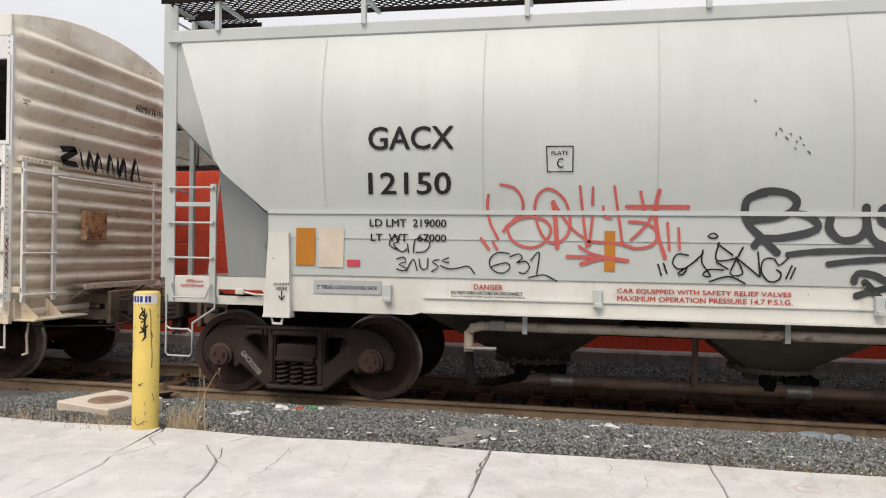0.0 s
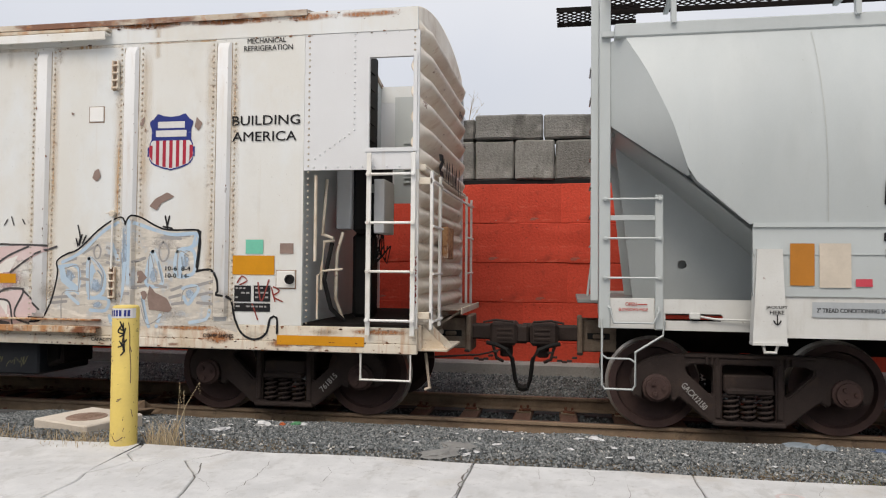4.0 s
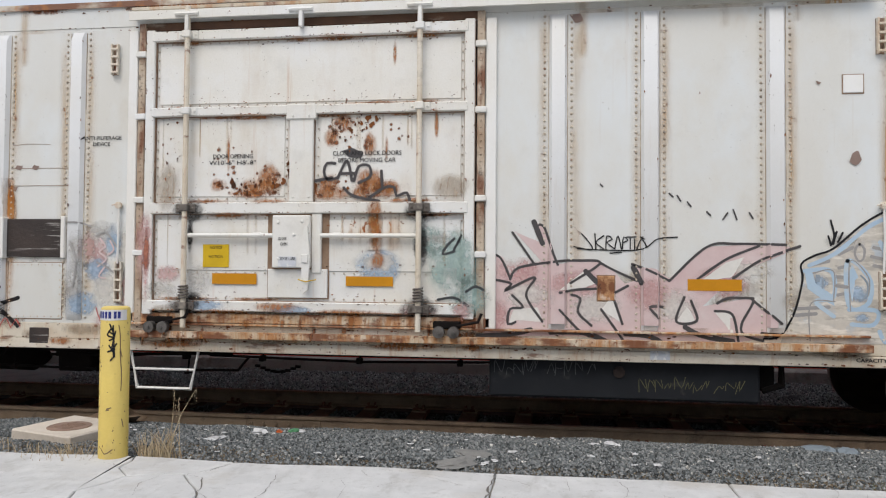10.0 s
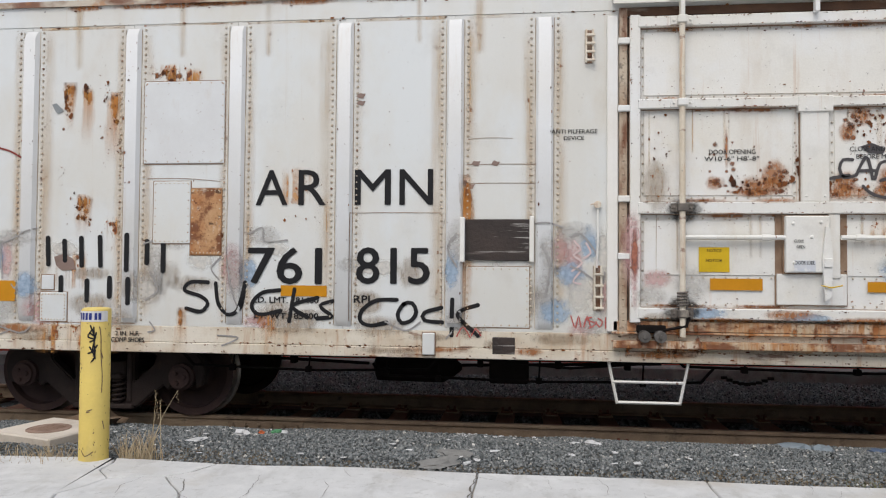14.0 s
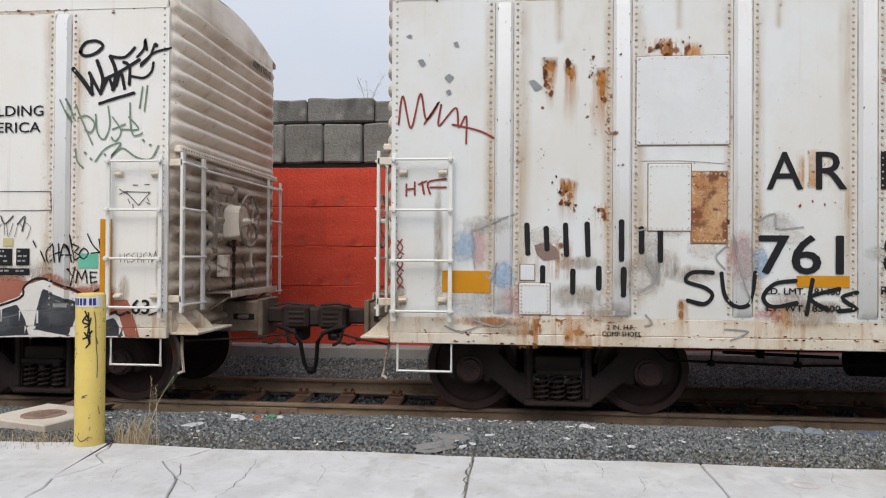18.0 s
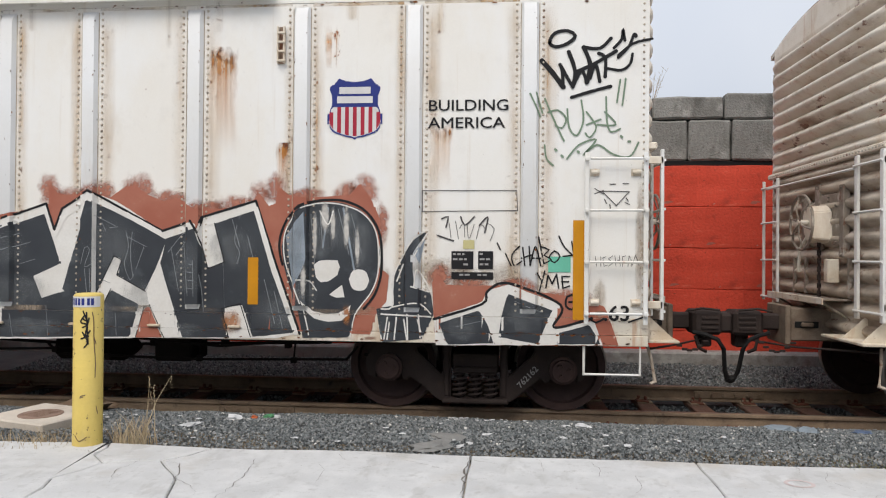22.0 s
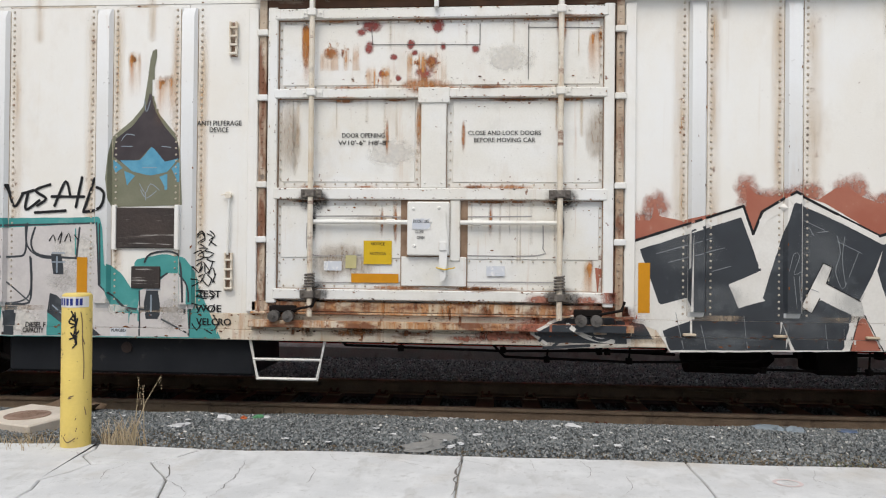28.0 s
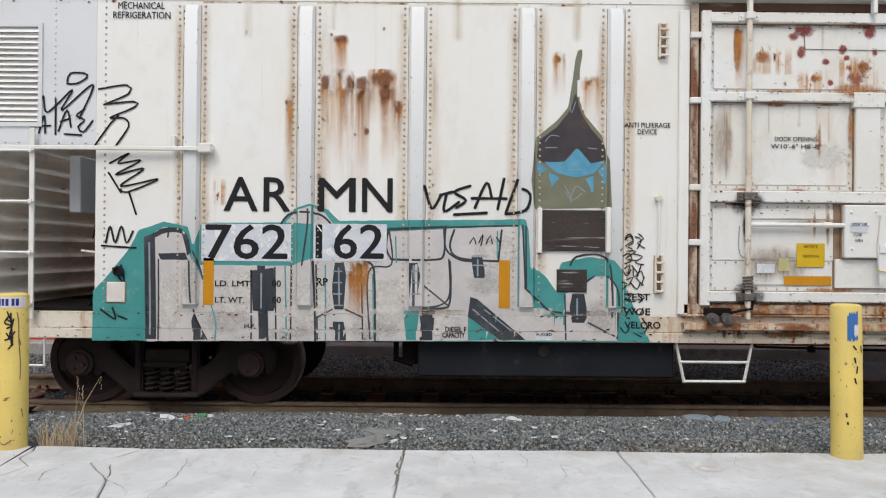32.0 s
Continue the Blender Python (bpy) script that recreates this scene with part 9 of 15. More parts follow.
g.line(0.012, [(5.71, 1.46), (5.73, 1.77), (5.82, 1.46)])
g.line(0.012, [(6.06, 1.53), (6.06, 1.79), (6.18, 1.75)])
g.line(0.012, [(6.11, 1.23), (6.13, 1.38), (6.28, 1.42)])
g.line(0.012, [(4.68, 1.00), (4.69, 1.33), (4.89, 1.35)])
g.line(0.012, [(5.63, 1.21), (5.71, 1.01), (5.88, 1.10)])
g.done("graffiti_detail", M_GREYLINE, "grey inner lines of the blue piece")
puff(carA, S_A, 2.20, 1.37, 0.28, 0.19, M_WHITEMIST, 2.5)
puff(carA, S_A, 2.81, 1.27, 0.27, 0.19, M_WHITEMIST, 2.5)
puff(carA, S_A, 3.50, 1.29, 0.26, 0.19, M_WHITEMIST, 2.5)
puff(carA, S_A, 4.12, 1.61, 0.30, 0.11, M_WHITEMIST, 2.5)
puff(carA, S_A, 2.09, 1.59, 0.28, 0.16, M_ROSEMIST, 2.6)
puff(carA, S_A, 2.64, 1.49, 0.33, 0.16, M_ROSEMIST, 2.6)
puff(carA, S_A, 3.29, 1.39, 0.26, 0.19, M_ROSEMIST, 2.6)
puff(carA, S_A, 3.92, 1.50, 0.31, 0.18, M_ROSEMIST, 2.6)
puff(carA, S_A, 1.87, 1.15, 0.17, 0.22, M_ROSEMIST, 2.6)
# second refrigerator car: lettering, patches and graffiti
words(carB, S_B, 'BUILDING', 6.579, 7.334, 2.994, 3.099, M_INK, 0.014)
words(carB, S_B, 'AMERICA', 6.570, 7.305, 2.827, 2.931, M_INK, 0.014)
g = Paint(carB, S_B, 1)
g.fill([(1.60, 2.04), (1.73, 1.96), (1.87, 1.96), (1.90, 2.14), (1.95, 2.00), (2.15, 1.96), (2.31, 2.00), (2.74, 2.10), (2.73, 2.32), (2.82, 2.21), (2.99, 2.18), (3.16, 2.24), (3.38, 2.16), (3.54, 2.27), (3.65, 2.29), (3.77, 2.19), (3.93, 2.13), (4.09, 2.16), (4.26, 2.05), (4.48, 2.05), (4.80, 2.08), (4.91, 2.21), (5.01, 2.08), (5.09, 2.11), (5.09, 2.29), (5.20, 2.19), (5.38, 2.16), (5.81, 2.19), (5.91, 2.30), (6.02, 2.16), (6.12, 1.93), (6.12, 1.74), (6.05, 1.53), (6.20, 1.42), (6.18, 1.16), (6.08, 1.05), (6.03, 0.84), (1.75, 0.98), (1.66, 1.21), (1.46, 1.06), (1.38, 1.15), (1.35, 1.51), (1.53, 1.48)])
g.fill([(6.62, 1.35), (6.67, 1.44), (6.75, 1.33), (7.00, 1.32), (7.25, 1.33), (7.86, 1.24), (8.25, 1.14), (8.38, 0.78), (6.65, 0.75)])
g.done("graffiti_halo", M_BRICK, "brick-red sprayed halo")
g = Paint(carB, S_B, 2)
g.fill([(1.69, 1.76), (2.71, 2.09), (2.80, 1.85), (2.88, 2.05), (3.17, 2.22), (3.44, 2.13), (3.93, 1.83), (4.23, 1.92), (4.29, 1.83), (4.34, 1.97), (4.88, 2.12), (5.07, 1.52), (5.32, 0.84), (5.10, 0.79), (3.73, 0.77), (2.04, 0.73), (2.01, 0.80), (1.93, 0.93), (1.70, 1.01), (1.64, 1.21), (1.59, 1.48), (1.60, 1.65)])
g.fill([(6.64, 1.01), (7.10, 1.17), (7.15, 1.28), (7.35, 1.34), (7.83, 1.16), (7.78, 0.92), (8.15, 1.01), (8.23, 0.78), (6.65, 0.75)])
g.done("graffiti_fill", M_CHALK, "chalk-white sprayed letters")
g = Paint(carB, S_B, 3)
g.fill([(1.76, 1.70), (2.68, 2.03), (2.87, 1.50), (2.58, 1.37), (2.67, 1.15), (3.00, 1.25), (3.14, 0.77), (2.04, 0.75), (1.98, 0.93), (2.27, 1.04), (2.20, 1.24), (1.95, 1.17)])
g.fill([(3.16, 2.15), (3.66, 1.91), (3.99, 1.78), (3.86, 1.45), (3.75, 1.23), (3.47, 1.39), (3.51, 1.55), (3.43, 1.58), (3.22, 1.16), (3.33, 1.12), (3.40, 1.24), (3.69, 1.10), (3.61, 0.78), (3.17, 0.77), (3.03, 1.11), (2.89, 1.25)])
g.fill([(3.91, 1.51), (3.99, 1.81), (4.26, 1.89), (4.40, 1.47), (4.56, 1.53), (4.45, 1.92), (4.86, 2.05), (5.02, 1.62), (5.30, 0.85), (4.86, 0.80), (4.75, 1.11), (4.57, 1.08), (4.62, 0.79), (4.13, 0.78)])
g.fill([(6.69, 0.96), (7.07, 1.09), (7.16, 0.94), (7.21, 0.78), (6.77, 0.76)])
g.fill([(7.34, 1.25), (7.76, 1.10), (7.63, 0.78), (7.26, 0.84), (7.28, 1.02)])
g.fill([(7.81, 0.88), (8.11, 0.97), (8.21, 0.79), (7.81, 0.78)])
g.done("graffiti_letters", M_SLATE, "slate-black sprayed letter blocks")
g = Paint(carB, S_B, 3)
g.fill([(5.33, 2.08), (5.44, 2.11), (5.60, 2.12), (5.75, 2.11), (5.91, 2.05), (6.02, 1.95), (6.08, 1.82), (6.11, 1.64), (6.10, 1.42), (6.05, 1.25), (5.95, 1.13), (5.88, 1.04), (5.85, 0.92), (5.82, 0.81), (5.36, 0.80), (5.33, 0.96), (5.29, 1.12), (5.21, 1.33), (5.16, 1.52), (5.14, 1.68), (5.17, 1.84), (5.23, 1.97)])
g.fill([(6.58, 1.85), (6.42, 1.60), (6.45, 1.31), (6.61, 1.26), (6.64, 1.05), (6.53, 0.81), (6.14, 0.77), (6.08, 1.09), (6.24, 1.12), (6.25, 1.42), (6.42, 1.74)])
g.done("graffiti_fill", M_SLATE, "slate-black sprayed skull shape")
g = Paint(carB, S_B, 4)
g.fill([(5.18, 1.79), (5.38, 2.04), (5.39, 1.52), (5.26, 1.28)])
g.fill([(6.45, 1.63), (6.55, 1.77), (6.50, 1.52)])
g.line(0.020, [(5.60, 2.06), (5.55, 1.68)])
g.line(0.020, [(5.75, 2.06), (5.81, 1.74), (5.86, 1.47)])
g.done("graffiti_shade", M_BLUEGREY, "grey-blue sprayed shading")
g = Paint(carB, S_B, 5)
g.fill([(5.46, 1.51), (5.52, 1.55), (5.62, 1.56), (5.70, 1.55), (5.72, 1.49), (5.70, 1.41), (5.61, 1.35), (5.53, 1.34), (5.48, 1.39)])
g.fill([(6.01, 1.36), (6.00, 1.31), (5.96, 1.27), (5.91, 1.26), (5.86, 1.27), (5.82, 1.31), (5.81, 1.37), (5.82, 1.42), (5.86, 1.46), (5.91, 1.47), (5.96, 1.46), (6.00, 1.42)])
g.fill([(5.62, 1.22), (5.68, 1.27), (5.75, 1.32), (5.77, 1.20), (5.68, 1.19)])
g.fill([(5.34, 1.17), (5.38, 1.12), (5.46, 1.06), (5.58, 1.03), (5.71, 1.04), (5.79, 1.09), (5.83, 1.12), (5.82, 1.04), (5.74, 0.97), (5.61, 0.96), (5.47, 0.99), (5.38, 1.06)])
g.line(0.014, [(5.34, 2.06), (5.46, 2.10), (5.60, 2.11), (5.75, 2.09), (5.91, 2.03), (6.02, 1.93), (6.08, 1.80), (6.10, 1.61), (6.09, 1.41), (6.03, 1.25), (5.94, 1.13), (5.87, 1.02), (5.83, 0.82)])
g.line(0.014, [(5.30, 1.36), (5.42, 1.35), (5.49, 1.26)])
g.line(0.014, [(5.27, 2.00), (5.18, 1.84), (5.16, 1.68), (5.19, 1.49), (5.29, 1.25), (5.37, 1.04), (5.42, 0.83)])
g.line(0.014, [(6.45, 1.60), (6.57, 1.82)])
g.line(0.014, [(6.45, 1.31), (6.48, 1.47), (6.61, 1.26)])
g.line(0.014, [(6.13, 1.04), (6.61, 1.02)])
g.line(0.014, [(6.21, 0.96), (6.19, 0.80)])
g.line(0.014, [(6.35, 0.99), (6.38, 0.80)])
g.line(0.014, [(6.48, 0.99), (6.53, 0.83)])
g.line(0.014, [(5.65, 2.03), (5.60, 1.90), (5.52, 2.03)])
g.done("graffiti_detail", M_CHALK, "chalk-white skull details")
g = Paint(carB, S_B, 5.9)
g.line(0.055, [(1.75, 1.71), (2.71, 2.03)])
g.line(0.055, [(2.71, 2.03), (2.80, 1.78)])
g.line(0.055, [(2.81, 1.80), (2.90, 1.97)])
g.line(0.055, [(2.88, 1.96), (3.17, 2.16)])
g.line(0.055, [(3.17, 2.16), (3.56, 1.99)])
g.line(0.055, [(3.56, 1.99), (3.96, 1.78)])
g.line(0.055, [(3.96, 1.78), (4.26, 1.88)])
g.line(0.055, [(4.88, 2.05), (5.06, 1.47)])
g.line(0.055, [(5.06, 1.47), (5.29, 0.85)])
g.line(0.055, [(4.37, 1.90), (4.86, 2.06)])
g.done("graffiti_edge", M_CHALK, "chalk-white inner edge of the letters")
g = Paint(carB, S_B, 5.85)
g.fill([(3.77, 1.23), (3.90, 1.52), (4.15, 0.78), (3.96, 0.78), (3.80, 1.10)])
g.done("graffiti_gap", M_CHALK, "white gap between the letters")
g = Paint(carB, S_B, 5.86)
g.fill([(3.75, 1.06), (3.80, 1.08), (3.94, 0.78), (3.67, 0.77)])
g.done("graffiti_gap", M_BRICK, "brick-red gap between the letters")
g = Paint(carB, S_B, 6.2)
g.line(0.010, [(3.43, 1.58), (3.51, 1.54)])
g.line(0.010, [(3.51, 1.54), (3.46, 1.39)])
g.line(0.010, [(3.46, 1.39), (3.76, 1.23)])
g.line(0.010, [(3.40, 1.25), (3.33, 1.11)])
g.line(0.010, [(3.33, 1.11), (3.23, 1.17)])
g.line(0.010, [(3.23, 1.17), (3.43, 1.58)])
g.line(0.010, [(4.46, 1.91), (4.57, 1.53)])
g.line(0.010, [(4.57, 1.53), (4.40, 1.46)])
g.line(0.010, [(4.40, 1.46), (4.30, 1.82)])
g.line(0.010, [(4.54, 1.07), (4.73, 1.12)])
g.line(0.010, [(4.73, 1.12), (4.84, 0.80)])
g.line(0.010, [(4.54, 1.07), (4.62, 0.79)])
g.line(0.010, [(3.75, 1.08), (3.67, 0.78)])
g.line(0.010, [(3.80, 1.10), (3.96, 0.78)])
g.done("graffiti_detail", M_INK, "thin black edges of the white counters")
g = Paint(carB, S_B, 6)
g.line(0.026, [(1.69, 1.76), (2.71, 2.10)])
g.line(0.026, [(2.71, 2.10), (2.80, 1.84)])
g.line(0.026, [(2.80, 1.84), (2.88, 2.05)])
g.line(0.026, [(2.88, 2.05), (3.17, 2.23)])
g.line(0.026, [(3.17, 2.23), (3.93, 1.83)])
g.line(0.026, [(3.93, 1.83), (4.23, 1.93)])
g.line(0.026, [(4.23, 1.93), (4.30, 1.82)])
g.line(0.026, [(4.30, 1.82), (4.34, 1.97)])
g.line(0.026, [(4.34, 1.97), (4.88, 2.13)])
g.line(0.026, [(4.88, 2.13), (5.10, 1.47)])
g.line(0.026, [(5.10, 1.47), (5.33, 0.84)])
g.line(0.026, [(5.32, 2.08), (5.44, 2.12), (5.60, 2.14), (5.76, 2.13), (5.93, 2.06), (6.04, 1.95), (6.11, 1.80), (6.13, 1.61), (6.12, 1.40), (6.06, 1.22), (5.96, 1.09)])
g.line(0.026, [(5.32, 2.08), (5.20, 1.96), (5.13, 1.79), (5.12, 1.65), (5.15, 1.51)])
g.line(0.026, [(1.69, 1.76), (1.59, 1.48), (1.66, 1.18)])
g.line(0.026, [(6.64, 1.00), (7.10, 1.15), (7.15, 1.27), (7.35, 1.35), (7.84, 1.15), (7.78, 0.94), (8.13, 1.03)])
g.done("graffiti_outline", M_INK, "black outlines of the sprayed letters")
puff(carB, S_B, 1.91, 2.09, 0.17, 0.19, M_REDMIST, 0.95)
puff(carB, S_B, 1.74, 1.93, 0.23, 0.15, M_REDMIST, 0.95)
puff(carB, S_B, 2.74, 2.24, 0.17, 0.20, M_REDMIST, 0.95)
puff(carB, S_B, 2.99, 2.16, 0.25, 0.14, M_REDMIST, 0.95)
puff(carB, S_B, 3.27, 2.21, 0.25, 0.15, M_REDMIST, 0.95)
puff(carB, S_B, 3.66, 2.26, 0.22, 0.19, M_REDMIST, 0.95)
puff(carB, S_B, 3.99, 2.13, 0.25, 0.14, M_REDMIST, 0.95)
puff(carB, S_B, 4.37, 2.04, 0.27, 0.13, M_REDMIST, 0.95)
puff(carB, S_B, 4.69, 2.08, 0.27, 0.14, M_REDMIST, 0.95)
puff(carB, S_B, 4.92, 2.19, 0.15, 0.19, M_REDMIST, 0.95)
puff(carB, S_B, 5.09, 2.24, 0.14, 0.20, M_REDMIST, 0.95)
puff(carB, S_B, 5.38, 2.16, 0.26, 0.13, M_REDMIST, 0.95)
puff(carB, S_B, 5.81, 2.19, 0.21, 0.16, M_REDMIST, 0.95)
puff(carB, S_B, 5.96, 2.22, 0.16, 0.21, M_REDMIST, 0.95)
puff(carB, S_B, 6.12, 1.90, 0.10, 0.27, M_REDMIST, 0.95)
puff(carB, S_B, 6.69, 1.40, 0.15, 0.16, M_REDMIST, 0.95)
puff(carB, S_B, 7.00, 1.33, 0.25, 0.10, M_REDMIST, 0.95)
puff(carB, S_B, 7.41, 1.32, 0.30, 0.11, M_REDMIST, 0.95)
puff(carB, S_B, 7.91, 1.21, 0.30, 0.12, M_REDMIST, 0.95)
puff(carB, S_B, 1.46, 1.43, 0.17, 0.28, M_REDMIST, 0.95)
puff(carB, S_B, 5.60, 1.84, 0.29, 0.27, M_SMOKE, 5.3)
puff(carB, S_B, 5.28, 1.68, 0.15, 0.37, M_SMOKE, 5.3)
puff(carB, S_B, 5.92, 1.69, 0.16, 0.32, M_SMOKE, 5.3)
puff(carB, S_B, 5.37, 1.25, 0.16, 0.24, M_SMOKE, 5.3)
puff(carB, S_B, 2.20, 1.66, 0.40, 0.25, M_SMOKE, 5.3)
puff(carB, S_B, 2.44, 1.22, 0.40, 0.22, M_SMOKE, 5.3)
puff(carB, S_B, 3.44, 1.67, 0.33, 0.33, M_SMOKE, 5.3)
puff(carB, S_B, 3.22, 1.01, 0.39, 0.22, M_SMOKE, 5.3)
puff(carB, S_B, 3.67, 1.18, 0.22, 0.27, M_SMOKE, 5.3)
puff(carB, S_B, 4.64, 1.68, 0.32, 0.27, M_SMOKE, 5.3)
puff(carB, S_B, 4.21, 1.46, 0.22, 0.32, M_SMOKE, 5.3)
puff(carB, S_B, 5.08, 1.04, 0.27, 0.24, M_SMOKE, 5.3)
puff(carB, S_B, 2.55, 0.86, 0.51, 0.12, M_SMOKE, 5.3)
puff(carB, S_B, 4.00, 0.86, 0.49, 0.11, M_SMOKE, 5.3)
puff(carB, S_B, 6.90, 0.91, 0.25, 0.14, M_SMOKE, 5.3)
puff(carB, S_B, 7.51, 1.02, 0.23, 0.19, M_SMOKE, 5.3)
puff(carB, S_B, 5.57, 1.98, 0.05, 0.19, M_WHITEMIST, 5.4)
puff(carB, S_B, 5.78, 1.90, 0.04, 0.27, M_WHITEMIST, 5.4)
puff(carB, S_B, 5.89, 1.69, 0.03, 0.24, M_WHITEMIST, 5.4)
puff(carB, S_B, 5.47, 1.79, 0.03, 0.27, M_WHITEMIST, 5.4)
puff(carB, S_B, 5.37, 1.36, 0.04, 0.21, M_WHITEMIST, 5.4)
puff(carB, S_B, 5.65, 1.90, 0.03, 0.21, M_WHITEMIST, 5.4)
puff(carB, S_B, 5.79, 1.02, 0.05, 0.13, M_RUSTMIST, 5.6)
puff(carB, S_B, 4.65, 0.95, 0.13, 0.14, M_RUSTMIST, 5.6)
g = Paint(carB, S_B, 5.8)
g.line(0.006, [(3.11, 1.50), (3.15, 1.66), (3.20, 1.64), (3.15, 1.47), (3.22, 1.50)])
g.line(0.006, [(3.15, 1.45), (3.18, 1.17)])
g.line(0.006, [(3.20, 1.45), (3.21, 1.23)])
g.line(0.006, [(3.55, 1.83), (3.58, 1.67), (3.54, 1.50), (3.60, 1.34), (3.64, 1.40)])
g.line(0.006, [(3.62, 1.82), (3.60, 1.61), (3.63, 1.37)])
g.line(0.006, [(4.69, 1.89), (4.67, 1.73), (4.72, 1.62), (4.69, 1.51)])
g.line(0.006, [(3.99, 1.62), (4.15, 1.81), (4.18, 1.75), (4.07, 1.59)])
g.line(0.006, [(4.18, 1.51), (4.26, 1.50)])
g.line(0.006, [(4.19, 1.43), (4.26, 1.42)])
g.line(0.006, [(4.20, 1.35), (4.27, 1.34)])
g.line(0.006, [(4.20, 1.27), (4.27, 1.26)])
g.line(0.006, [(4.18, 1.54), (4.21, 1.19)])
g.line(0.006, [(4.26, 1.54), (4.27, 1.19)])
g.line(0.006, [(3.38, 1.86), (3.47, 1.87)])
g.line(0.006, [(3.30, 1.91), (3.34, 1.83)])
g.line(0.006, [(1.92, 1.65), (2.43, 1.80)])
g.line(0.006, [(2.03, 1.57), (2.54, 1.71)])
g.line(0.006, [(2.10, 1.10), (2.17, 0.77)])
g.line(0.006, [(2.33, 0.99), (2.38, 0.75)])
g.line(0.006, [(2.43, 1.49), (2.60, 1.54)])
g.line(0.006, [(2.72, 1.08), (2.75, 0.78)])
g.line(0.006, [(3.21, 1.99), (3.44, 1.88)])
g.line(0.006, [(3.31, 1.34), (3.39, 1.31)])
g.line(0.006, [(3.55, 1.78), (3.77, 1.67)])
g.line(0.006, [(3.45, 1.01), (3.47, 0.79)])
g.line(0.006, [(3.66, 1.45), (3.74, 1.67)])
g.line(0.006, [(4.02, 1.67), (4.10, 1.24)])
g.line(0.006, [(4.15, 1.73), (4.18, 1.35)])
g.line(0.006, [(4.32, 1.40), (4.36, 1.03)])
g.line(0.006, [(4.64, 1.95), (4.72, 1.68)])
g.line(0.006, [(4.80, 1.78), (4.91, 1.36)])
g.line(0.006, [(4.97, 1.36), (5.08, 0.93)])
g.line(0.006, [(5.07, 1.25), (5.16, 0.88)])
g.line(0.006, [(6.85, 0.93), (7.10, 0.99)])
g.line(0.006, [(7.41, 1.18), (7.66, 1.08)])
g.line(0.006, [(5.43, 2.00), (5.47, 1.52)])
g.line(0.006, [(5.52, 2.03), (5.55, 1.68)])
g.line(0.006, [(5.70, 2.05), (5.81, 1.61)])
g.line(0.006, [(5.83, 2.00), (5.93, 1.63)])
g.line(0.006, [(5.23, 1.73), (5.29, 1.36)])
g.done("graffiti_shade", M_PALELINE, "thin pale scratches on the black letters")
patch(carB, S_B, "reflector", M_ORANGE, "amber reflective strip", 1.752, 1.861, 1.092, 1.563, 0.000)
patch(carB, S_B, "reflector", M_ORANGE, "amber reflective strip", 4.804, 4.909, 1.115, 1.575, 0.000)
patch(carB, S_B, "reflector", M_ORANGE, "tall amber reflective strip", 7.952, 8.076, 1.012, 1.951, 0.000)
g = Paint(carB, S_B, 6.4)
g.line(0.014, [(6.13, 1.09), (6.24, 1.12), (6.25, 1.41), (6.43, 1.75), (6.57, 1.85)])
g.line(0.014, [(6.45, 1.60), (6.54, 1.77)])
g.line(0.014, [(6.28, 1.36), (6.34, 1.52)])
g.line(0.014, [(6.42, 1.31), (6.59, 1.26)])
g.line(0.014, [(6.24, 1.11), (6.48, 1.15), (6.61, 1.05)])
g.line(0.014, [(6.19, 1.01), (6.16, 0.80)])
g.line(0.014, [(6.28, 1.04), (6.26, 0.80)])
g.line(0.014, [(6.38, 1.04), (6.39, 0.80)])
g.line(0.014, [(6.49, 1.04), (6.51, 0.82)])
g.line(0.014, [(6.11, 0.93), (6.14, 0.78)])
g.done("graffiti_detail", M_CHALK, "chalk-white outlines of a bony fist")
patch(carB, S_B, "data_panel", M_INK, "black stencil panel", 6.804, 7.014, 1.480, 1.651, 0.000)
patch(carB, S_B, "data_panel", M_INK, "black stencil panel", 7.059, 7.202, 1.482, 1.653, 0.000)
patch(carB, S_B, "data_panel", M_INK, "black stencil panel", 6.805, 7.203, 1.383, 1.452, 0.000)
patch(carB, S_B, "sticker", M_MINT, "mint green inspection sticker", 7.720, 7.930, 1.459, 1.607, 0.000)
patch(carB, S_B, "sticker", M_YELLOWPAPER, "", 6.916, 7.023, 1.674, 1.757, 0.000)
g = Paint(carB, S_B, 8)
g.line(0.036, [(7.72, 3.63), (7.77, 3.72), (7.89, 3.74), (7.96, 3.69), (7.89, 3.62), (7.78, 3.59), (7.72, 3.63)])
g.line(0.050, [(7.65, 3.46), (7.73, 3.37), (7.80, 3.28), (7.85, 3.21)])
g.line(0.036, [(7.85, 3.21), (7.84, 3.36), (7.82, 3.42)])
g.line(0.036, [(7.82, 3.42), (7.88, 3.31), (7.94, 3.21)])
g.line(0.040, [(7.94, 3.21), (7.96, 3.36), (7.90, 3.54)])
g.line(0.036, [(7.94, 3.21), (8.02, 3.36), (8.07, 3.25)])
g.line(0.045, [(8.07, 3.25), (8.10, 3.42), (8.04, 3.58)])
g.line(0.036, [(8.04, 3.58), (8.19, 3.57), (8.29, 3.66)])
g.line(0.036, [(7.97, 3.35), (8.13, 3.42), (8.34, 3.54)])
g.line(0.036, [(8.10, 3.29), (8.15, 3.42), (8.19, 3.26)])
g.line(0.034, [(8.24, 3.30), (8.24, 3.48), (8.18, 3.52)])
g.line(0.028, [(8.26, 3.38), (8.39, 3.36), (8.47, 3.42), (8.49, 3.51)])
g.line(0.028, [(8.36, 3.48), (8.45, 3.57), (8.50, 3.69)])
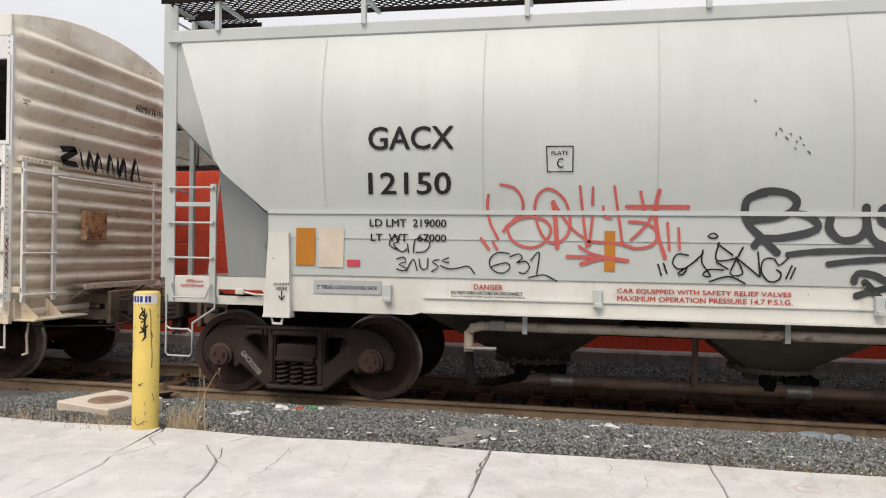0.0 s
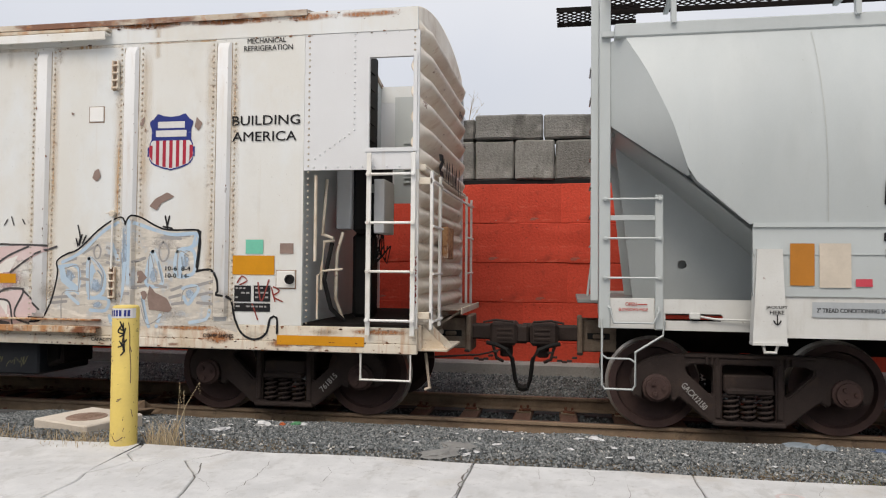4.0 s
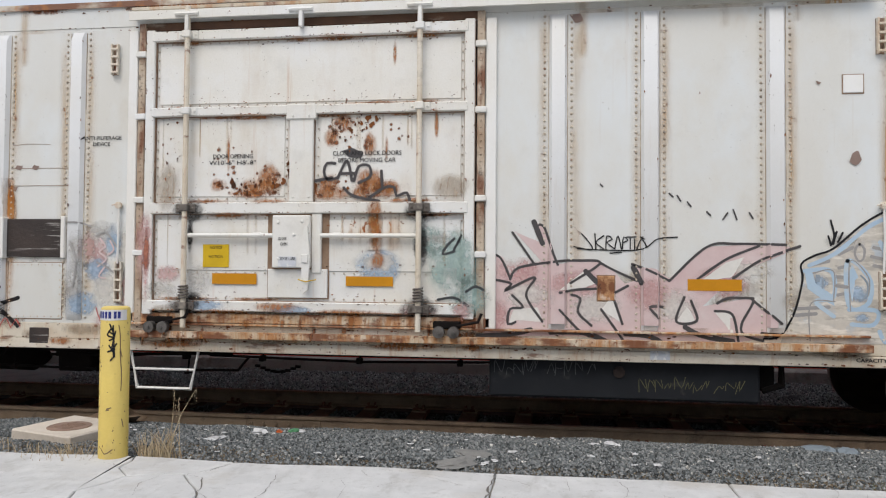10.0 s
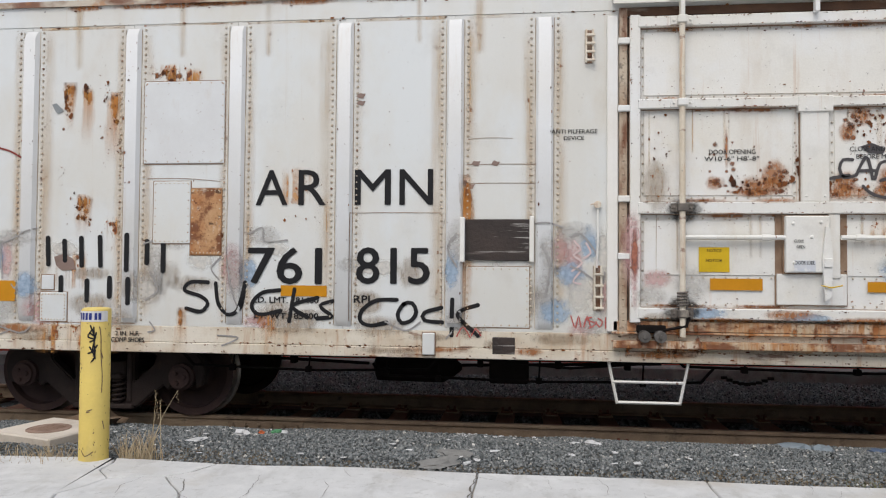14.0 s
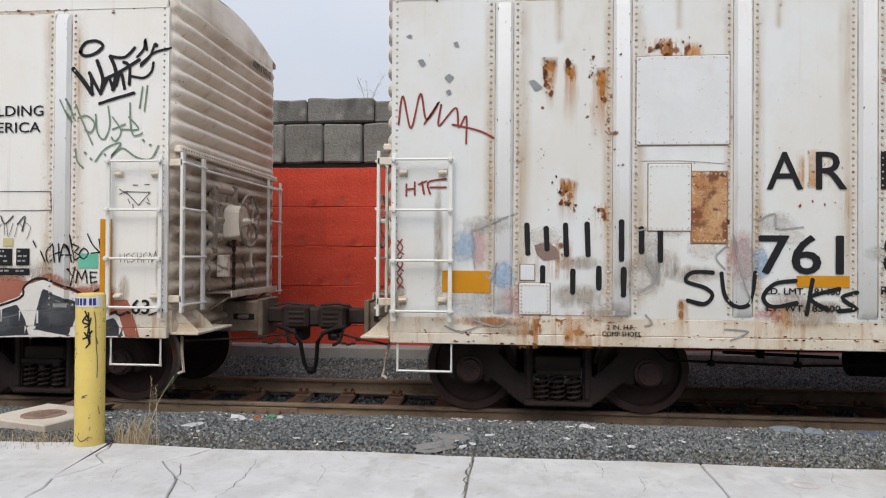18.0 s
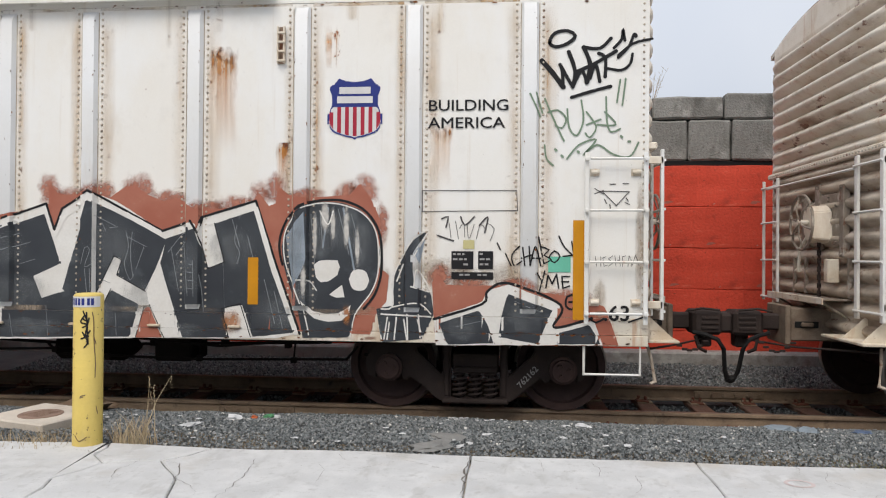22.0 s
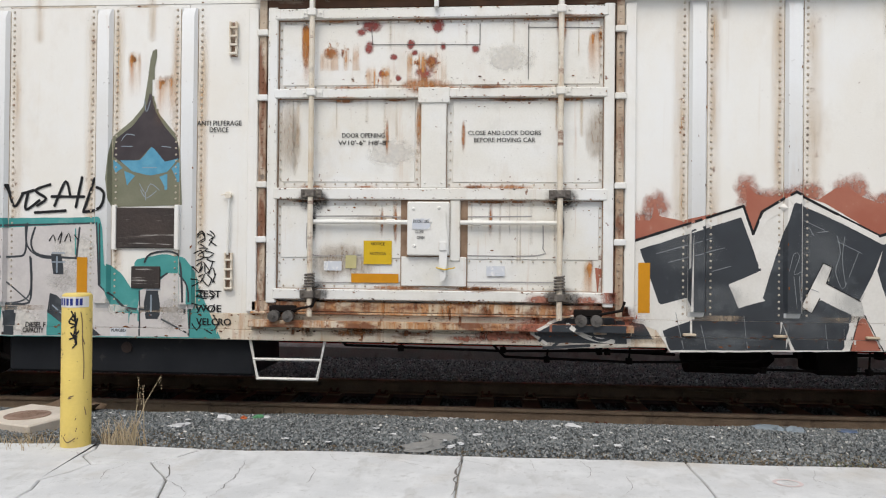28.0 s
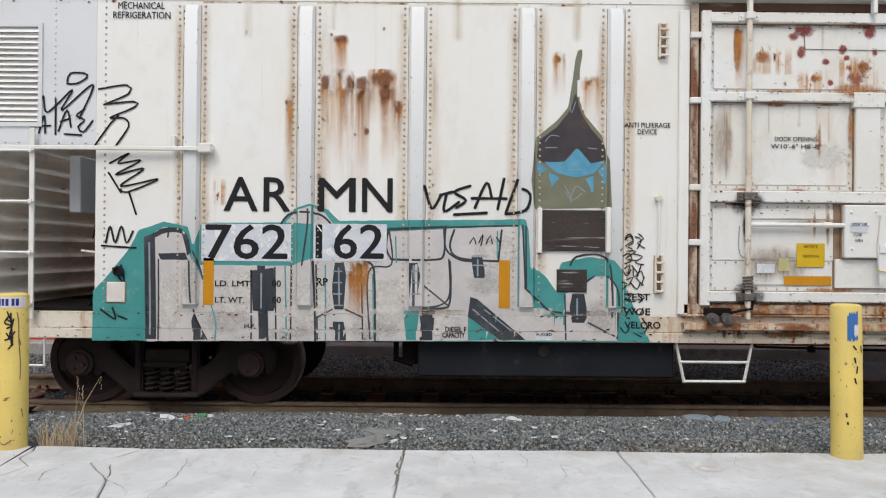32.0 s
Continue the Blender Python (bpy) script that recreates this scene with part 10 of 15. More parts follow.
g.line(0.028, [(8.32, 3.57), (8.39, 3.65), (8.40, 3.75), (8.42, 3.64)])
g.line(0.026, [(8.36, 3.50), (8.50, 3.61), (8.67, 3.65)])
g.line(0.040, [(8.51, 3.69), (8.52, 3.68)])
g.line(0.034, [(7.93, 3.11), (8.10, 3.16), (8.29, 3.21)])
g.done("graffiti_tag", M_INK, "bold black handstyle tag")
g = Paint(carB, S_B, 8)
g.line(0.018, [(7.54, 3.14), (7.64, 2.93)])
g.line(0.018, [(7.60, 3.15), (7.66, 2.96)])
g.line(0.018, [(7.68, 3.10), (7.77, 2.89), (7.86, 2.70)])
g.line(0.018, [(7.71, 2.97), (7.80, 2.99), (7.88, 2.91), (7.84, 2.82), (7.78, 2.85)])
g.line(0.018, [(7.89, 3.00), (7.91, 2.82), (7.98, 2.75), (8.04, 2.89), (8.02, 3.08)])
g.line(0.018, [(8.07, 2.97), (8.16, 2.83), (8.10, 2.73), (8.06, 2.77)])
g.line(0.018, [(8.07, 2.85), (8.20, 2.90)])
g.line(0.018, [(8.25, 3.11), (8.26, 2.87), (8.30, 2.78), (8.38, 2.81)])
g.line(0.018, [(8.24, 2.97), (8.34, 2.85), (8.17, 2.85)])
g.line(0.018, [(8.38, 3.27), (8.35, 3.06)])
g.line(0.018, [(8.43, 3.28), (8.40, 3.03)])
g.line(0.018, [(7.89, 2.53), (8.00, 2.66), (8.16, 2.71), (8.04, 2.56), (8.17, 2.66), (8.32, 2.57), (8.47, 2.55), (8.55, 2.68)])
g.line(0.018, [(7.68, 2.66), (7.70, 2.53), (7.76, 2.47)])
g.line(0.024, [(7.78, 2.62), (7.79, 2.61)])
g.line(0.024, [(7.84, 2.56), (7.85, 2.55)])
g.line(0.024, [(7.99, 2.60), (8.00, 2.59)])
g.line(0.024, [(8.39, 2.74), (8.40, 2.73)])
g.line(0.024, [(8.46, 2.69), (8.47, 2.69)])
g.done("graffiti_tag", M_GREENSPRAY, "faded green handstyle tag")
g = Paint(carB, S_B, 8)
g.line(0.015, [(7.24, 1.73), (7.27, 1.67)])
g.line(0.015, [(7.32, 1.63), (7.37, 1.52)])
g.line(0.015, [(7.45, 1.70), (7.38, 1.62), (7.40, 1.52), (7.47, 1.56)])
g.line(0.015, [(7.48, 1.69), (7.50, 1.52)])
g.line(0.015, [(7.54, 1.70), (7.55, 1.53)])
g.line(0.015, [(7.47, 1.59), (7.56, 1.62)])
g.line(0.015, [(7.55, 1.52), (7.60, 1.70), (7.65, 1.52)])
g.line(0.015, [(7.57, 1.59), (7.65, 1.59)])
g.line(0.015, [(7.63, 1.79), (7.68, 1.54)])
g.line(0.015, [(7.65, 1.70), (7.73, 1.67), (7.68, 1.62), (7.75, 1.58), (7.68, 1.54)])
g.line(0.015, [(7.78, 1.66), (7.73, 1.60), (7.78, 1.55), (7.83, 1.61), (7.78, 1.66)])
g.line(0.015, [(7.82, 1.80), (7.87, 1.70), (7.96, 1.61)])
g.line(0.015, [(7.94, 1.75), (7.96, 1.62)])
g.line(0.015, [(7.96, 1.62), (7.86, 1.61)])
g.line(0.015, [(7.62, 1.45), (7.65, 1.39)])
g.line(0.015, [(7.69, 1.47), (7.64, 1.28)])
g.line(0.015, [(7.70, 1.31), (7.72, 1.43)])
g.line(0.015, [(7.72, 1.43), (7.76, 1.35)])
g.line(0.015, [(7.76, 1.35), (7.80, 1.44)])
g.line(0.015, [(7.80, 1.44), (7.82, 1.31)])
g.line(0.015, [(7.92, 1.42), (7.85, 1.42)])
g.line(0.015, [(7.85, 1.42), (7.86, 1.31)])
g.line(0.015, [(7.86, 1.31), (7.92, 1.33)])
g.line(0.015, [(7.85, 1.37), (7.91, 1.37)])
g.line(0.022, [(7.97, 1.25), (7.90, 1.23), (7.89, 1.14), (7.95, 1.11), (7.97, 1.18)])
g.line(0.022, [(7.97, 1.18), (7.92, 1.18)])
g.line(0.020, [(8.12, 1.02), (8.17, 0.99), (8.24, 1.03)])
g.line(0.016, [(8.47, 1.00), (8.61, 1.05)])
g.done("graffiti_tag", M_INK, "thin black marker tag")
words(carB, S_B, '.63', 8.245, 8.470, 1.010, 1.150, M_INK, 0.030)
g = Paint(carB, S_B, 8)
g.line(0.008, [(6.52, 2.23), (7.42, 2.23)])
g.line(0.008, [(7.42, 2.23), (7.43, 2.04)])
g.line(0.008, [(7.43, 2.04), (6.52, 2.03)])
g.line(0.008, [(6.52, 2.03), (6.52, 2.23)])
g.done("weld_seam", M_FADEDINK, "thin rusty panel seam")
g = Paint(carB, S_B, 8)
g.line(0.016, [(6.71, 1.96), (6.77, 1.98), (6.75, 1.88)])
g.line(0.016, [(6.89, 1.98), (6.93, 1.90), (7.02, 1.98)])
g.line(0.016, [(7.07, 1.90), (7.15, 1.98), (7.12, 1.83)])
g.line(0.016, [(6.67, 1.80), (6.82, 1.75)])
for a, b in (((8.19, 2.225), (8.47, 2.22)), ((8.47, 2.22), (8.35, 2.09)), ((8.35, 2.09), (8.22, 2.22)), ((8.29, 2.29), (8.34, 2.29)), ((8.41, 2.295), (8.46, 2.295)), ((8.15, 2.25), (8.23, 2.20)),
             ((8.15, 2.20), (8.23, 2.23)), ((8.24, 2.15), (8.26, 2.11)), ((8.29, 2.10), (8.295, 2.06)), ((8.43, 2.12), (8.47, 2.10)), ((8.44, 2.16), (8.46, 2.13))):
    g.line(0.009, [a, b])
g.line(0.006, [(8.16, 1.61), (8.17, 1.52)])
g.line(0.006, [(8.16, 1.56), (8.21, 1.57)])
g.line(0.006, [(8.21, 1.61), (8.21, 1.52)])
g.line(0.006, [(8.26, 1.61), (8.23, 1.60)])
g.line(0.006, [(8.23, 1.60), (8.24, 1.52)])
g.line(0.006, [(8.24, 1.52), (8.27, 1.53)])
g.line(0.006, [(8.32, 1.62), (8.28, 1.59)])
g.line(0.006, [(8.28, 1.59), (8.32, 1.55)])
g.line(0.006, [(8.32, 1.55), (8.28, 1.52)])
g.line(0.006, [(8.34, 1.62), (8.35, 1.52)])
g.line(0.006, [(8.34, 1.56), (8.38, 1.58)])
g.line(0.006, [(8.38, 1.62), (8.39, 1.52)])
g.line(0.006, [(8.44, 1.62), (8.41, 1.61)])
g.line(0.006, [(8.41, 1.61), (8.41, 1.52)])
g.line(0.006, [(8.41, 1.56), (8.44, 1.57)])
g.line(0.006, [(8.46, 1.52), (8.47, 1.62)])
g.line(0.006, [(8.47, 1.62), (8.49, 1.58)])
g.line(0.006, [(8.49, 1.58), (8.49, 1.52)])
g.line(0.006, [(8.50, 1.53), (8.53, 1.63)])
g.line(0.006, [(8.53, 1.63), (8.56, 1.53)])
g.line(0.006, [(8.51, 1.56), (8.55, 1.57)])
g.line(0.006, [(6.78, 1.92), (6.80, 1.77)])
g.line(0.006, [(6.84, 1.94), (6.87, 1.77)])
g.line(0.006, [(6.88, 1.87), (6.92, 1.92), (6.93, 1.79)])
g.line(0.006, [(6.95, 1.92), (6.97, 1.77), (7.02, 1.91)])
g.line(0.006, [(7.04, 1.77), (7.08, 1.91), (7.12, 1.87)])
g.line(0.006, [(7.14, 1.92), (7.21, 1.87), (7.17, 1.75)])
g.done("graffiti_tag", M_FADEDINK, "grey faded scribbles")
stain(carB, S_B, 6.64, 6.78, 2.32, 2.82, M_STAIN)
stain(carB, S_B, 4.42, 4.65, 2.65, 3.60, M_STAIN)
stain(carB, S_B, 5.60, 5.69, 3.52, 3.79, M_STAIN)
stain(carB, S_B, 5.09, 5.18, 2.27, 2.65, M_STAIN)
stain(carB, S_B, 1.23, 1.41, 3.58, 3.81, M_STAIN)
words(carB, S_B, 'MECHANICAL', -7.441, -6.991, 3.972, 4.038, M_INK, 0.014)
words(carB, S_B, 'REFRIGERATION', -7.489, -6.935, 3.879, 3.945, M_INK, 0.014)
g = Paint(carB, S_B, 2)
g.fill([(-7.66, 0.75), (-7.66, 1.23), (-7.53, 1.37), (-7.31, 1.65), (-7.23, 1.82), (-6.98, 1.91), (-6.73, 1.86), (-6.68, 1.65), (-6.62, 1.90), (-5.83, 1.91), (-5.72, 2.04), (-5.56, 2.09), (-5.39, 2.04), (-5.28, 1.93), (-3.47, 1.96), (-3.43, 1.79), (-3.43, 1.51), (-3.35, 1.40), (-3.16, 1.24), (-3.13, 1.54), (-2.86, 1.60), (-2.61, 1.57), (-2.53, 1.47), (-2.47, 1.25), (-2.25, 0.78)])
g.done("graffiti_fill", M_TEAL, "teal sprayed lettering outline")
g = Paint(carB, S_B, 3)
g.fill([(-7.13, 0.75), (-7.13, 1.76), (-6.98, 1.86), (-6.76, 1.81), (-6.70, 1.54), (-6.65, 1.49), (-5.74, 1.49), (-4.79, 1.83), (-3.50, 1.90), (-3.47, 1.29), (-3.16, 1.02), (-3.08, 1.02), (-3.08, 1.24), (-2.86, 1.35), (-2.80, 1.41), (-2.67, 1.41), (-2.58, 1.30), (-2.57, 0.79)])
g.fill([(-5.80, 1.91), (-5.69, 2.03), (-5.56, 2.07), (-5.42, 2.01), (-5.33, 1.89)])
g.done("graffiti_letters", M_LILAC, "pale lilac-grey sprayed letters")
g = Paint(carB, S_B, 4)
g.fill([(-4.65, 1.07), (-4.50, 1.08), (-4.50, 0.78), (-4.62, 0.78)])
g.fill([(-4.02, 1.01), (-3.71, 0.79), (-4.02, 0.78)])
g.fill([(-3.41, 1.51), (-3.27, 1.41), (-3.13, 1.21), (-3.08, 1.01), (-3.35, 1.03), (-3.42, 1.24)])
g.done("graffiti_shade", M_TEAL, "teal sprayed panels")
g = Paint(carB, S_B, 5)
g.fill([(-7.17, 1.76), (-7.06, 1.80), (-7.04, 0.77), (-7.15, 0.77)])
g.fill([(-7.03, 1.60), (-6.73, 1.61), (-6.73, 1.54), (-7.03, 1.54)])
g.fill([(-6.07, 1.49), (-5.98, 1.49), (-5.97, 0.78), (-6.05, 0.78)])
g.fill([(-6.13, 1.44), (-5.90, 1.47), (-5.89, 1.05), (-6.12, 1.05)])
g.fill([(-5.34, 1.52), (-5.21, 1.53), (-5.21, 1.07), (-5.34, 1.07)])
g.fill([(-4.61, 1.53), (-4.49, 1.53), (-4.49, 1.34), (-4.53, 1.09), (-4.58, 1.09)])
g.fill([(-3.99, 1.59), (-3.87, 1.59), (-3.86, 1.39), (-3.98, 1.39)])
g.fill([(-3.03, 1.24), (-2.87, 1.24), (-2.87, 0.96), (-3.03, 0.96)])
g.fill([(-4.02, 1.21), (-3.93, 1.18), (-3.46, 0.79), (-3.71, 0.79), (-4.02, 1.01)])
g.fill([(-4.48, 1.06), (-4.34, 1.07), (-4.36, 0.78), (-4.49, 0.78)])
g.fill([(-5.33, 0.95), (-5.21, 0.95), (-5.20, 0.77), (-5.33, 0.77)])
g.fill([(-6.70, 1.07), (-6.56, 0.77), (-6.70, 0.76)])
g.line(0.018, [(-4.79, 1.86), (-3.50, 1.90)])
g.line(0.018, [(-3.50, 1.90), (-3.47, 1.29)])
g.line(0.018, [(-4.24, 1.89), (-4.24, 1.67), (-4.10, 1.56), (-3.90, 1.55)])
g.line(0.018, [(-4.21, 1.56), (-4.20, 1.23), (-4.29, 1.12), (-4.50, 1.09)])
g.line(0.018, [(-6.68, 1.62), (-6.58, 1.32)])
g.line(0.018, [(-7.09, 1.76), (-6.98, 1.84), (-6.79, 1.80), (-6.73, 1.59)])
g.line(0.018, [(-2.80, 1.41), (-2.89, 1.35)])
g.line(0.018, [(-2.67, 1.41), (-2.57, 1.25), (-2.57, 0.81)])
g.line(0.018, [(-5.58, 2.04), (-5.58, 1.88), (-5.63, 1.50)])
g.line(0.018, [(-3.47, 1.29), (-3.16, 1.01)])
g.done("graffiti_letters", M_SLATE, "slate-black sprayed bars and shadows")
g = Paint(carB, S_B, 5.4)
g.line(0.022, [(-5.91, 1.66), (-5.86, 1.86), (-5.74, 2.00), (-5.47, 1.99), (-5.33, 1.86), (-5.31, 1.78)])
g.line(0.022, [(-5.53, 1.53), (-5.51, 1.10), (-5.50, 0.77)])
g.line(0.022, [(-5.09, 1.56), (-4.96, 1.51), (-4.93, 1.34), (-4.92, 0.78)])
g.line(0.022, [(-4.80, 1.85), (-4.26, 1.88)])
g.line(0.022, [(-4.26, 1.88), (-4.26, 1.61), (-4.37, 1.56), (-4.77, 1.56)])
g.line(0.022, [(-4.80, 1.85), (-4.82, 1.67), (-4.77, 1.56)])
g.line(0.022, [(-4.16, 1.85), (-4.20, 1.69), (-4.11, 1.58), (-3.73, 1.55)])
g.line(0.022, [(-4.20, 1.54), (-4.19, 1.34), (-4.20, 1.14), (-4.26, 1.09), (-4.54, 1.09)])
g.line(0.022, [(-3.73, 1.55), (-3.70, 1.85)])
g.line(0.022, [(-5.99, 1.44), (-5.96, 0.76)])
g.line(0.022, [(-4.48, 1.01), (-4.45, 0.79)])
g.line(0.022, [(-3.03, 1.52), (-2.97, 1.60), (-2.75, 1.62), (-2.65, 1.50), (-2.62, 1.03)])
g.line(0.022, [(-3.30, 1.13), (-3.22, 1.07), (-3.02, 1.05)])
g.done("graffiti_detail", M_SLATE, "slate inner outlines of the teal piece")
g = Paint(carB, S_B, 6.1)
g.line(0.014, [(-5.33, 1.44), (-5.25, 1.44)])
g.line(0.014, [(-5.33, 1.33), (-5.25, 1.33)])
g.line(0.014, [(-5.33, 1.22), (-5.25, 1.22)])
g.line(0.014, [(-5.32, 1.11), (-5.24, 1.11)])
g.line(0.014, [(-3.98, 1.60), (-3.85, 1.60)])
g.line(0.014, [(-3.98, 1.51), (-3.85, 1.51)])
g.line(0.014, [(-4.57, 1.45), (-4.50, 1.45)])
g.line(0.014, [(-4.57, 1.34), (-4.49, 1.34)])
g.line(0.014, [(-4.57, 1.23), (-4.49, 1.23)])
g.line(0.014, [(-3.97, 1.08), (-3.69, 0.85)])
g.line(0.014, [(-3.86, 1.08), (-3.55, 0.84)])
g.line(0.014, [(-3.00, 1.33), (-2.87, 1.33)])
g.line(0.014, [(-3.00, 1.25), (-2.87, 1.25)])
g.done("graffiti_detail", M_BLUEGREY, "pale rungs on the sprayed bars")
g = Paint(carB, S_B, 9)
g.line(0.016, [(-6.05, 1.75), (-5.99, 1.71)])
g.line(0.016, [(-5.92, 1.66), (-5.87, 1.69)])
g.line(0.016, [(-5.98, 1.59), (-5.91, 1.58)])
g.line(0.016, [(-5.49, 1.88), (-5.45, 1.83)])
g.line(0.016, [(-5.50, 1.72), (-5.46, 1.69)])
g.line(0.016, [(-5.37, 1.81), (-5.31, 1.77)])
g.line(0.016, [(-5.30, 1.67), (-5.23, 1.69)])
g.line(0.016, [(-5.37, 1.60), (-5.28, 1.58)])
g.line(0.016, [(-5.16, 1.85), (-5.10, 1.87)])
g.line(0.016, [(-5.02, 1.78), (-4.98, 1.74)])
g.line(0.016, [(-5.11, 1.65), (-5.04, 1.67)])
g.line(0.016, [(-4.96, 1.60), (-4.92, 1.63)])
g.line(0.016, [(-5.49, 1.60), (-5.45, 1.62)])
g.line(0.016, [(-5.80, 1.78), (-5.76, 1.73)])
g.done("paint_chips", M_CHALK, "white chips through the numerals")
g = Paint(carB, S_B, 9)
g.line(0.012, [(-2.50, 1.79), (-2.45, 1.83), (-2.42, 1.76), (-2.49, 1.72), (-2.43, 1.68)])
g.line(0.012, [(-2.37, 1.83), (-2.32, 1.78), (-2.38, 1.74), (-2.31, 1.69)])
g.line(0.012, [(-2.52, 1.61), (-2.46, 1.64), (-2.43, 1.57), (-2.50, 1.54)])
g.line(0.012, [(-2.41, 1.63), (-2.33, 1.61), (-2.40, 1.55), (-2.32, 1.53)])
g.line(0.012, [(-2.53, 1.48), (-2.48, 1.42), (-2.44, 1.48)])
g.line(0.012, [(-2.42, 1.50), (-2.41, 1.41), (-2.34, 1.47), (-2.32, 1.40)])
g.line(0.012, [(-2.54, 1.36), (-2.47, 1.34), (-2.53, 1.29)])
g.line(0.012, [(-2.45, 1.36), (-2.38, 1.29), (-2.35, 1.36)])
g.line(0.012, [(-2.50, 1.24), (-2.43, 1.25), (-2.47, 1.18), (-2.40, 1.17)])
g.line(0.012, [(-2.37, 1.25), (-2.31, 1.21), (-2.36, 1.16)])
g.line(0.012, [(-2.53, 1.12), (-2.46, 1.09), (-2.49, 1.03)])
g.line(0.012, [(-2.43, 1.11), (-2.36, 1.04), (-2.32, 1.11)])
g.line(0.012, [(-2.33, 1.01), (-2.28, 0.93), (-2.31, 0.87)])
g.line(0.012, [(-2.54, 0.92), (-2.49, 0.86), (-2.45, 0.92)])
g.line(0.012, [(-2.41, 0.87), (-2.34, 0.83)])
g.done("graffiti_tag", M_INK, "dense stacked black marker scrawl")
stain(carB, S_B, -5.13, -5.01, 1.11, 1.50, M_STAIN)
g = Paint(carB, S_B, 6)
g.line(0.018, [(-7.12, 1.70), (-7.10, 0.82)])
g.line(0.018, [(-6.03, 1.41), (-6.03, 1.08)])
g.line(0.018, [(-5.28, 1.47), (-5.27, 1.11)])
g.line(0.018, [(-4.55, 1.50), (-4.54, 1.37)])
g.line(0.018, [(-3.93, 1.56), (-3.93, 1.41)])
g.line(0.018, [(-2.96, 1.19), (-2.96, 1.00)])
g.line(0.018, [(-5.27, 0.92), (-5.27, 0.78)])
g.done("graffiti_shade", M_BLUEGREY, "grey-blue shine on sprayed bars")
puff(carB, S_B, -6.26, 1.22, 0.25, 0.30, M_WHITEMIST, 3.5)
puff(carB, S_B, -5.60, 1.11, 0.30, 0.30, M_WHITEMIST, 3.5)
puff(carB, S_B, -4.83, 1.12, 0.30, 0.36, M_WHITEMIST, 3.5)
puff(carB, S_B, -4.28, 0.93, 0.25, 0.16, M_WHITEMIST, 3.5)
puff(carB, S_B, -6.92, 1.10, 0.14, 0.33, M_WHITEMIST, 3.5)
puff(carB, S_B, -3.74, 1.62, 0.25, 0.22, M_WHITEMIST, 3.5)
puff(carB, S_B, -3.30, 1.13, 0.14, 0.17, M_WHITEMIST, 3.5)
puff(carB, S_B, -5.06, 1.50, 0.28, 0.16, M_WHITEMIST, 3.5)
puff(carB, S_B, -6.37, 0.94, 0.33, 0.16, M_GREYMIST, 3.6)
puff(carB, S_B, -5.71, 0.83, 0.33, 0.11, M_GREYMIST, 3.6)
puff(carB, S_B, -4.94, 0.87, 0.33, 0.13, M_GREYMIST, 3.6)
puff(carB, S_B, -3.85, 1.34, 0.22, 0.17, M_GREYMIST, 3.6)
puff(carB, S_B, -2.75, 1.02, 0.17, 0.22, M_GREYMIST, 3.6)
puff(carB, S_B, -6.70, 1.32, 0.11, 0.33, M_GREYMIST, 3.6)
g = Paint(carB, S_B, 5)
g.line(0.017, [(-7.03, 1.54), (-7.02, 0.77)])
g.line(0.017, [(-6.72, 1.53), (-6.69, 1.07), (-6.55, 0.77)])
g.line(0.017, [(-5.90, 1.47), (-5.88, 0.78)])
g.line(0.017, [(-6.13, 1.44), (-6.12, 0.78)])
g.line(0.017, [(-5.06, 1.50), (-5.04, 0.79)])
g.line(0.017, [(-4.79, 1.83), (-4.77, 1.51), (-4.99, 1.43), (-4.97, 0.79)])
g.line(0.017, [(-4.49, 1.34), (-4.22, 1.12)])
g.line(0.017, [(-3.08, 1.23), (-3.07, 0.80)])
g.line(0.017, [(-2.85, 0.96), (-2.57, 0.82)])
g.line(0.017, [(-5.74, 1.49), (-5.74, 0.78)])
g.line(0.017, [(-5.50, 1.50), (-5.48, 0.78)])
g.line(0.017, [(-3.47, 1.89), (-3.46, 1.30)])
g.line(0.017, [(-6.93, 1.85), (-6.94, 1.76)])
g.line(0.017, [(-5.21, 1.07), (-5.05, 1.00)])
g.line(0.017, [(-5.34, 1.07), (-5.49, 0.99)])
g.done("graffiti_outline", M_SLATE, "dark inner outlines of the teal piece")
g = Paint(carB, S_B, 5.2)
g.line(0.014, [(-5.80, 1.49), (-5.78, 0.78)])
g.line(0.014, [(-5.41, 1.50), (-5.40, 0.78)])
g.line(0.014, [(-4.95, 1.41), (-4.93, 0.79)])
g.line(0.014, [(-4.73, 1.78), (-4.72, 1.53)])
g.line(0.014, [(-6.65, 1.49), (-6.48, 0.99), (-6.47, 0.77)])
g.line(0.014, [(-3.74, 1.84), (-3.74, 1.59)])
g.done("graffiti_outline", M_TEAL, "teal inner lines")
patch(carB, S_B, "number_patch", M_PALEBLUE, "pale bluish overpainted number patch", -6.614, -5.743, 1.532, 1.892, 0.000)
patch(carB, S_B, "number_patch", M_PALEBLUE, "pale bluish overpainted number patch", -5.527, -4.816, 1.540, 1.902, 0.000)
words(carB, S_B, '762', -6.568, -5.784, 1.555, 1.885, M_INK, 0.020)
words(carB, S_B, '162', -5.498, -4.850, 1.565, 1.893, M_INK, 0.020)
for body, a, b in (('A', -6.397, -6.075), ('R', -6.010, -5.760), ('M', -5.486, -5.125), ('N', -5.055, -4.766)):
    words(carB, S_B, body, a, b, 2.020, 2.345, M_INK, 0.014)
words(carB, S_B, 'LD. LMT.', -6.477, -6.120, 1.286, 1.341, M_INK, 0.030)
words(carB, S_B, 'LT. WT.', -6.475, -6.195, 1.127, 1.181, M_INK, 0.030)
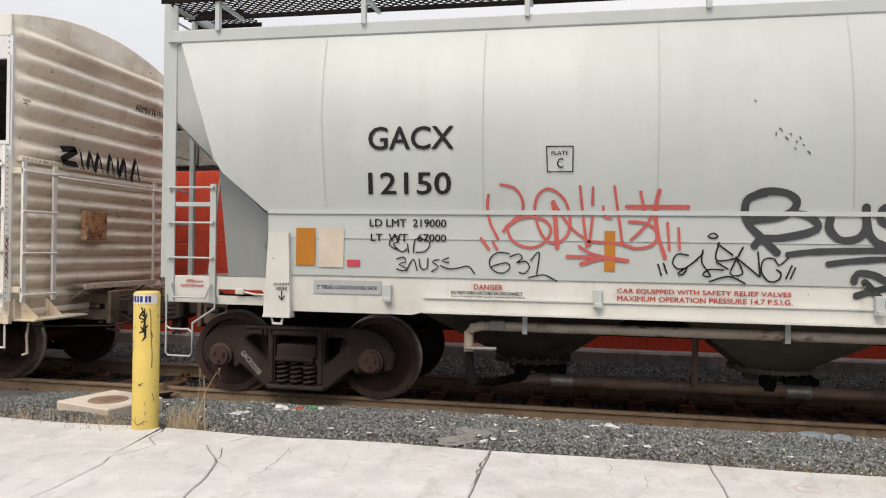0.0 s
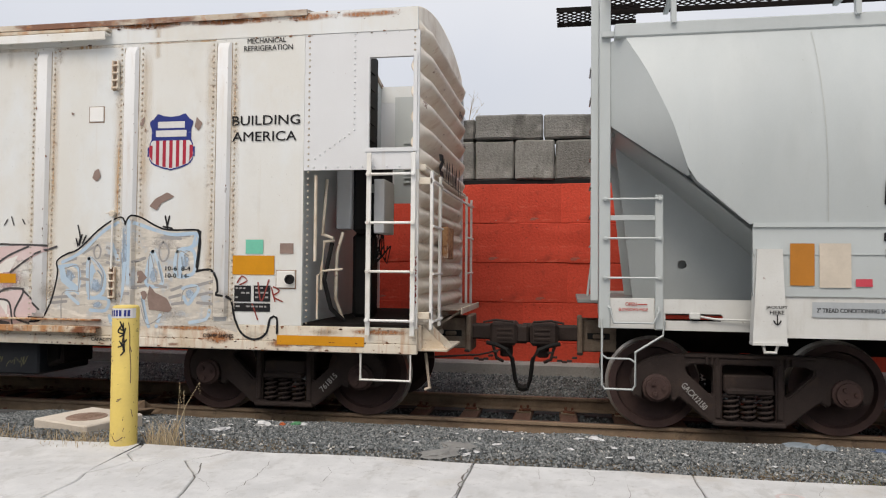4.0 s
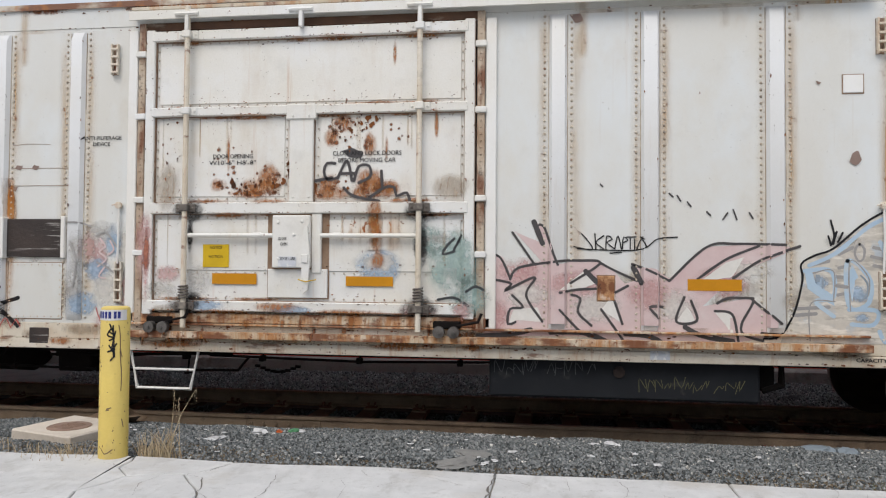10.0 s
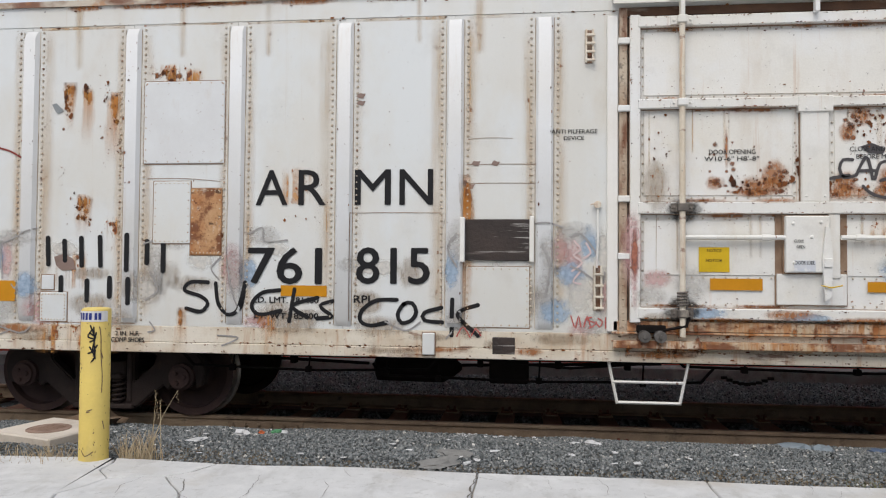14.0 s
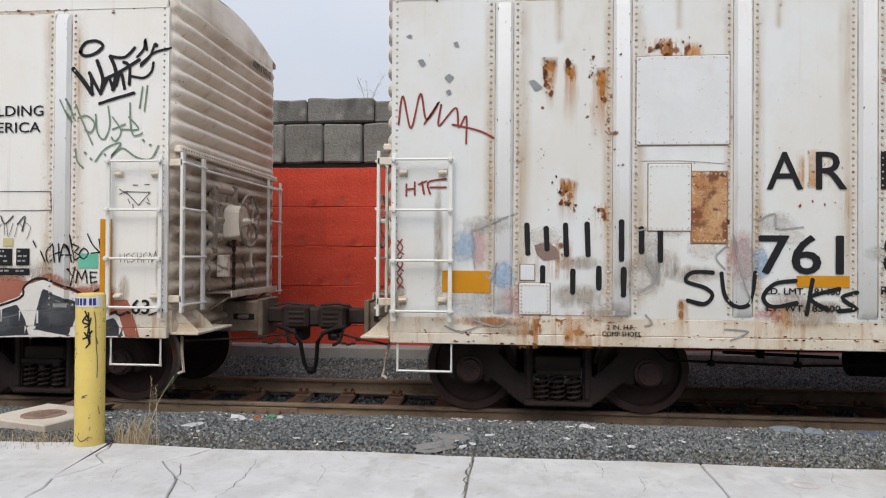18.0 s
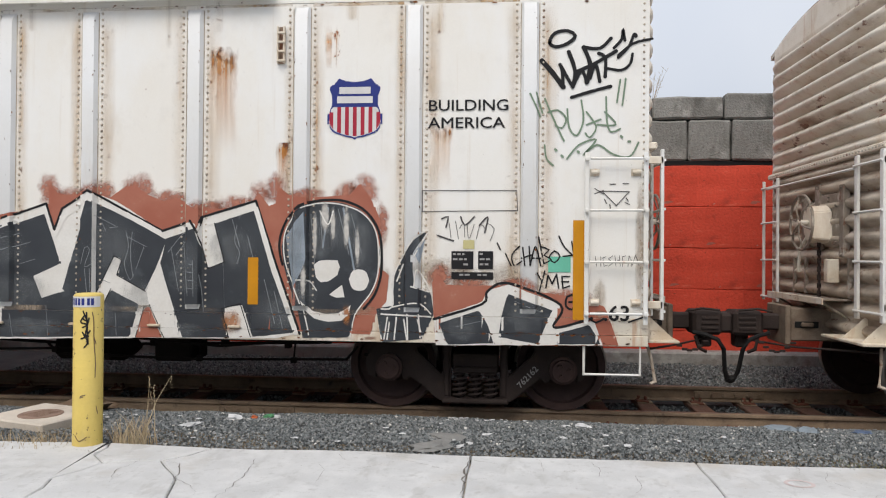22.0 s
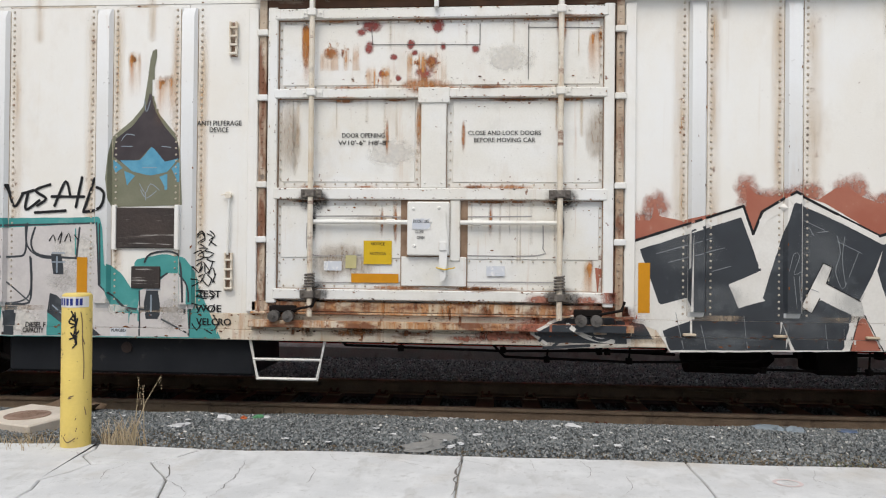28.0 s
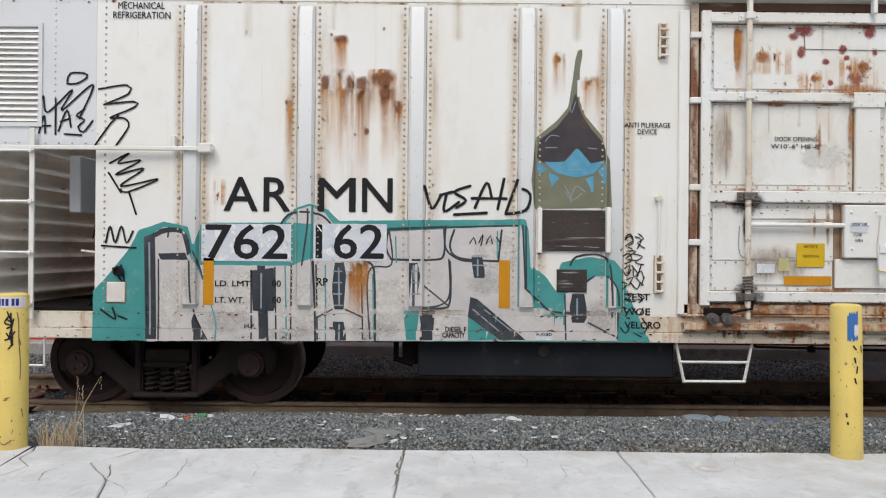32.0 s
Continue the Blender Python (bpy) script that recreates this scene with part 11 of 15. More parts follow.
words(carB, S_B, 'H.F.', -6.187, -6.083, 0.884, 0.923, M_INK, 0.030)
words(carB, S_B, 'DIESEL F', -4.239, -4.036, 0.862, 0.912, M_INK, 0.030)
words(carB, S_B, 'CAPACITY', -4.266, -4.052, 0.807, 0.857, M_INK, 0.030)
words(carB, S_B, 'RP', -5.489, -5.385, 1.301, 1.373, M_INK, 0.030)
words(carB, S_B, '00', -5.922, -5.840, 1.286, 1.347, M_INK, 0.030)
words(carB, S_B, '00', -5.921, -5.839, 1.127, 1.188, M_INK, 0.030)
patch(carB, S_B, "reflector", M_ORANGE, "amber reflective strip", -6.594, -6.491, 1.103, 1.558, 0.000)
patch(carB, S_B, "reflector", M_ORANGE, "amber reflective strip", -3.723, -3.615, 1.094, 1.560, 0.000)
g = Paint(carB, S_B, 2)
g.fill([(-3.39, 2.06), (-3.42, 2.34), (-3.38, 2.75), (-3.17, 2.92), (-3.06, 3.06), (-3.01, 3.39), (-2.99, 3.58), (-2.94, 3.63), (-2.92, 3.60), (-2.96, 3.39), (-2.97, 3.17), (-2.90, 2.98), (-2.73, 2.78), (-2.66, 2.51), (-2.64, 2.08)])
g.done("graffiti_fill", M_OLIVE, "olive painted figure with a tapering top")
g = Paint(carB, S_B, 3)
g.fill([(-3.36, 2.72), (-3.17, 2.86), (-3.04, 3.03), (-2.99, 3.22), (-2.95, 3.03), (-2.87, 2.89), (-2.71, 2.70), (-2.69, 2.54), (-2.84, 2.45), (-2.98, 2.66), (-3.09, 2.53), (-3.28, 2.50), (-3.36, 2.56)])
g.done("graffiti_fill", M_AUBERGINE, "dark aubergine painted cap")
g = Paint(carB, S_B, 4)
g.fill([(-3.29, 2.52), (-3.09, 2.52), (-2.97, 2.66), (-2.84, 2.51), (-2.70, 2.54), (-2.81, 2.41), (-2.98, 2.37), (-3.17, 2.41)])
g.fill([(-3.36, 2.53), (-3.27, 2.45), (-3.36, 2.37)])
g.fill([(-3.25, 2.42), (-3.14, 2.37), (-3.24, 2.25)])
g.fill([(-2.89, 2.36), (-2.81, 2.39), (-2.81, 2.21)])
g.fill([(-2.77, 2.44), (-2.69, 2.51), (-2.69, 2.29)])
g.done("graffiti_fill", M_AZURE, "bright blue painted fringe")
g = Paint(carB, S_B, 5)
g.line(0.008, [(-3.28, 2.72), (-3.23, 2.78), (-3.15, 2.77)])
g.line(0.008, [(-3.28, 2.66), (-3.17, 2.66)])
g.line(0.008, [(-2.87, 2.66), (-2.78, 2.65)])
g.line(0.008, [(-3.09, 2.29), (-3.03, 2.20), (-2.98, 2.29), (-2.89, 2.23)])
g.line(0.008, [(-3.03, 2.20), (-3.03, 2.13)])
g.line(0.008, [(-3.08, 2.23), (-3.02, 2.15), (-2.92, 2.22)])
g.line(0.008, [(-3.05, 3.11), (-3.03, 3.00), (-2.99, 3.11)])
g.line(0.008, [(-3.06, 2.45), (-2.92, 2.45)])
g.done("graffiti_detail", M_BLUEGREY, "pale line drawing on the figure")
patch(carB, S_B, "placard_board", M_BOARD, "black weathered wooden placard board", -3.315, -2.696, 1.657, 2.053, 0.030)
patch(carB, S_B, "placard_board", M_BOARD, "small dark wooden placard board", -3.162, -2.869, 1.260, 1.477, 0.020)
patch(carB, S_B, "holder_rail", M_WHITE, "", -3.354, -3.311, 1.635, 2.074, 0.045)
patch(carB, S_B, "holder_rail", M_WHITE, "", -2.699, -2.657, 1.641, 2.080, 0.045)
g = Paint(carB, S_B, 8)
g.line(0.030, [(-4.45, 2.27), (-4.38, 2.06), (-4.29, 2.19)])
g.line(0.030, [(-4.30, 2.19), (-4.18, 2.22)])
g.line(0.030, [(-4.24, 2.19), (-4.26, 2.03), (-4.12, 2.12)])
g.line(0.030, [(-4.01, 2.28), (-4.16, 2.22), (-4.05, 2.14), (-4.14, 2.07)])
g.line(0.030, [(-3.96, 2.07), (-3.85, 2.31), (-3.80, 2.17)])
g.line(0.030, [(-3.99, 2.16), (-3.66, 2.16)])
g.line(0.030, [(-3.68, 2.35), (-3.74, 2.06)])
g.line(0.030, [(-3.55, 2.34), (-3.66, 2.02)])
g.line(0.030, [(-3.66, 2.01), (-3.47, 2.05), (-3.43, 2.20), (-3.50, 2.25)])
g.line(0.030, [(-4.16, 2.00), (-3.85, 2.02)])
g.done("graffiti_tag", M_INK, "bold black handstyle tag")
g = Paint(carB, S_B, 8)
g.line(0.020, [(-7.93, 3.26), (-7.90, 3.34), (-7.76, 3.34), (-7.74, 3.30), (-7.84, 3.24), (-7.93, 3.24)])
g.line(0.020, [(-8.20, 2.96), (-8.16, 3.12), (-8.12, 2.96), (-7.88, 3.18), (-7.98, 2.98), (-7.68, 3.23), (-7.81, 2.90)])
g.line(0.020, [(-8.04, 3.09), (-8.04, 2.75)])
g.line(0.020, [(-8.01, 2.78), (-7.93, 2.98), (-7.89, 2.82)])
g.line(0.020, [(-7.99, 2.87), (-7.90, 2.90)])
g.line(0.020, [(-7.76, 2.99), (-7.84, 2.93), (-7.76, 2.89), (-7.82, 2.82), (-7.77, 2.77), (-7.68, 2.88)])
g.line(0.020, [(-7.62, 3.19), (-7.35, 3.23), (-7.33, 3.15), (-7.57, 3.04)])
g.line(0.020, [(-7.57, 3.04), (-7.28, 3.07), (-7.27, 3.02), (-7.51, 2.91), (-7.38, 2.91), (-7.33, 2.83), (-7.46, 2.63)])
g.line(0.020, [(-7.67, 2.62), (-7.51, 2.85), (-7.43, 2.93)])
g.line(0.020, [(-8.28, 2.82), (-8.09, 2.83)])
g.line(0.020, [(-8.20, 2.76), (-8.15, 2.93), (-8.14, 2.76)])
g.line(0.020, [(-7.95, 2.75), (-7.79, 2.74)])
g.line(0.020, [(-7.51, 2.47), (-7.32, 2.57), (-7.43, 2.47), (-7.21, 2.50), (-7.45, 2.36), (-7.18, 2.42), (-7.40, 2.25), (-7.04, 2.32), (-7.34, 2.19), (-7.40, 2.22)])
g.line(0.020, [(-7.52, 2.38), (-7.40, 2.19)])
g.line(0.020, [(-7.32, 2.19), (-7.25, 1.98)])
g.line(0.020, [(-7.54, 1.70), (-7.50, 1.86), (-7.45, 1.70), (-7.39, 1.86), (-7.34, 1.70), (-7.28, 1.81)])
g.line(0.020, [(-7.58, 1.67), (-7.25, 1.65)])
g.line(0.020, [(-7.47, 1.45), (-7.36, 1.31), (-7.39, 1.48)])
g.line(0.020, [(-7.58, 1.05), (-7.44, 0.96), (-7.47, 1.07)])
g.line(0.020, [(-7.41, 0.99), (-7.33, 0.96)])
g.done("graffiti_tag", M_INK, "black looping handstyle tag")
g = Paint(carB, S_B, 8)
g.line(0.012, [(-2.50, 1.77), (-2.45, 1.81), (-2.42, 1.74), (-2.49, 1.71)])
g.line(0.012, [(-2.40, 1.80), (-2.34, 1.77), (-2.38, 1.69)])
g.line(0.012, [(-2.48, 1.66), (-2.39, 1.66), (-2.49, 1.59), (-2.39, 1.57)])
g.line(0.012, [(-2.50, 1.49), (-2.45, 1.53), (-2.47, 1.44)])
g.line(0.012, [(-2.43, 1.52), (-2.37, 1.44)])
g.line(0.012, [(-2.34, 1.53), (-2.38, 1.41)])
g.line(0.012, [(-2.48, 1.38), (-2.42, 1.41), (-2.46, 1.33)])
g.line(0.012, [(-2.39, 1.40), (-2.32, 1.33)])
g.line(0.012, [(-2.31, 1.41), (-2.34, 1.33)])
g.done("graffiti_tag", M_INK, "column of thin black scrawl")
words(carB, S_B, 'ZEST', -2.511, -2.253, 1.182, 1.247, M_INK, 0.030)
words(carB, S_B, 'WOE', -2.510, -2.252, 1.039, 1.105, M_INK, 0.030)
words(carB, S_B, 'VELCRO', -2.498, -2.152, 0.910, 0.976, M_INK, 0.030)
words(carB, S_B, 'PURGED', -3.354, -3.206, 0.831, 0.859, M_INK, 0.030)
g = Paint(carB, S_B, 5.5)
g.line(0.050, [(-7.09, 0.80), (-7.11, 1.65), (-7.04, 1.79), (-6.90, 1.83), (-6.77, 1.79), (-6.72, 1.62)])
g.done("graffiti_outline", M_SLATE, "dark arch of the first teal letter")
g = Paint(carB, S_B, 8)
g.line(0.012, [(-4.01, 1.72), (-3.97, 1.78), (-3.95, 1.72)])
g.line(0.012, [(-3.92, 1.73), (-3.88, 1.81), (-3.90, 1.70)])
g.line(0.012, [(-3.85, 1.72), (-3.81, 1.80), (-3.79, 1.72)])
g.line(0.012, [(-3.75, 1.78), (-3.71, 1.73)])
g.done("graffiti_tag", M_INK, "small black scribble")
for x0, x1, z0, z1 in ((-5.36, -5.22, 3.30, 3.70), (-5.38, -5.23, 2.40, 3.36), (-5.13, -4.99, 2.55, 3.30), (-5.16, -5.02, 2.2, 3.30), (-4.98, -4.76, 2.95, 3.36), (-4.87, -4.76, 2.50, 3.20), (-5.46, -5.40, 2.8, 3.30), (-5.80, -5.75, 2.30, 3.10), (-4.74, -4.69, 2.70, 3.05), (-5.24, -5.16, 2.3, 3.34)):
    stain(carB, S_B, x0, x1, z0, z1, M_STAIN)
for x, z, rx, rz in ((-5.43, 3.28, 0.05, 0.09), (-5.07, 3.27, 0.09, 0.09), (-4.86, 3.30, 0.13, 0.10), (-4.84, 3.18, 0.08, 0.10), (-5.19, 3.27, 0.03, 0.10), (-5.28, 3.70, 0.09, 0.05), (-4.72, 3.02, 0.03, 0.05), (-5.02, 2.80, 0.03, 0.04), (-5.13, 2.77, 0.02, 0.02), (-4.86, 3.80, 0.02, 0.03), (-5.37, 3.74, 0.02, 0.02)):
    puff(carB, S_B, x, z, rx, rz, M_RUSTSPOT, 8.6, "rust_spot", "dark rust blotch")
stain(carB, S_B, -6.46, -6.39, 2.17, 2.28, M_STAIN)
stain(carB, S_B, -3.21, -3.11, 3.22, 3.55, M_STAIN)
stain(carB, S_B, -2.93, -2.76, 2.92, 3.33, M_STAIN)
stain(carB, S_B, -5.17, -5.05, 1.00, 1.39, M_STAIN)
puff(carB, S_B, -3.16, 3.52, 0.03, 0.04, M_RUSTSPOT, 1.8)
puff(carB, S_B, -2.87, 3.29, 0.03, 0.03, M_RUSTSPOT, 1.8)
puff(carB, S_B, -5.80, 3.08, 0.02, 0.03, M_RUSTSPOT, 1.8)
words(carB, S_B, 'ANTI PILFERAGE', -2.513, -2.068, 2.862, 2.910, M_INK, 0.014)
words(carB, S_B, 'DEVICE', -2.386, -2.199, 2.796, 2.845, M_INK, 0.014)
patch(carB, S_B, "plug_plate", M_DOOR, "dark round socket on a square plate", -7.524, -7.347, 1.123, 1.319, 0.020)
patch(carB, S_B, "sticker", M_PALEBLUE, "", -3.366, -3.200, 0.790, 0.866, 0.000)
puff(carB, S_B, 0.54, 0.86, 0.47, 0.08, M_REDMIST, 1)
puff(carB, S_B, 1.06, 0.84, 0.36, 0.09, M_REDMIST, 1)
puff(carB, S_B, 0.17, 0.82, 0.26, 0.05, M_REDMIST, 1)
puff(carB, S_B, 1.63, 1.52, 0.13, 0.48, M_REDMIST, 1)
puff(carB, S_B, 1.58, 1.09, 0.16, 0.21, M_REDMIST, 1)
g = Paint(carB, S_B, 3)
g.fill([(0.81, 0.84), (0.95, 1.00), (1.27, 1.05), (1.81, 0.99), (1.89, 0.85)])
g.done("graffiti_letters", M_SLATE, "slate-black sprayed tail")
g = Paint(carB, S_B, 6)
g.line(0.020, [(0.79, 0.87), (0.93, 1.02), (1.27, 1.08), (1.68, 1.04), (1.87, 0.99)])
g.done("graffiti_outline", M_CHALK, "pale edge of the sprayed tail")

M_SMUDGE = surf("greasy_white_paint", (0.16, 0.14, 0.12), (0.07, 0.06, 0.055), 9, 0.6, 0, 50, 0.1, 0.3, [((0.4, 0.36, 0.3), 9, 0.55, 0.7, 0.7, None)])
M_ROLLER = surf("greasy_grey_steel", (0.16, 0.15, 0.14), (0.06, 0.052, 0.048), 12, 0.6, 0.3, 50, 0.1, 0.3)
M_DARKRUST = surf("dark_rusted_steel", (0.10, 0.055, 0.035), (0.16, 0.08, 0.045), 5, 0.85, 0, 40, 0.2, 0.3, [((0.42, 0.36, 0.29), 5, 0.6, 0.7, 0.6, (0.4, 1, 1))])
M_JAMB = surf("rust_stained_jamb_paint", (0.55, 0.46, 0.36), (0.34, 0.23, 0.15), 3, 0.7, 0, 40, 0.15, 0.2, [(RUST, 5, 0.48, 0.58, 0.9, (1, 1, 0.3)), ((0.62, 0.55, 0.46), 5, 0.58, 0.66, 0.7, (1, 1, 0.4)), (SOOT, 9, 0.6, 0.68, 0.8, None)])
M_RUSTSILL = surf("rust_runs_on_cream_paint", (0.62, 0.53, 0.40), (0.46, 0.31, 0.18), 2.5, 0.7, 0, 40, 0.2, 0.25, [((0.70, 0.64, 0.54), 3, 0.45, 0.6, 0.6, (0.3, 1, 1)), (ORANGE, 16, 0.42, 0.58, 0.85, (1, 1, 0.15)), (RUST, 6, 0.48, 0.58, 0.9, (0.4, 1, 1)), (RUST, 20, 0.56, 0.64, 0.9, None)])


# ---- plug doors, ladders and fittings of the refrigerator cars ----
def plug_door(car, ribx0, ribx1, rods, post, lockx, label):
    x0, x1 = ribx0, ribx1
    bm = bmw()
    box(bm, x0 + 0.02, x1 - 0.02, SIDE - 0.02, SIDE + 0.05, 1.17, 3.97)
    door = part("plug_door", bm, M_DOOR, car, label)
    for (a, b, c, d) in ((x0 + 0.12, x1 - 0.12, 3.24, 3.84), (x0 + 0.12, post[0] - 0.06, 2.31, 3.09), (post[1] + 0.06, x1 - 0.12, 2.31, 3.09), (x0 + 0.12, lockx[0] - 0.05, 1.58, 2.08), (lockx[1] + 0.05, x1 - 0.12, 1.58, 2.08)):
        bm = bmw()
        bbox(bm, a, b, SIDE - 0.030, SIDE - 0.019, c, d, 0.005)
        part("door_panel", bm, M_DOOR, door)
    for z0, z1 in ((3.87, 3.97), (3.11, 3.20), (2.14, 2.25), (1.18, 1.28)):
        bm = bmw()
        bbox(bm, x0 + 0.06, x1 - 0.05, SIDE - 0.085, SIDE - 0.02, z0, z1, 0.008)
        part("cross_bar", bm, M_DOOR, door)
        # thin brown strips: rust and the shadow lines along the bar, both as colour
        for e in (z0 - 0.006, z1):
            bm = bmw()
            box(bm, x0 + 0.09, x1 - 0.09, SIDE - 0.045, SIDE - 0.02, e, e + 0.006)
            part("rust_shade_edge", bm, M_EDGE, door)
    for a, b in ((x0 - 0.01, x0 + 0.085), (x1 - 0.085, x1 + 0.01)):
        bm = bmw()
        bbox(bm, a, b, SIDE - 0.075, SIDE - 0.02, 1.14, 3.99, 0.008)
        part("door_stile", bm, M_DOOR, door)
    # the same painted shadow and rust lines beside the stiles
    for e in (x0 - 0.016, x0 + 0.085, x1 - 0.091, x1 + 0.010):
        bm = bmw()
        box(bm, e, e + 0.006, SIDE - 0.05, SIDE - 0.02, 1.16, 3.97)
        part("rust_shade_edge", bm, M_EDGE, door)
    bm = bmw()
    bbox(bm, post[0], post[1], SIDE - 0.075, SIDE - 0.02, 2.25, 3.11, 0.008)
    bbox(bm, post[0] - 0.03, post[1] + 0.03, SIDE - 0.092, SIDE - 0.02, 3.06, 3.205, 0.006)
    for z in (2.30, 3.09):
        for q in (0.04, 0.2):
            dome(bm, post[0] + q, SIDE - 0.092 if z > 3 else SIDE - 0.075, z, 0.012)
    part("centre_post", bm, M_DOOR, door)
    # and beside the centre post
    for e in (post[0] - 0.006, post[1]):
        bm = bmw()
        box(bm, e, e + 0.006, SIDE - 0.045, SIDE - 0.02, 2.26, 3.06)
        part("rust_shade_edge", bm, M_EDGE, door)
    bm = bmw()
    for z in (3.225, 3.85, 2.29, 2.10, 1.31, 1.56):
        k = int((x1 - x0 - 0.3) / 0.1)
        for i in range(k):
            dome(bm, x0 + 0.15 + 0.1 * i, SIDE - 0.03, z, 0.010, 0.007)
    for x in (x0 + 0.11, x1 - 0.11, post[0] - 0.04, post[1] + 0.04):
        for i in range(28):
            z = 1.35 + 0.09 * i
            if abs(z - 3.15) > 0.1 and abs(z - 2.2) > 0.1 and (2.3 < z < 3.1 or abs(x - (x0 + x1) / 2) > 1):
                dome(bm, x, SIDE - 0.03, z, 0.010, 0.007)
    tagged(part("door_rivets", bm, M_RIVET, door), kind="stuff")
    for x in rods:
        bm = bmw()
        tube(bm, [(x, SIDE - 0.115, 1.02), (x, SIDE - 0.115, 4.20)], 0.027, 10)
        rod = part("lock_rod", bm, M_SIDESILL, door)
        for z, mat in ((3.92, M_DOOR), (3.155, M_DOOR), (2.195, M_SMUDGE), (1.23, M_SMUDGE)):
            bm = bmw()
            bbox(bm, x - 0.10, x + 0.10, SIDE - 0.10, SIDE - 0.08, z - 0.04, z + 0.04, 0.005)
            bbox(bm, x - 0.045, x + 0.045, SIDE - 0.155, SIDE - 0.09, z - 0.035, z + 0.035, 0.008)
            for q in (-0.075, 0.075):
                dome(bm, x + q, SIDE - 0.10, z, 0.015, 0.012)
            part("rod_keeper", bm, mat, rod)
        bm = bmw()
        pts = [(x + 0.045 * math.cos(a), SIDE - 0.115 + 0.045 * math.sin(a), 1.29 + 0.14 * i / 40) for i, a in ((i, 2 * math.pi * i / 8) for i in range(41))]
        tube(bm, pts, 0.009, 5)
        part("rod_spring", bm, M_SMUDGE, rod)
    a, b = lockx
    bm = bmw()
    bbox(bm, a, b - 0.10, SIDE - 0.11, SIDE - 0.02, 1.61, 2.12, 0.01)
    bbox(bm, b - 0.097, b, SIDE - 0.07, SIDE - 0.02, 1.56, 2.14, 0.008)
    bbox(bm, a - 0.06, b + 0.06, SIDE - 0.055, SIDE - 0.02, 1.32, 1.60, 0.006)
    for q, z in ((0.07, 1.70), (0.22, 1.93), (0.30, 2.06), (0.06, 2.05)):
        dome(bm, a + q, SIDE - 0.11, z, 0.018, 0.012)
    lock = part("lock_box", bm, M_DOOR, door, "white lock box with stencilled marks")
    bm = bmw()
    box(bm, a - 0.07, b + 0.07, SIDE - 0.036, SIDE - 0.02, 1.31, 2.145)
    box(bm, a - 0.012, b - 0.088, SIDE - 0.062, SIDE - 0.03, 1.598, 2.132)
    part("backing_plate", bm, M_EDGE, lock)
    bm = bmw()
    hx = a + 0.34
    v = [(hx - 0.012, 2.02), (hx + 0.022, 2.02), (hx + 0.05, 1.72), (hx + 0.03, 1.40), (hx - 0.02, 1.36), (hx - 0.04, 1.72)]
    plate(bm, v, [], SIDE - 0.14, SIDE - 0.115)
    bbox(bm, hx - 0.03, hx + 0.035, SIDE - 0.155, SIDE - 0.135, 1.66, 1.74, 0.004)
    part("handle", bm, M_DOOR, lock, "worn white lever handle")
    bm = bmw()
    tube(bm, [(hx - 0.06, SIDE - 0.15, 1.50), (hx + 0.02, SIDE - 0.16, 1.48), (hx + 0.12, SIDE - 0.15, 1.50)], 0.006, 5)
    part("seal_strap", bm, M_NOTICE, lock, "thin yellow seal strap")
    for p, q in ((rods[0], a), (b, rods[1])):
        bm = bmw()
        tube(bm, [(p, SIDE - 0.085, 1.925), (q, SIDE - 0.085, 1.925)], 0.022, 8)
        tube(bm, [(q - 0.12 if q == a else p + 0.12, SIDE - 0.085, 1.925), (q - 0.2 if q == a else p + 0.2, SIDE - 0.085, 1.925)], 0.03, 8)
        part("link_rod", bm, M_DOOR, door, "rust-speckled white link rod")
    for x in (rods[0] - 0.27, rods[1] + 0.27 if x1 - rods[1] > 0.45 else rods[1] + 0.30):
        for q in (-0.07, 0.07):
            bm = bmw()
            lathe(bm, [(0.02, SIDE - 0.16), (0.055, SIDE - 0.155), (0.055, SIDE - 0.09), (0.02, SIDE - 0.08)], 14, (x + q, 0, 1.02))
            lathe(bm, [(0.018, SIDE - 0.175), (0.018, SIDE - 0.15)], 6, (x + q, 0, 1.02))
            part("door_roller", bm, M_ROLLER, door, "grimy steel door roller")
        bm = bmw()
        bbox(bm, x - 0.13, x + 0.13, SIDE - 0.09, SIDE - 0.02, 1.05, 1.12, 0.01)
        tube(bm, [(x + 0.10, SIDE - 0.13, 1.08), (x + 0.3, SIDE - 0.13, 1.12), (x + 0.33, SIDE - 0.115, 1.2)], 0.014, 6)
        part("roller_bracket", bm, M_UNDER, door)
    # frame of the opening, gutters and tracks on the car
    for a, b, hook in ((x0 - 0.105, x0 - 0.03, 1), (x1 + 0.03, x1 + 0.105, -1)):
        bm = bmw()
        bbox(bm, a, b, SIDE - 0.05, SIDE + 0.02, 1.02, 4.07, 0.008)
        for i in range(46):
            dome(bm, (a + b) / 2, SIDE - 0.05, 1.10 + 0.064 * i, 0.011, 0.008)
        jamb = part("door_jamb", bm, M_JAMB, car, "rust-stained door jamb")
        for z in (1.75, 2.28, 3.12, 3.75):
            bm = bmw()
            bbox(bm, a - 0.015, b + 0.02, SIDE - 0.08, SIDE - 0.045, z - 0.03, z + 0.03, 0.008)
            part("hinge_lug", bm, M_DOOR, jamb)
    # black strips that paint the shaded gap between stile and jamb
    for ga, gb in ((x0 - 0.03, x0 - 0.01), (x1 + 0.01, x1 + 0.03)):
        bm = bmw()
        box(bm, ga, gb, SIDE - 0.012, SIDE + 0.03, 1.16, 3.99)
        part("gap_shade_strip", bm, M_BLACK, car, "black strip standing in for the shaded gap beside the door")
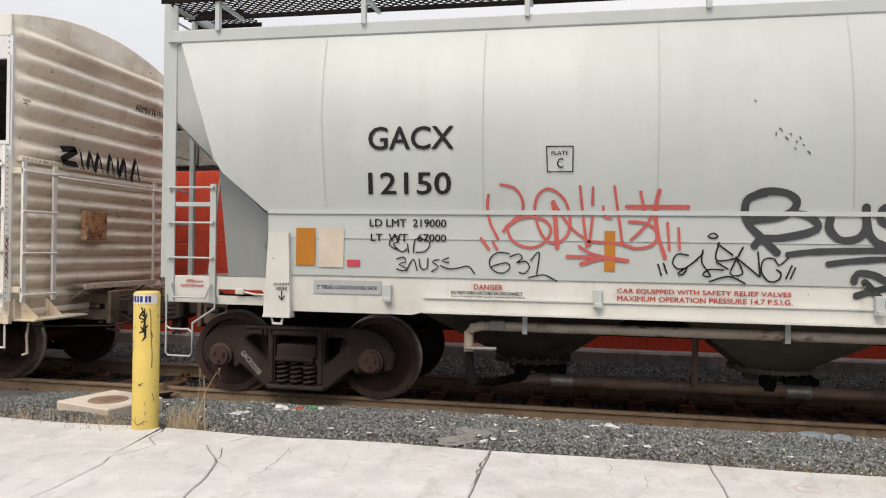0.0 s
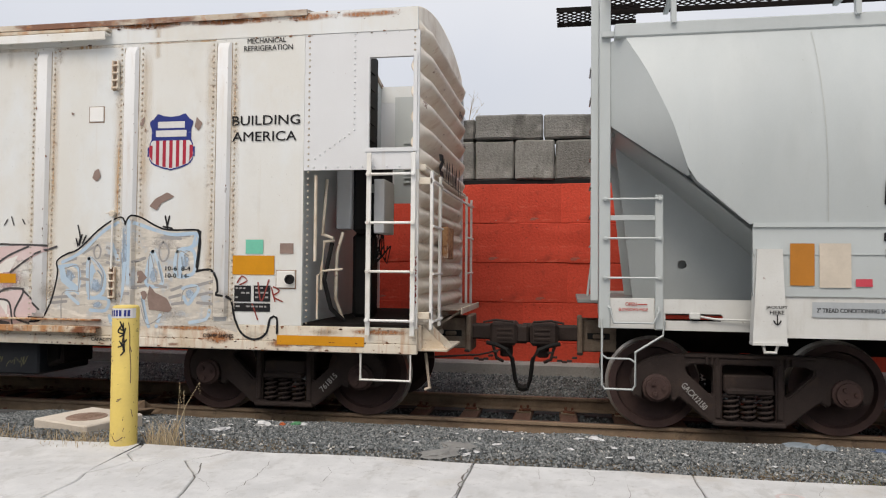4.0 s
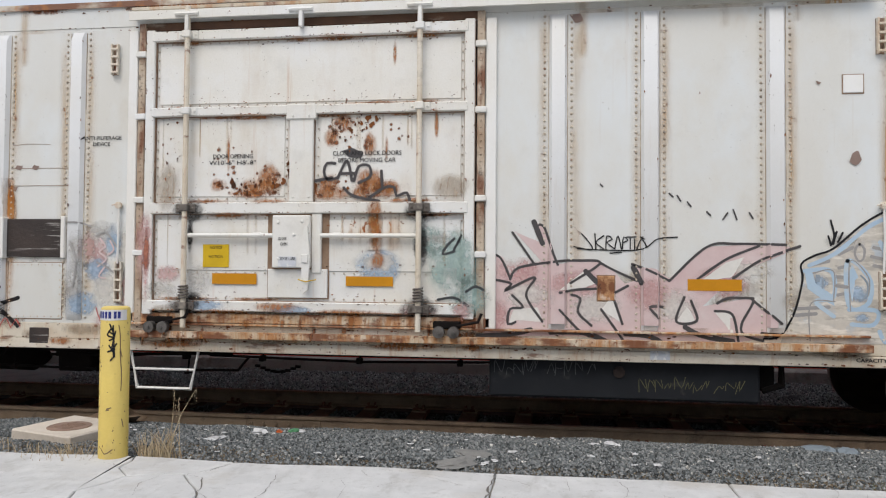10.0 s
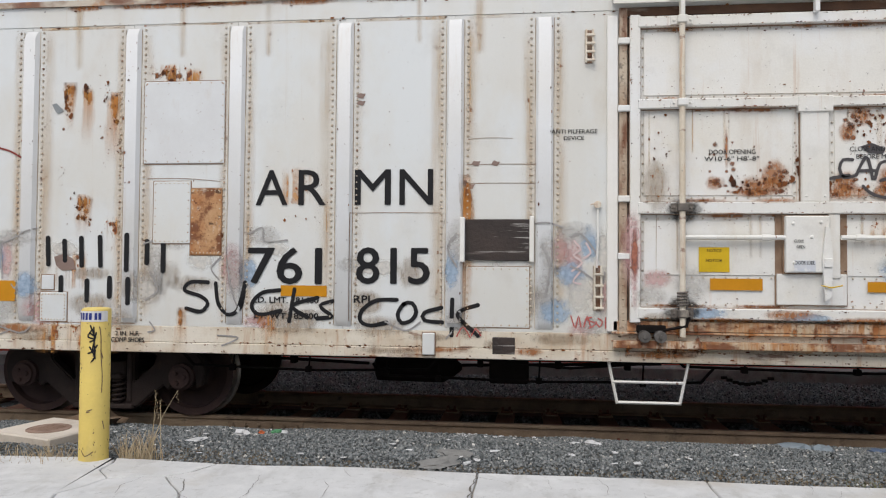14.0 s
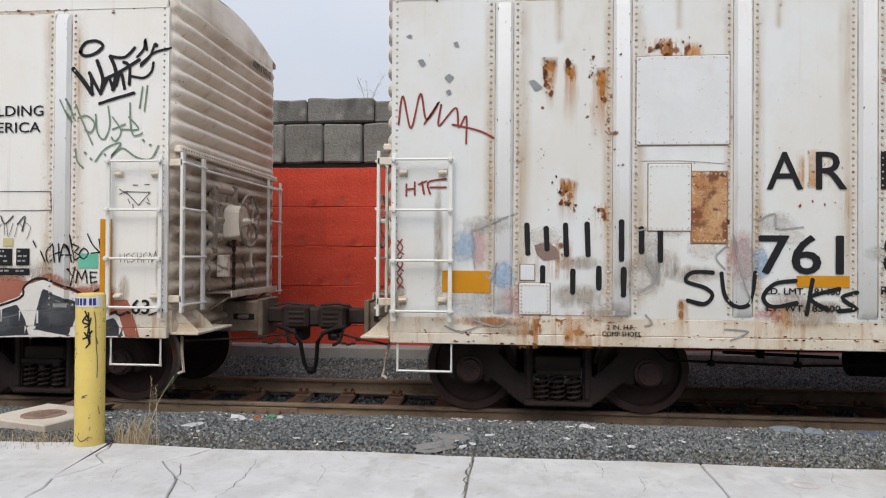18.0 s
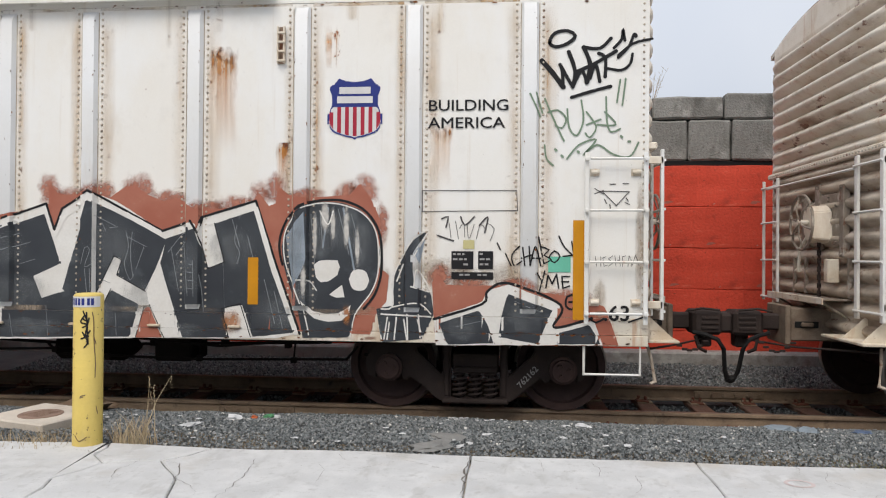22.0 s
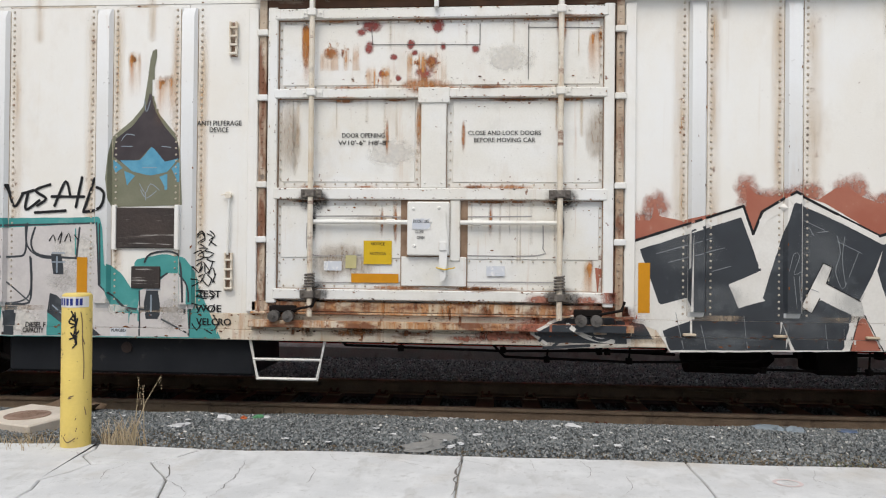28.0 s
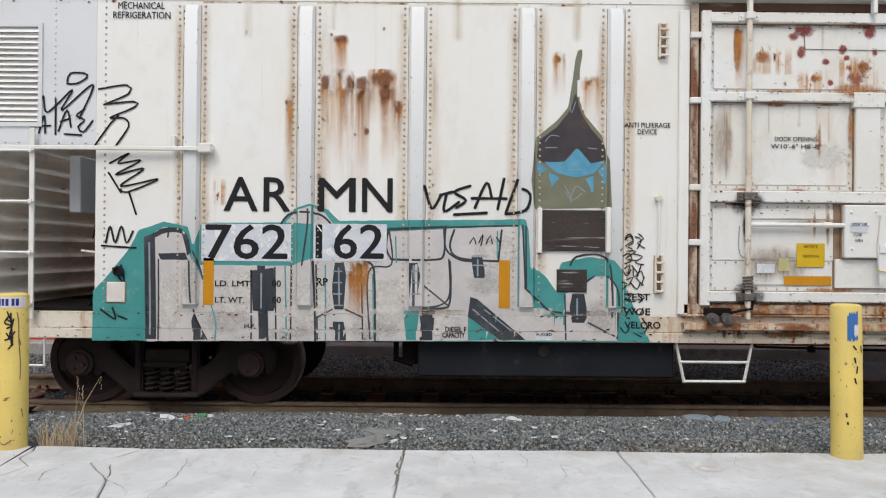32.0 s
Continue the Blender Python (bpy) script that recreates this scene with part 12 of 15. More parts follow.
    for rx in (x0 - 0.165, x1 + 0.165):
        bm = bmw()
        bbox(bm, rx - 0.05, rx + 0.05, SIDE - 0.045, SIDE - 0.001, 1.05, 4.0, 0.008)
        part("jamb_rib", bm, M_WHITE, car)
    bm = bmw()
    bbox(bm, x0 - 0.10, x1 + 0.10, SIDE - 0.03, SIDE - 0.008, 3.995, 4.075, 0.004)
    part("lintel_strip", bm, M_DARKRUST, car, "dark rusted strip above the door")
    bm = bmw()
    bbox(bm, x0 - 0.17, x1 + 3.55, SIDE - 0.12, SIDE - 0.02, 4.145, 4.165, 0.003)
    bbox(bm, x0 - 0.17, x1 + 3.55, SIDE - 0.13, SIDE - 0.115, 4.08, 4.17, 0.003)
    part("upper_track", bm, M_DOOR, car, "rust-flecked upper door track")
    bm = bmw()
    bbox(bm, x0 - 0.17, x1 + 3.55, SIDE - 0.09, SIDE - 0.008, 4.19, 4.225, 0.005)
    part("gutter", bm, M_SILL, car)
    bm = bmw()
    tend = x1 + (3.50 if car is carA else 0.2)
    bbox(bm, x0 - 0.17, tend, SIDE - 0.055, SIDE - 0.012, 1.035, 1.055, 0.004)
    part("rub_strip", bm, M_RUSTSILL, car)
    bm = bmw()
    bbox(bm, x0 - 0.17, tend, SIDE - 0.10, SIDE - 0.012, 0.955, 0.975, 0.004)
    bbox(bm, x0 - 0.17, tend, SIDE - 0.105, SIDE - 0.09, 0.91, 0.978, 0.004)
    part("lower_track", bm, M_RUSTSILL, car, "heavily rusted lower door track")
    bm = bmw()
    bbox(bm, x0 - 0.16, x1 + 0.16, SIDE - 0.045, SIDE - 0.01, 1.06, 1.155, 0.006)
    for i in range(12):
        dome(bm, x0 + 0.1 + i * (x1 - x0 - 0.2) / 11, SIDE - 0.045, 1.125, 0.02, 0.012)
    part("threshold", bm, M_RUSTSILL, car)
    for i in range(9):
        bm = bmw()
        x = x0 - 0.1 + i * 0.82
        bbox(bm, x - 0.06, x + 0.06, SIDE - 0.05, SIDE - 0.012, 0.885, 0.91, 0.006)
        part("track_clip", bm, M_SILL, car)
    for x in (x0 + 1.62, rods[0], rods[1]):
        bm = bmw()
        bbox(bm, x - 0.02, x + 0.02, SIDE - 0.15, SIDE - 0.09, 3.95, 4.15, 0.005)
        tube(bm, [(x - 0.12, SIDE - 0.14, 4.12), (x + 0.12, SIDE - 0.14, 4.12)], 0.02, 6)
        part("hanger", bm, M_DOOR, car)
    return door


doorA = plug_door(carA, *DOOR_A, (-16.18 - CA, -13.84 - CA), (-15.13 - CA, -14.89 - CA), (-15.28 - CA, -14.80 - CA), "white plug door with rust blooms and a black scrawl")
doorB = plug_door(carB, *DOOR_B, (-35.95 - CB, -33.59 - CB), (-34.90 - CB, -34.66 - CB), (-35.02 - CB, -34.52 - CB), "white plug door with red flaking patches and rust runs")


def on_door(x, z):
    return SIDE - 0.031


def on_lock(x, z):
    return SIDE - 0.111


def on_bars(x, z):
    """The door with its cross bars and stiles."""
    if any(a < z < b for a, b in ((3.87, 3.97), (3.11, 3.20), (2.14, 2.25), (1.18, 1.28))):
        return SIDE - 0.0855
    return SIDE - 0.0755 if abs(x - 0.01) > 1.55 else SIDE - 0.031


on_door.cuts, on_door.zcuts, on_door.gap = [], [], 0.0012
on_lock.cuts, on_lock.zcuts, on_lock.gap = [], [], 0.0012
on_bars.cuts, on_bars.zcuts, on_bars.gap = [-1.54, 1.56], [1.18, 1.28, 2.14, 2.25, 3.11, 3.20, 3.87, 3.97], 0.001
patch(doorA, on_door, "reflector", M_ORANGE, "amber reflective strip", -0.919, -0.459, 1.446, 1.552, 0.000)
patch(doorA, on_door, "reflector", M_ORANGE, "amber reflective strip", 0.441, 0.904, 1.440, 1.533, 0.000)
patch(doorA, on_door, "notice_label", M_NOTICE, "yellow bilingual notice label", -1.019, -0.748, 1.611, 1.837, 0.000)
words(doorA, on_door, 'DOOR OPENING', -0.927, -0.516, 2.689, 2.732, M_INK, 0.012)
words(doorA, on_door, 'W10\'-6" H8\'-8"', -0.969, -0.485, 2.628, 2.670, M_INK, 0.012)
words(doorA, on_door, 'CLOSE AND LOCK DOORS', 0.299, 0.975, 2.705, 2.748, M_INK, 0.012)
words(doorA, on_door, 'BEFORE MOVING CAR', 0.354, 0.920, 2.638, 2.679, M_INK, 0.012)
words(doorA, on_door, 'NOTICE', -0.946, -0.821, 1.793, 1.819, M_INK, 0.012)
words(doorA, on_door, 'NOTICIA', -0.956, -0.811, 1.703, 1.730, M_INK, 0.012)
g = Paint(doorA, on_door, 8)
g.fill([(0.39, 2.75), (0.49, 2.78), (0.60, 2.73), (0.59, 2.68), (0.46, 2.69)])
g.line(0.030, [(0.32, 2.63), (0.24, 2.63), (0.21, 2.55), (0.25, 2.47), (0.35, 2.49)])
g.line(0.030, [(0.35, 2.49), (0.44, 2.65), (0.49, 2.46)])
g.line(0.030, [(0.37, 2.53), (0.51, 2.53)])
g.line(0.030, [(0.51, 2.46), (0.56, 2.60), (0.66, 2.60), (0.67, 2.50), (0.56, 2.44)])
g.line(0.030, [(0.78, 2.55), (0.79, 2.39)])
g.line(0.030, [(0.12, 2.46), (0.29, 2.49)])
g.line(0.030, [(0.41, 2.39), (0.51, 2.31), (0.76, 2.26)])
g.line(0.030, [(0.66, 2.29), (0.81, 2.39), (0.91, 2.39), (0.93, 2.31), (1.03, 2.34), (1.06, 2.26)])
g.done("graffiti_tag", M_FADEDINK, "black sprayed scrawl")
stain(doorA, on_door, 0.51, 0.86, 1.88, 2.11, M_STAIN)
puff(doorA, on_door, -0.34, 2.48, 0.16, 0.20, M_RUSTMIST, 1.6)
puff(doorA, on_door, -0.50, 2.34, 0.31, 0.06, M_RUSTMIST, 1.6)
puff(doorA, on_door, -0.87, 2.43, 0.11, 0.09, M_RUSTMIST, 1.6)
puff(doorA, on_door, 0.40, 3.02, 0.13, 0.13, M_RUSTMIST, 1.6)
puff(doorA, on_door, 0.29, 2.89, 0.10, 0.12, M_RUSTMIST, 1.6)
puff(doorA, on_door, 0.67, 2.81, 0.09, 0.15, M_RUSTMIST, 1.6)
puff(doorA, on_door, 0.26, 2.42, 0.13, 0.14, M_RUSTMIST, 1.6)
puff(doorA, on_door, 0.67, 2.45, 0.18, 0.17, M_RUSTMIST, 1.6)
puff(doorA, on_door, 0.82, 2.37, 0.13, 0.11, M_RUSTMIST, 1.6)
puff(doorA, on_door, 0.58, 2.34, 0.14, 0.07, M_RUSTMIST, 1.6)
puff(doorA, on_door, 0.72, 2.00, 0.08, 0.15, M_RUSTMIST, 1.6)
puff(doorA, on_door, 0.74, 1.69, 0.09, 0.11, M_RUSTMIST, 1.6)
puff(doorA, on_door, -0.39, 2.57, 0.03, 0.03, M_RUSTSPOT, 1.8)
puff(doorA, on_door, -0.26, 2.53, 0.03, 0.03, M_RUSTSPOT, 1.8)
puff(doorA, on_door, -0.28, 2.48, 0.03, 0.03, M_RUSTSPOT, 1.8)
puff(doorA, on_door, -0.39, 2.61, 0.02, 0.02, M_RUSTSPOT, 1.8)
puff(doorA, on_door, -0.36, 2.49, 0.02, 0.02, M_RUSTSPOT, 1.8)
puff(doorA, on_door, -0.34, 2.50, 0.02, 0.02, M_RUSTSPOT, 1.8)
puff(doorA, on_door, -0.35, 2.36, 0.03, 0.03, M_RUSTSPOT, 1.8)
puff(doorA, on_door, -0.29, 2.40, 0.02, 0.02, M_RUSTSPOT, 1.8)
puff(doorA, on_door, -0.35, 2.52, 0.01, 0.01, M_RUSTSPOT, 1.8)
puff(doorA, on_door, -0.31, 2.53, 0.02, 0.02, M_RUSTSPOT, 1.8)
puff(doorA, on_door, -0.24, 2.51, 0.02, 0.02, M_RUSTSPOT, 1.8)
puff(doorA, on_door, -0.28, 2.52, 0.03, 0.02, M_RUSTSPOT, 1.8)
puff(doorA, on_door, -0.30, 2.35, 0.03, 0.03, M_RUSTSPOT, 1.8)
puff(doorA, on_door, -0.24, 2.52, 0.02, 0.02, M_RUSTSPOT, 1.8)
puff(doorA, on_door, -0.35, 2.47, 0.02, 0.02, M_RUSTSPOT, 1.8)
puff(doorA, on_door, -0.30, 2.48, 0.03, 0.02, M_RUSTSPOT, 1.8)
puff(doorA, on_door, -0.34, 2.33, 0.02, 0.02, M_RUSTSPOT, 1.8)
puff(doorA, on_door, -0.57, 2.32, 0.02, 0.02, M_RUSTSPOT, 1.8)
puff(doorA, on_door, -0.55, 2.33, 0.03, 0.03, M_RUSTSPOT, 1.8)
puff(doorA, on_door, -0.24, 2.33, 0.01, 0.01, M_RUSTSPOT, 1.8)
puff(doorA, on_door, -0.50, 2.36, 0.01, 0.01, M_RUSTSPOT, 1.8)
puff(doorA, on_door, -0.48, 2.35, 0.02, 0.02, M_RUSTSPOT, 1.8)
puff(doorA, on_door, -0.47, 2.34, 0.02, 0.02, M_RUSTSPOT, 1.8)
puff(doorA, on_door, -0.43, 2.34, 0.03, 0.03, M_RUSTSPOT, 1.8)
puff(doorA, on_door, -0.28, 2.35, 0.02, 0.02, M_RUSTSPOT, 1.8)
puff(doorA, on_door, -0.58, 2.33, 0.03, 0.03, M_RUSTSPOT, 1.8)
puff(doorA, on_door, -0.83, 2.40, 0.03, 0.03, M_RUSTSPOT, 1.8)
puff(doorA, on_door, -0.87, 2.44, 0.03, 0.03, M_RUSTSPOT, 1.8)
puff(doorA, on_door, -0.85, 2.42, 0.03, 0.02, M_RUSTSPOT, 1.8)
puff(doorA, on_door, -0.85, 2.45, 0.03, 0.03, M_RUSTSPOT, 1.8)
puff(doorA, on_door, -0.91, 2.44, 0.02, 0.02, M_RUSTSPOT, 1.8)
puff(doorA, on_door, -0.87, 2.42, 0.02, 0.02, M_RUSTSPOT, 1.8)
puff(doorA, on_door, -0.92, 2.53, 0.02, 0.02, M_RUSTSPOT, 1.8)
puff(doorA, on_door, -0.78, 2.40, 0.03, 0.02, M_RUSTSPOT, 1.8)
puff(doorA, on_door, -0.70, 2.34, 0.03, 0.02, M_RUSTSPOT, 1.8)
puff(doorA, on_door, -0.64, 2.37, 0.02, 0.02, M_RUSTSPOT, 1.8)
puff(doorA, on_door, -0.55, 2.33, 0.02, 0.01, M_RUSTSPOT, 1.8)
puff(doorA, on_door, -0.76, 2.35, 0.02, 0.02, M_RUSTSPOT, 1.8)
puff(doorA, on_door, -0.68, 2.39, 0.03, 0.02, M_RUSTSPOT, 1.8)
puff(doorA, on_door, -0.66, 2.36, 0.02, 0.02, M_RUSTSPOT, 1.8)
puff(doorA, on_door, 0.45, 2.97, 0.02, 0.02, M_RUSTSPOT, 1.8)
puff(doorA, on_door, 0.26, 2.99, 0.03, 0.03, M_RUSTSPOT, 1.8)
puff(doorA, on_door, 0.44, 3.03, 0.02, 0.02, M_RUSTSPOT, 1.8)
puff(doorA, on_door, 0.39, 3.06, 0.02, 0.02, M_RUSTSPOT, 1.8)
puff(doorA, on_door, 0.38, 3.01, 0.02, 0.02, M_RUSTSPOT, 1.8)
puff(doorA, on_door, 0.50, 3.03, 0.03, 0.02, M_RUSTSPOT, 1.8)
puff(doorA, on_door, 0.36, 3.02, 0.02, 0.01, M_RUSTSPOT, 1.8)
puff(doorA, on_door, 0.39, 2.96, 0.03, 0.03, M_RUSTSPOT, 1.8)
puff(doorA, on_door, 0.36, 2.98, 0.03, 0.03, M_RUSTSPOT, 1.8)
puff(doorA, on_door, 0.38, 3.07, 0.03, 0.03, M_RUSTSPOT, 1.8)
puff(doorA, on_door, 0.36, 2.98, 0.02, 0.02, M_RUSTSPOT, 1.8)
puff(doorA, on_door, 0.33, 3.02, 0.03, 0.03, M_RUSTSPOT, 1.8)
puff(doorA, on_door, 0.38, 2.94, 0.03, 0.02, M_RUSTSPOT, 1.8)
puff(doorA, on_door, 0.29, 2.90, 0.02, 0.02, M_RUSTSPOT, 1.8)
puff(doorA, on_door, 0.29, 2.83, 0.02, 0.02, M_RUSTSPOT, 1.8)
puff(doorA, on_door, 0.31, 2.95, 0.03, 0.03, M_RUSTSPOT, 1.8)
puff(doorA, on_door, 0.27, 2.85, 0.03, 0.03, M_RUSTSPOT, 1.8)
puff(doorA, on_door, 0.31, 2.93, 0.03, 0.03, M_RUSTSPOT, 1.8)
puff(doorA, on_door, 0.33, 2.94, 0.03, 0.03, M_RUSTSPOT, 1.8)
puff(doorA, on_door, 0.33, 2.91, 0.02, 0.02, M_RUSTSPOT, 1.8)
puff(doorA, on_door, 0.33, 2.83, 0.03, 0.03, M_RUSTSPOT, 1.8)
puff(doorA, on_door, 0.62, 2.79, 0.03, 0.03, M_RUSTSPOT, 1.8)
puff(doorA, on_door, 0.67, 2.83, 0.03, 0.03, M_RUSTSPOT, 1.8)
puff(doorA, on_door, 0.63, 2.83, 0.02, 0.02, M_RUSTSPOT, 1.8)
puff(doorA, on_door, 0.63, 2.85, 0.03, 0.02, M_RUSTSPOT, 1.8)
puff(doorA, on_door, 0.67, 2.81, 0.02, 0.02, M_RUSTSPOT, 1.8)
puff(doorA, on_door, 0.63, 2.77, 0.02, 0.02, M_RUSTSPOT, 1.8)
puff(doorA, on_door, 0.65, 2.86, 0.01, 0.01, M_RUSTSPOT, 1.8)
puff(doorA, on_door, 0.65, 2.79, 0.02, 0.01, M_RUSTSPOT, 1.8)
puff(doorA, on_door, 0.28, 2.40, 0.02, 0.02, M_RUSTSPOT, 1.8)
puff(doorA, on_door, 0.26, 2.41, 0.02, 0.02, M_RUSTSPOT, 1.8)
puff(doorA, on_door, 0.22, 2.39, 0.02, 0.02, M_RUSTSPOT, 1.8)
puff(doorA, on_door, 0.26, 2.34, 0.01, 0.01, M_RUSTSPOT, 1.8)
puff(doorA, on_door, 0.23, 2.41, 0.02, 0.02, M_RUSTSPOT, 1.8)
puff(doorA, on_door, 0.31, 2.37, 0.02, 0.02, M_RUSTSPOT, 1.8)
puff(doorA, on_door, 0.31, 2.41, 0.02, 0.01, M_RUSTSPOT, 1.8)
puff(doorA, on_door, 0.22, 2.44, 0.02, 0.02, M_RUSTSPOT, 1.8)
puff(doorA, on_door, 0.33, 2.44, 0.02, 0.02, M_RUSTSPOT, 1.8)
puff(doorA, on_door, 0.28, 2.48, 0.02, 0.02, M_RUSTSPOT, 1.8)
puff(doorA, on_door, 0.29, 2.38, 0.03, 0.02, M_RUSTSPOT, 1.8)
puff(doorA, on_door, 0.35, 2.45, 0.03, 0.02, M_RUSTSPOT, 1.8)
puff(doorA, on_door, 0.15, 2.31, 0.01, 0.01, M_RUSTSPOT, 1.8)
puff(doorA, on_door, 0.18, 2.32, 0.02, 0.02, M_RUSTSPOT, 1.8)
puff(doorA, on_door, 0.18, 2.31, 0.03, 0.03, M_RUSTSPOT, 1.8)
puff(doorA, on_door, 0.16, 2.32, 0.02, 0.02, M_RUSTSPOT, 1.8)
puff(doorA, on_door, 0.63, 2.30, 0.02, 0.02, M_RUSTSPOT, 1.8)
puff(doorA, on_door, 0.79, 2.46, 0.02, 0.02, M_RUSTSPOT, 1.8)
puff(doorA, on_door, 0.66, 2.30, 0.02, 0.02, M_RUSTSPOT, 1.8)
puff(doorA, on_door, 0.62, 2.41, 0.03, 0.03, M_RUSTSPOT, 1.8)
puff(doorA, on_door, 0.62, 2.43, 0.02, 0.02, M_RUSTSPOT, 1.8)
puff(doorA, on_door, 0.72, 2.38, 0.02, 0.02, M_RUSTSPOT, 1.8)
puff(doorA, on_door, 0.64, 2.34, 0.03, 0.03, M_RUSTSPOT, 1.8)
puff(doorA, on_door, 0.74, 2.43, 0.02, 0.02, M_RUSTSPOT, 1.8)
puff(doorA, on_door, 0.76, 2.47, 0.02, 0.02, M_RUSTSPOT, 1.8)
puff(doorA, on_door, -0.72, 2.60, 0.03, 0.03, M_RUSTSPOT, 1.8)
puff(doorA, on_door, -0.77, 2.53, 0.02, 0.02, M_RUSTSPOT, 1.8)
puff(doorA, on_door, -0.87, 2.78, 0.03, 0.03, M_RUSTSPOT, 1.8)
puff(doorA, on_door, -0.47, 2.54, 0.02, 0.02, M_RUSTSPOT, 1.8)
puff(doorA, on_door, -0.88, 2.69, 0.02, 0.02, M_RUSTSPOT, 1.8)
puff(doorA, on_door, -0.92, 2.69, 0.02, 0.02, M_RUSTSPOT, 1.8)
puff(doorA, on_door, -0.72, 2.80, 0.02, 0.01, M_RUSTSPOT, 1.8)
puff(doorA, on_door, -0.71, 2.55, 0.03, 0.03, M_RUSTSPOT, 1.8)
puff(doorA, on_door, -0.53, 2.75, 0.01, 0.01, M_RUSTSPOT, 1.8)
puff(doorA, on_door, 0.95, 2.96, 0.02, 0.02, M_RUSTSPOT, 1.8)
puff(doorA, on_door, 0.87, 3.00, 0.02, 0.02, M_RUSTSPOT, 1.8)
puff(doorA, on_door, 1.04, 2.88, 0.02, 0.02, M_RUSTSPOT, 1.8)
puff(doorA, on_door, 0.98, 2.89, 0.02, 0.02, M_RUSTSPOT, 1.8)
puff(doorA, on_door, 0.95, 2.86, 0.03, 0.03, M_RUSTSPOT, 1.8)
puff(doorA, on_door, 0.87, 2.95, 0.02, 0.02, M_RUSTSPOT, 1.8)
patch(doorB, on_door, "reflector", M_ORANGE, "amber reflective strip", -0.964, -0.507, 1.345, 1.432, 0.000)
patch(doorB, on_door, "notice_label", M_NOTICE, "yellow bilingual notice label", -0.846, -0.574, 1.523, 1.749, 0.000)
patch(doorB, on_door, "sticker", M_PALEBLUE, "", -1.231, -1.058, 1.458, 1.549, 0.000)
patch(doorB, on_door, "sticker", M_YELLOWPAPER, "", -1.021, -0.915, 1.481, 1.606, 0.000)
patch(doorB, on_door, "sticker", M_PALEBLUE, "", 0.331, 0.504, 1.422, 1.517, 0.000)
words(doorB, on_door, 'DOOR OPENING', -1.066, -0.653, 2.736, 2.780, M_INK, 0.012)
words(doorB, on_door, 'W10\'-6" H8\'-8"', -1.104, -0.614, 2.665, 2.710, M_INK, 0.012)
words(doorB, on_door, 'CLOSE AND LOCK DOORS', 0.147, 0.833, 2.759, 2.801, M_INK, 0.012)
words(doorB, on_door, 'BEFORE MOVING CAR', 0.202, 0.781, 2.691, 2.734, M_INK, 0.012)
words(doorB, on_door, 'NOTICE', -0.774, -0.642, 1.704, 1.732, M_INK, 0.012)
words(doorB, on_door, 'NOTICIA', -0.784, -0.630, 1.611, 1.639, M_INK, 0.012)
puff(doorB, on_door, -0.79, 3.81, 0.13, 0.08, M_FLAKEMIST, 2)
puff(doorB, on_door, -0.15, 3.81, 0.08, 0.09, M_FLAKEMIST, 2)
puff(doorB, on_door, -0.41, 3.63, 0.05, 0.06, M_FLAKEMIST, 2)
puff(doorB, on_door, -0.81, 3.60, 0.06, 0.08, M_FLAKEMIST, 2)
puff(doorB, on_door, -0.58, 3.51, 0.05, 0.04, M_FLAKEMIST, 2)
puff(doorB, on_door, -0.21, 3.46, 0.08, 0.08, M_FLAKEMIST, 2)
puff(doorB, on_door, -0.28, 3.36, 0.12, 0.09, M_FLAKEMIST, 2)
puff(doorB, on_door, -0.69, 3.35, 0.04, 0.05, M_FLAKEMIST, 2)
puff(doorB, on_door, 0.21, 3.58, 0.05, 0.06, M_FLAKEMIST, 2)
puff(doorB, on_door, -0.10, 3.61, 0.04, 0.05, M_FLAKEMIST, 2)
puff(doorB, on_door, -0.89, 3.75, 0.07, 0.05, M_FLAKEMIST, 2)
puff(doorB, on_door, -0.37, 3.55, 0.04, 0.04, M_FLAKEMIST, 2)
puff(doorB, on_door, -0.53, 3.31, 0.04, 0.04, M_FLAKEMIST, 2)
g = Paint(doorB, on_door, 2)
g.line(0.012, [(-1.40, 1.91), (-1.40, 1.67), (-1.31, 1.60), (-0.87, 1.61)])
g.line(0.012, [(-1.32, 1.98), (-0.55, 1.98), (-0.48, 1.92), (-0.48, 1.78)])
g.line(0.012, [(-0.06, 1.98), (0.75, 1.99)])
g.line(0.012, [(-0.05, 1.68), (0.00, 1.62), (0.81, 1.62), (0.86, 1.69), (0.86, 1.93)])
g.line(0.012, [(-1.42, 1.34), (-0.43, 1.35)])
g.line(0.012, [(0.00, 1.36), (1.07, 1.37)])
g.done("panel_line", M_GREYLINE, "pressed outlines of the lower door panels")
g = Paint(doorB, on_door, 8)
g.line(0.008, [(-0.78, 3.63), (0.25, 3.62)])
g.line(0.008, [(0.25, 3.82), (0.25, 3.62)])
g.line(0.008, [(0.71, 3.81), (0.71, 3.29)])
g.line(0.008, [(-0.79, 3.80), (-0.78, 3.63)])
g.line(0.008, [(0.71, 3.78), (1.37, 3.77)])
g.done("weld_seam", M_FADEDINK, "rusty panel seam")
stain(doorB, on_door, -1.25, -1.11, 3.48, 3.64, M_STAIN)
stain(doorB, on_door, -1.06, -0.95, 3.48, 3.60, M_STAIN)
stain(doorB, on_door, -0.40, -0.15, 3.31, 3.52, M_STAIN)
stain(doorB, on_door, -0.78, -0.61, 3.28, 3.39, M_STAIN)
stain(doorB, on_door, -1.45, -1.38, 3.26, 3.81, M_STAIN)
stain(doorB, on_door, -0.34, -0.28, 2.27, 3.12, M_STAIN)
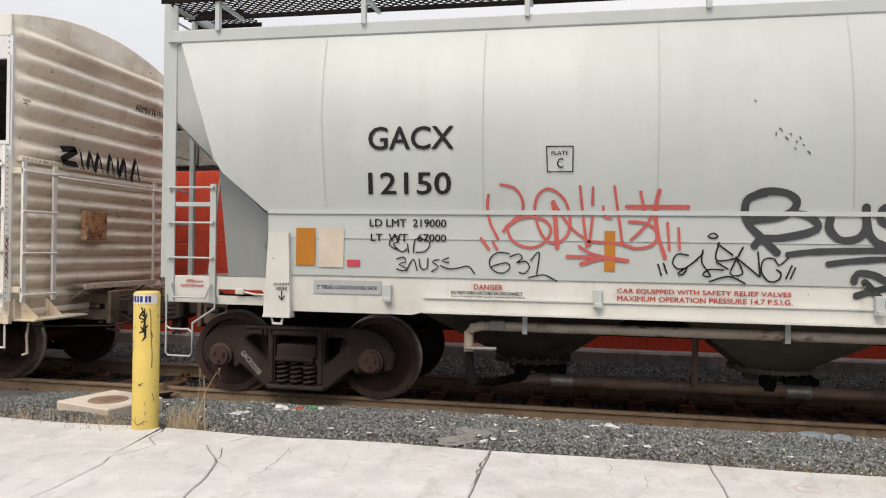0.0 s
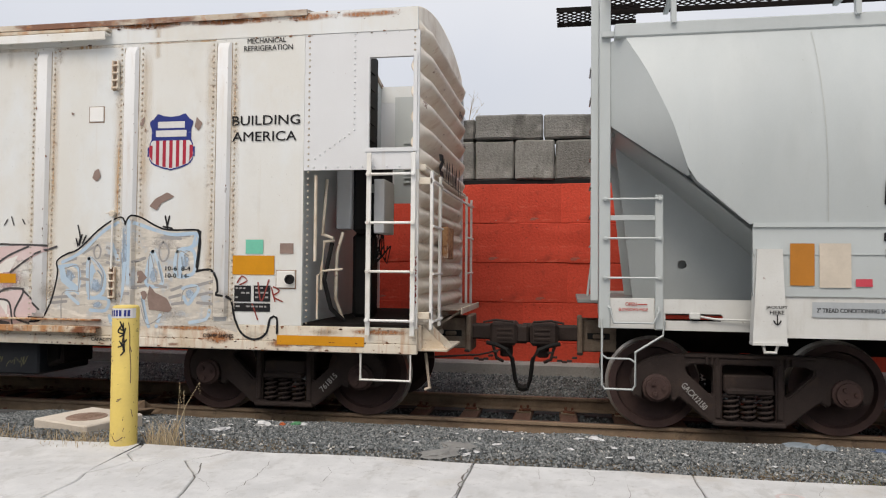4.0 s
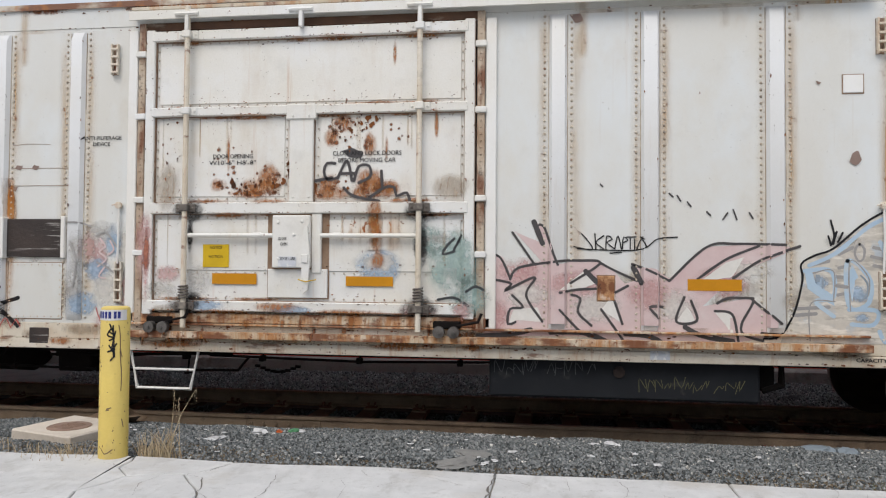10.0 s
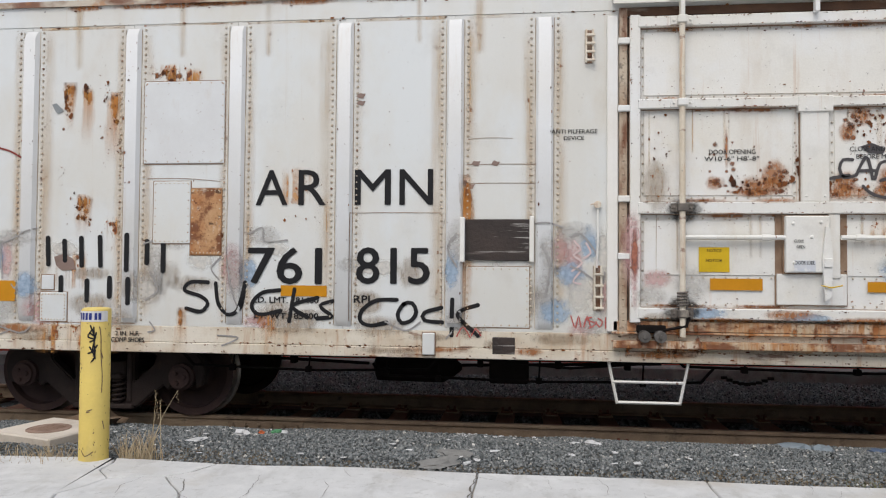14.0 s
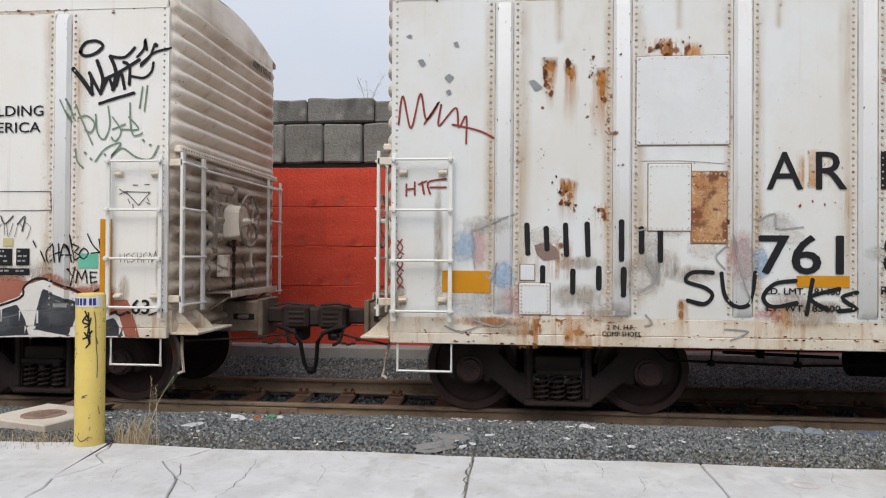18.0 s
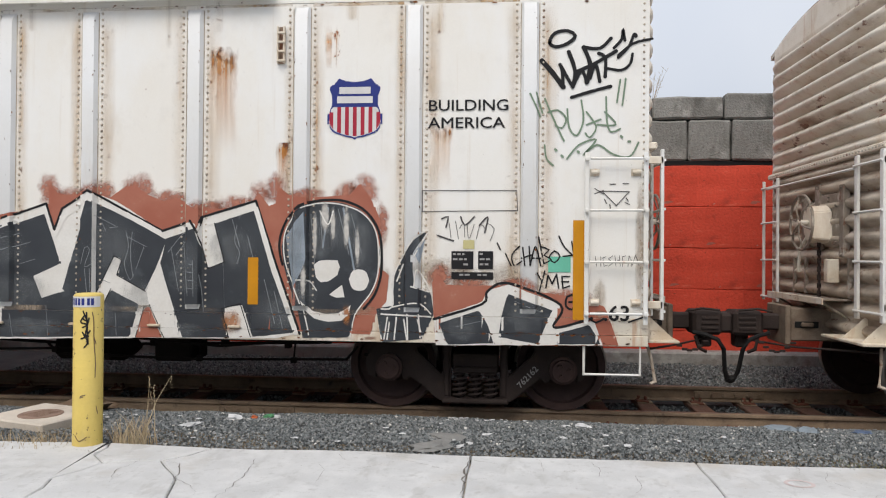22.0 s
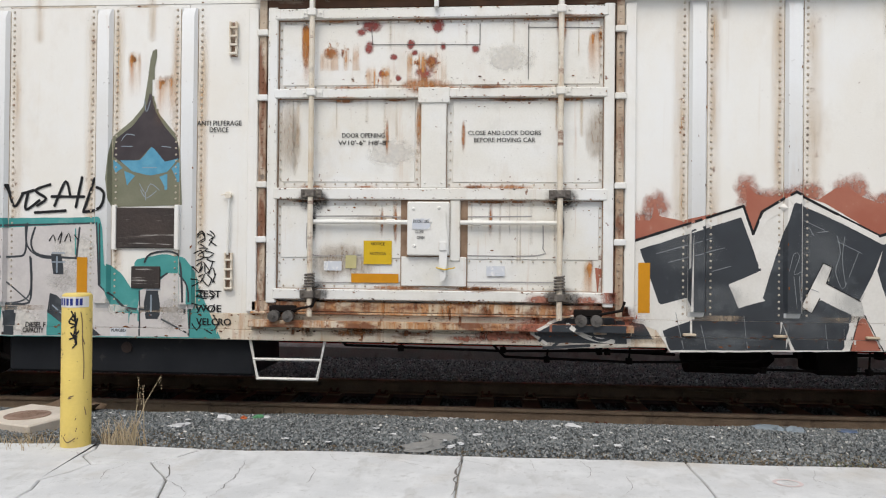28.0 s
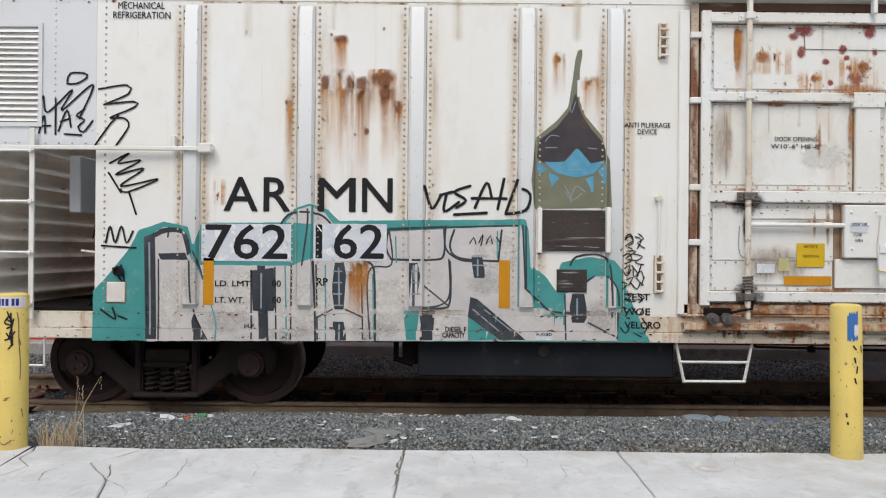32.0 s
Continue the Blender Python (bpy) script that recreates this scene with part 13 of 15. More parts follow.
stain(doorB, on_door, 1.29, 1.37, 3.35, 3.72, M_STAIN)
stain(doorB, on_door, 1.23, 1.31, 1.21, 1.53, M_STAIN)
puff(doorA, on_bars, -1.16, 2.17, 0.19, 0.14, M_GREASE, 2)
puff(doorA, on_bars, 1.17, 2.16, 0.19, 0.14, M_GREASE, 2)
puff(doorA, on_bars, -1.17, 1.25, 0.21, 0.16, M_GREASE, 2)
puff(doorA, on_bars, 1.16, 1.23, 0.22, 0.16, M_GREASE, 2)
puff(doorA, on_bars, 1.17, 1.82, 0.09, 0.31, M_GREASE, 2)
puff(doorA, on_bars, -1.16, 1.92, 0.04, 0.21, M_GREASE, 2)
puff(doorA, on_bars, 1.49, 1.67, 0.33, 0.41, M_TEALMIST, 1)
puff(doorA, on_bars, 1.25, 1.88, 0.19, 0.20, M_TEALMIST, 1)
puff(doorA, on_bars, 1.63, 1.37, 0.24, 0.25, M_TEALMIST, 1)
puff(doorA, on_bars, -1.63, 1.81, 0.12, 0.43, M_ROSEMIST, 1.2)
puff(doorA, on_bars, -1.39, 1.54, 0.18, 0.11, M_ROSEMIST, 1.2)
puff(doorA, on_bars, 1.15, 1.21, 0.24, 0.08, M_ROSEMIST, 1.2)
puff(doorA, on_bars, 1.58, 1.22, 0.12, 0.11, M_ROSEMIST, 1.2)
puff(doorA, on_bars, 0.76, 1.62, 0.29, 0.21, M_BLUEMIST, 1.1)
puff(doorA, on_bars, -0.97, 1.24, 0.31, 0.07, M_BLUEMIST, 1.1)
puff(doorA, on_bars, -0.09, 1.20, 0.30, 0.06, M_BLUEMIST, 1.1)
puff(doorA, on_bars, -1.07, 1.50, 0.21, 0.21, M_GREYMIST, 1.3)
puff(doorA, on_bars, -1.44, 1.39, 0.21, 0.11, M_GREYMIST, 1.3)
puff(doorA, on_bars, 1.34, 1.90, 0.19, 0.07, M_GREYMIST, 1.3)
puff(doorA, on_bars, 0.73, 2.03, 0.10, 0.41, M_RUSTMIST, 1.4)
puff(doorA, on_bars, -0.24, 1.23, 0.30, 0.06, M_RUSTMIST, 1.4)
puff(doorA, on_bars, 0.46, 1.18, 0.44, 0.05, M_RUSTMIST, 1.4)
puff(doorA, on_bars, -0.81, 1.16, 0.41, 0.05, M_RUSTMIST, 1.4)
puff(doorA, on_bars, 1.00, 1.21, 0.24, 0.07, M_RUSTMIST, 1.4)
puff(doorA, on_bars, -0.45, 2.40, 0.26, 0.12, M_RUSTMIST, 1.4)
puff(doorA, on_bars, 0.26, 2.34, 0.30, 0.09, M_RUSTMIST, 1.4)
puff(doorA, on_bars, 0.74, 2.39, 0.34, 0.11, M_RUSTMIST, 1.4)
puff(doorA, on_bars, 0.76, 1.67, 0.22, 0.12, M_WHITEMIST, 1.6)
puff(doorA, on_bars, -0.19, 1.45, 0.20, 0.16, M_WHITEMIST, 1.6)
puff(doorA, on_bars, -1.39, 1.18, 0.21, 0.08, M_SOOTMIST, 1.5)
puff(doorA, on_bars, 1.45, 2.39, 0.24, 0.15, M_SOOTMIST, 1.5)
puff(doorA, on_bars, -1.39, 2.40, 0.16, 0.32, M_SOOTMIST, 1.5)
puff(doorA, on_bars, -0.09, 1.16, 0.80, 0.04, M_SOOTMIST, 1.5)
g = Paint(doorA, on_bars, 3)
g.line(0.026, [(1.49, 1.90), (1.42, 1.83), (1.38, 1.75), (1.49, 1.78)])
g.line(0.026, [(1.56, 1.93), (1.49, 1.80)])
g.line(0.026, [(1.61, 1.40), (1.70, 1.45), (1.77, 1.42)])
g.line(0.026, [(1.34, 1.32), (1.49, 1.34), (1.63, 1.27)])
g.done("graffiti_tag", M_GREYSPRAY, "dark sprayed curves on the door edge")
puff(doorB, on_bars, -1.34, 2.13, 0.19, 0.14, M_GREASE, 2)
puff(doorB, on_bars, 1.03, 2.15, 0.19, 0.14, M_GREASE, 2)
puff(doorB, on_bars, -1.32, 1.24, 0.19, 0.15, M_GREASE, 2)
puff(doorB, on_bars, 1.03, 1.21, 0.21, 0.16, M_GREASE, 2)
puff(doorB, on_bars, -1.34, 1.92, 0.04, 0.22, M_GREASE, 2)
puff(doorB, on_bars, 1.03, 1.88, 0.04, 0.21, M_GREASE, 2)
puff(doorB, on_bars, -0.32, 2.87, 0.04, 0.27, M_RUSTMIST, 1.4)
puff(doorB, on_bars, -1.43, 3.61, 0.05, 0.27, M_RUSTMIST, 1.4)
puff(doorB, on_bars, 1.02, 3.76, 0.06, 0.27, M_RUSTMIST, 1.4)
puff(doorB, on_bars, 1.47, 2.69, 0.07, 0.32, M_RUSTMIST, 1.4)
puff(doorB, on_bars, -1.06, 1.14, 0.54, 0.05, M_RUSTMIST, 1.4)
puff(doorB, on_bars, 0.17, 1.14, 0.58, 0.05, M_RUSTMIST, 1.4)
puff(doorB, on_bars, -0.27, 3.22, 0.32, 0.11, M_RUSTMIST, 1.4)
puff(doorB, on_bars, -1.18, 3.55, 0.10, 0.08, M_RUSTMIST, 1.4)
puff(doorB, on_bars, -1.58, 2.74, 0.14, 0.44, M_SOOTMIST, 1.5)
puff(doorB, on_bars, 1.36, 2.79, 0.16, 0.32, M_SOOTMIST, 1.5)
puff(doorB, on_bars, -1.06, 1.54, 0.43, 0.22, M_SOOTMIST, 1.5)
puff(doorB, on_bars, 0.54, 1.08, 0.63, 0.05, M_SOOTMIST, 1.5)
puff(doorB, on_bars, -0.63, 1.95, 0.48, 0.05, M_SOOTMIST, 1.5)
puff(doorB, on_bars, -0.58, 2.60, 0.32, 0.16, M_WHITEMIST, 1.6)
puff(doorB, on_bars, 0.52, 3.49, 0.31, 0.16, M_WHITEMIST, 1.6)
puff(doorB, on_bars, 1.47, 1.30, 0.11, 0.32, M_REDMIST, 1.2)
puff(doorB, on_bars, 0.85, 1.20, 0.21, 0.06, M_REDMIST, 1.2)
puff(doorB, on_bars, 1.27, 1.19, 0.16, 0.07, M_REDMIST, 1.2)
patch(doorA, on_lock, "sticker", M_PALEBLUE, "", -0.214, -0.031, 1.622, 1.720, 0.000)
words(doorA, on_lock, 'DOOR LUBE', -0.203, -0.041, 1.684, 1.715, M_INK, 0.012)
words(doorA, on_lock, 'CLOSE', -0.214, -0.132, 1.880, 1.906, M_INK, 0.012)
words(doorA, on_lock, 'OPEN', -0.193, -0.122, 1.827, 1.855, M_INK, 0.012)
patch(doorB, on_lock, "sticker", M_PALEBLUE, "", -0.371, -0.201, 1.857, 1.959, 0.000)
words(doorB, on_lock, 'DOOR LUBE', -0.360, -0.213, 1.917, 1.949, M_INK, 0.012)
words(doorB, on_lock, 'CLOSE', -0.343, -0.261, 1.821, 1.849, M_INK, 0.012)
words(doorB, on_lock, 'OPEN', -0.326, -0.255, 1.767, 1.794, M_INK, 0.012)

rd = random.Random(5)
for door, (xa, xb) in ((doorA, DOOR_A), (doorB, DOOR_B)):
    for z in (3.855, 3.095, 2.125, 1.30, 3.215, 2.265):
        for k in range(5):
            puff(door, on_bars, rd.uniform(xa + 0.35, xb - 0.35), z, rd.uniform(0.12, 0.34), rd.uniform(0.012, 0.035), M_RUSTMIST, 1.8, "rust_film", "orange rust film")
    for k in range(7):
        puff(door, on_bars, rd.uniform(xa + 0.3, xb - 0.3), rd.choice((3.0, 2.75, 1.95, 3.7)), rd.uniform(0.012, 0.03), rd.uniform(0.12, 0.3), M_RUSTMIST, 1.9, "rust_film", "orange rust run")

# flaked paint along edges, and thin runs below the bars and the eaves
M_CHIP = island("dark_rust_chips", [(0.10, 0.035, 0.016), (0.045, 0.024, 0.018), (0.24, 0.085, 0.025), (0.14, 0.055, 0.028)])


def chips(parent, s, edges, per_metre, size, seed, spread=0.012):
    """Small ragged flakes of rust scattered along edges (x0, z0, x1, z1)."""
    r = random.Random(seed)
    v, f = [], []
    for x0, z0, x1, z1 in edges:
        for k in range(int(per_metre * math.hypot(x1 - x0, z1 - z0))):
            if noise.noise((0.8 * (x0 + z0 + k), seed, 0.3 * k)) < -0.15:
                continue
            t = r.random()
            x, z = x0 + (x1 - x0) * t + r.gauss(0, spread), z0 + (z1 - z0) * t + r.gauss(0, spread)
            q = size * r.choice((0.4, 0.5, 0.7, 1.0, 1.6)) * r.uniform(0.7, 1.2)
            fx, fz = (1.6, 0.7) if abs(x1 - x0) > abs(z1 - z0) else (0.7, 1.6)
            n, a0 = len(v), r.uniform(0, 6)
            y = s(x, z) - s.gap - 0.0035 - 0.0004 * (k % 6)
            for j in range(6):
                a = a0 + 6.283 * j / 6
                w = q * r.uniform(0.5, 1.2)
                v.append((x + fx * w * math.cos(a), y, z + fz * w * math.sin(a)))
            f.append(tuple(range(n, n + 6)))
    return tagged(made("paint_chips", v, f, M_CHIP, parent, "flaked rusty paint chips"), "flaked rusty paint chips", kind="stuff")


for door, (xa, xb), sd in ((doorA, DOOR_A, 1), (doorB, DOOR_B, 2)):
    bars = [(xa + 0.1, z, xb - 0.1, z) for z in (3.88, 3.96, 3.12, 3.19, 2.15, 2.24, 1.19, 1.27)]
    stiles = [(x, 1.2, x, 3.95) for x in (xa + 0.004, xa + 0.07, xb - 0.07, xb - 0.004)]
    chips(door, on_bars, bars, 34, 0.0055, sd, 0.006)
    chips(door, on_bars, stiles, 16, 0.005, sd + 2, 0.005)
    chips(door, on_door, [(xa + 0.15, z, xb - 0.15, z) for z in (3.25, 3.30, 3.82, 2.33, 3.06, 1.34, 1.62, 2.05)], 16, 0.006, sd + 4, 0.02)
    rz = random.Random(sd)
    for k in range(26):
        x, top = rz.uniform(xa + 0.15, xb - 0.2), rz.choice((3.84, 3.09, 3.09, 2.12, 2.12) if sd > 1 else (3.09, 3.09, 2.12))
        bleed(door, on_door, x, x + rz.uniform(0.015, 0.05), top - rz.uniform(0.2, 0.6), top + 0.12, 1.4)
for car, s, rl, sd in ((carA, S_A, A_LOC, 11), (carB, S_B, B_LOC, 12)):
    chips(car, s, [(r + q, 1.1, r + q, 3.95) for r in rl for q in (-0.062, 0.062)], 5, 0.006, sd, 0.005)
    chips(car, s, [(-8.5, z, 8.5, z) for z in (0.79, 0.87, 0.88, 1.01)], 16, 0.008, sd + 2, 0.008)
    chips(car, s, [(-8.5, z, 8.5, z) for z in (4.28, 4.22, 4.05)], 9, 0.009, sd + 4, 0.012)
    rz = random.Random(sd)
    for a, b in zip(sorted(rl), sorted(rl)[1:]):
        for k in range(1 if b - a < 2 else 0):
            x = rz.uniform(a + 0.12, b - 0.25)
            bleed(car, s, x, x + rz.uniform(0.08, 0.16), 3.98 - rz.uniform(0.1, 0.4), 4.3, 0.7)

def on_tank(x, z):
    return -1.4205


on_tank.cuts, on_tank.zcuts, on_tank.gap = [], [], 0.001
M_CHALKYELLOW = plain("dull_yellow_chalk", (0.15, 0.145, 0.075), 0.8)
M_CHALKGREY = plain("dull_grey_chalk", (0.12, 0.125, 0.13), 0.8)
for car, e0, e1, s in ((carA, -23.71 - CA, -6.33 - CA, 1), (carB, -25.95 - CB, -43.33 - CB, -1)):
    # ladders at the four corners of the near side and on the ends
    ladder("side_ladder", car, M_DOOR, e0 + s * 0.04, e0 + s * 0.58, SIDE - 0.07, [1.08, 1.56, 2.04, 2.52], 0.98, 2.58, 0.014, 0.02, "white welded side ladder")
    ladder("side_ladder", car, M_DOOR, e1 - s * 0.04, e1 - s * 0.50, SIDE - 0.06, [1.11, 1.60, 2.09, 2.58], 0.96, 2.80, 0.015, 0.024, "white welded side ladder")
    for x in (e0 + s * 0.12, e0 + s * 0.50):
        for z in (1.18, 2.40):
            bm = bmw()
            bbox(bm, x - 0.045, x + 0.045, SIDE - 0.012, SIDE, z - 0.035, z + 0.035, 0.004)
            tube(bm, [(x - 0.035, SIDE - 0.03, z), (x + 0.04, SIDE - 0.03, z + 0.005)], 0.02, 8)
            part("ladder_lug", bm, M_SIDESILL, car, "stained ladder mounting lug")
    for e, d in ((e0, -s), (e1, s)):
        bm = bmw()
        for y in (-1.50, -1.02):
            bbox(bm, e + d * 0.13 - 0.015, e + d * 0.13 + 0.015, y - 0.03, y + 0.03, 1.02, 2.62, 0.004)
        end_ladder = part("end_ladder", bm, M_DOOR, car, "white end ladder")
        for z in (1.10, 1.58, 2.06, 2.52):
            bm = bmw()
            tube(bm, [(e + d * 0.15, -1.53, z), (e + d * 0.15, -0.99, z)], 0.014, 6)
            part("rung", bm, M_DOOR, end_ladder)
        bm = bmw()
        tube(bm, [(e + d * 0.14, -0.98, 2.50), (e + d * 0.16, 1.3, 2.50)], 0.014, 6)
        part("grab_rail", bm, M_DOOR, car)
        bm = bmw()
        for y in (1.02, 1.50):
            bbox(bm, e + d * 0.13 - 0.015, e + d * 0.13 + 0.015, y - 0.02, y + 0.02, 1.05, 2.62, 0.004)
        for z in (1.10, 1.58, 2.06, 2.52):
            tube(bm, [(e + d * 0.15, 0.99, z), (e + d * 0.15, 1.53, z)], 0.014, 6)
        part("far_end_ladder", bm, M_DOOR, car)
        bm = bmw()
        a, b = sorted((e + d * 0.03, e + d * 0.32))
        bbox(bm, a, b, -0.72, 0.78, 1.17, 1.185, 0.004)
        step = part("brake_step", bm, M_BRAKEIRON, car, "stained steel brake platform")
        bm = bmw()
        bbox(bm, *sorted((e + d * 0.32, e + d * 0.335)), -0.73, 0.79, 1.13, 1.20, 0.004)
        part("step_lip", bm, M_SIDESILL, step)
        for y in (-0.6, 0.0, 0.65):
            bm = bmw()
            tube(bm, [(e + d * 0.30, y, 1.16), (e + d * 0.02, y, 0.98)], 0.014, 6)
            part("step_brace", bm, M_BRAKEIRON, step)
        bm = bmw()
        bbox(bm, *sorted((e - d * 0.02, e + d * 0.30)), SIDE + 0.05, -0.62, 0.80, 0.825, 0.005)
        sill = part("end_sill_step", bm, M_SIDESILL, car, "stained end sill plate")
        bm = bmw()
        bbox(bm, *sorted((e - d * 0.02, e + d * 0.03)), SIDE + 0.05, 1.40, 0.80, 1.06, 0.008)
        part("end_sill", bm, M_ENDLOW, car)
        for y in (-1.40, -1.02):
            bm = bmw()
            tri = [(e + d * 0.02, 0.82), (e + d * 0.28, 0.82), (e + d * 0.02, 1.06)]
            rim = [[bm.verts.new((x, y + q, z)) for x, z in tri] for q in (-0.007, 0.007)]
            bm.faces.new(rim[0])
            bm.faces.new(rim[1][::-1])
            for k in range(3):
                bm.faces.new((rim[0][k], rim[1][k], rim[1][(k + 1) % 3], rim[0][(k + 1) % 3]))
            bmesh.ops.recalc_face_normals(bm, faces=bm.faces[:])
            part("corner_gusset", bm, M_SIDESILL, sill)
        for z in (1.16, 2.52):
            bm = bmw()
            bbox(bm, *sorted((e, e + d * 0.14)), -1.53, -1.47, z - 0.035, z + 0.035, 0.006)
            part("ladder_bracket", bm, M_SIDESILL, end_ladder)
        # rivets down the corner edge
        bm = bmw()
        for x in (e - d * 0.05,) if d * s < 0 else (e - d * 0.05, e - d * 1.17):
            z = 1.06
            while z < 4.1:
                if not (d * s > 0 and x != e - d * 0.05 and z < 1.0):
                    dome(bm, x, SIDE, z, 0.0125)
                z += 0.065
        tagged(part("corner_rivets", bm, M_RIVET, car), kind="stuff")
    # hand brake on the plain end
    bm = bmw()
    for k in range(6):
        a = 2 * math.pi * k / 6 + 0.3
        tube(bm, [(e0 - s * 0.35, -0.2, 2.0), (e0 - s * 0.37, -0.2 + 0.15 * math.cos(a), 2.0 + 0.15 * math.sin(a)), (e0 - s * 0.33, -0.2 + 0.29 * math.cos(a), 2.0 + 0.29 * math.sin(a))], 0.010, 6)
    ring = [(e0 - s * 0.33, -0.2 + 0.30 * math.cos(2 * math.pi * k / 28), 2.0 + 0.30 * math.sin(2 * math.pi * k / 28)) for k in range(29)]
    tube(bm, ring, 0.015, 7, False)
    part("hand_brake_wheel", bm, M_BRAKEIRON, car, "stained hand brake wheel with thin spokes")
    for y, w, z0, z1, q in ((-0.62, 0.05, 1.62, 2.38, 0.10), (-0.02, 0.06, 1.70, 2.42, 0.09), (0.32, 0.05, 1.72, 2.30, 0.10), (-0.30, 0.28, 2.20, 2.30, 0.085), (0.14, 0.16, 1.86, 2.22, 0.08), (-0.46, 0.10, 1.75, 2.20, 0.075)):
        bm = bmw()
        bbox(bm, *sorted((e0 - s * 0.03, e0 - s * q)), y - w, y + w, z0, z1, 0.006)
        for z in (z0 + 0.03, z1 - 0.03):
            lathe(bm, [(0.016, e0 - s * q), (0.016, e0 - s * (q + 0.018)), (0.006, e0 - s * (q + 0.02))], 6, (0, y, z), "x")
        part("brake_bracket", bm, M_BRAKEIRON, car, "brown stained brake mounting plate")
    for y in (-0.75, 0.30, 0.62):
        bm = bmw()
        bbox(bm, *sorted((e0 - s * 0.05, e0 - s * 0.09)), y - 0.02, y + 0.02, 1.20, 1.62, 0.005)
        part("step_hanger", bm, M_BRAKEIRON, car)
    bm = bmw()
    v = [(-0.36, 1.80), (-0.33, 2.12), (-0.26, 2.19), (-0.10, 2.19), (-0.03, 2.08), (-0.06, 1.88), (-0.15, 1.76)]
    near = [bm.verts.new((e0 - s * 0.26, 0.86 * y - 0.03, 2.0 + 0.9 * (z - 2.0))) for y, z in v]
    back = [bm.verts.new((e0 - s * 0.06, y, z)) for y, z in v]
    bm.faces.new(near)
    bm.faces.new(back[::-1])
    for k in range(7):
        bm.faces.new((near[k], back[k], back[(k + 1) % 7], near[(k + 1) % 7]))
    bmesh.ops.recalc_face_normals(bm, faces=bm.faces[:])
    bmesh.ops.bevel(bm, geom=bm.edges[:], offset=0.012, segments=2, affect="EDGES")
    tube(bm, [(e0 - s * 0.2, -0.2, 2.0), (e0 - s * 0.37, -0.2, 2.0)], 0.03, 8)
    part("brake_housing", bm, M_ENDW, car, "grimy cast hand brake housing")
    bm = bmw()
    tube(bm, [(e0 - s * 0.20, -0.05, 1.86), (e0 - s * 0.26, 0.02, 1.70), (e0 - s * 0.26, 0.04, 1.45)], 0.018, 6)
    bbox(bm, *sorted((e0 - s * 0.08, e0 - s * 0.20)), -0.55, -0.45, 1.35, 1.60, 0.01)
    part("release_lever", bm, M_SIDESILL, car)
    bm = bmw()
    for k in range(14):
        z = 1.76 - 0.045 * k
        if k % 2:
            bbox(bm, e0 - s * 0.14 - 0.006, e0 - s * 0.14 + 0.006, -0.225, -0.175, z - 0.03, z + 0.03, 0.003)
        else:
            bbox(bm, e0 - s * 0.14 - 0.022, e0 - s * 0.14 + 0.022, -0.206, -0.194, z - 0.03, z + 0.03, 0.003)
    part("brake_chain", bm, M_TRUCK, car, "dark brake chain")
    # machinery bay fittings
    bm = bmw()
    seam = e1 - s * 1.17
    tube(bm, [(seam + s * 0.08, -1.45, 1.10), (seam + s * 0.08, -1.45, 1.55), (seam + s * 0.12, -1.42, 1.60), (seam + s * 0.32, -1.35, 1.62)], 0.012, 6)
    tube(bm, [(seam + s * 0.06, -1.48, 1.7), (seam + s * 0.06, -1.48, 2.6)], 0.018, 6)
    part("conduit", bm, M_SIDESILL, car, "cream painted conduit")
    for pts, r in (([(0.12, -1.30, 2.58), (0.08, -1.30, 1.99), (0.18, -1.26, 1.95)], 0.017), ([(0.18, -1.22, 1.93), (0.09, -1.28, 1.91), (0.07, -1.30, 1.62), (0.07, -1.30, 1.40)], 0.016), ([(0.24, -1.10, 2.02), (0.18, -1.12, 1.80), (0.17, -1.12, 1.30), (0.23, -1.05, 1.08)], 0.018)):
        bm = bmw()
        tube(bm, [(seam + s * x, y, z) for x, y, z in pts], r, 7)
        part("conduit", bm, M_SIDESILL, car, "cream painted conduit")
    bm = bmw()
    bbox(bm, *sorted((seam + s * 0.17, seam + s * 0.40)), -0.55, -0.20, 1.05, 2.05, 0.05)
    part("air_duct", bm, M_BLACK, car, "black ribbed air duct")
    bm = bmw()
    bbox(bm, *sorted((seam + s * 0.54, seam + s * 0.66)), -0.95, -0.50, 2.02, 2.62, 0.01)
    part("control_box", bm, M_COOLWHITE, car, "white control box")
    rr = random.Random(3)
    for k in range(9):
        bm = bmw()
        x, y = seam + s * rr.uniform(0.22, 0.58), rr.uniform(-0.6, -0.3)
        tube(bm, [(x, y, 2.06), (x + rr.uniform(-0.06, 0.06), y, 1.80), (x + rr.uniform(-0.1, 0.1), y, 1.68 + rr.uniform(-0.05, 0.08)), (x + rr.uniform(-0.05, 0.1), y + 0.05, 1.9)], 0.008, 5)
        part("cable", bm, M_BLACK, car, "loose black cable")
    bm = bmw()
    tube(bm, [(seam + s * 0.15, -1.2, 1.9), (seam + s * 0.10, -1.3, 1.5), (seam + s * 0.18, -1.3, 1.2), (seam + s * 0.3, -1.2, 1.06)], 0.025, 6)
    part("hose", bm, M_BLACK, car, "black rubber hose")
    for k in range(4):
        bm = bmw()
        x = e1 - s * (0.10 + 0.22 * k)
        tube(bm, [(x, 1.45, 1.06), (x - s * 0.10, 1.45, 2.7)], 0.03, 6)
        if k in (0, 2):
            part("bay_brace", bm, M_GREYD, car)
        else:
            bm.free()
    ladder("far_ladder", car, M_GREYD, e1 - s * 0.10, e1 - s * 0.62, 1.58, [1.11, 1.60, 2.09, 2.58], 0.96, 2.80, 0.015, 0.024)
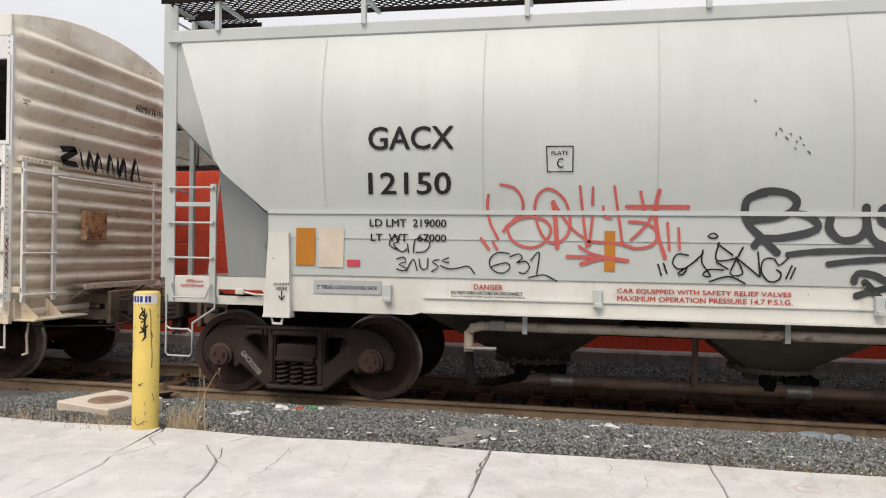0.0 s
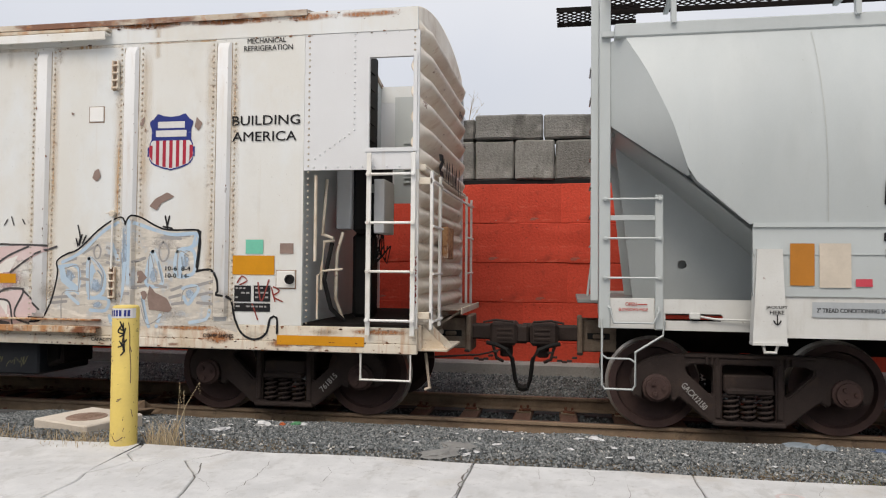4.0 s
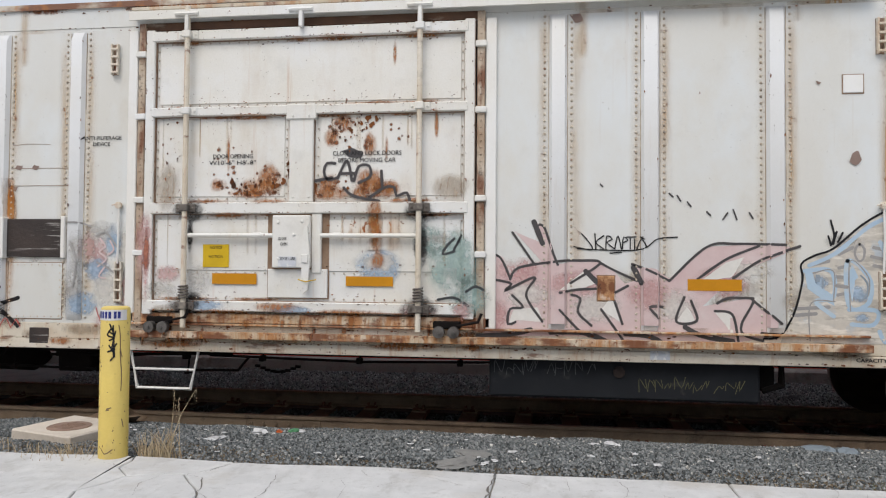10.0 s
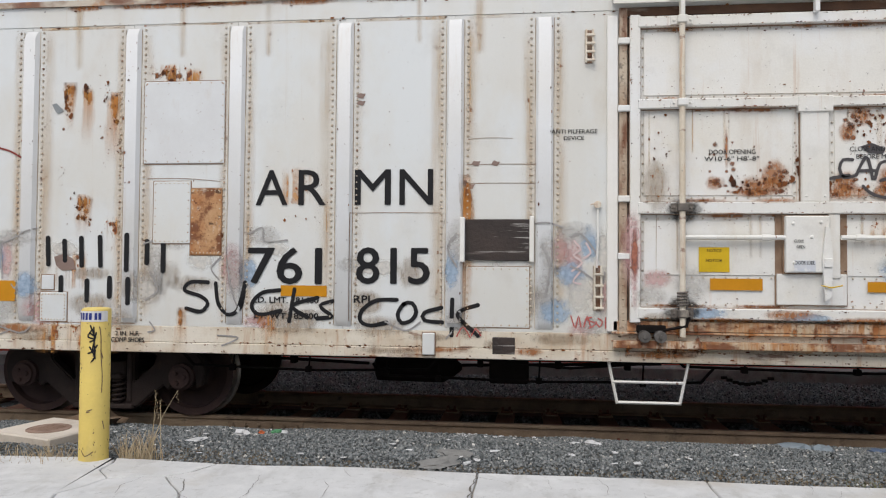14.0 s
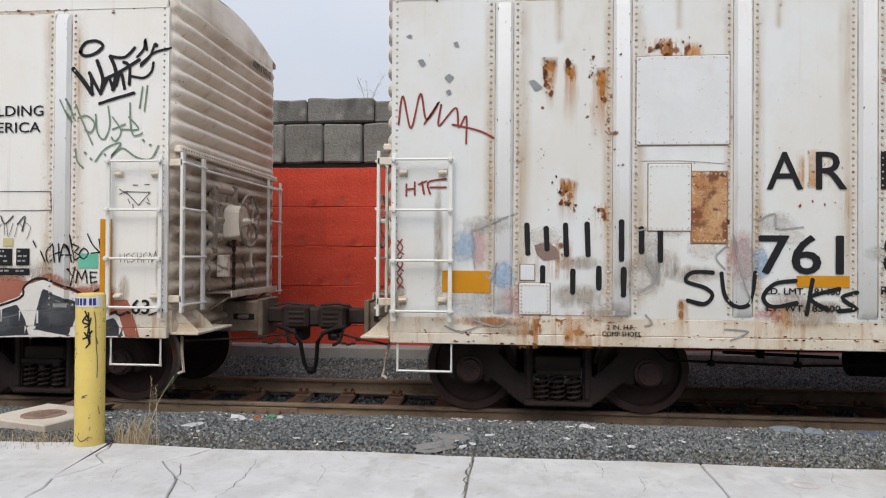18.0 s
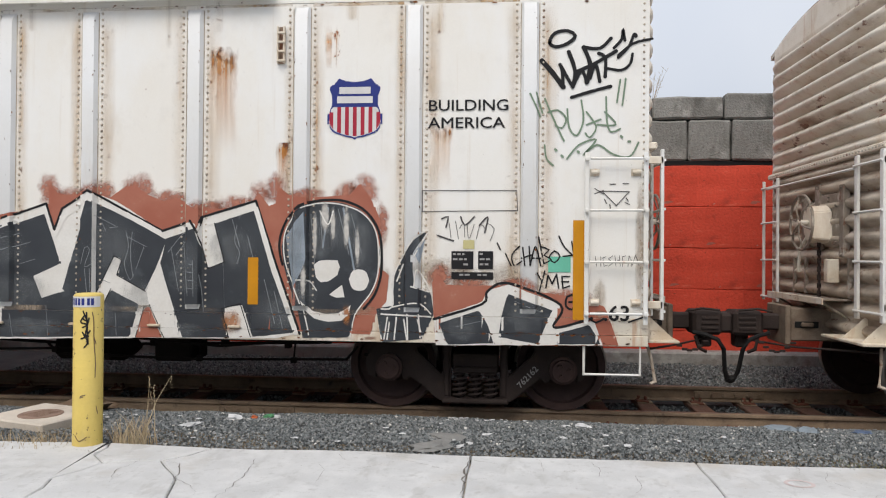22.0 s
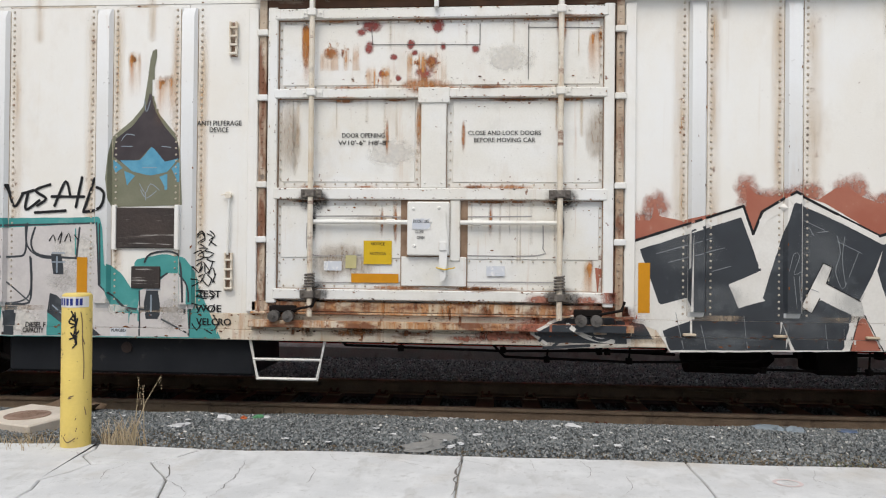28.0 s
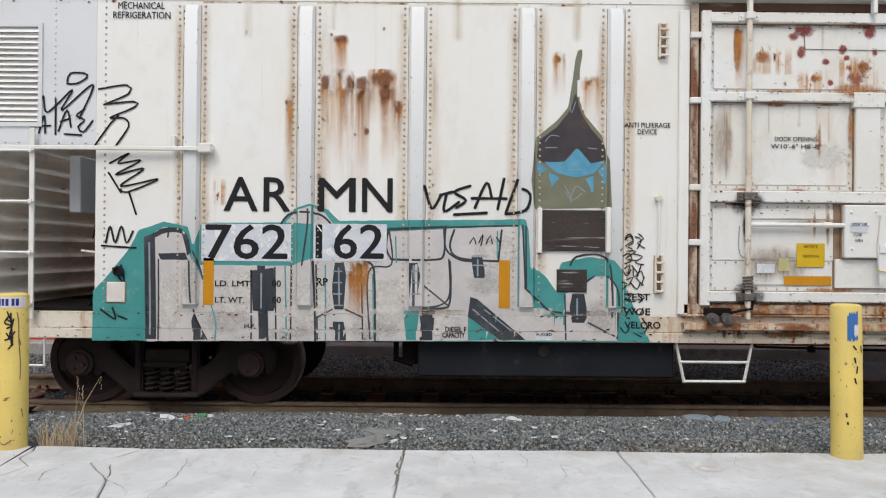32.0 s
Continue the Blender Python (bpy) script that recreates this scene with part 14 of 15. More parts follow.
    # belly: tank box, brake gear, pipes, and the folding step
    tx0, tx1, st0, st1 = (1.82, 4.30, -1.82, -1.09) if car is carA else (-4.51, -1.97, -1.98, -1.23)
    bm = bmw()
    bbox(bm, tx0, tx1, -1.42, -0.55, 0.40, 0.78, 0.02)
    tank = part("fuel_tank", bm, M_TANK, car, "dark grey box-shaped fuel tank")
    bm = bmw()
    cx = tx0 + 0.49 * (tx1 - tx0)
    lathe(bm, [(0.055, -1.42), (0.055, -1.44), (0.03, -1.445)], 14, (cx, 0, 0.66))
    part("filler_cap", bm, M_TRUCK, tank)
    rq = random.Random(tx0)
    for k, (xa, xb, mat, za) in enumerate(((tx0 + 0.05, tx0 + 0.42, M_CHALKGREY, 0.62), (tx0 + 0.55, tx0 + 0.98, M_CHALKGREY, 0.63), (tx0 + 1.4, tx0 + 2.3, M_CHALKYELLOW, 0.50))):
        if car is carB:
            break
        g = Paint(tank, on_tank, 1)
        x = xa
        while x < xb:
            h = rq.uniform(0.05, 0.13)
            g.line(0.006, [(x, za + rq.uniform(-0.02, 0.02)), (x + rq.uniform(0.0, 0.05), za + h), (x + rq.uniform(0.03, 0.08), za + rq.uniform(0, 0.05)), (x + rq.uniform(0.05, 0.1), za + h)])
            x += rq.uniform(0.07, 0.12)
        g.done("chalk_scrawl", mat, "thin chalk scrawl on a dark tank")
    bm = bmw()
    sgn = 1 if car is carA else -1
    ex = tx1 if sgn > 0 else tx0
    bbox(bm, *sorted((ex, ex + sgn * 0.16)), -1.3, -0.7, 0.50, 0.76, 0.015)
    tube(bm, [(ex + sgn * 0.22, -1.3, 0.80), (ex + sgn * 0.22, -1.3, 0.56), (ex + sgn * 0.05, -1.3, 0.50)], 0.03, 6)
    part("tank_bracket", bm, M_UNDER, car)
    bm = bmw()
    y = SIDE + 0.05
    tube(bm, [(st0, y, 0.78), (st0 + 0.08, y, 0.39), (st1 - 0.08, y, 0.39), (st1, y, 0.78)], 0.015, 6)
    tube(bm, [(st0 + 0.04, y, 0.58), (st1 - 0.04, y, 0.58)], 0.014, 6)
    part("door_step", bm, M_DOOR, car, "pale bent-bar step")
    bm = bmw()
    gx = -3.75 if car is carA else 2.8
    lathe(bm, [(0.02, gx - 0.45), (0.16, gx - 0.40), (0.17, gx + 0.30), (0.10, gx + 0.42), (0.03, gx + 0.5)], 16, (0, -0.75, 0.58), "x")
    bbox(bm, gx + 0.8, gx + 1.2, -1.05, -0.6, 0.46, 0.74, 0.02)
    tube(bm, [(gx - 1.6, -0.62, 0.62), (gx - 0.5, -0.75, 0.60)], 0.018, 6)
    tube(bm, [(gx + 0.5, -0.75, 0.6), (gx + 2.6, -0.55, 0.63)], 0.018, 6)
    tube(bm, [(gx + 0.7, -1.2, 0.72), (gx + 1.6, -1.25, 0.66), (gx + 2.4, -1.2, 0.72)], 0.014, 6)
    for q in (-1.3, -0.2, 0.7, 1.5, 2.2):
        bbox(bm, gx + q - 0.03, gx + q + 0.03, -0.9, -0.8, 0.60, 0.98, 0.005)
    part("brake_gear", bm, M_UNDER, car, "near-black brake cylinder with rods and pipes")
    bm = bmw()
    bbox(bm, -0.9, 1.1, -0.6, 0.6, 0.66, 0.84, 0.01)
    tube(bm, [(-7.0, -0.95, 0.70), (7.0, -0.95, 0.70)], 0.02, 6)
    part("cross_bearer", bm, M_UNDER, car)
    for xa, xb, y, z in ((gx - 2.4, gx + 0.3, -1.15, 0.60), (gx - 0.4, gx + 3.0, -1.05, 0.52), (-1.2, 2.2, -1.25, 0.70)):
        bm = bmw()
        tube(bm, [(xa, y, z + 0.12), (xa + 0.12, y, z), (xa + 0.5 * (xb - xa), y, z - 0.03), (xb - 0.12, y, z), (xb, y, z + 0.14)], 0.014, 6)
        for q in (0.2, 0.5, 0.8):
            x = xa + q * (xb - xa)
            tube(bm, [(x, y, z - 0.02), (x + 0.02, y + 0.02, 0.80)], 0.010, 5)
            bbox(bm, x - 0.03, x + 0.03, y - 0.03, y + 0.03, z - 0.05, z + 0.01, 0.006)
        part("brake_rod", bm, M_UNDER, car, "near-black brake rod on hangers")
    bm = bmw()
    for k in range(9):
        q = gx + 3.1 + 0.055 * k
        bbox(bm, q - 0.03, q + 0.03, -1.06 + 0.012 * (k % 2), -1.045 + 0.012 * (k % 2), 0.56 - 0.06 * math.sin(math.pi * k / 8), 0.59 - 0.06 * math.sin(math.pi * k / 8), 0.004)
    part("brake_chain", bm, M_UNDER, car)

# machinery end of car B: louvres in the window, a grab rail along the seam
bm = bmw()
bbox(bm, -8.62, -6.48, SIDE - 0.09, SIDE - 0.05, 2.59, 2.63, 0.006)
bbox(bm, -6.62, -6.50, SIDE - 0.11, SIDE - 0.002, 2.57, 2.66, 0.008)
bbox(bm, -6.90, -6.86, SIDE - 0.07, SIDE - 0.002, 2.62, 2.74, 0.008)
part("long_grab_rail", bm, M_DOOR, carB, "long white grab rail")
for k in range(17):
    bm = bmw()
    z = 2.87 + 0.054 * k
    v = [bm.verts.new(p) for p in ((-8.68, SIDE - 0.02, z), (-8.20, SIDE - 0.02, z), (-8.20, SIDE + 0.02, z + 0.05), (-8.68, SIDE + 0.02, z + 0.05), (-8.68, SIDE - 0.015, z + 0.008), (-8.20, SIDE - 0.015, z + 0.008), (-8.20, SIDE + 0.025, z + 0.058), (-8.68, SIDE + 0.025, z + 0.058))]
    for f in ((0, 1, 2, 3), (7, 6, 5, 4), (0, 4, 5, 1), (3, 2, 6, 7), (0, 3, 7, 4), (1, 5, 6, 2)):
        bm.faces.new([v[i] for i in f])
    part("louvre", bm, M_WHITE, carB)

# rivet lines on the upper machinery panels, round sockets
for car, e1, s in ((carA, -6.33 - CA, 1), (carB, -43.33 - CB, -1)):
    seam = e1 - s * 1.17
    bm = bmw()
    for k in range(17):
        dome(bm, seam + s * 0.49, SIDE, 3.05 + 0.062 * k, 0.012)
    for k in range(1, 9):
        dome(bm, seam + s * (0.49 - 0.052 * k), SIDE, 3.05 - 0.036 * k, 0.012)
    for k in range(8):
        dome(bm, seam + s * (0.06 + 0.13 * k), SIDE, 2.67, 0.012)
    tagged(part("panel_rivets", bm, M_COOLWHITE, car), kind="stuff")
    bm = bmw()
    sx, sz = (seam - s * 0.174, 1.51) if s > 0 else (seam - s * 0.155, 1.425)
    lathe(bm, [(0.05, SIDE - 0.02), (0.05, SIDE - 0.05), (0.036, SIDE - 0.055), (0.03, SIDE - 0.035), (0.002, SIDE - 0.035)], 16, (sx, 0, sz))
    part("socket", bm, M_BLACK, car, "black round power socket")
def flat(x, z):
    return 0.0


flat.cuts, flat.zcuts, flat.gap = [], [], 0.0
for car, s, panels in ((carA, S_A, ((6.707, 6.892, 1.271, 1.439), (6.924, 7.107, 1.275, 1.442), (6.709, 7.107, 1.171, 1.256))), (carB, S_B, ((6.804, 7.014, 1.480, 1.651), (7.059, 7.202, 1.482, 1.653), (6.805, 7.203, 1.383, 1.452)))):
    rq = random.Random(4)
    for x0, x1, z0, z1 in panels:
        g = Paint(car, s, 8.2)
        rows = 3 if z1 - z0 > 0.1 else 1
        for k in range(rows):
            z = z1 - (k + 0.75) * (z1 - z0) / (rows + 0.5)
            x = x0 + 0.015
            while x < x1 - 0.05:
                w = rq.uniform(0.02, 0.05)
                if rq.random() < 0.7:
                    g.rect(x, x + w, z, z + 0.018)
                x += w + 0.014
        tagged(made("stencil_bars", g.v, g.f, M_GREYLINE, car, "rows of small pale stencil marks"), "rows of small pale stencil marks", kind="stuff")
def on_track(x, z):
    """The lower door tracks, their steps included."""
    for a, b, d in ((0.91, 0.978, 0.1055), (1.035, 1.055, 0.0555), (1.06, 1.155, 0.0455)):
        if a < z < b:
            return SIDE - d
    return SIDE - 0.0125


on_track.cuts, on_track.zcuts, on_track.gap = [], [0.91, 0.978, 1.035, 1.055, 1.06, 1.155], 0.0012
for x, z, rx, rz in ((1.35, 1.02, 0.55, 0.18), (0.95, 0.94, 0.55, 0.12), (1.55, 1.12, 0.25, 0.12), (0.55, 0.88, 0.35, 0.07)):
    puff(carB, on_track, x, z, rx, rz, M_REDMIST, 1.5, "overspray", "brick red overspray")
for car, sd in ((carA, 31), (carB, 32)):
    rz = random.Random(sd)
    for k in range(22):
        x = rz.uniform(-1.7, 1.7)
        puff(car, on_track, x, rz.uniform(0.86, 1.12), rz.uniform(0.015, 0.05), rz.uniform(0.05, 0.12), (M_RUSTMIST, M_RUSTSPOT)[k % 2], 1.2, "rust_run", "orange rust run")
for x, z, rx, rz in ((1.50, 1.42, 0.05, 0.38), (1.50, 1.30, 0.05, 0.22), (1.30, 1.23, 0.26, 0.05)):
    puff(doorB, on_bars, x, z, rx, rz, M_REDMIST, 1.2, "overspray", "brick red overspray")
g = Paint(carB, on_track, 3)
g.fill([(0.77, 0.89), (0.95, 0.99), (1.13, 1.05), (1.49, 1.05), (1.65, 1.00), (1.65, 0.80), (0.90, 0.80)])
g.done("graffiti_letters", M_SLATE, "slate-black sprayed letter block")
g = Paint(carB, on_track, 4)
g.line(0.03, [(0.76, 0.89), (0.95, 0.995), (1.13, 1.05), (1.40, 1.06)])
g.line(0.03, [(0.76, 0.89), (0.83, 0.84), (0.90, 0.79)])
g.line(0.045, [(1.10, 0.97), (1.28, 0.86), (1.52, 0.82)])
g.done("graffiti_edge", M_CHALK, "chalk-white edge of the letter block")
# ladder-like card holders on the sides, some with a pull rod above them
def card_holder(car, s, x, z0, z1, rod=0.0):
    y = min(s(x - 0.04, z0), s(x + 0.04, z0))
    bm = bmw()
    bbox(bm, x - 0.042, x + 0.030, y - 0.012, y + 0.004, z0, z1, 0.003)
    holder = part("card_holder", bm, M_HOLDER, car, "rusty steel card holder")
    for q in (-0.040, 0.022):
        bm = bmw()
        bbox(bm, x + q, x + q + 0.018, y - 0.045, y - 0.008, z0, z1, 0.004)
        part("holder_stile", bm, M_SIDESILL, holder)
    for k in range(4):
        z = z0 + (z1 - z0) * (k + 0.12) / 4
        bm = bmw()
        bbox(bm, x - 0.03, x + 0.050, y - 0.062, y - 0.040, z, z + 0.022, 0.004)
        part("lug", bm, M_SIDESILL, holder)
    if rod:
        bm = bmw()
        tube(bm, [(x - 0.01, y - 0.03, z1 - 0.02), (x, y - 0.04, (z1 + rod) / 2), (x - 0.002, y - 0.03, rod)], 0.011, 7)
        part("pull_rod", bm, M_DOOR, holder, "white pull rod")
        bm = bmw()
        lathe(bm, [(0.008, y - 0.055), (0.034, y - 0.05), (0.034, y - 0.02), (0.02, y + 0.002)], 12, (x - 0.005, 0, rod))
        tube(bm, [(x - 0.07, y - 0.05, rod), (x + 0.02, y - 0.05, rod + 0.015)], 0.006, 5)
        part("rod_eye", bm, M_SIDESILL, holder)


M_HOLDER = surf("rusted_holder_back", (0.30, 0.22, 0.16), (0.20, 0.12, 0.08), 8, 0.75, 0, 40, 0.1, 0.25, [(RUST, 7, 0.5, 0.6, 0.8, None), ((0.55, 0.50, 0.44), 6, 0.58, 0.66, 0.7, None)])
card_holder(carB, S_B, 5.125, 3.47, 3.83)
card_holder(carB, S_B, -2.151, 3.537, 3.872)
card_holder(carB, S_B, -2.177, 1.250, 1.62, 2.18)
card_holder(carA, S_A, 5.290, 3.549, 3.873)
card_holder(carA, S_A, 5.296, 1.277, 1.62, 2.20)
card_holder(carA, S_A, -2.005, 3.565, 3.879)
card_holder(carA, S_A, -1.925, 1.245, 1.66, 2.23)
# seams of the let-in sheets
g = Paint(carA, S_A, 2)
for z in (2.617, 2.436):
    g.line(0.006, [(-3.155, z), (-2.85, z + 0.003), (-2.50, z)])
g.line(0.005, [(-3.14, 2.86), (-2.95, 2.872), (-2.72, 2.865)])
g.line(0.006, [(-4.28, 2.155), (-3.85, 2.158), (-3.39, 2.155)])
g.line(0.005, [(-3.39, 2.155), (-3.388, 1.7), (-3.39, 1.10)])
g.line(0.005, [(-4.28, 2.155), (-4.282, 1.7), (-4.28, 1.10)])
g.line(0.006, [(-6.36, 2.50), (-5.98, 2.50), (-5.60, 2.47)])
g.line(0.006, [(-7.48, 1.05), (-6.9, 1.055), (-6.47, 1.05)])
g.done("sheet_seam", M_EDGE, "thin rusty seam")
g = Paint(carA, S_A, 4)
for x, z in ((-3.07, 2.63), (-2.88, 2.625), (-3.12, 2.41), (-3.14, 2.22), (-4.19, 3.30), (-4.19, 3.23)):
    g.fill([(x - 0.045, z - 0.01), (x - 0.015, z + 0.03), (x + 0.01, z + 0.015), (x + 0.045, z + 0.02), (x + 0.03, z - 0.03), (x - 0.01, z - 0.025)])
g.done("primer_chips", M_PRIMER, "flaked brown bare patches")


for car, s, x in ((carB, S_B, 8.40), (carA, S_A, -8.42)):
    for k, (dx, z, rx, rz) in enumerate(((0.17, 1.65, 0.06, 0.80), (-0.2, 1.2, 0.08, 0.25))):
        puff(car, s, x + dx, z, rx, rz, M_SOOTMIST, 0.3 + 0.2 * k, "grime_film", "thin brown grime film")


def rust_specks(parent, s, spots, seed):
    """Scattered flecks of dark rust round a few centres (x, z, spread in x, in z, count, size)."""
    r, v, f = random.Random(seed), [], []
    for x0, z0, sx, sz, count, size in spots:
        for k in range(count):
            x, z = x0 + r.gauss(0, sx), z0 + r.gauss(0, sz)
            q = 0.72 * size * r.choice((0.25, 0.3, 0.4, 0.5, 0.7, 1.0, 1.6)) * r.uniform(0.7, 1.3)
            n, a0, st = len(v), r.uniform(0, 6), r.uniform(0.8, 1.8)
            y = s(x, z) - s.gap - 0.0042 - 0.0003 * (k % 7)
            for j in range(8):
                a = a0 + 6.283 * j / 8
                w = q * r.uniform(0.4, 1.2)
                v.append((x + w * math.cos(a), y, z + st * w * math.sin(a)))
            f.append(tuple(range(n, n + 8)))
    tagged(made("rust_specks", v, f, M_CHIP, parent, "dark rust flecks"), "dark rust flecks", kind="stuff")


rust_specks(carA, S_A, ((-7.23, 3.38, 0.02, 0.06, 16, 0.022), (-7.22, 3.20, 0.03, 0.06, 16, 0.020), (-7.02, 3.37, 0.015, 0.05, 10, 0.022), (-6.80, 3.36, 0.015, 0.06, 12, 0.022),
                        (-6.72, 3.22, 0.02, 0.07, 10, 0.018), (-6.66, 2.80, 0.02, 0.05, 8, 0.018), (-6.58, 2.60, 0.02, 0.10, 6, 0.012), (-6.80, 2.85, 0.03, 0.2, 8, 0.010), (-7.08, 2.22, 0.04, 0.07, 22, 0.022), (-7.02, 2.10, 0.05, 0.05, 12, 0.018),
                        (-7.28, 2.55, 0.03, 0.10, 16, 0.010), (-6.75, 2.03, 0.05, 0.05, 12, 0.014), (-6.55, 3.45, 0.01, 0.15, 8, 0.012), (-7.0, 2.7, 0.25, 0.6, 40, 0.006),
                        (-6.15, 3.56, 0.09, 0.035, 26, 0.020), (-5.95, 3.55, 0.06, 0.05, 10, 0.016), (-6.3, 3.7, 0.1, 0.15, 12, 0.007), (-4.95, 2.48, 0.04, 0.08, 5, 0.010), (-4.75, 2.13, 0.18, 0.06, 14, 0.011),
                        (-5.74, 2.12, 0.05, 0.08, 16, 0.030), (-5.72, 1.85, 0.06, 0.05, 12, 0.020), (-5.74, 2.30, 0.07, 0.04, 12, 0.014), (-5.1, 1.95, 0.3, 0.3, 24, 0.005), (-4.0, 2.9, 0.4, 0.5, 24, 0.005)), 61)
rust_specks(doorA, on_door, ((-0.05, 2.52, 0.07, 0.07, 40, 0.026), (0.02, 2.42, 0.05, 0.05, 30, 0.028), (-0.25, 2.42, 0.12, 0.03, 34, 0.018), (-0.62, 2.42, 0.06, 0.05, 26, 0.020), (-0.45, 2.40, 0.10, 0.03, 14, 0.012), (-0.10, 2.70, 0.08, 0.05, 12, 0.009),
                             (0.62, 3.00, 0.06, 0.06, 26, 0.022), (0.52, 2.88, 0.05, 0.06, 18, 0.018), (0.40, 2.75, 0.05, 0.08, 16, 0.012), (-0.7, 2.75, 0.3, 0.2, 26, 0.006), (0.45, 2.42, 0.15, 0.05, 22, 0.014), (-1.35, 2.7, 0.06, 0.25, 40, 0.009)), 62)
puff(doorA, on_bars, -1.60, 1.66, 0.045, 0.50, M_ROSEMIST, 1.2, "overspray", "faded pink overspray")
puff(doorA, on_bars, -1.60, 1.75, 0.04, 0.25, M_REDMIST, 1.4, "overspray", "faded red overspray")
# numbers on the end wall, on the side frames, and a red mark at the corner
for body, z0, z1, y0, y1 in (("ARMN 761815", 3.62, 3.72, 0.62, 1.36), ("CAPY", 3.30, 3.34, 0.95, 1.25)):
    for ob in words(carA, flat, body, y0, y1, z0, z1, M_INK, 0.03):
        ob.matrix_basis = pose(-6.33 - CA + 0.072, 0, 0, 0, 0, 90)
for ob in words(carB, flat, "ARMN 762162", 0.47, 1.16, 4.00, 4.10, M_INK, 0.03):
    ob.matrix_basis = pose(-25.95 - CB + 0.094, 0, 0, 0, 0, 90)
for car, body, bx, tilt, x0, x1 in ((carH, "GACX12150", -6.575, 47, -0.68, -0.36), (carA, "761815", 7.07, -47, 0.40, 0.64), (carB, "762162", 7.02, -47, 0.40, 0.66)):
    for ob in words(car, flat, body, -0.5 * (x1 - x0), 0.5 * (x1 - x0), -0.03, 0.03, M_GREYLINE, 0.03):
        ob.matrix_basis = pose(bx + (x0 + x1) / 2, -1.079, 0.385, 0, tilt, 0)
g = Paint(carA, S_A, 8)
for z in (1.36, 1.52, 1.68):
    g.line(0.014, [(8.655, z - 0.07), (8.61, z + 0.01), (8.655, z + 0.07)])
    g.line(0.014, [(8.60, z - 0.06), (8.655, z), (8.61, z + 0.08)])
    g.line(0.014, [(-8.64, z - 0.07), (-8.59, z + 0.01), (-8.64, z + 0.07)])
    g.line(0.014, [(-8.585, z - 0.06), (-8.645, z), (-8.60, z + 0.08)])
g.done("graffiti_tag", M_REDSPRAY2, "dull red zigzag marks")
# end wall of car A: vent plate, grime-edged tag
e = -6.33 - CA
bm = bmw()
bbox(bm, e + 0.05, e + 0.12, -0.45, -0.02, 1.75, 2.12, 0.01)
part("vent_plate", bm, M_RUSTPLATE, carA, "rusty brown vent plate")
v, f = [], []
for k, pts in enumerate(([(-0.9, 2.86), (-0.62, 2.88), (-0.88, 2.72), (-0.6, 2.70)], [(-0.55, 2.88), (-0.5, 2.66)], [(-0.42, 2.68), (-0.36, 2.88), (-0.28, 2.66), (-0.2, 2.88), (-0.12, 2.66)], [(-0.02, 2.66), (0.04, 2.9), (0.12, 2.64)], [(0.2, 2.88), (0.22, 2.64), (0.34, 2.88), (0.38, 2.62)], [(0.5, 2.6), (0.6, 2.9), (0.7, 2.6)])):
    for i, (y, z) in enumerate(spline(pts)):
        v += [(e + 0.088, y, z + 0.034), (e + 0.088, y + 0.05, z - 0.034)]
        if i:
            n = len(v)
            f.append((n - 4, n - 3, n - 1, n - 2))
made("end_tag", v, f, M_INK, carA, "black scrawl on the end wall")


M_PRIMER2 = surf("brown_rust_and_soil", (0.14, 0.085, 0.05), (0.2, 0.14, 0.09), 9, 0.9, 0, 50, 0.3, 0.3)
M_BLUEPAPER = plain("blue_paper", (0.05, 0.16, 0.42), 0.5)
M_GREYP = plain("grey_blue_plastic", (0.22, 0.26, 0.29), 0.4)
M_PAD2 = surf("grey_concrete_lump", (0.24, 0.235, 0.22), (0.17, 0.168, 0.16), 6, 0.9, 0, 60, 0.3, 0.25)
M_PINKRING = plain("faint_pink_chalk", (0.60, 0.50, 0.48), 0.8)


# ---- loose ballast: stones too many to count ----
def stones(name, count, spots, size, mat, label, seed):
    """Small angular stones strewn over spots (x0, x1, y0, y1), on the ballast."""
    r = np.random.RandomState(seed)
    base = np.array([(1, 1, 1), (1, -1, -1), (-1, 1, -1), (-1, -1, 1), (1.2, 0, 0), (-1.2, 0, 0), (0, 1.2, 0), (0, -1.2, 0), (0, 0, 1.2), (0, 0, -1.2)]) * 0.55
    hull = bmw()
    for p in base:
        hull.verts.new(p)
    bmesh.ops.convex_hull(hull, input=hull.verts[:])
    hull.verts.index_update()
    vs = np.array([v.co for v in hull.verts])
    fs = [[v.index for v in f.verts] for f in hull.faces]
    hull.free()
    area = np.array([(b - a) * (d - c) for a, b, c, d in spots])
    pick = r.choice(len(spots), count, p=area / area.sum())
    verts, faces = [], []
    for i in range(count):
        a, b, c, d = spots[pick[i]]
        x, y = r.uniform(a, b), r.uniform(c, d)
        s = size * r.uniform(0.55, 1.3)
        q = Euler(r.uniform(0, 6.28, 3)).to_matrix()
        k = vs * (s * r.uniform(0.6, 1.15, 3)) * r.uniform(0.85, 1.15, vs.shape)
        k = k @ np.array(q).T
        z = gz(y) + 0.02 * noise.noise((x * 1.7, y * 1.7, 0)) + s * 0.15 + 0.006
        if mat is M_STONED and abs((x - 0.11 + 0.31) % 0.62 - 0.31) < 0.13:
            continue
        n = len(verts)
        verts += [(x + p[0], y + p[1], z + p[2]) for p in k]
        faces += [[n + j for j in f] for f in fs]
    return tagged(made(name, verts, faces, mat), label, "gravel", kind="stuff")


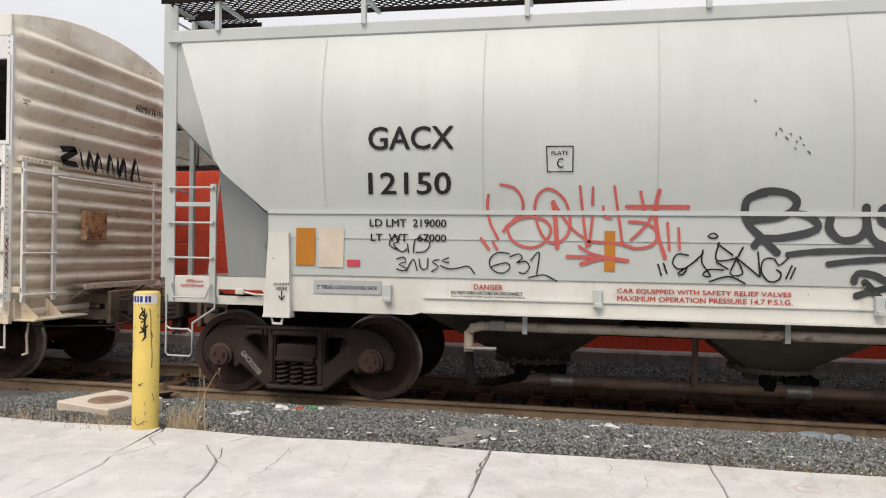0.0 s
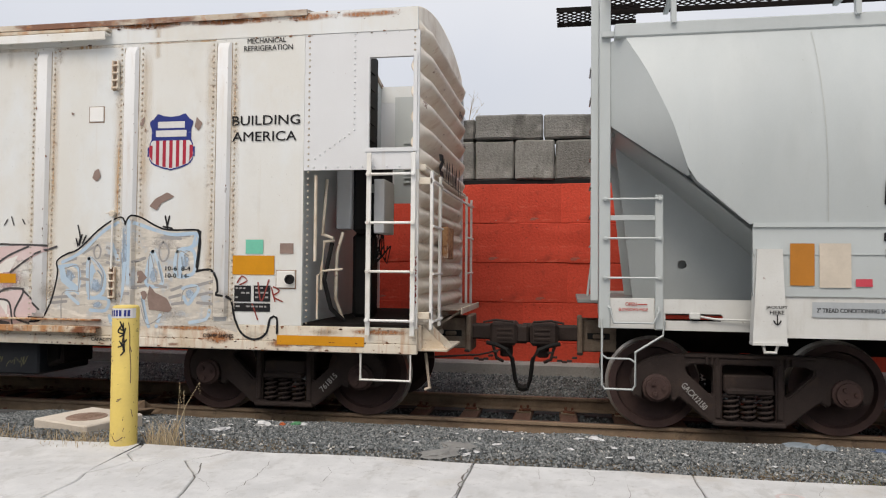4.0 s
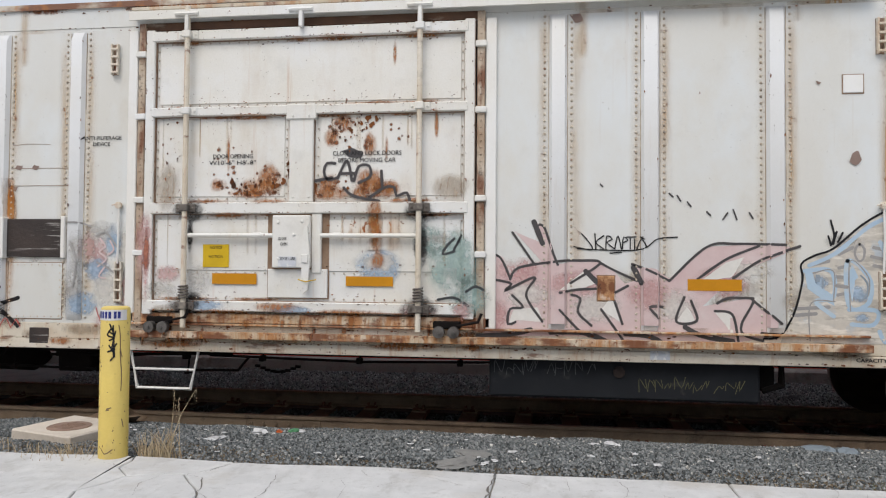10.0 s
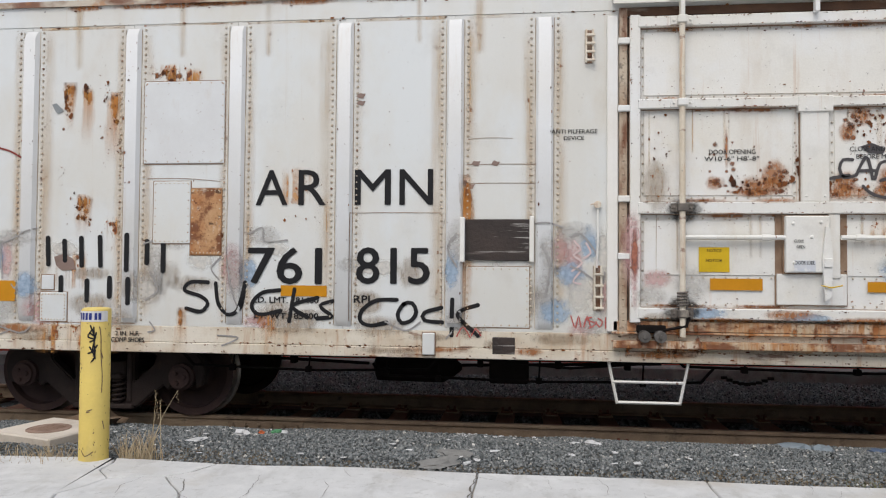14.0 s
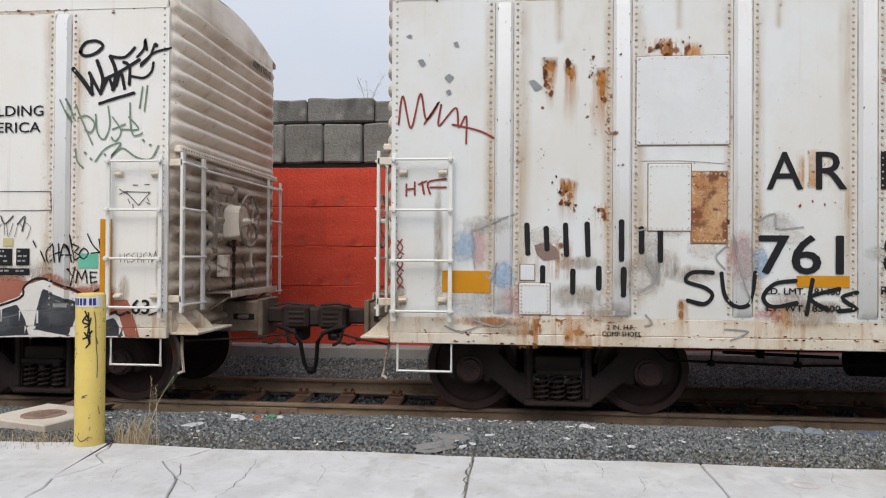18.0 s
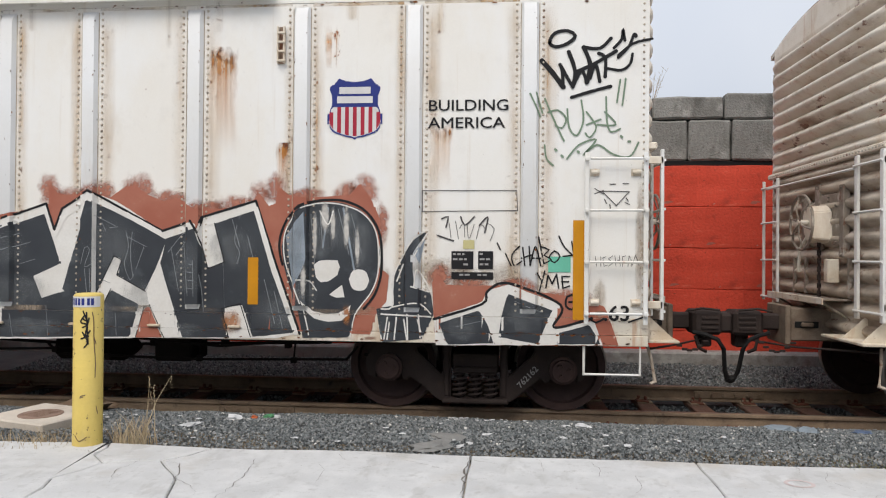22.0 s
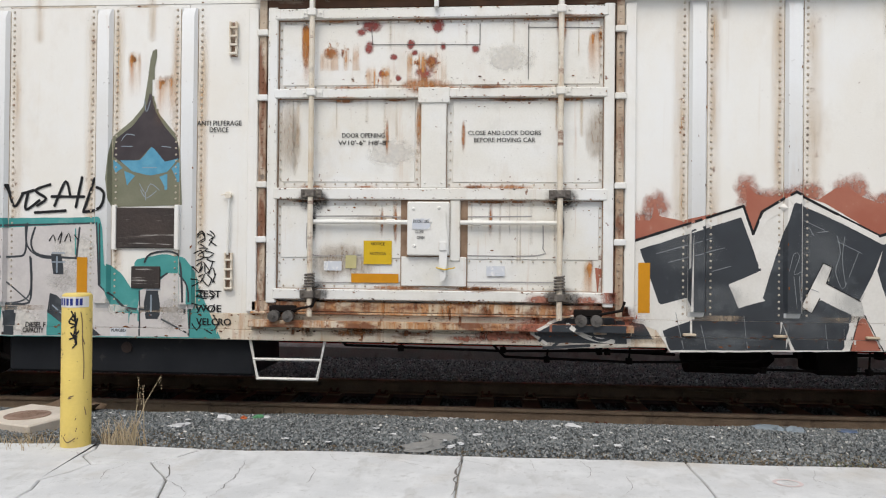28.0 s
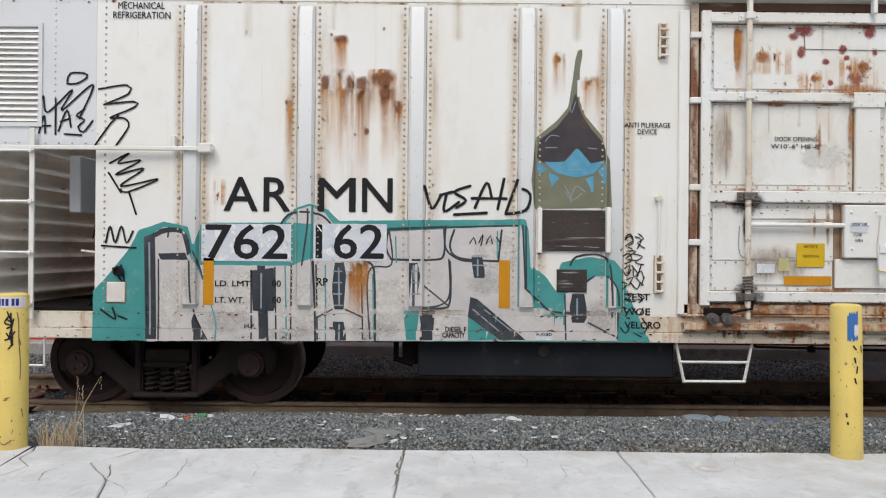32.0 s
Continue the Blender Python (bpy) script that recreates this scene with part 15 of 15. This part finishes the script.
stones("ballast_stones", 56000, [(-5.6, 4.2, 5.1, 7.62)], 0.0145, M_STONE, "loose grey crushed ballast stones", 1)
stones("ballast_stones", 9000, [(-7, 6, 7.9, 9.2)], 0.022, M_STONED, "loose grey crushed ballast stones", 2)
stones("ballast_stones", 24000, [(-7.6, 5.6, 9.45, 11.5)], 0.020, M_STONE, "loose grey crushed ballast stones", 3)
stones("pale_chips", 420, [(-4.6, 3.5, 5.15, 7.4)], 0.018, island("pale_stone_chips", [(0.5, 0.49, 0.46), (0.62, 0.6, 0.56), (0.4, 0.38, 0.34)]), "pale stone and litter chips in the ballast", 4)
stones("soil_crumbs", 9000, [(-5.0, 4.0, 5.02, 5.22), (-5.0, 4.0, 5.02, 5.42), (-5.0, -2.2, 5.1, 5.7), (1.0, 3.2, 5.1, 5.6)], 0.010, island("brown_soil_crumbs", [(0.12, 0.09, 0.06), (0.2, 0.16, 0.11), (0.09, 0.075, 0.06)]), "brown soil crumbs along the slab edge", 5)

# ---- rail joint with its bolts ----
for yr, x in ((rail_yn[0], -3.05), (rail_yn[1], 2.4)):
    j = thing("rail_joint", pose(x, yr, ZR - 0.172), "bolted joint bar on a rusty rail", "rail joint", "", "structure")
    for sd in (-1, 1):
        bm = bmw()
        bbox(bm, -0.42, 0.42, min(sd * 0.012, sd * 0.038), max(sd * 0.012, sd * 0.038), 0.035, 0.120, 0.006)
        part("joint_bar", bm, M_RAIL, j)
    for k in range(6):
        bm = bmw()
        lathe(bm, [(0.022, -0.06), (0.022, -0.035)], 6, (-0.36 + 0.144 * k, 0, 0.08))
        lathe(bm, [(0.012, -0.075), (0.012, -0.055)], 8, (-0.36 + 0.144 * k, 0, 0.08))
        part("bolt", bm, M_RAIL, j)

# ---- drain pad beside the bollard ----
pad = thing("drain_pad", pose(-4.22, 5.72, -0.13, 0, 0, -16), "buff concrete pad with a round iron cover", "drain cover")
bm = bmw()
bbox(bm, -0.34, 0.34, -0.18, 0.42, 0, 0.16, 0.012)
part("slab_block", bm, M_PAD, pad)
bm = bmw()
lathe(bm, [(0.17, 0.158), (0.17, 0.166), (0.155, 0.170), (0.15, 0.166), (0.002, 0.166)], 32, (0.02, 0.08, 0), "z")
for k in range(9):
    box(bm, -0.07, 0.11, -0.02 + 0.025 * k, -0.010 + 0.025 * k, 0.166, 0.170)
part("cover", bm, M_RUSTPIPE, pad, "rusty round iron cover")


# ---- stickers and scuffs on the bollards ----
def on_post(b, name, mat, label, a0, a1, z0, z1, r=0.1015, wob=0.0):
    rr = random.Random(int(z0 * 1000))
    v, f = [], []
    n = 10
    for i in range(n + 1):
        a = radians(a0 + (a1 - a0) * i / n)
        for z in (z0 + rr.uniform(0, wob), z1 - rr.uniform(0, wob)):
            v.append((r * math.sin(a), -r * math.cos(a), z))
    for i in range(n):
        f.append((2 * i, 2 * i + 2, 2 * i + 3, 2 * i + 1))
    return made(name, v, f, mat, b, label)


def scrawl(b, name, mat, w, lines, label=""):
    v, f = [], []
    for k, pts in enumerate(lines):
        pts = spline(pts)
        for i, (a, z) in enumerate(pts):
            p, q = pts[max(0, i - 1)], pts[min(len(pts) - 1, i + 1)]
            dx, dz = (q[0] - p[0]) * 0.0019, q[1] - p[1]
            d = math.hypot(dx, dz) or 1
            for s in (1, -1):
                aa = radians(a + s * (-dz / d) * w / 2 / 0.0019)
                rr = 0.1018 + 0.0003 * (k % 4)
                v.append((rr * math.sin(aa), -rr * math.cos(aa), z + s * dx / d * w / 2))
            if i:
                n = len(v)
                f.append((n - 4, n - 3, n - 1, n - 2))
    return made(name, v, f, mat, b, label)


on_post(bolA, "sticker", M_ENAMEL, "white sticker with blue lettering", -95, 78, 1.003, 1.078)
for a, wd in ((-88, 8), (-76, 7), (-64, 8), (-52, 8), (-40, 9), (-26, 10), (-11, 10), (4, 11), (25, 10), (39, 11)):
    on_post(bolA, "sticker_bar", M_NAVY, "plain blue bar", a, a + wd, 1.017, 1.066, 0.1022)
scrawl(bolA, "marker_scrawl", M_INK, 0.011, [[(18, 0.95), (2, 0.90), (26, 0.88), (8, 0.86)], [(33, 0.93), (20, 0.80), (38, 0.84)], [(8, 0.83), (28, 0.76), (16, 0.72)], [(2, 0.78), (33, 0.80)], [(23, 0.97), (30, 0.74)], [(10, 0.98), (24, 0.91), (6, 0.93)]], "black marker scrawl")
scrawl(bolA, "rust_run", M_PRIMER2, 0.007, [[(44, 0.97), (50, 0.90), (52, 0.76), (58, 0.62), (57, 0.50)], [(50, 0.80), (60, 0.74)], [(-58, 0.80), (-45, 0.72), (-30, 0.70)], [(-52, 0.40), (-34, 0.39)], [(2, 0.375), (22, 0.385)], [(0, 0.365), (14, 0.37)], [(62, 0.30), (70, 0.24)], [(-20, 0.10), (0, 0.06), (30, 0.09)]], "brown rust runs")
rs = random.Random(77)
for b in (bolA, bolB):
    spots = [(rs.uniform(-60, 110), rs.uniform(0.03, 1.0)) for k in range(46)]
    scrawl(b, "paint_chips", M_PRIMER2, 0.006, [[(a, z), (a + rs.uniform(-3, 3), z + rs.uniform(-0.014, 0.014))] for a, z in spots], "small dark chips in the paint")
on_post(bolB, "sticker", M_BLUEPAPER, "torn blue sticker", -25, 15, 0.82, 1.04, 0.1015, 0.04)
on_post(bolB, "sticker", M_ENAMEL, "torn white sticker edge", 0, 18, 0.85, 0.95, 0.1020, 0.03)
scrawl(bolB, "scuff", M_INK, 0.012, [[(-5, 0.80), (8, 0.77)], [(0, 0.72), (5, 0.68)], [(12, 0.66), (8, 0.61)], [(0, 0.58), (6, 0.54)], [(30, 0.80), (34, 0.75)], [(-30, 0.34), (-28, 0.31)], [(-26, 0.28), (-24, 0.26)]], "dark scuffs")


# ---- dry weeds, litter and leaves ----
def blades(name, x, y, n, h, spread, mat, label, category, seed, seeds=False):
    r = random.Random(seed)
    v, f = [], []
    for i in range(n):
        a, d = r.uniform(0, 6.28), r.uniform(0, spread)
        bx, by = x + d * math.cos(a), y + d * math.sin(a) * 0.7
        hh = h * r.uniform(0.35, 1.0)
        lx, ly = r.uniform(-0.5, 0.5) * hh, r.uniform(-0.35, 0.35) * hh
        w = r.uniform(0.002, 0.0045)
        z0 = gz(by) - 0.01
        k = len(v)
        for j in range(4):
            t = j / 3
            c = (bx + lx * t * t, by + ly * t * t, z0 + hh * t)
            ww = w * (1 - 0.75 * t)
            v += [(c[0] - ww, c[1], c[2]), (c[0] + ww, c[1] + ww, c[2])]
            if j:
                f.append((k + 2 * j - 2, k + 2 * j - 1, k + 2 * j + 1, k + 2 * j))
        if seeds and hh > 0.7 * h:
            for q in range(5):
                c = (bx + lx + r.uniform(-0.01, 0.01), by + ly, z0 + hh - 0.02 * q)
                k = len(v)
                v += [(c[0] - 0.0025, c[1], c[2]), (c[0], c[1] - 0.002, c[2] - 0.008), (c[0] + 0.0025, c[1], c[2]), (c[0], c[1] + 0.002, c[2] + 0.010)]
                f.append((k, k + 1, k + 2, k + 3))
    return tagged(made(name, v, f, mat), label, category, kind="stuff")


M_STRAW = island("dry_straw", [(0.38, 0.30, 0.18), (0.50, 0.41, 0.28), (0.27, 0.19, 0.115), (0.43, 0.35, 0.24)])
M_WEED = island("green_weed", [(0.10, 0.13, 0.04), (0.16, 0.17, 0.06), (0.2, 0.18, 0.08)])
blades("dry_grass", -3.06, 5.20, 120, 0.24, 0.15, M_STRAW, "tuft of dry straw-coloured grass beside a bollard", "dry grass", 1)
blades("dry_stalks", -2.97, 5.22, 6, 0.55, 0.10, M_STRAW, "tall dry weed stalks with seed heads", "dry grass", 2, True)
blades("dry_grass", -3.72, 5.12, 130, 0.13, 0.35, M_STRAW, "low dry grass at the slab edge", "dry grass", 3)
blades("dry_grass", -4.5, 5.15, 90, 0.12, 0.40, M_STRAW, "low dry grass at the slab edge", "dry grass", 4)
blades("green_weeds", 2.0, 5.14, 110, 0.07, 0.30, M_WEED, "low green weeds at the slab edge", "weeds", 5)
blades("dry_grass", 1.2, 5.15, 70, 0.05, 0.45, M_STRAW, "low dry grass at the slab edge", "dry grass", 6)
for x, sd in ((-2.75, 21), (-1.62, 22), (2.0, 23)):
    w = thing("bare_twigs", pose(0, 0, 0), "thin leafless twigs growing over the block wall", "weeds")
    r = random.Random(sd)
    for k in range(5):
        bm = bmw()
        a, h = r.uniform(-0.25, 0.25), r.uniform(0.3, 0.55)
        p0, p1, p2 = (x + a * 0.2, 12.0, 3.9), (x + a * 0.7, 12.0, 3.9 + h * 0.6), (x + a * 1.2, 12.02, 3.9 + h)
        tube(bm, [p0, p1, p2], [0.004, 0.003, 0.0015], 5)
        for q in range(4):
            t = r.uniform(0.3, 0.95)
            c = Vector(p0).lerp(Vector(p2), t)
            tube(bm, [c, c + Vector((r.uniform(-0.1, 0.1), 0, r.uniform(0.03, 0.12)))], 0.0016, 4)
        part("twig", bm, M_STRAW, w)


def litter(name, x, y, s, mat, label, seed, flat=0.45):
    """A crumpled scrap."""
    r = random.Random(seed)
    bm = bmw()
    bmesh.ops.create_icosphere(bm, subdivisions=2, radius=1.0)
    for v in bm.verts:
        k = 0.5 + 0.9 * r.random()
        v.co = Vector((v.co.x * s * 1.5 * k, v.co.y * s * k, max(-0.2, v.co.z) * s * flat * k))
    ob = part(name, bm, mat, None, "", True, 20)
    ob.matrix_basis = pose(x, y, gz(y) + 0.018, 0, 0, r.uniform(0, 180))
    return tagged(ob, label, "litter", "litter on the ballast")


M_BAG = plain("white_plastic_film", (0.62, 0.62, 0.62), 0.35)
M_GREENP = plain("green_wrapper", (0.10, 0.28, 0.14), 0.4)
M_REDP = plain("orange_red_wrapper", (0.5, 0.12, 0.04), 0.4)
M_BLUEP = plain("blue_plastic_scrap", (0.10, 0.14, 0.22), 0.5)
litter("paper_scrap", -2.80, 6.45, 0.045, M_BAG, "crumpled white paper scrap on the ballast", 1, 0.7)
litter("snack_wrapper", -2.54, 6.66, 0.05, M_GREENP, "crumpled green and white wrapper", 2)
litter("snack_wrapper", -2.66, 6.62, 0.03, M_REDP, "small orange wrapper scrap", 3)
litter("paper_scrap", -2.47, 6.66, 0.035, M_BAG, "crumpled white paper scrap", 4)
litter("plastic_film", -3.0, 6.0, 0.06, M_BAG, "flat pale plastic film", 5, 0.2)
litter("plastic_film", 0.32, 6.55, 0.05, M_BAG, "strip of pale plastic film", 6, 0.5)
litter("plastic_film", 0.18, 6.6, 0.035, M_BAG, "strip of pale plastic film", 16, 0.2)
litter("plastic_sheet", 2.12, 6.85, 0.10, M_GREYP, "crumpled grey-blue plastic sheet", 7, 0.5)
litter("plastic_sheet", 2.32, 6.80, 0.07, M_GREYP, "crumpled grey-blue plastic sheet", 17, 0.5)
litter("plastic_scrap", 2.78, 6.75, 0.06, M_BLUEP, "small torn blue plastic scrap", 8, 0.3)
for k, (x, y) in enumerate(((-0.75, 5.62), (-0.62, 5.5), (-0.68, 5.42), (-1.6, 5.45), (0.1, 5.9), (0.55, 5.6), (1.55, 5.55), (-1.95, 5.5), (-3.05, 5.95), (2.75, 5.7), (0.45, 6.1), (-0.5, 5.95))):
    litter("paper_scrap", x, y, 0.016 + 0.006 * (k % 3), M_BAG, "small white litter scrap", 30 + k, 0.3)
r = random.Random(9)
for k in range(46):
    x = -0.9 + 1.6 * r.random() * r.random() if k < 26 else r.uniform(-4.4, 3.2)
    y = r.uniform(6.9, 7.5) if k < 26 else r.uniform(5.4, 7.4)
    litter("paper_scrap", x, y, r.uniform(0.010, 0.02), M_BAG, "small white litter scrap", 100 + k, 0.3)
litter("rubble_heap", -4.55, 6.9, 0.28, M_PRIMER2, "low heap of brown soil and debris", 60, 0.45)
litter("concrete_lump", -0.90, 5.40, 0.12, M_PAD2, "half-buried flat concrete lump", 61, 0.22)
litter("concrete_lump", -0.78, 5.75, 0.10, M_PAD2, "half-buried flat concrete lump", 62, 0.22)

# ---- hairline cracks and dirt along the slab edge ----
M_CRACK = plain("dirt_filled_crack", (0.14, 0.125, 0.11), 0.95)


def hairline(pts, seed, w0=0.010):
    pts = crack_line(pts, seed, 0.05, 0.014)
    r, v, f = random.Random(seed), [], []
    for i, (x, y) in enumerate(pts):
        w = 0.55 * w0 * (0.25 + 0.75 * r.random()) * (0.3 + 0.7 * math.sin(math.pi * (i + 0.5) / len(pts)))
        v += [(x - w, y - 0.3 * w, 0.0025), (x + w, y + 0.3 * w, 0.0025)]
        if i:
            n = len(v)
            f.append((n - 4, n - 3, n - 1, n - 2))
    tagged(made("crack", v, f, M_CRACK, pavement), "dark dirt-filled crack")


for k, (pts, w) in enumerate((([(-1.98, 4.09), (-1.96, 4.4), (-2.02, 4.85)], 0.005), ([(-2.6, 4.73), (-2.47, 4.69), (-2.34, 4.38)], 0.009), ([(-2.6, 4.74), (-2.45, 4.95), (-2.37, 5.1)], 0.008),
                              ([(-2.75, 4.75), (-2.8, 4.5), (-2.72, 4.3)], 0.004), ([(-2.36, 4.4), (-2.2, 4.3), (-2.12, 4.12)], 0.004), ([(-0.61, 4.5), (-0.5, 4.62), (-0.42, 4.6)], 0.004),
                              ([(0.2, 5.05), (0.26, 4.85), (0.2, 4.7)], 0.004), ([(1.7, 5.0), (1.62, 4.8), (1.7, 4.62)], 0.004), ([(-0.62, 4.3), (-0.6, 5.08)], 0.014), ([(-1.5, 5.05), (-1.42, 4.9)], 0.004))):
    hairline(pts, 40 + k, w)

rs = random.Random(91)
for k in range(16):
    x, y, a = rs.uniform(-3.6, 2.6), rs.uniform(4.1, 4.95), rs.choice((0.2, 0.6, 1.3, 2.2, 2.8)) + rs.uniform(-0.3, 0.3)
    hairline([(x + q * math.cos(a + 0.4 * q), y + 0.6 * q * math.sin(a + 0.5 * q)) for q in (0.0, 0.2, 0.4, 0.6)], 120 + k, 0.0035)

# ---- pink survey mark on the pavement ----
v, f = [], []
for i in range(25):
    a = 2 * math.pi * i / 24
    for k in (0.075, 0.055):
        v.append((1.42 + 1.2 * k * math.cos(a), 4.72 + k * math.sin(a), 0.002))
    if i:
        f.append((2 * i - 2, 2 * i, 2 * i + 1, 2 * i - 1))
tagged(made("paint_ring", v, f, M_PINKRING), "faint pink sprayed ring on the pavement", "paint mark")


# ---- what moves ----
def motions():
    ts, ss = [t for t, _ in ROLLED], [v for _, v in ROLLED]
    for car, ox in ((carA, CA), (carB, CB), (carH, CH)):
        walk(car, [(t, pose(ox + v, YC, ZR)) for t, v in ROLLED])
    steps = [0.4 * i for i in range(81)]
    for ws, sx in WHEELS:
        walk(ws, [(t, pose(sx, 0, 0.457, 0, math.degrees(float(np.interp(t, ts, ss)) / 0.457), 0)) for t in steps])


motions()
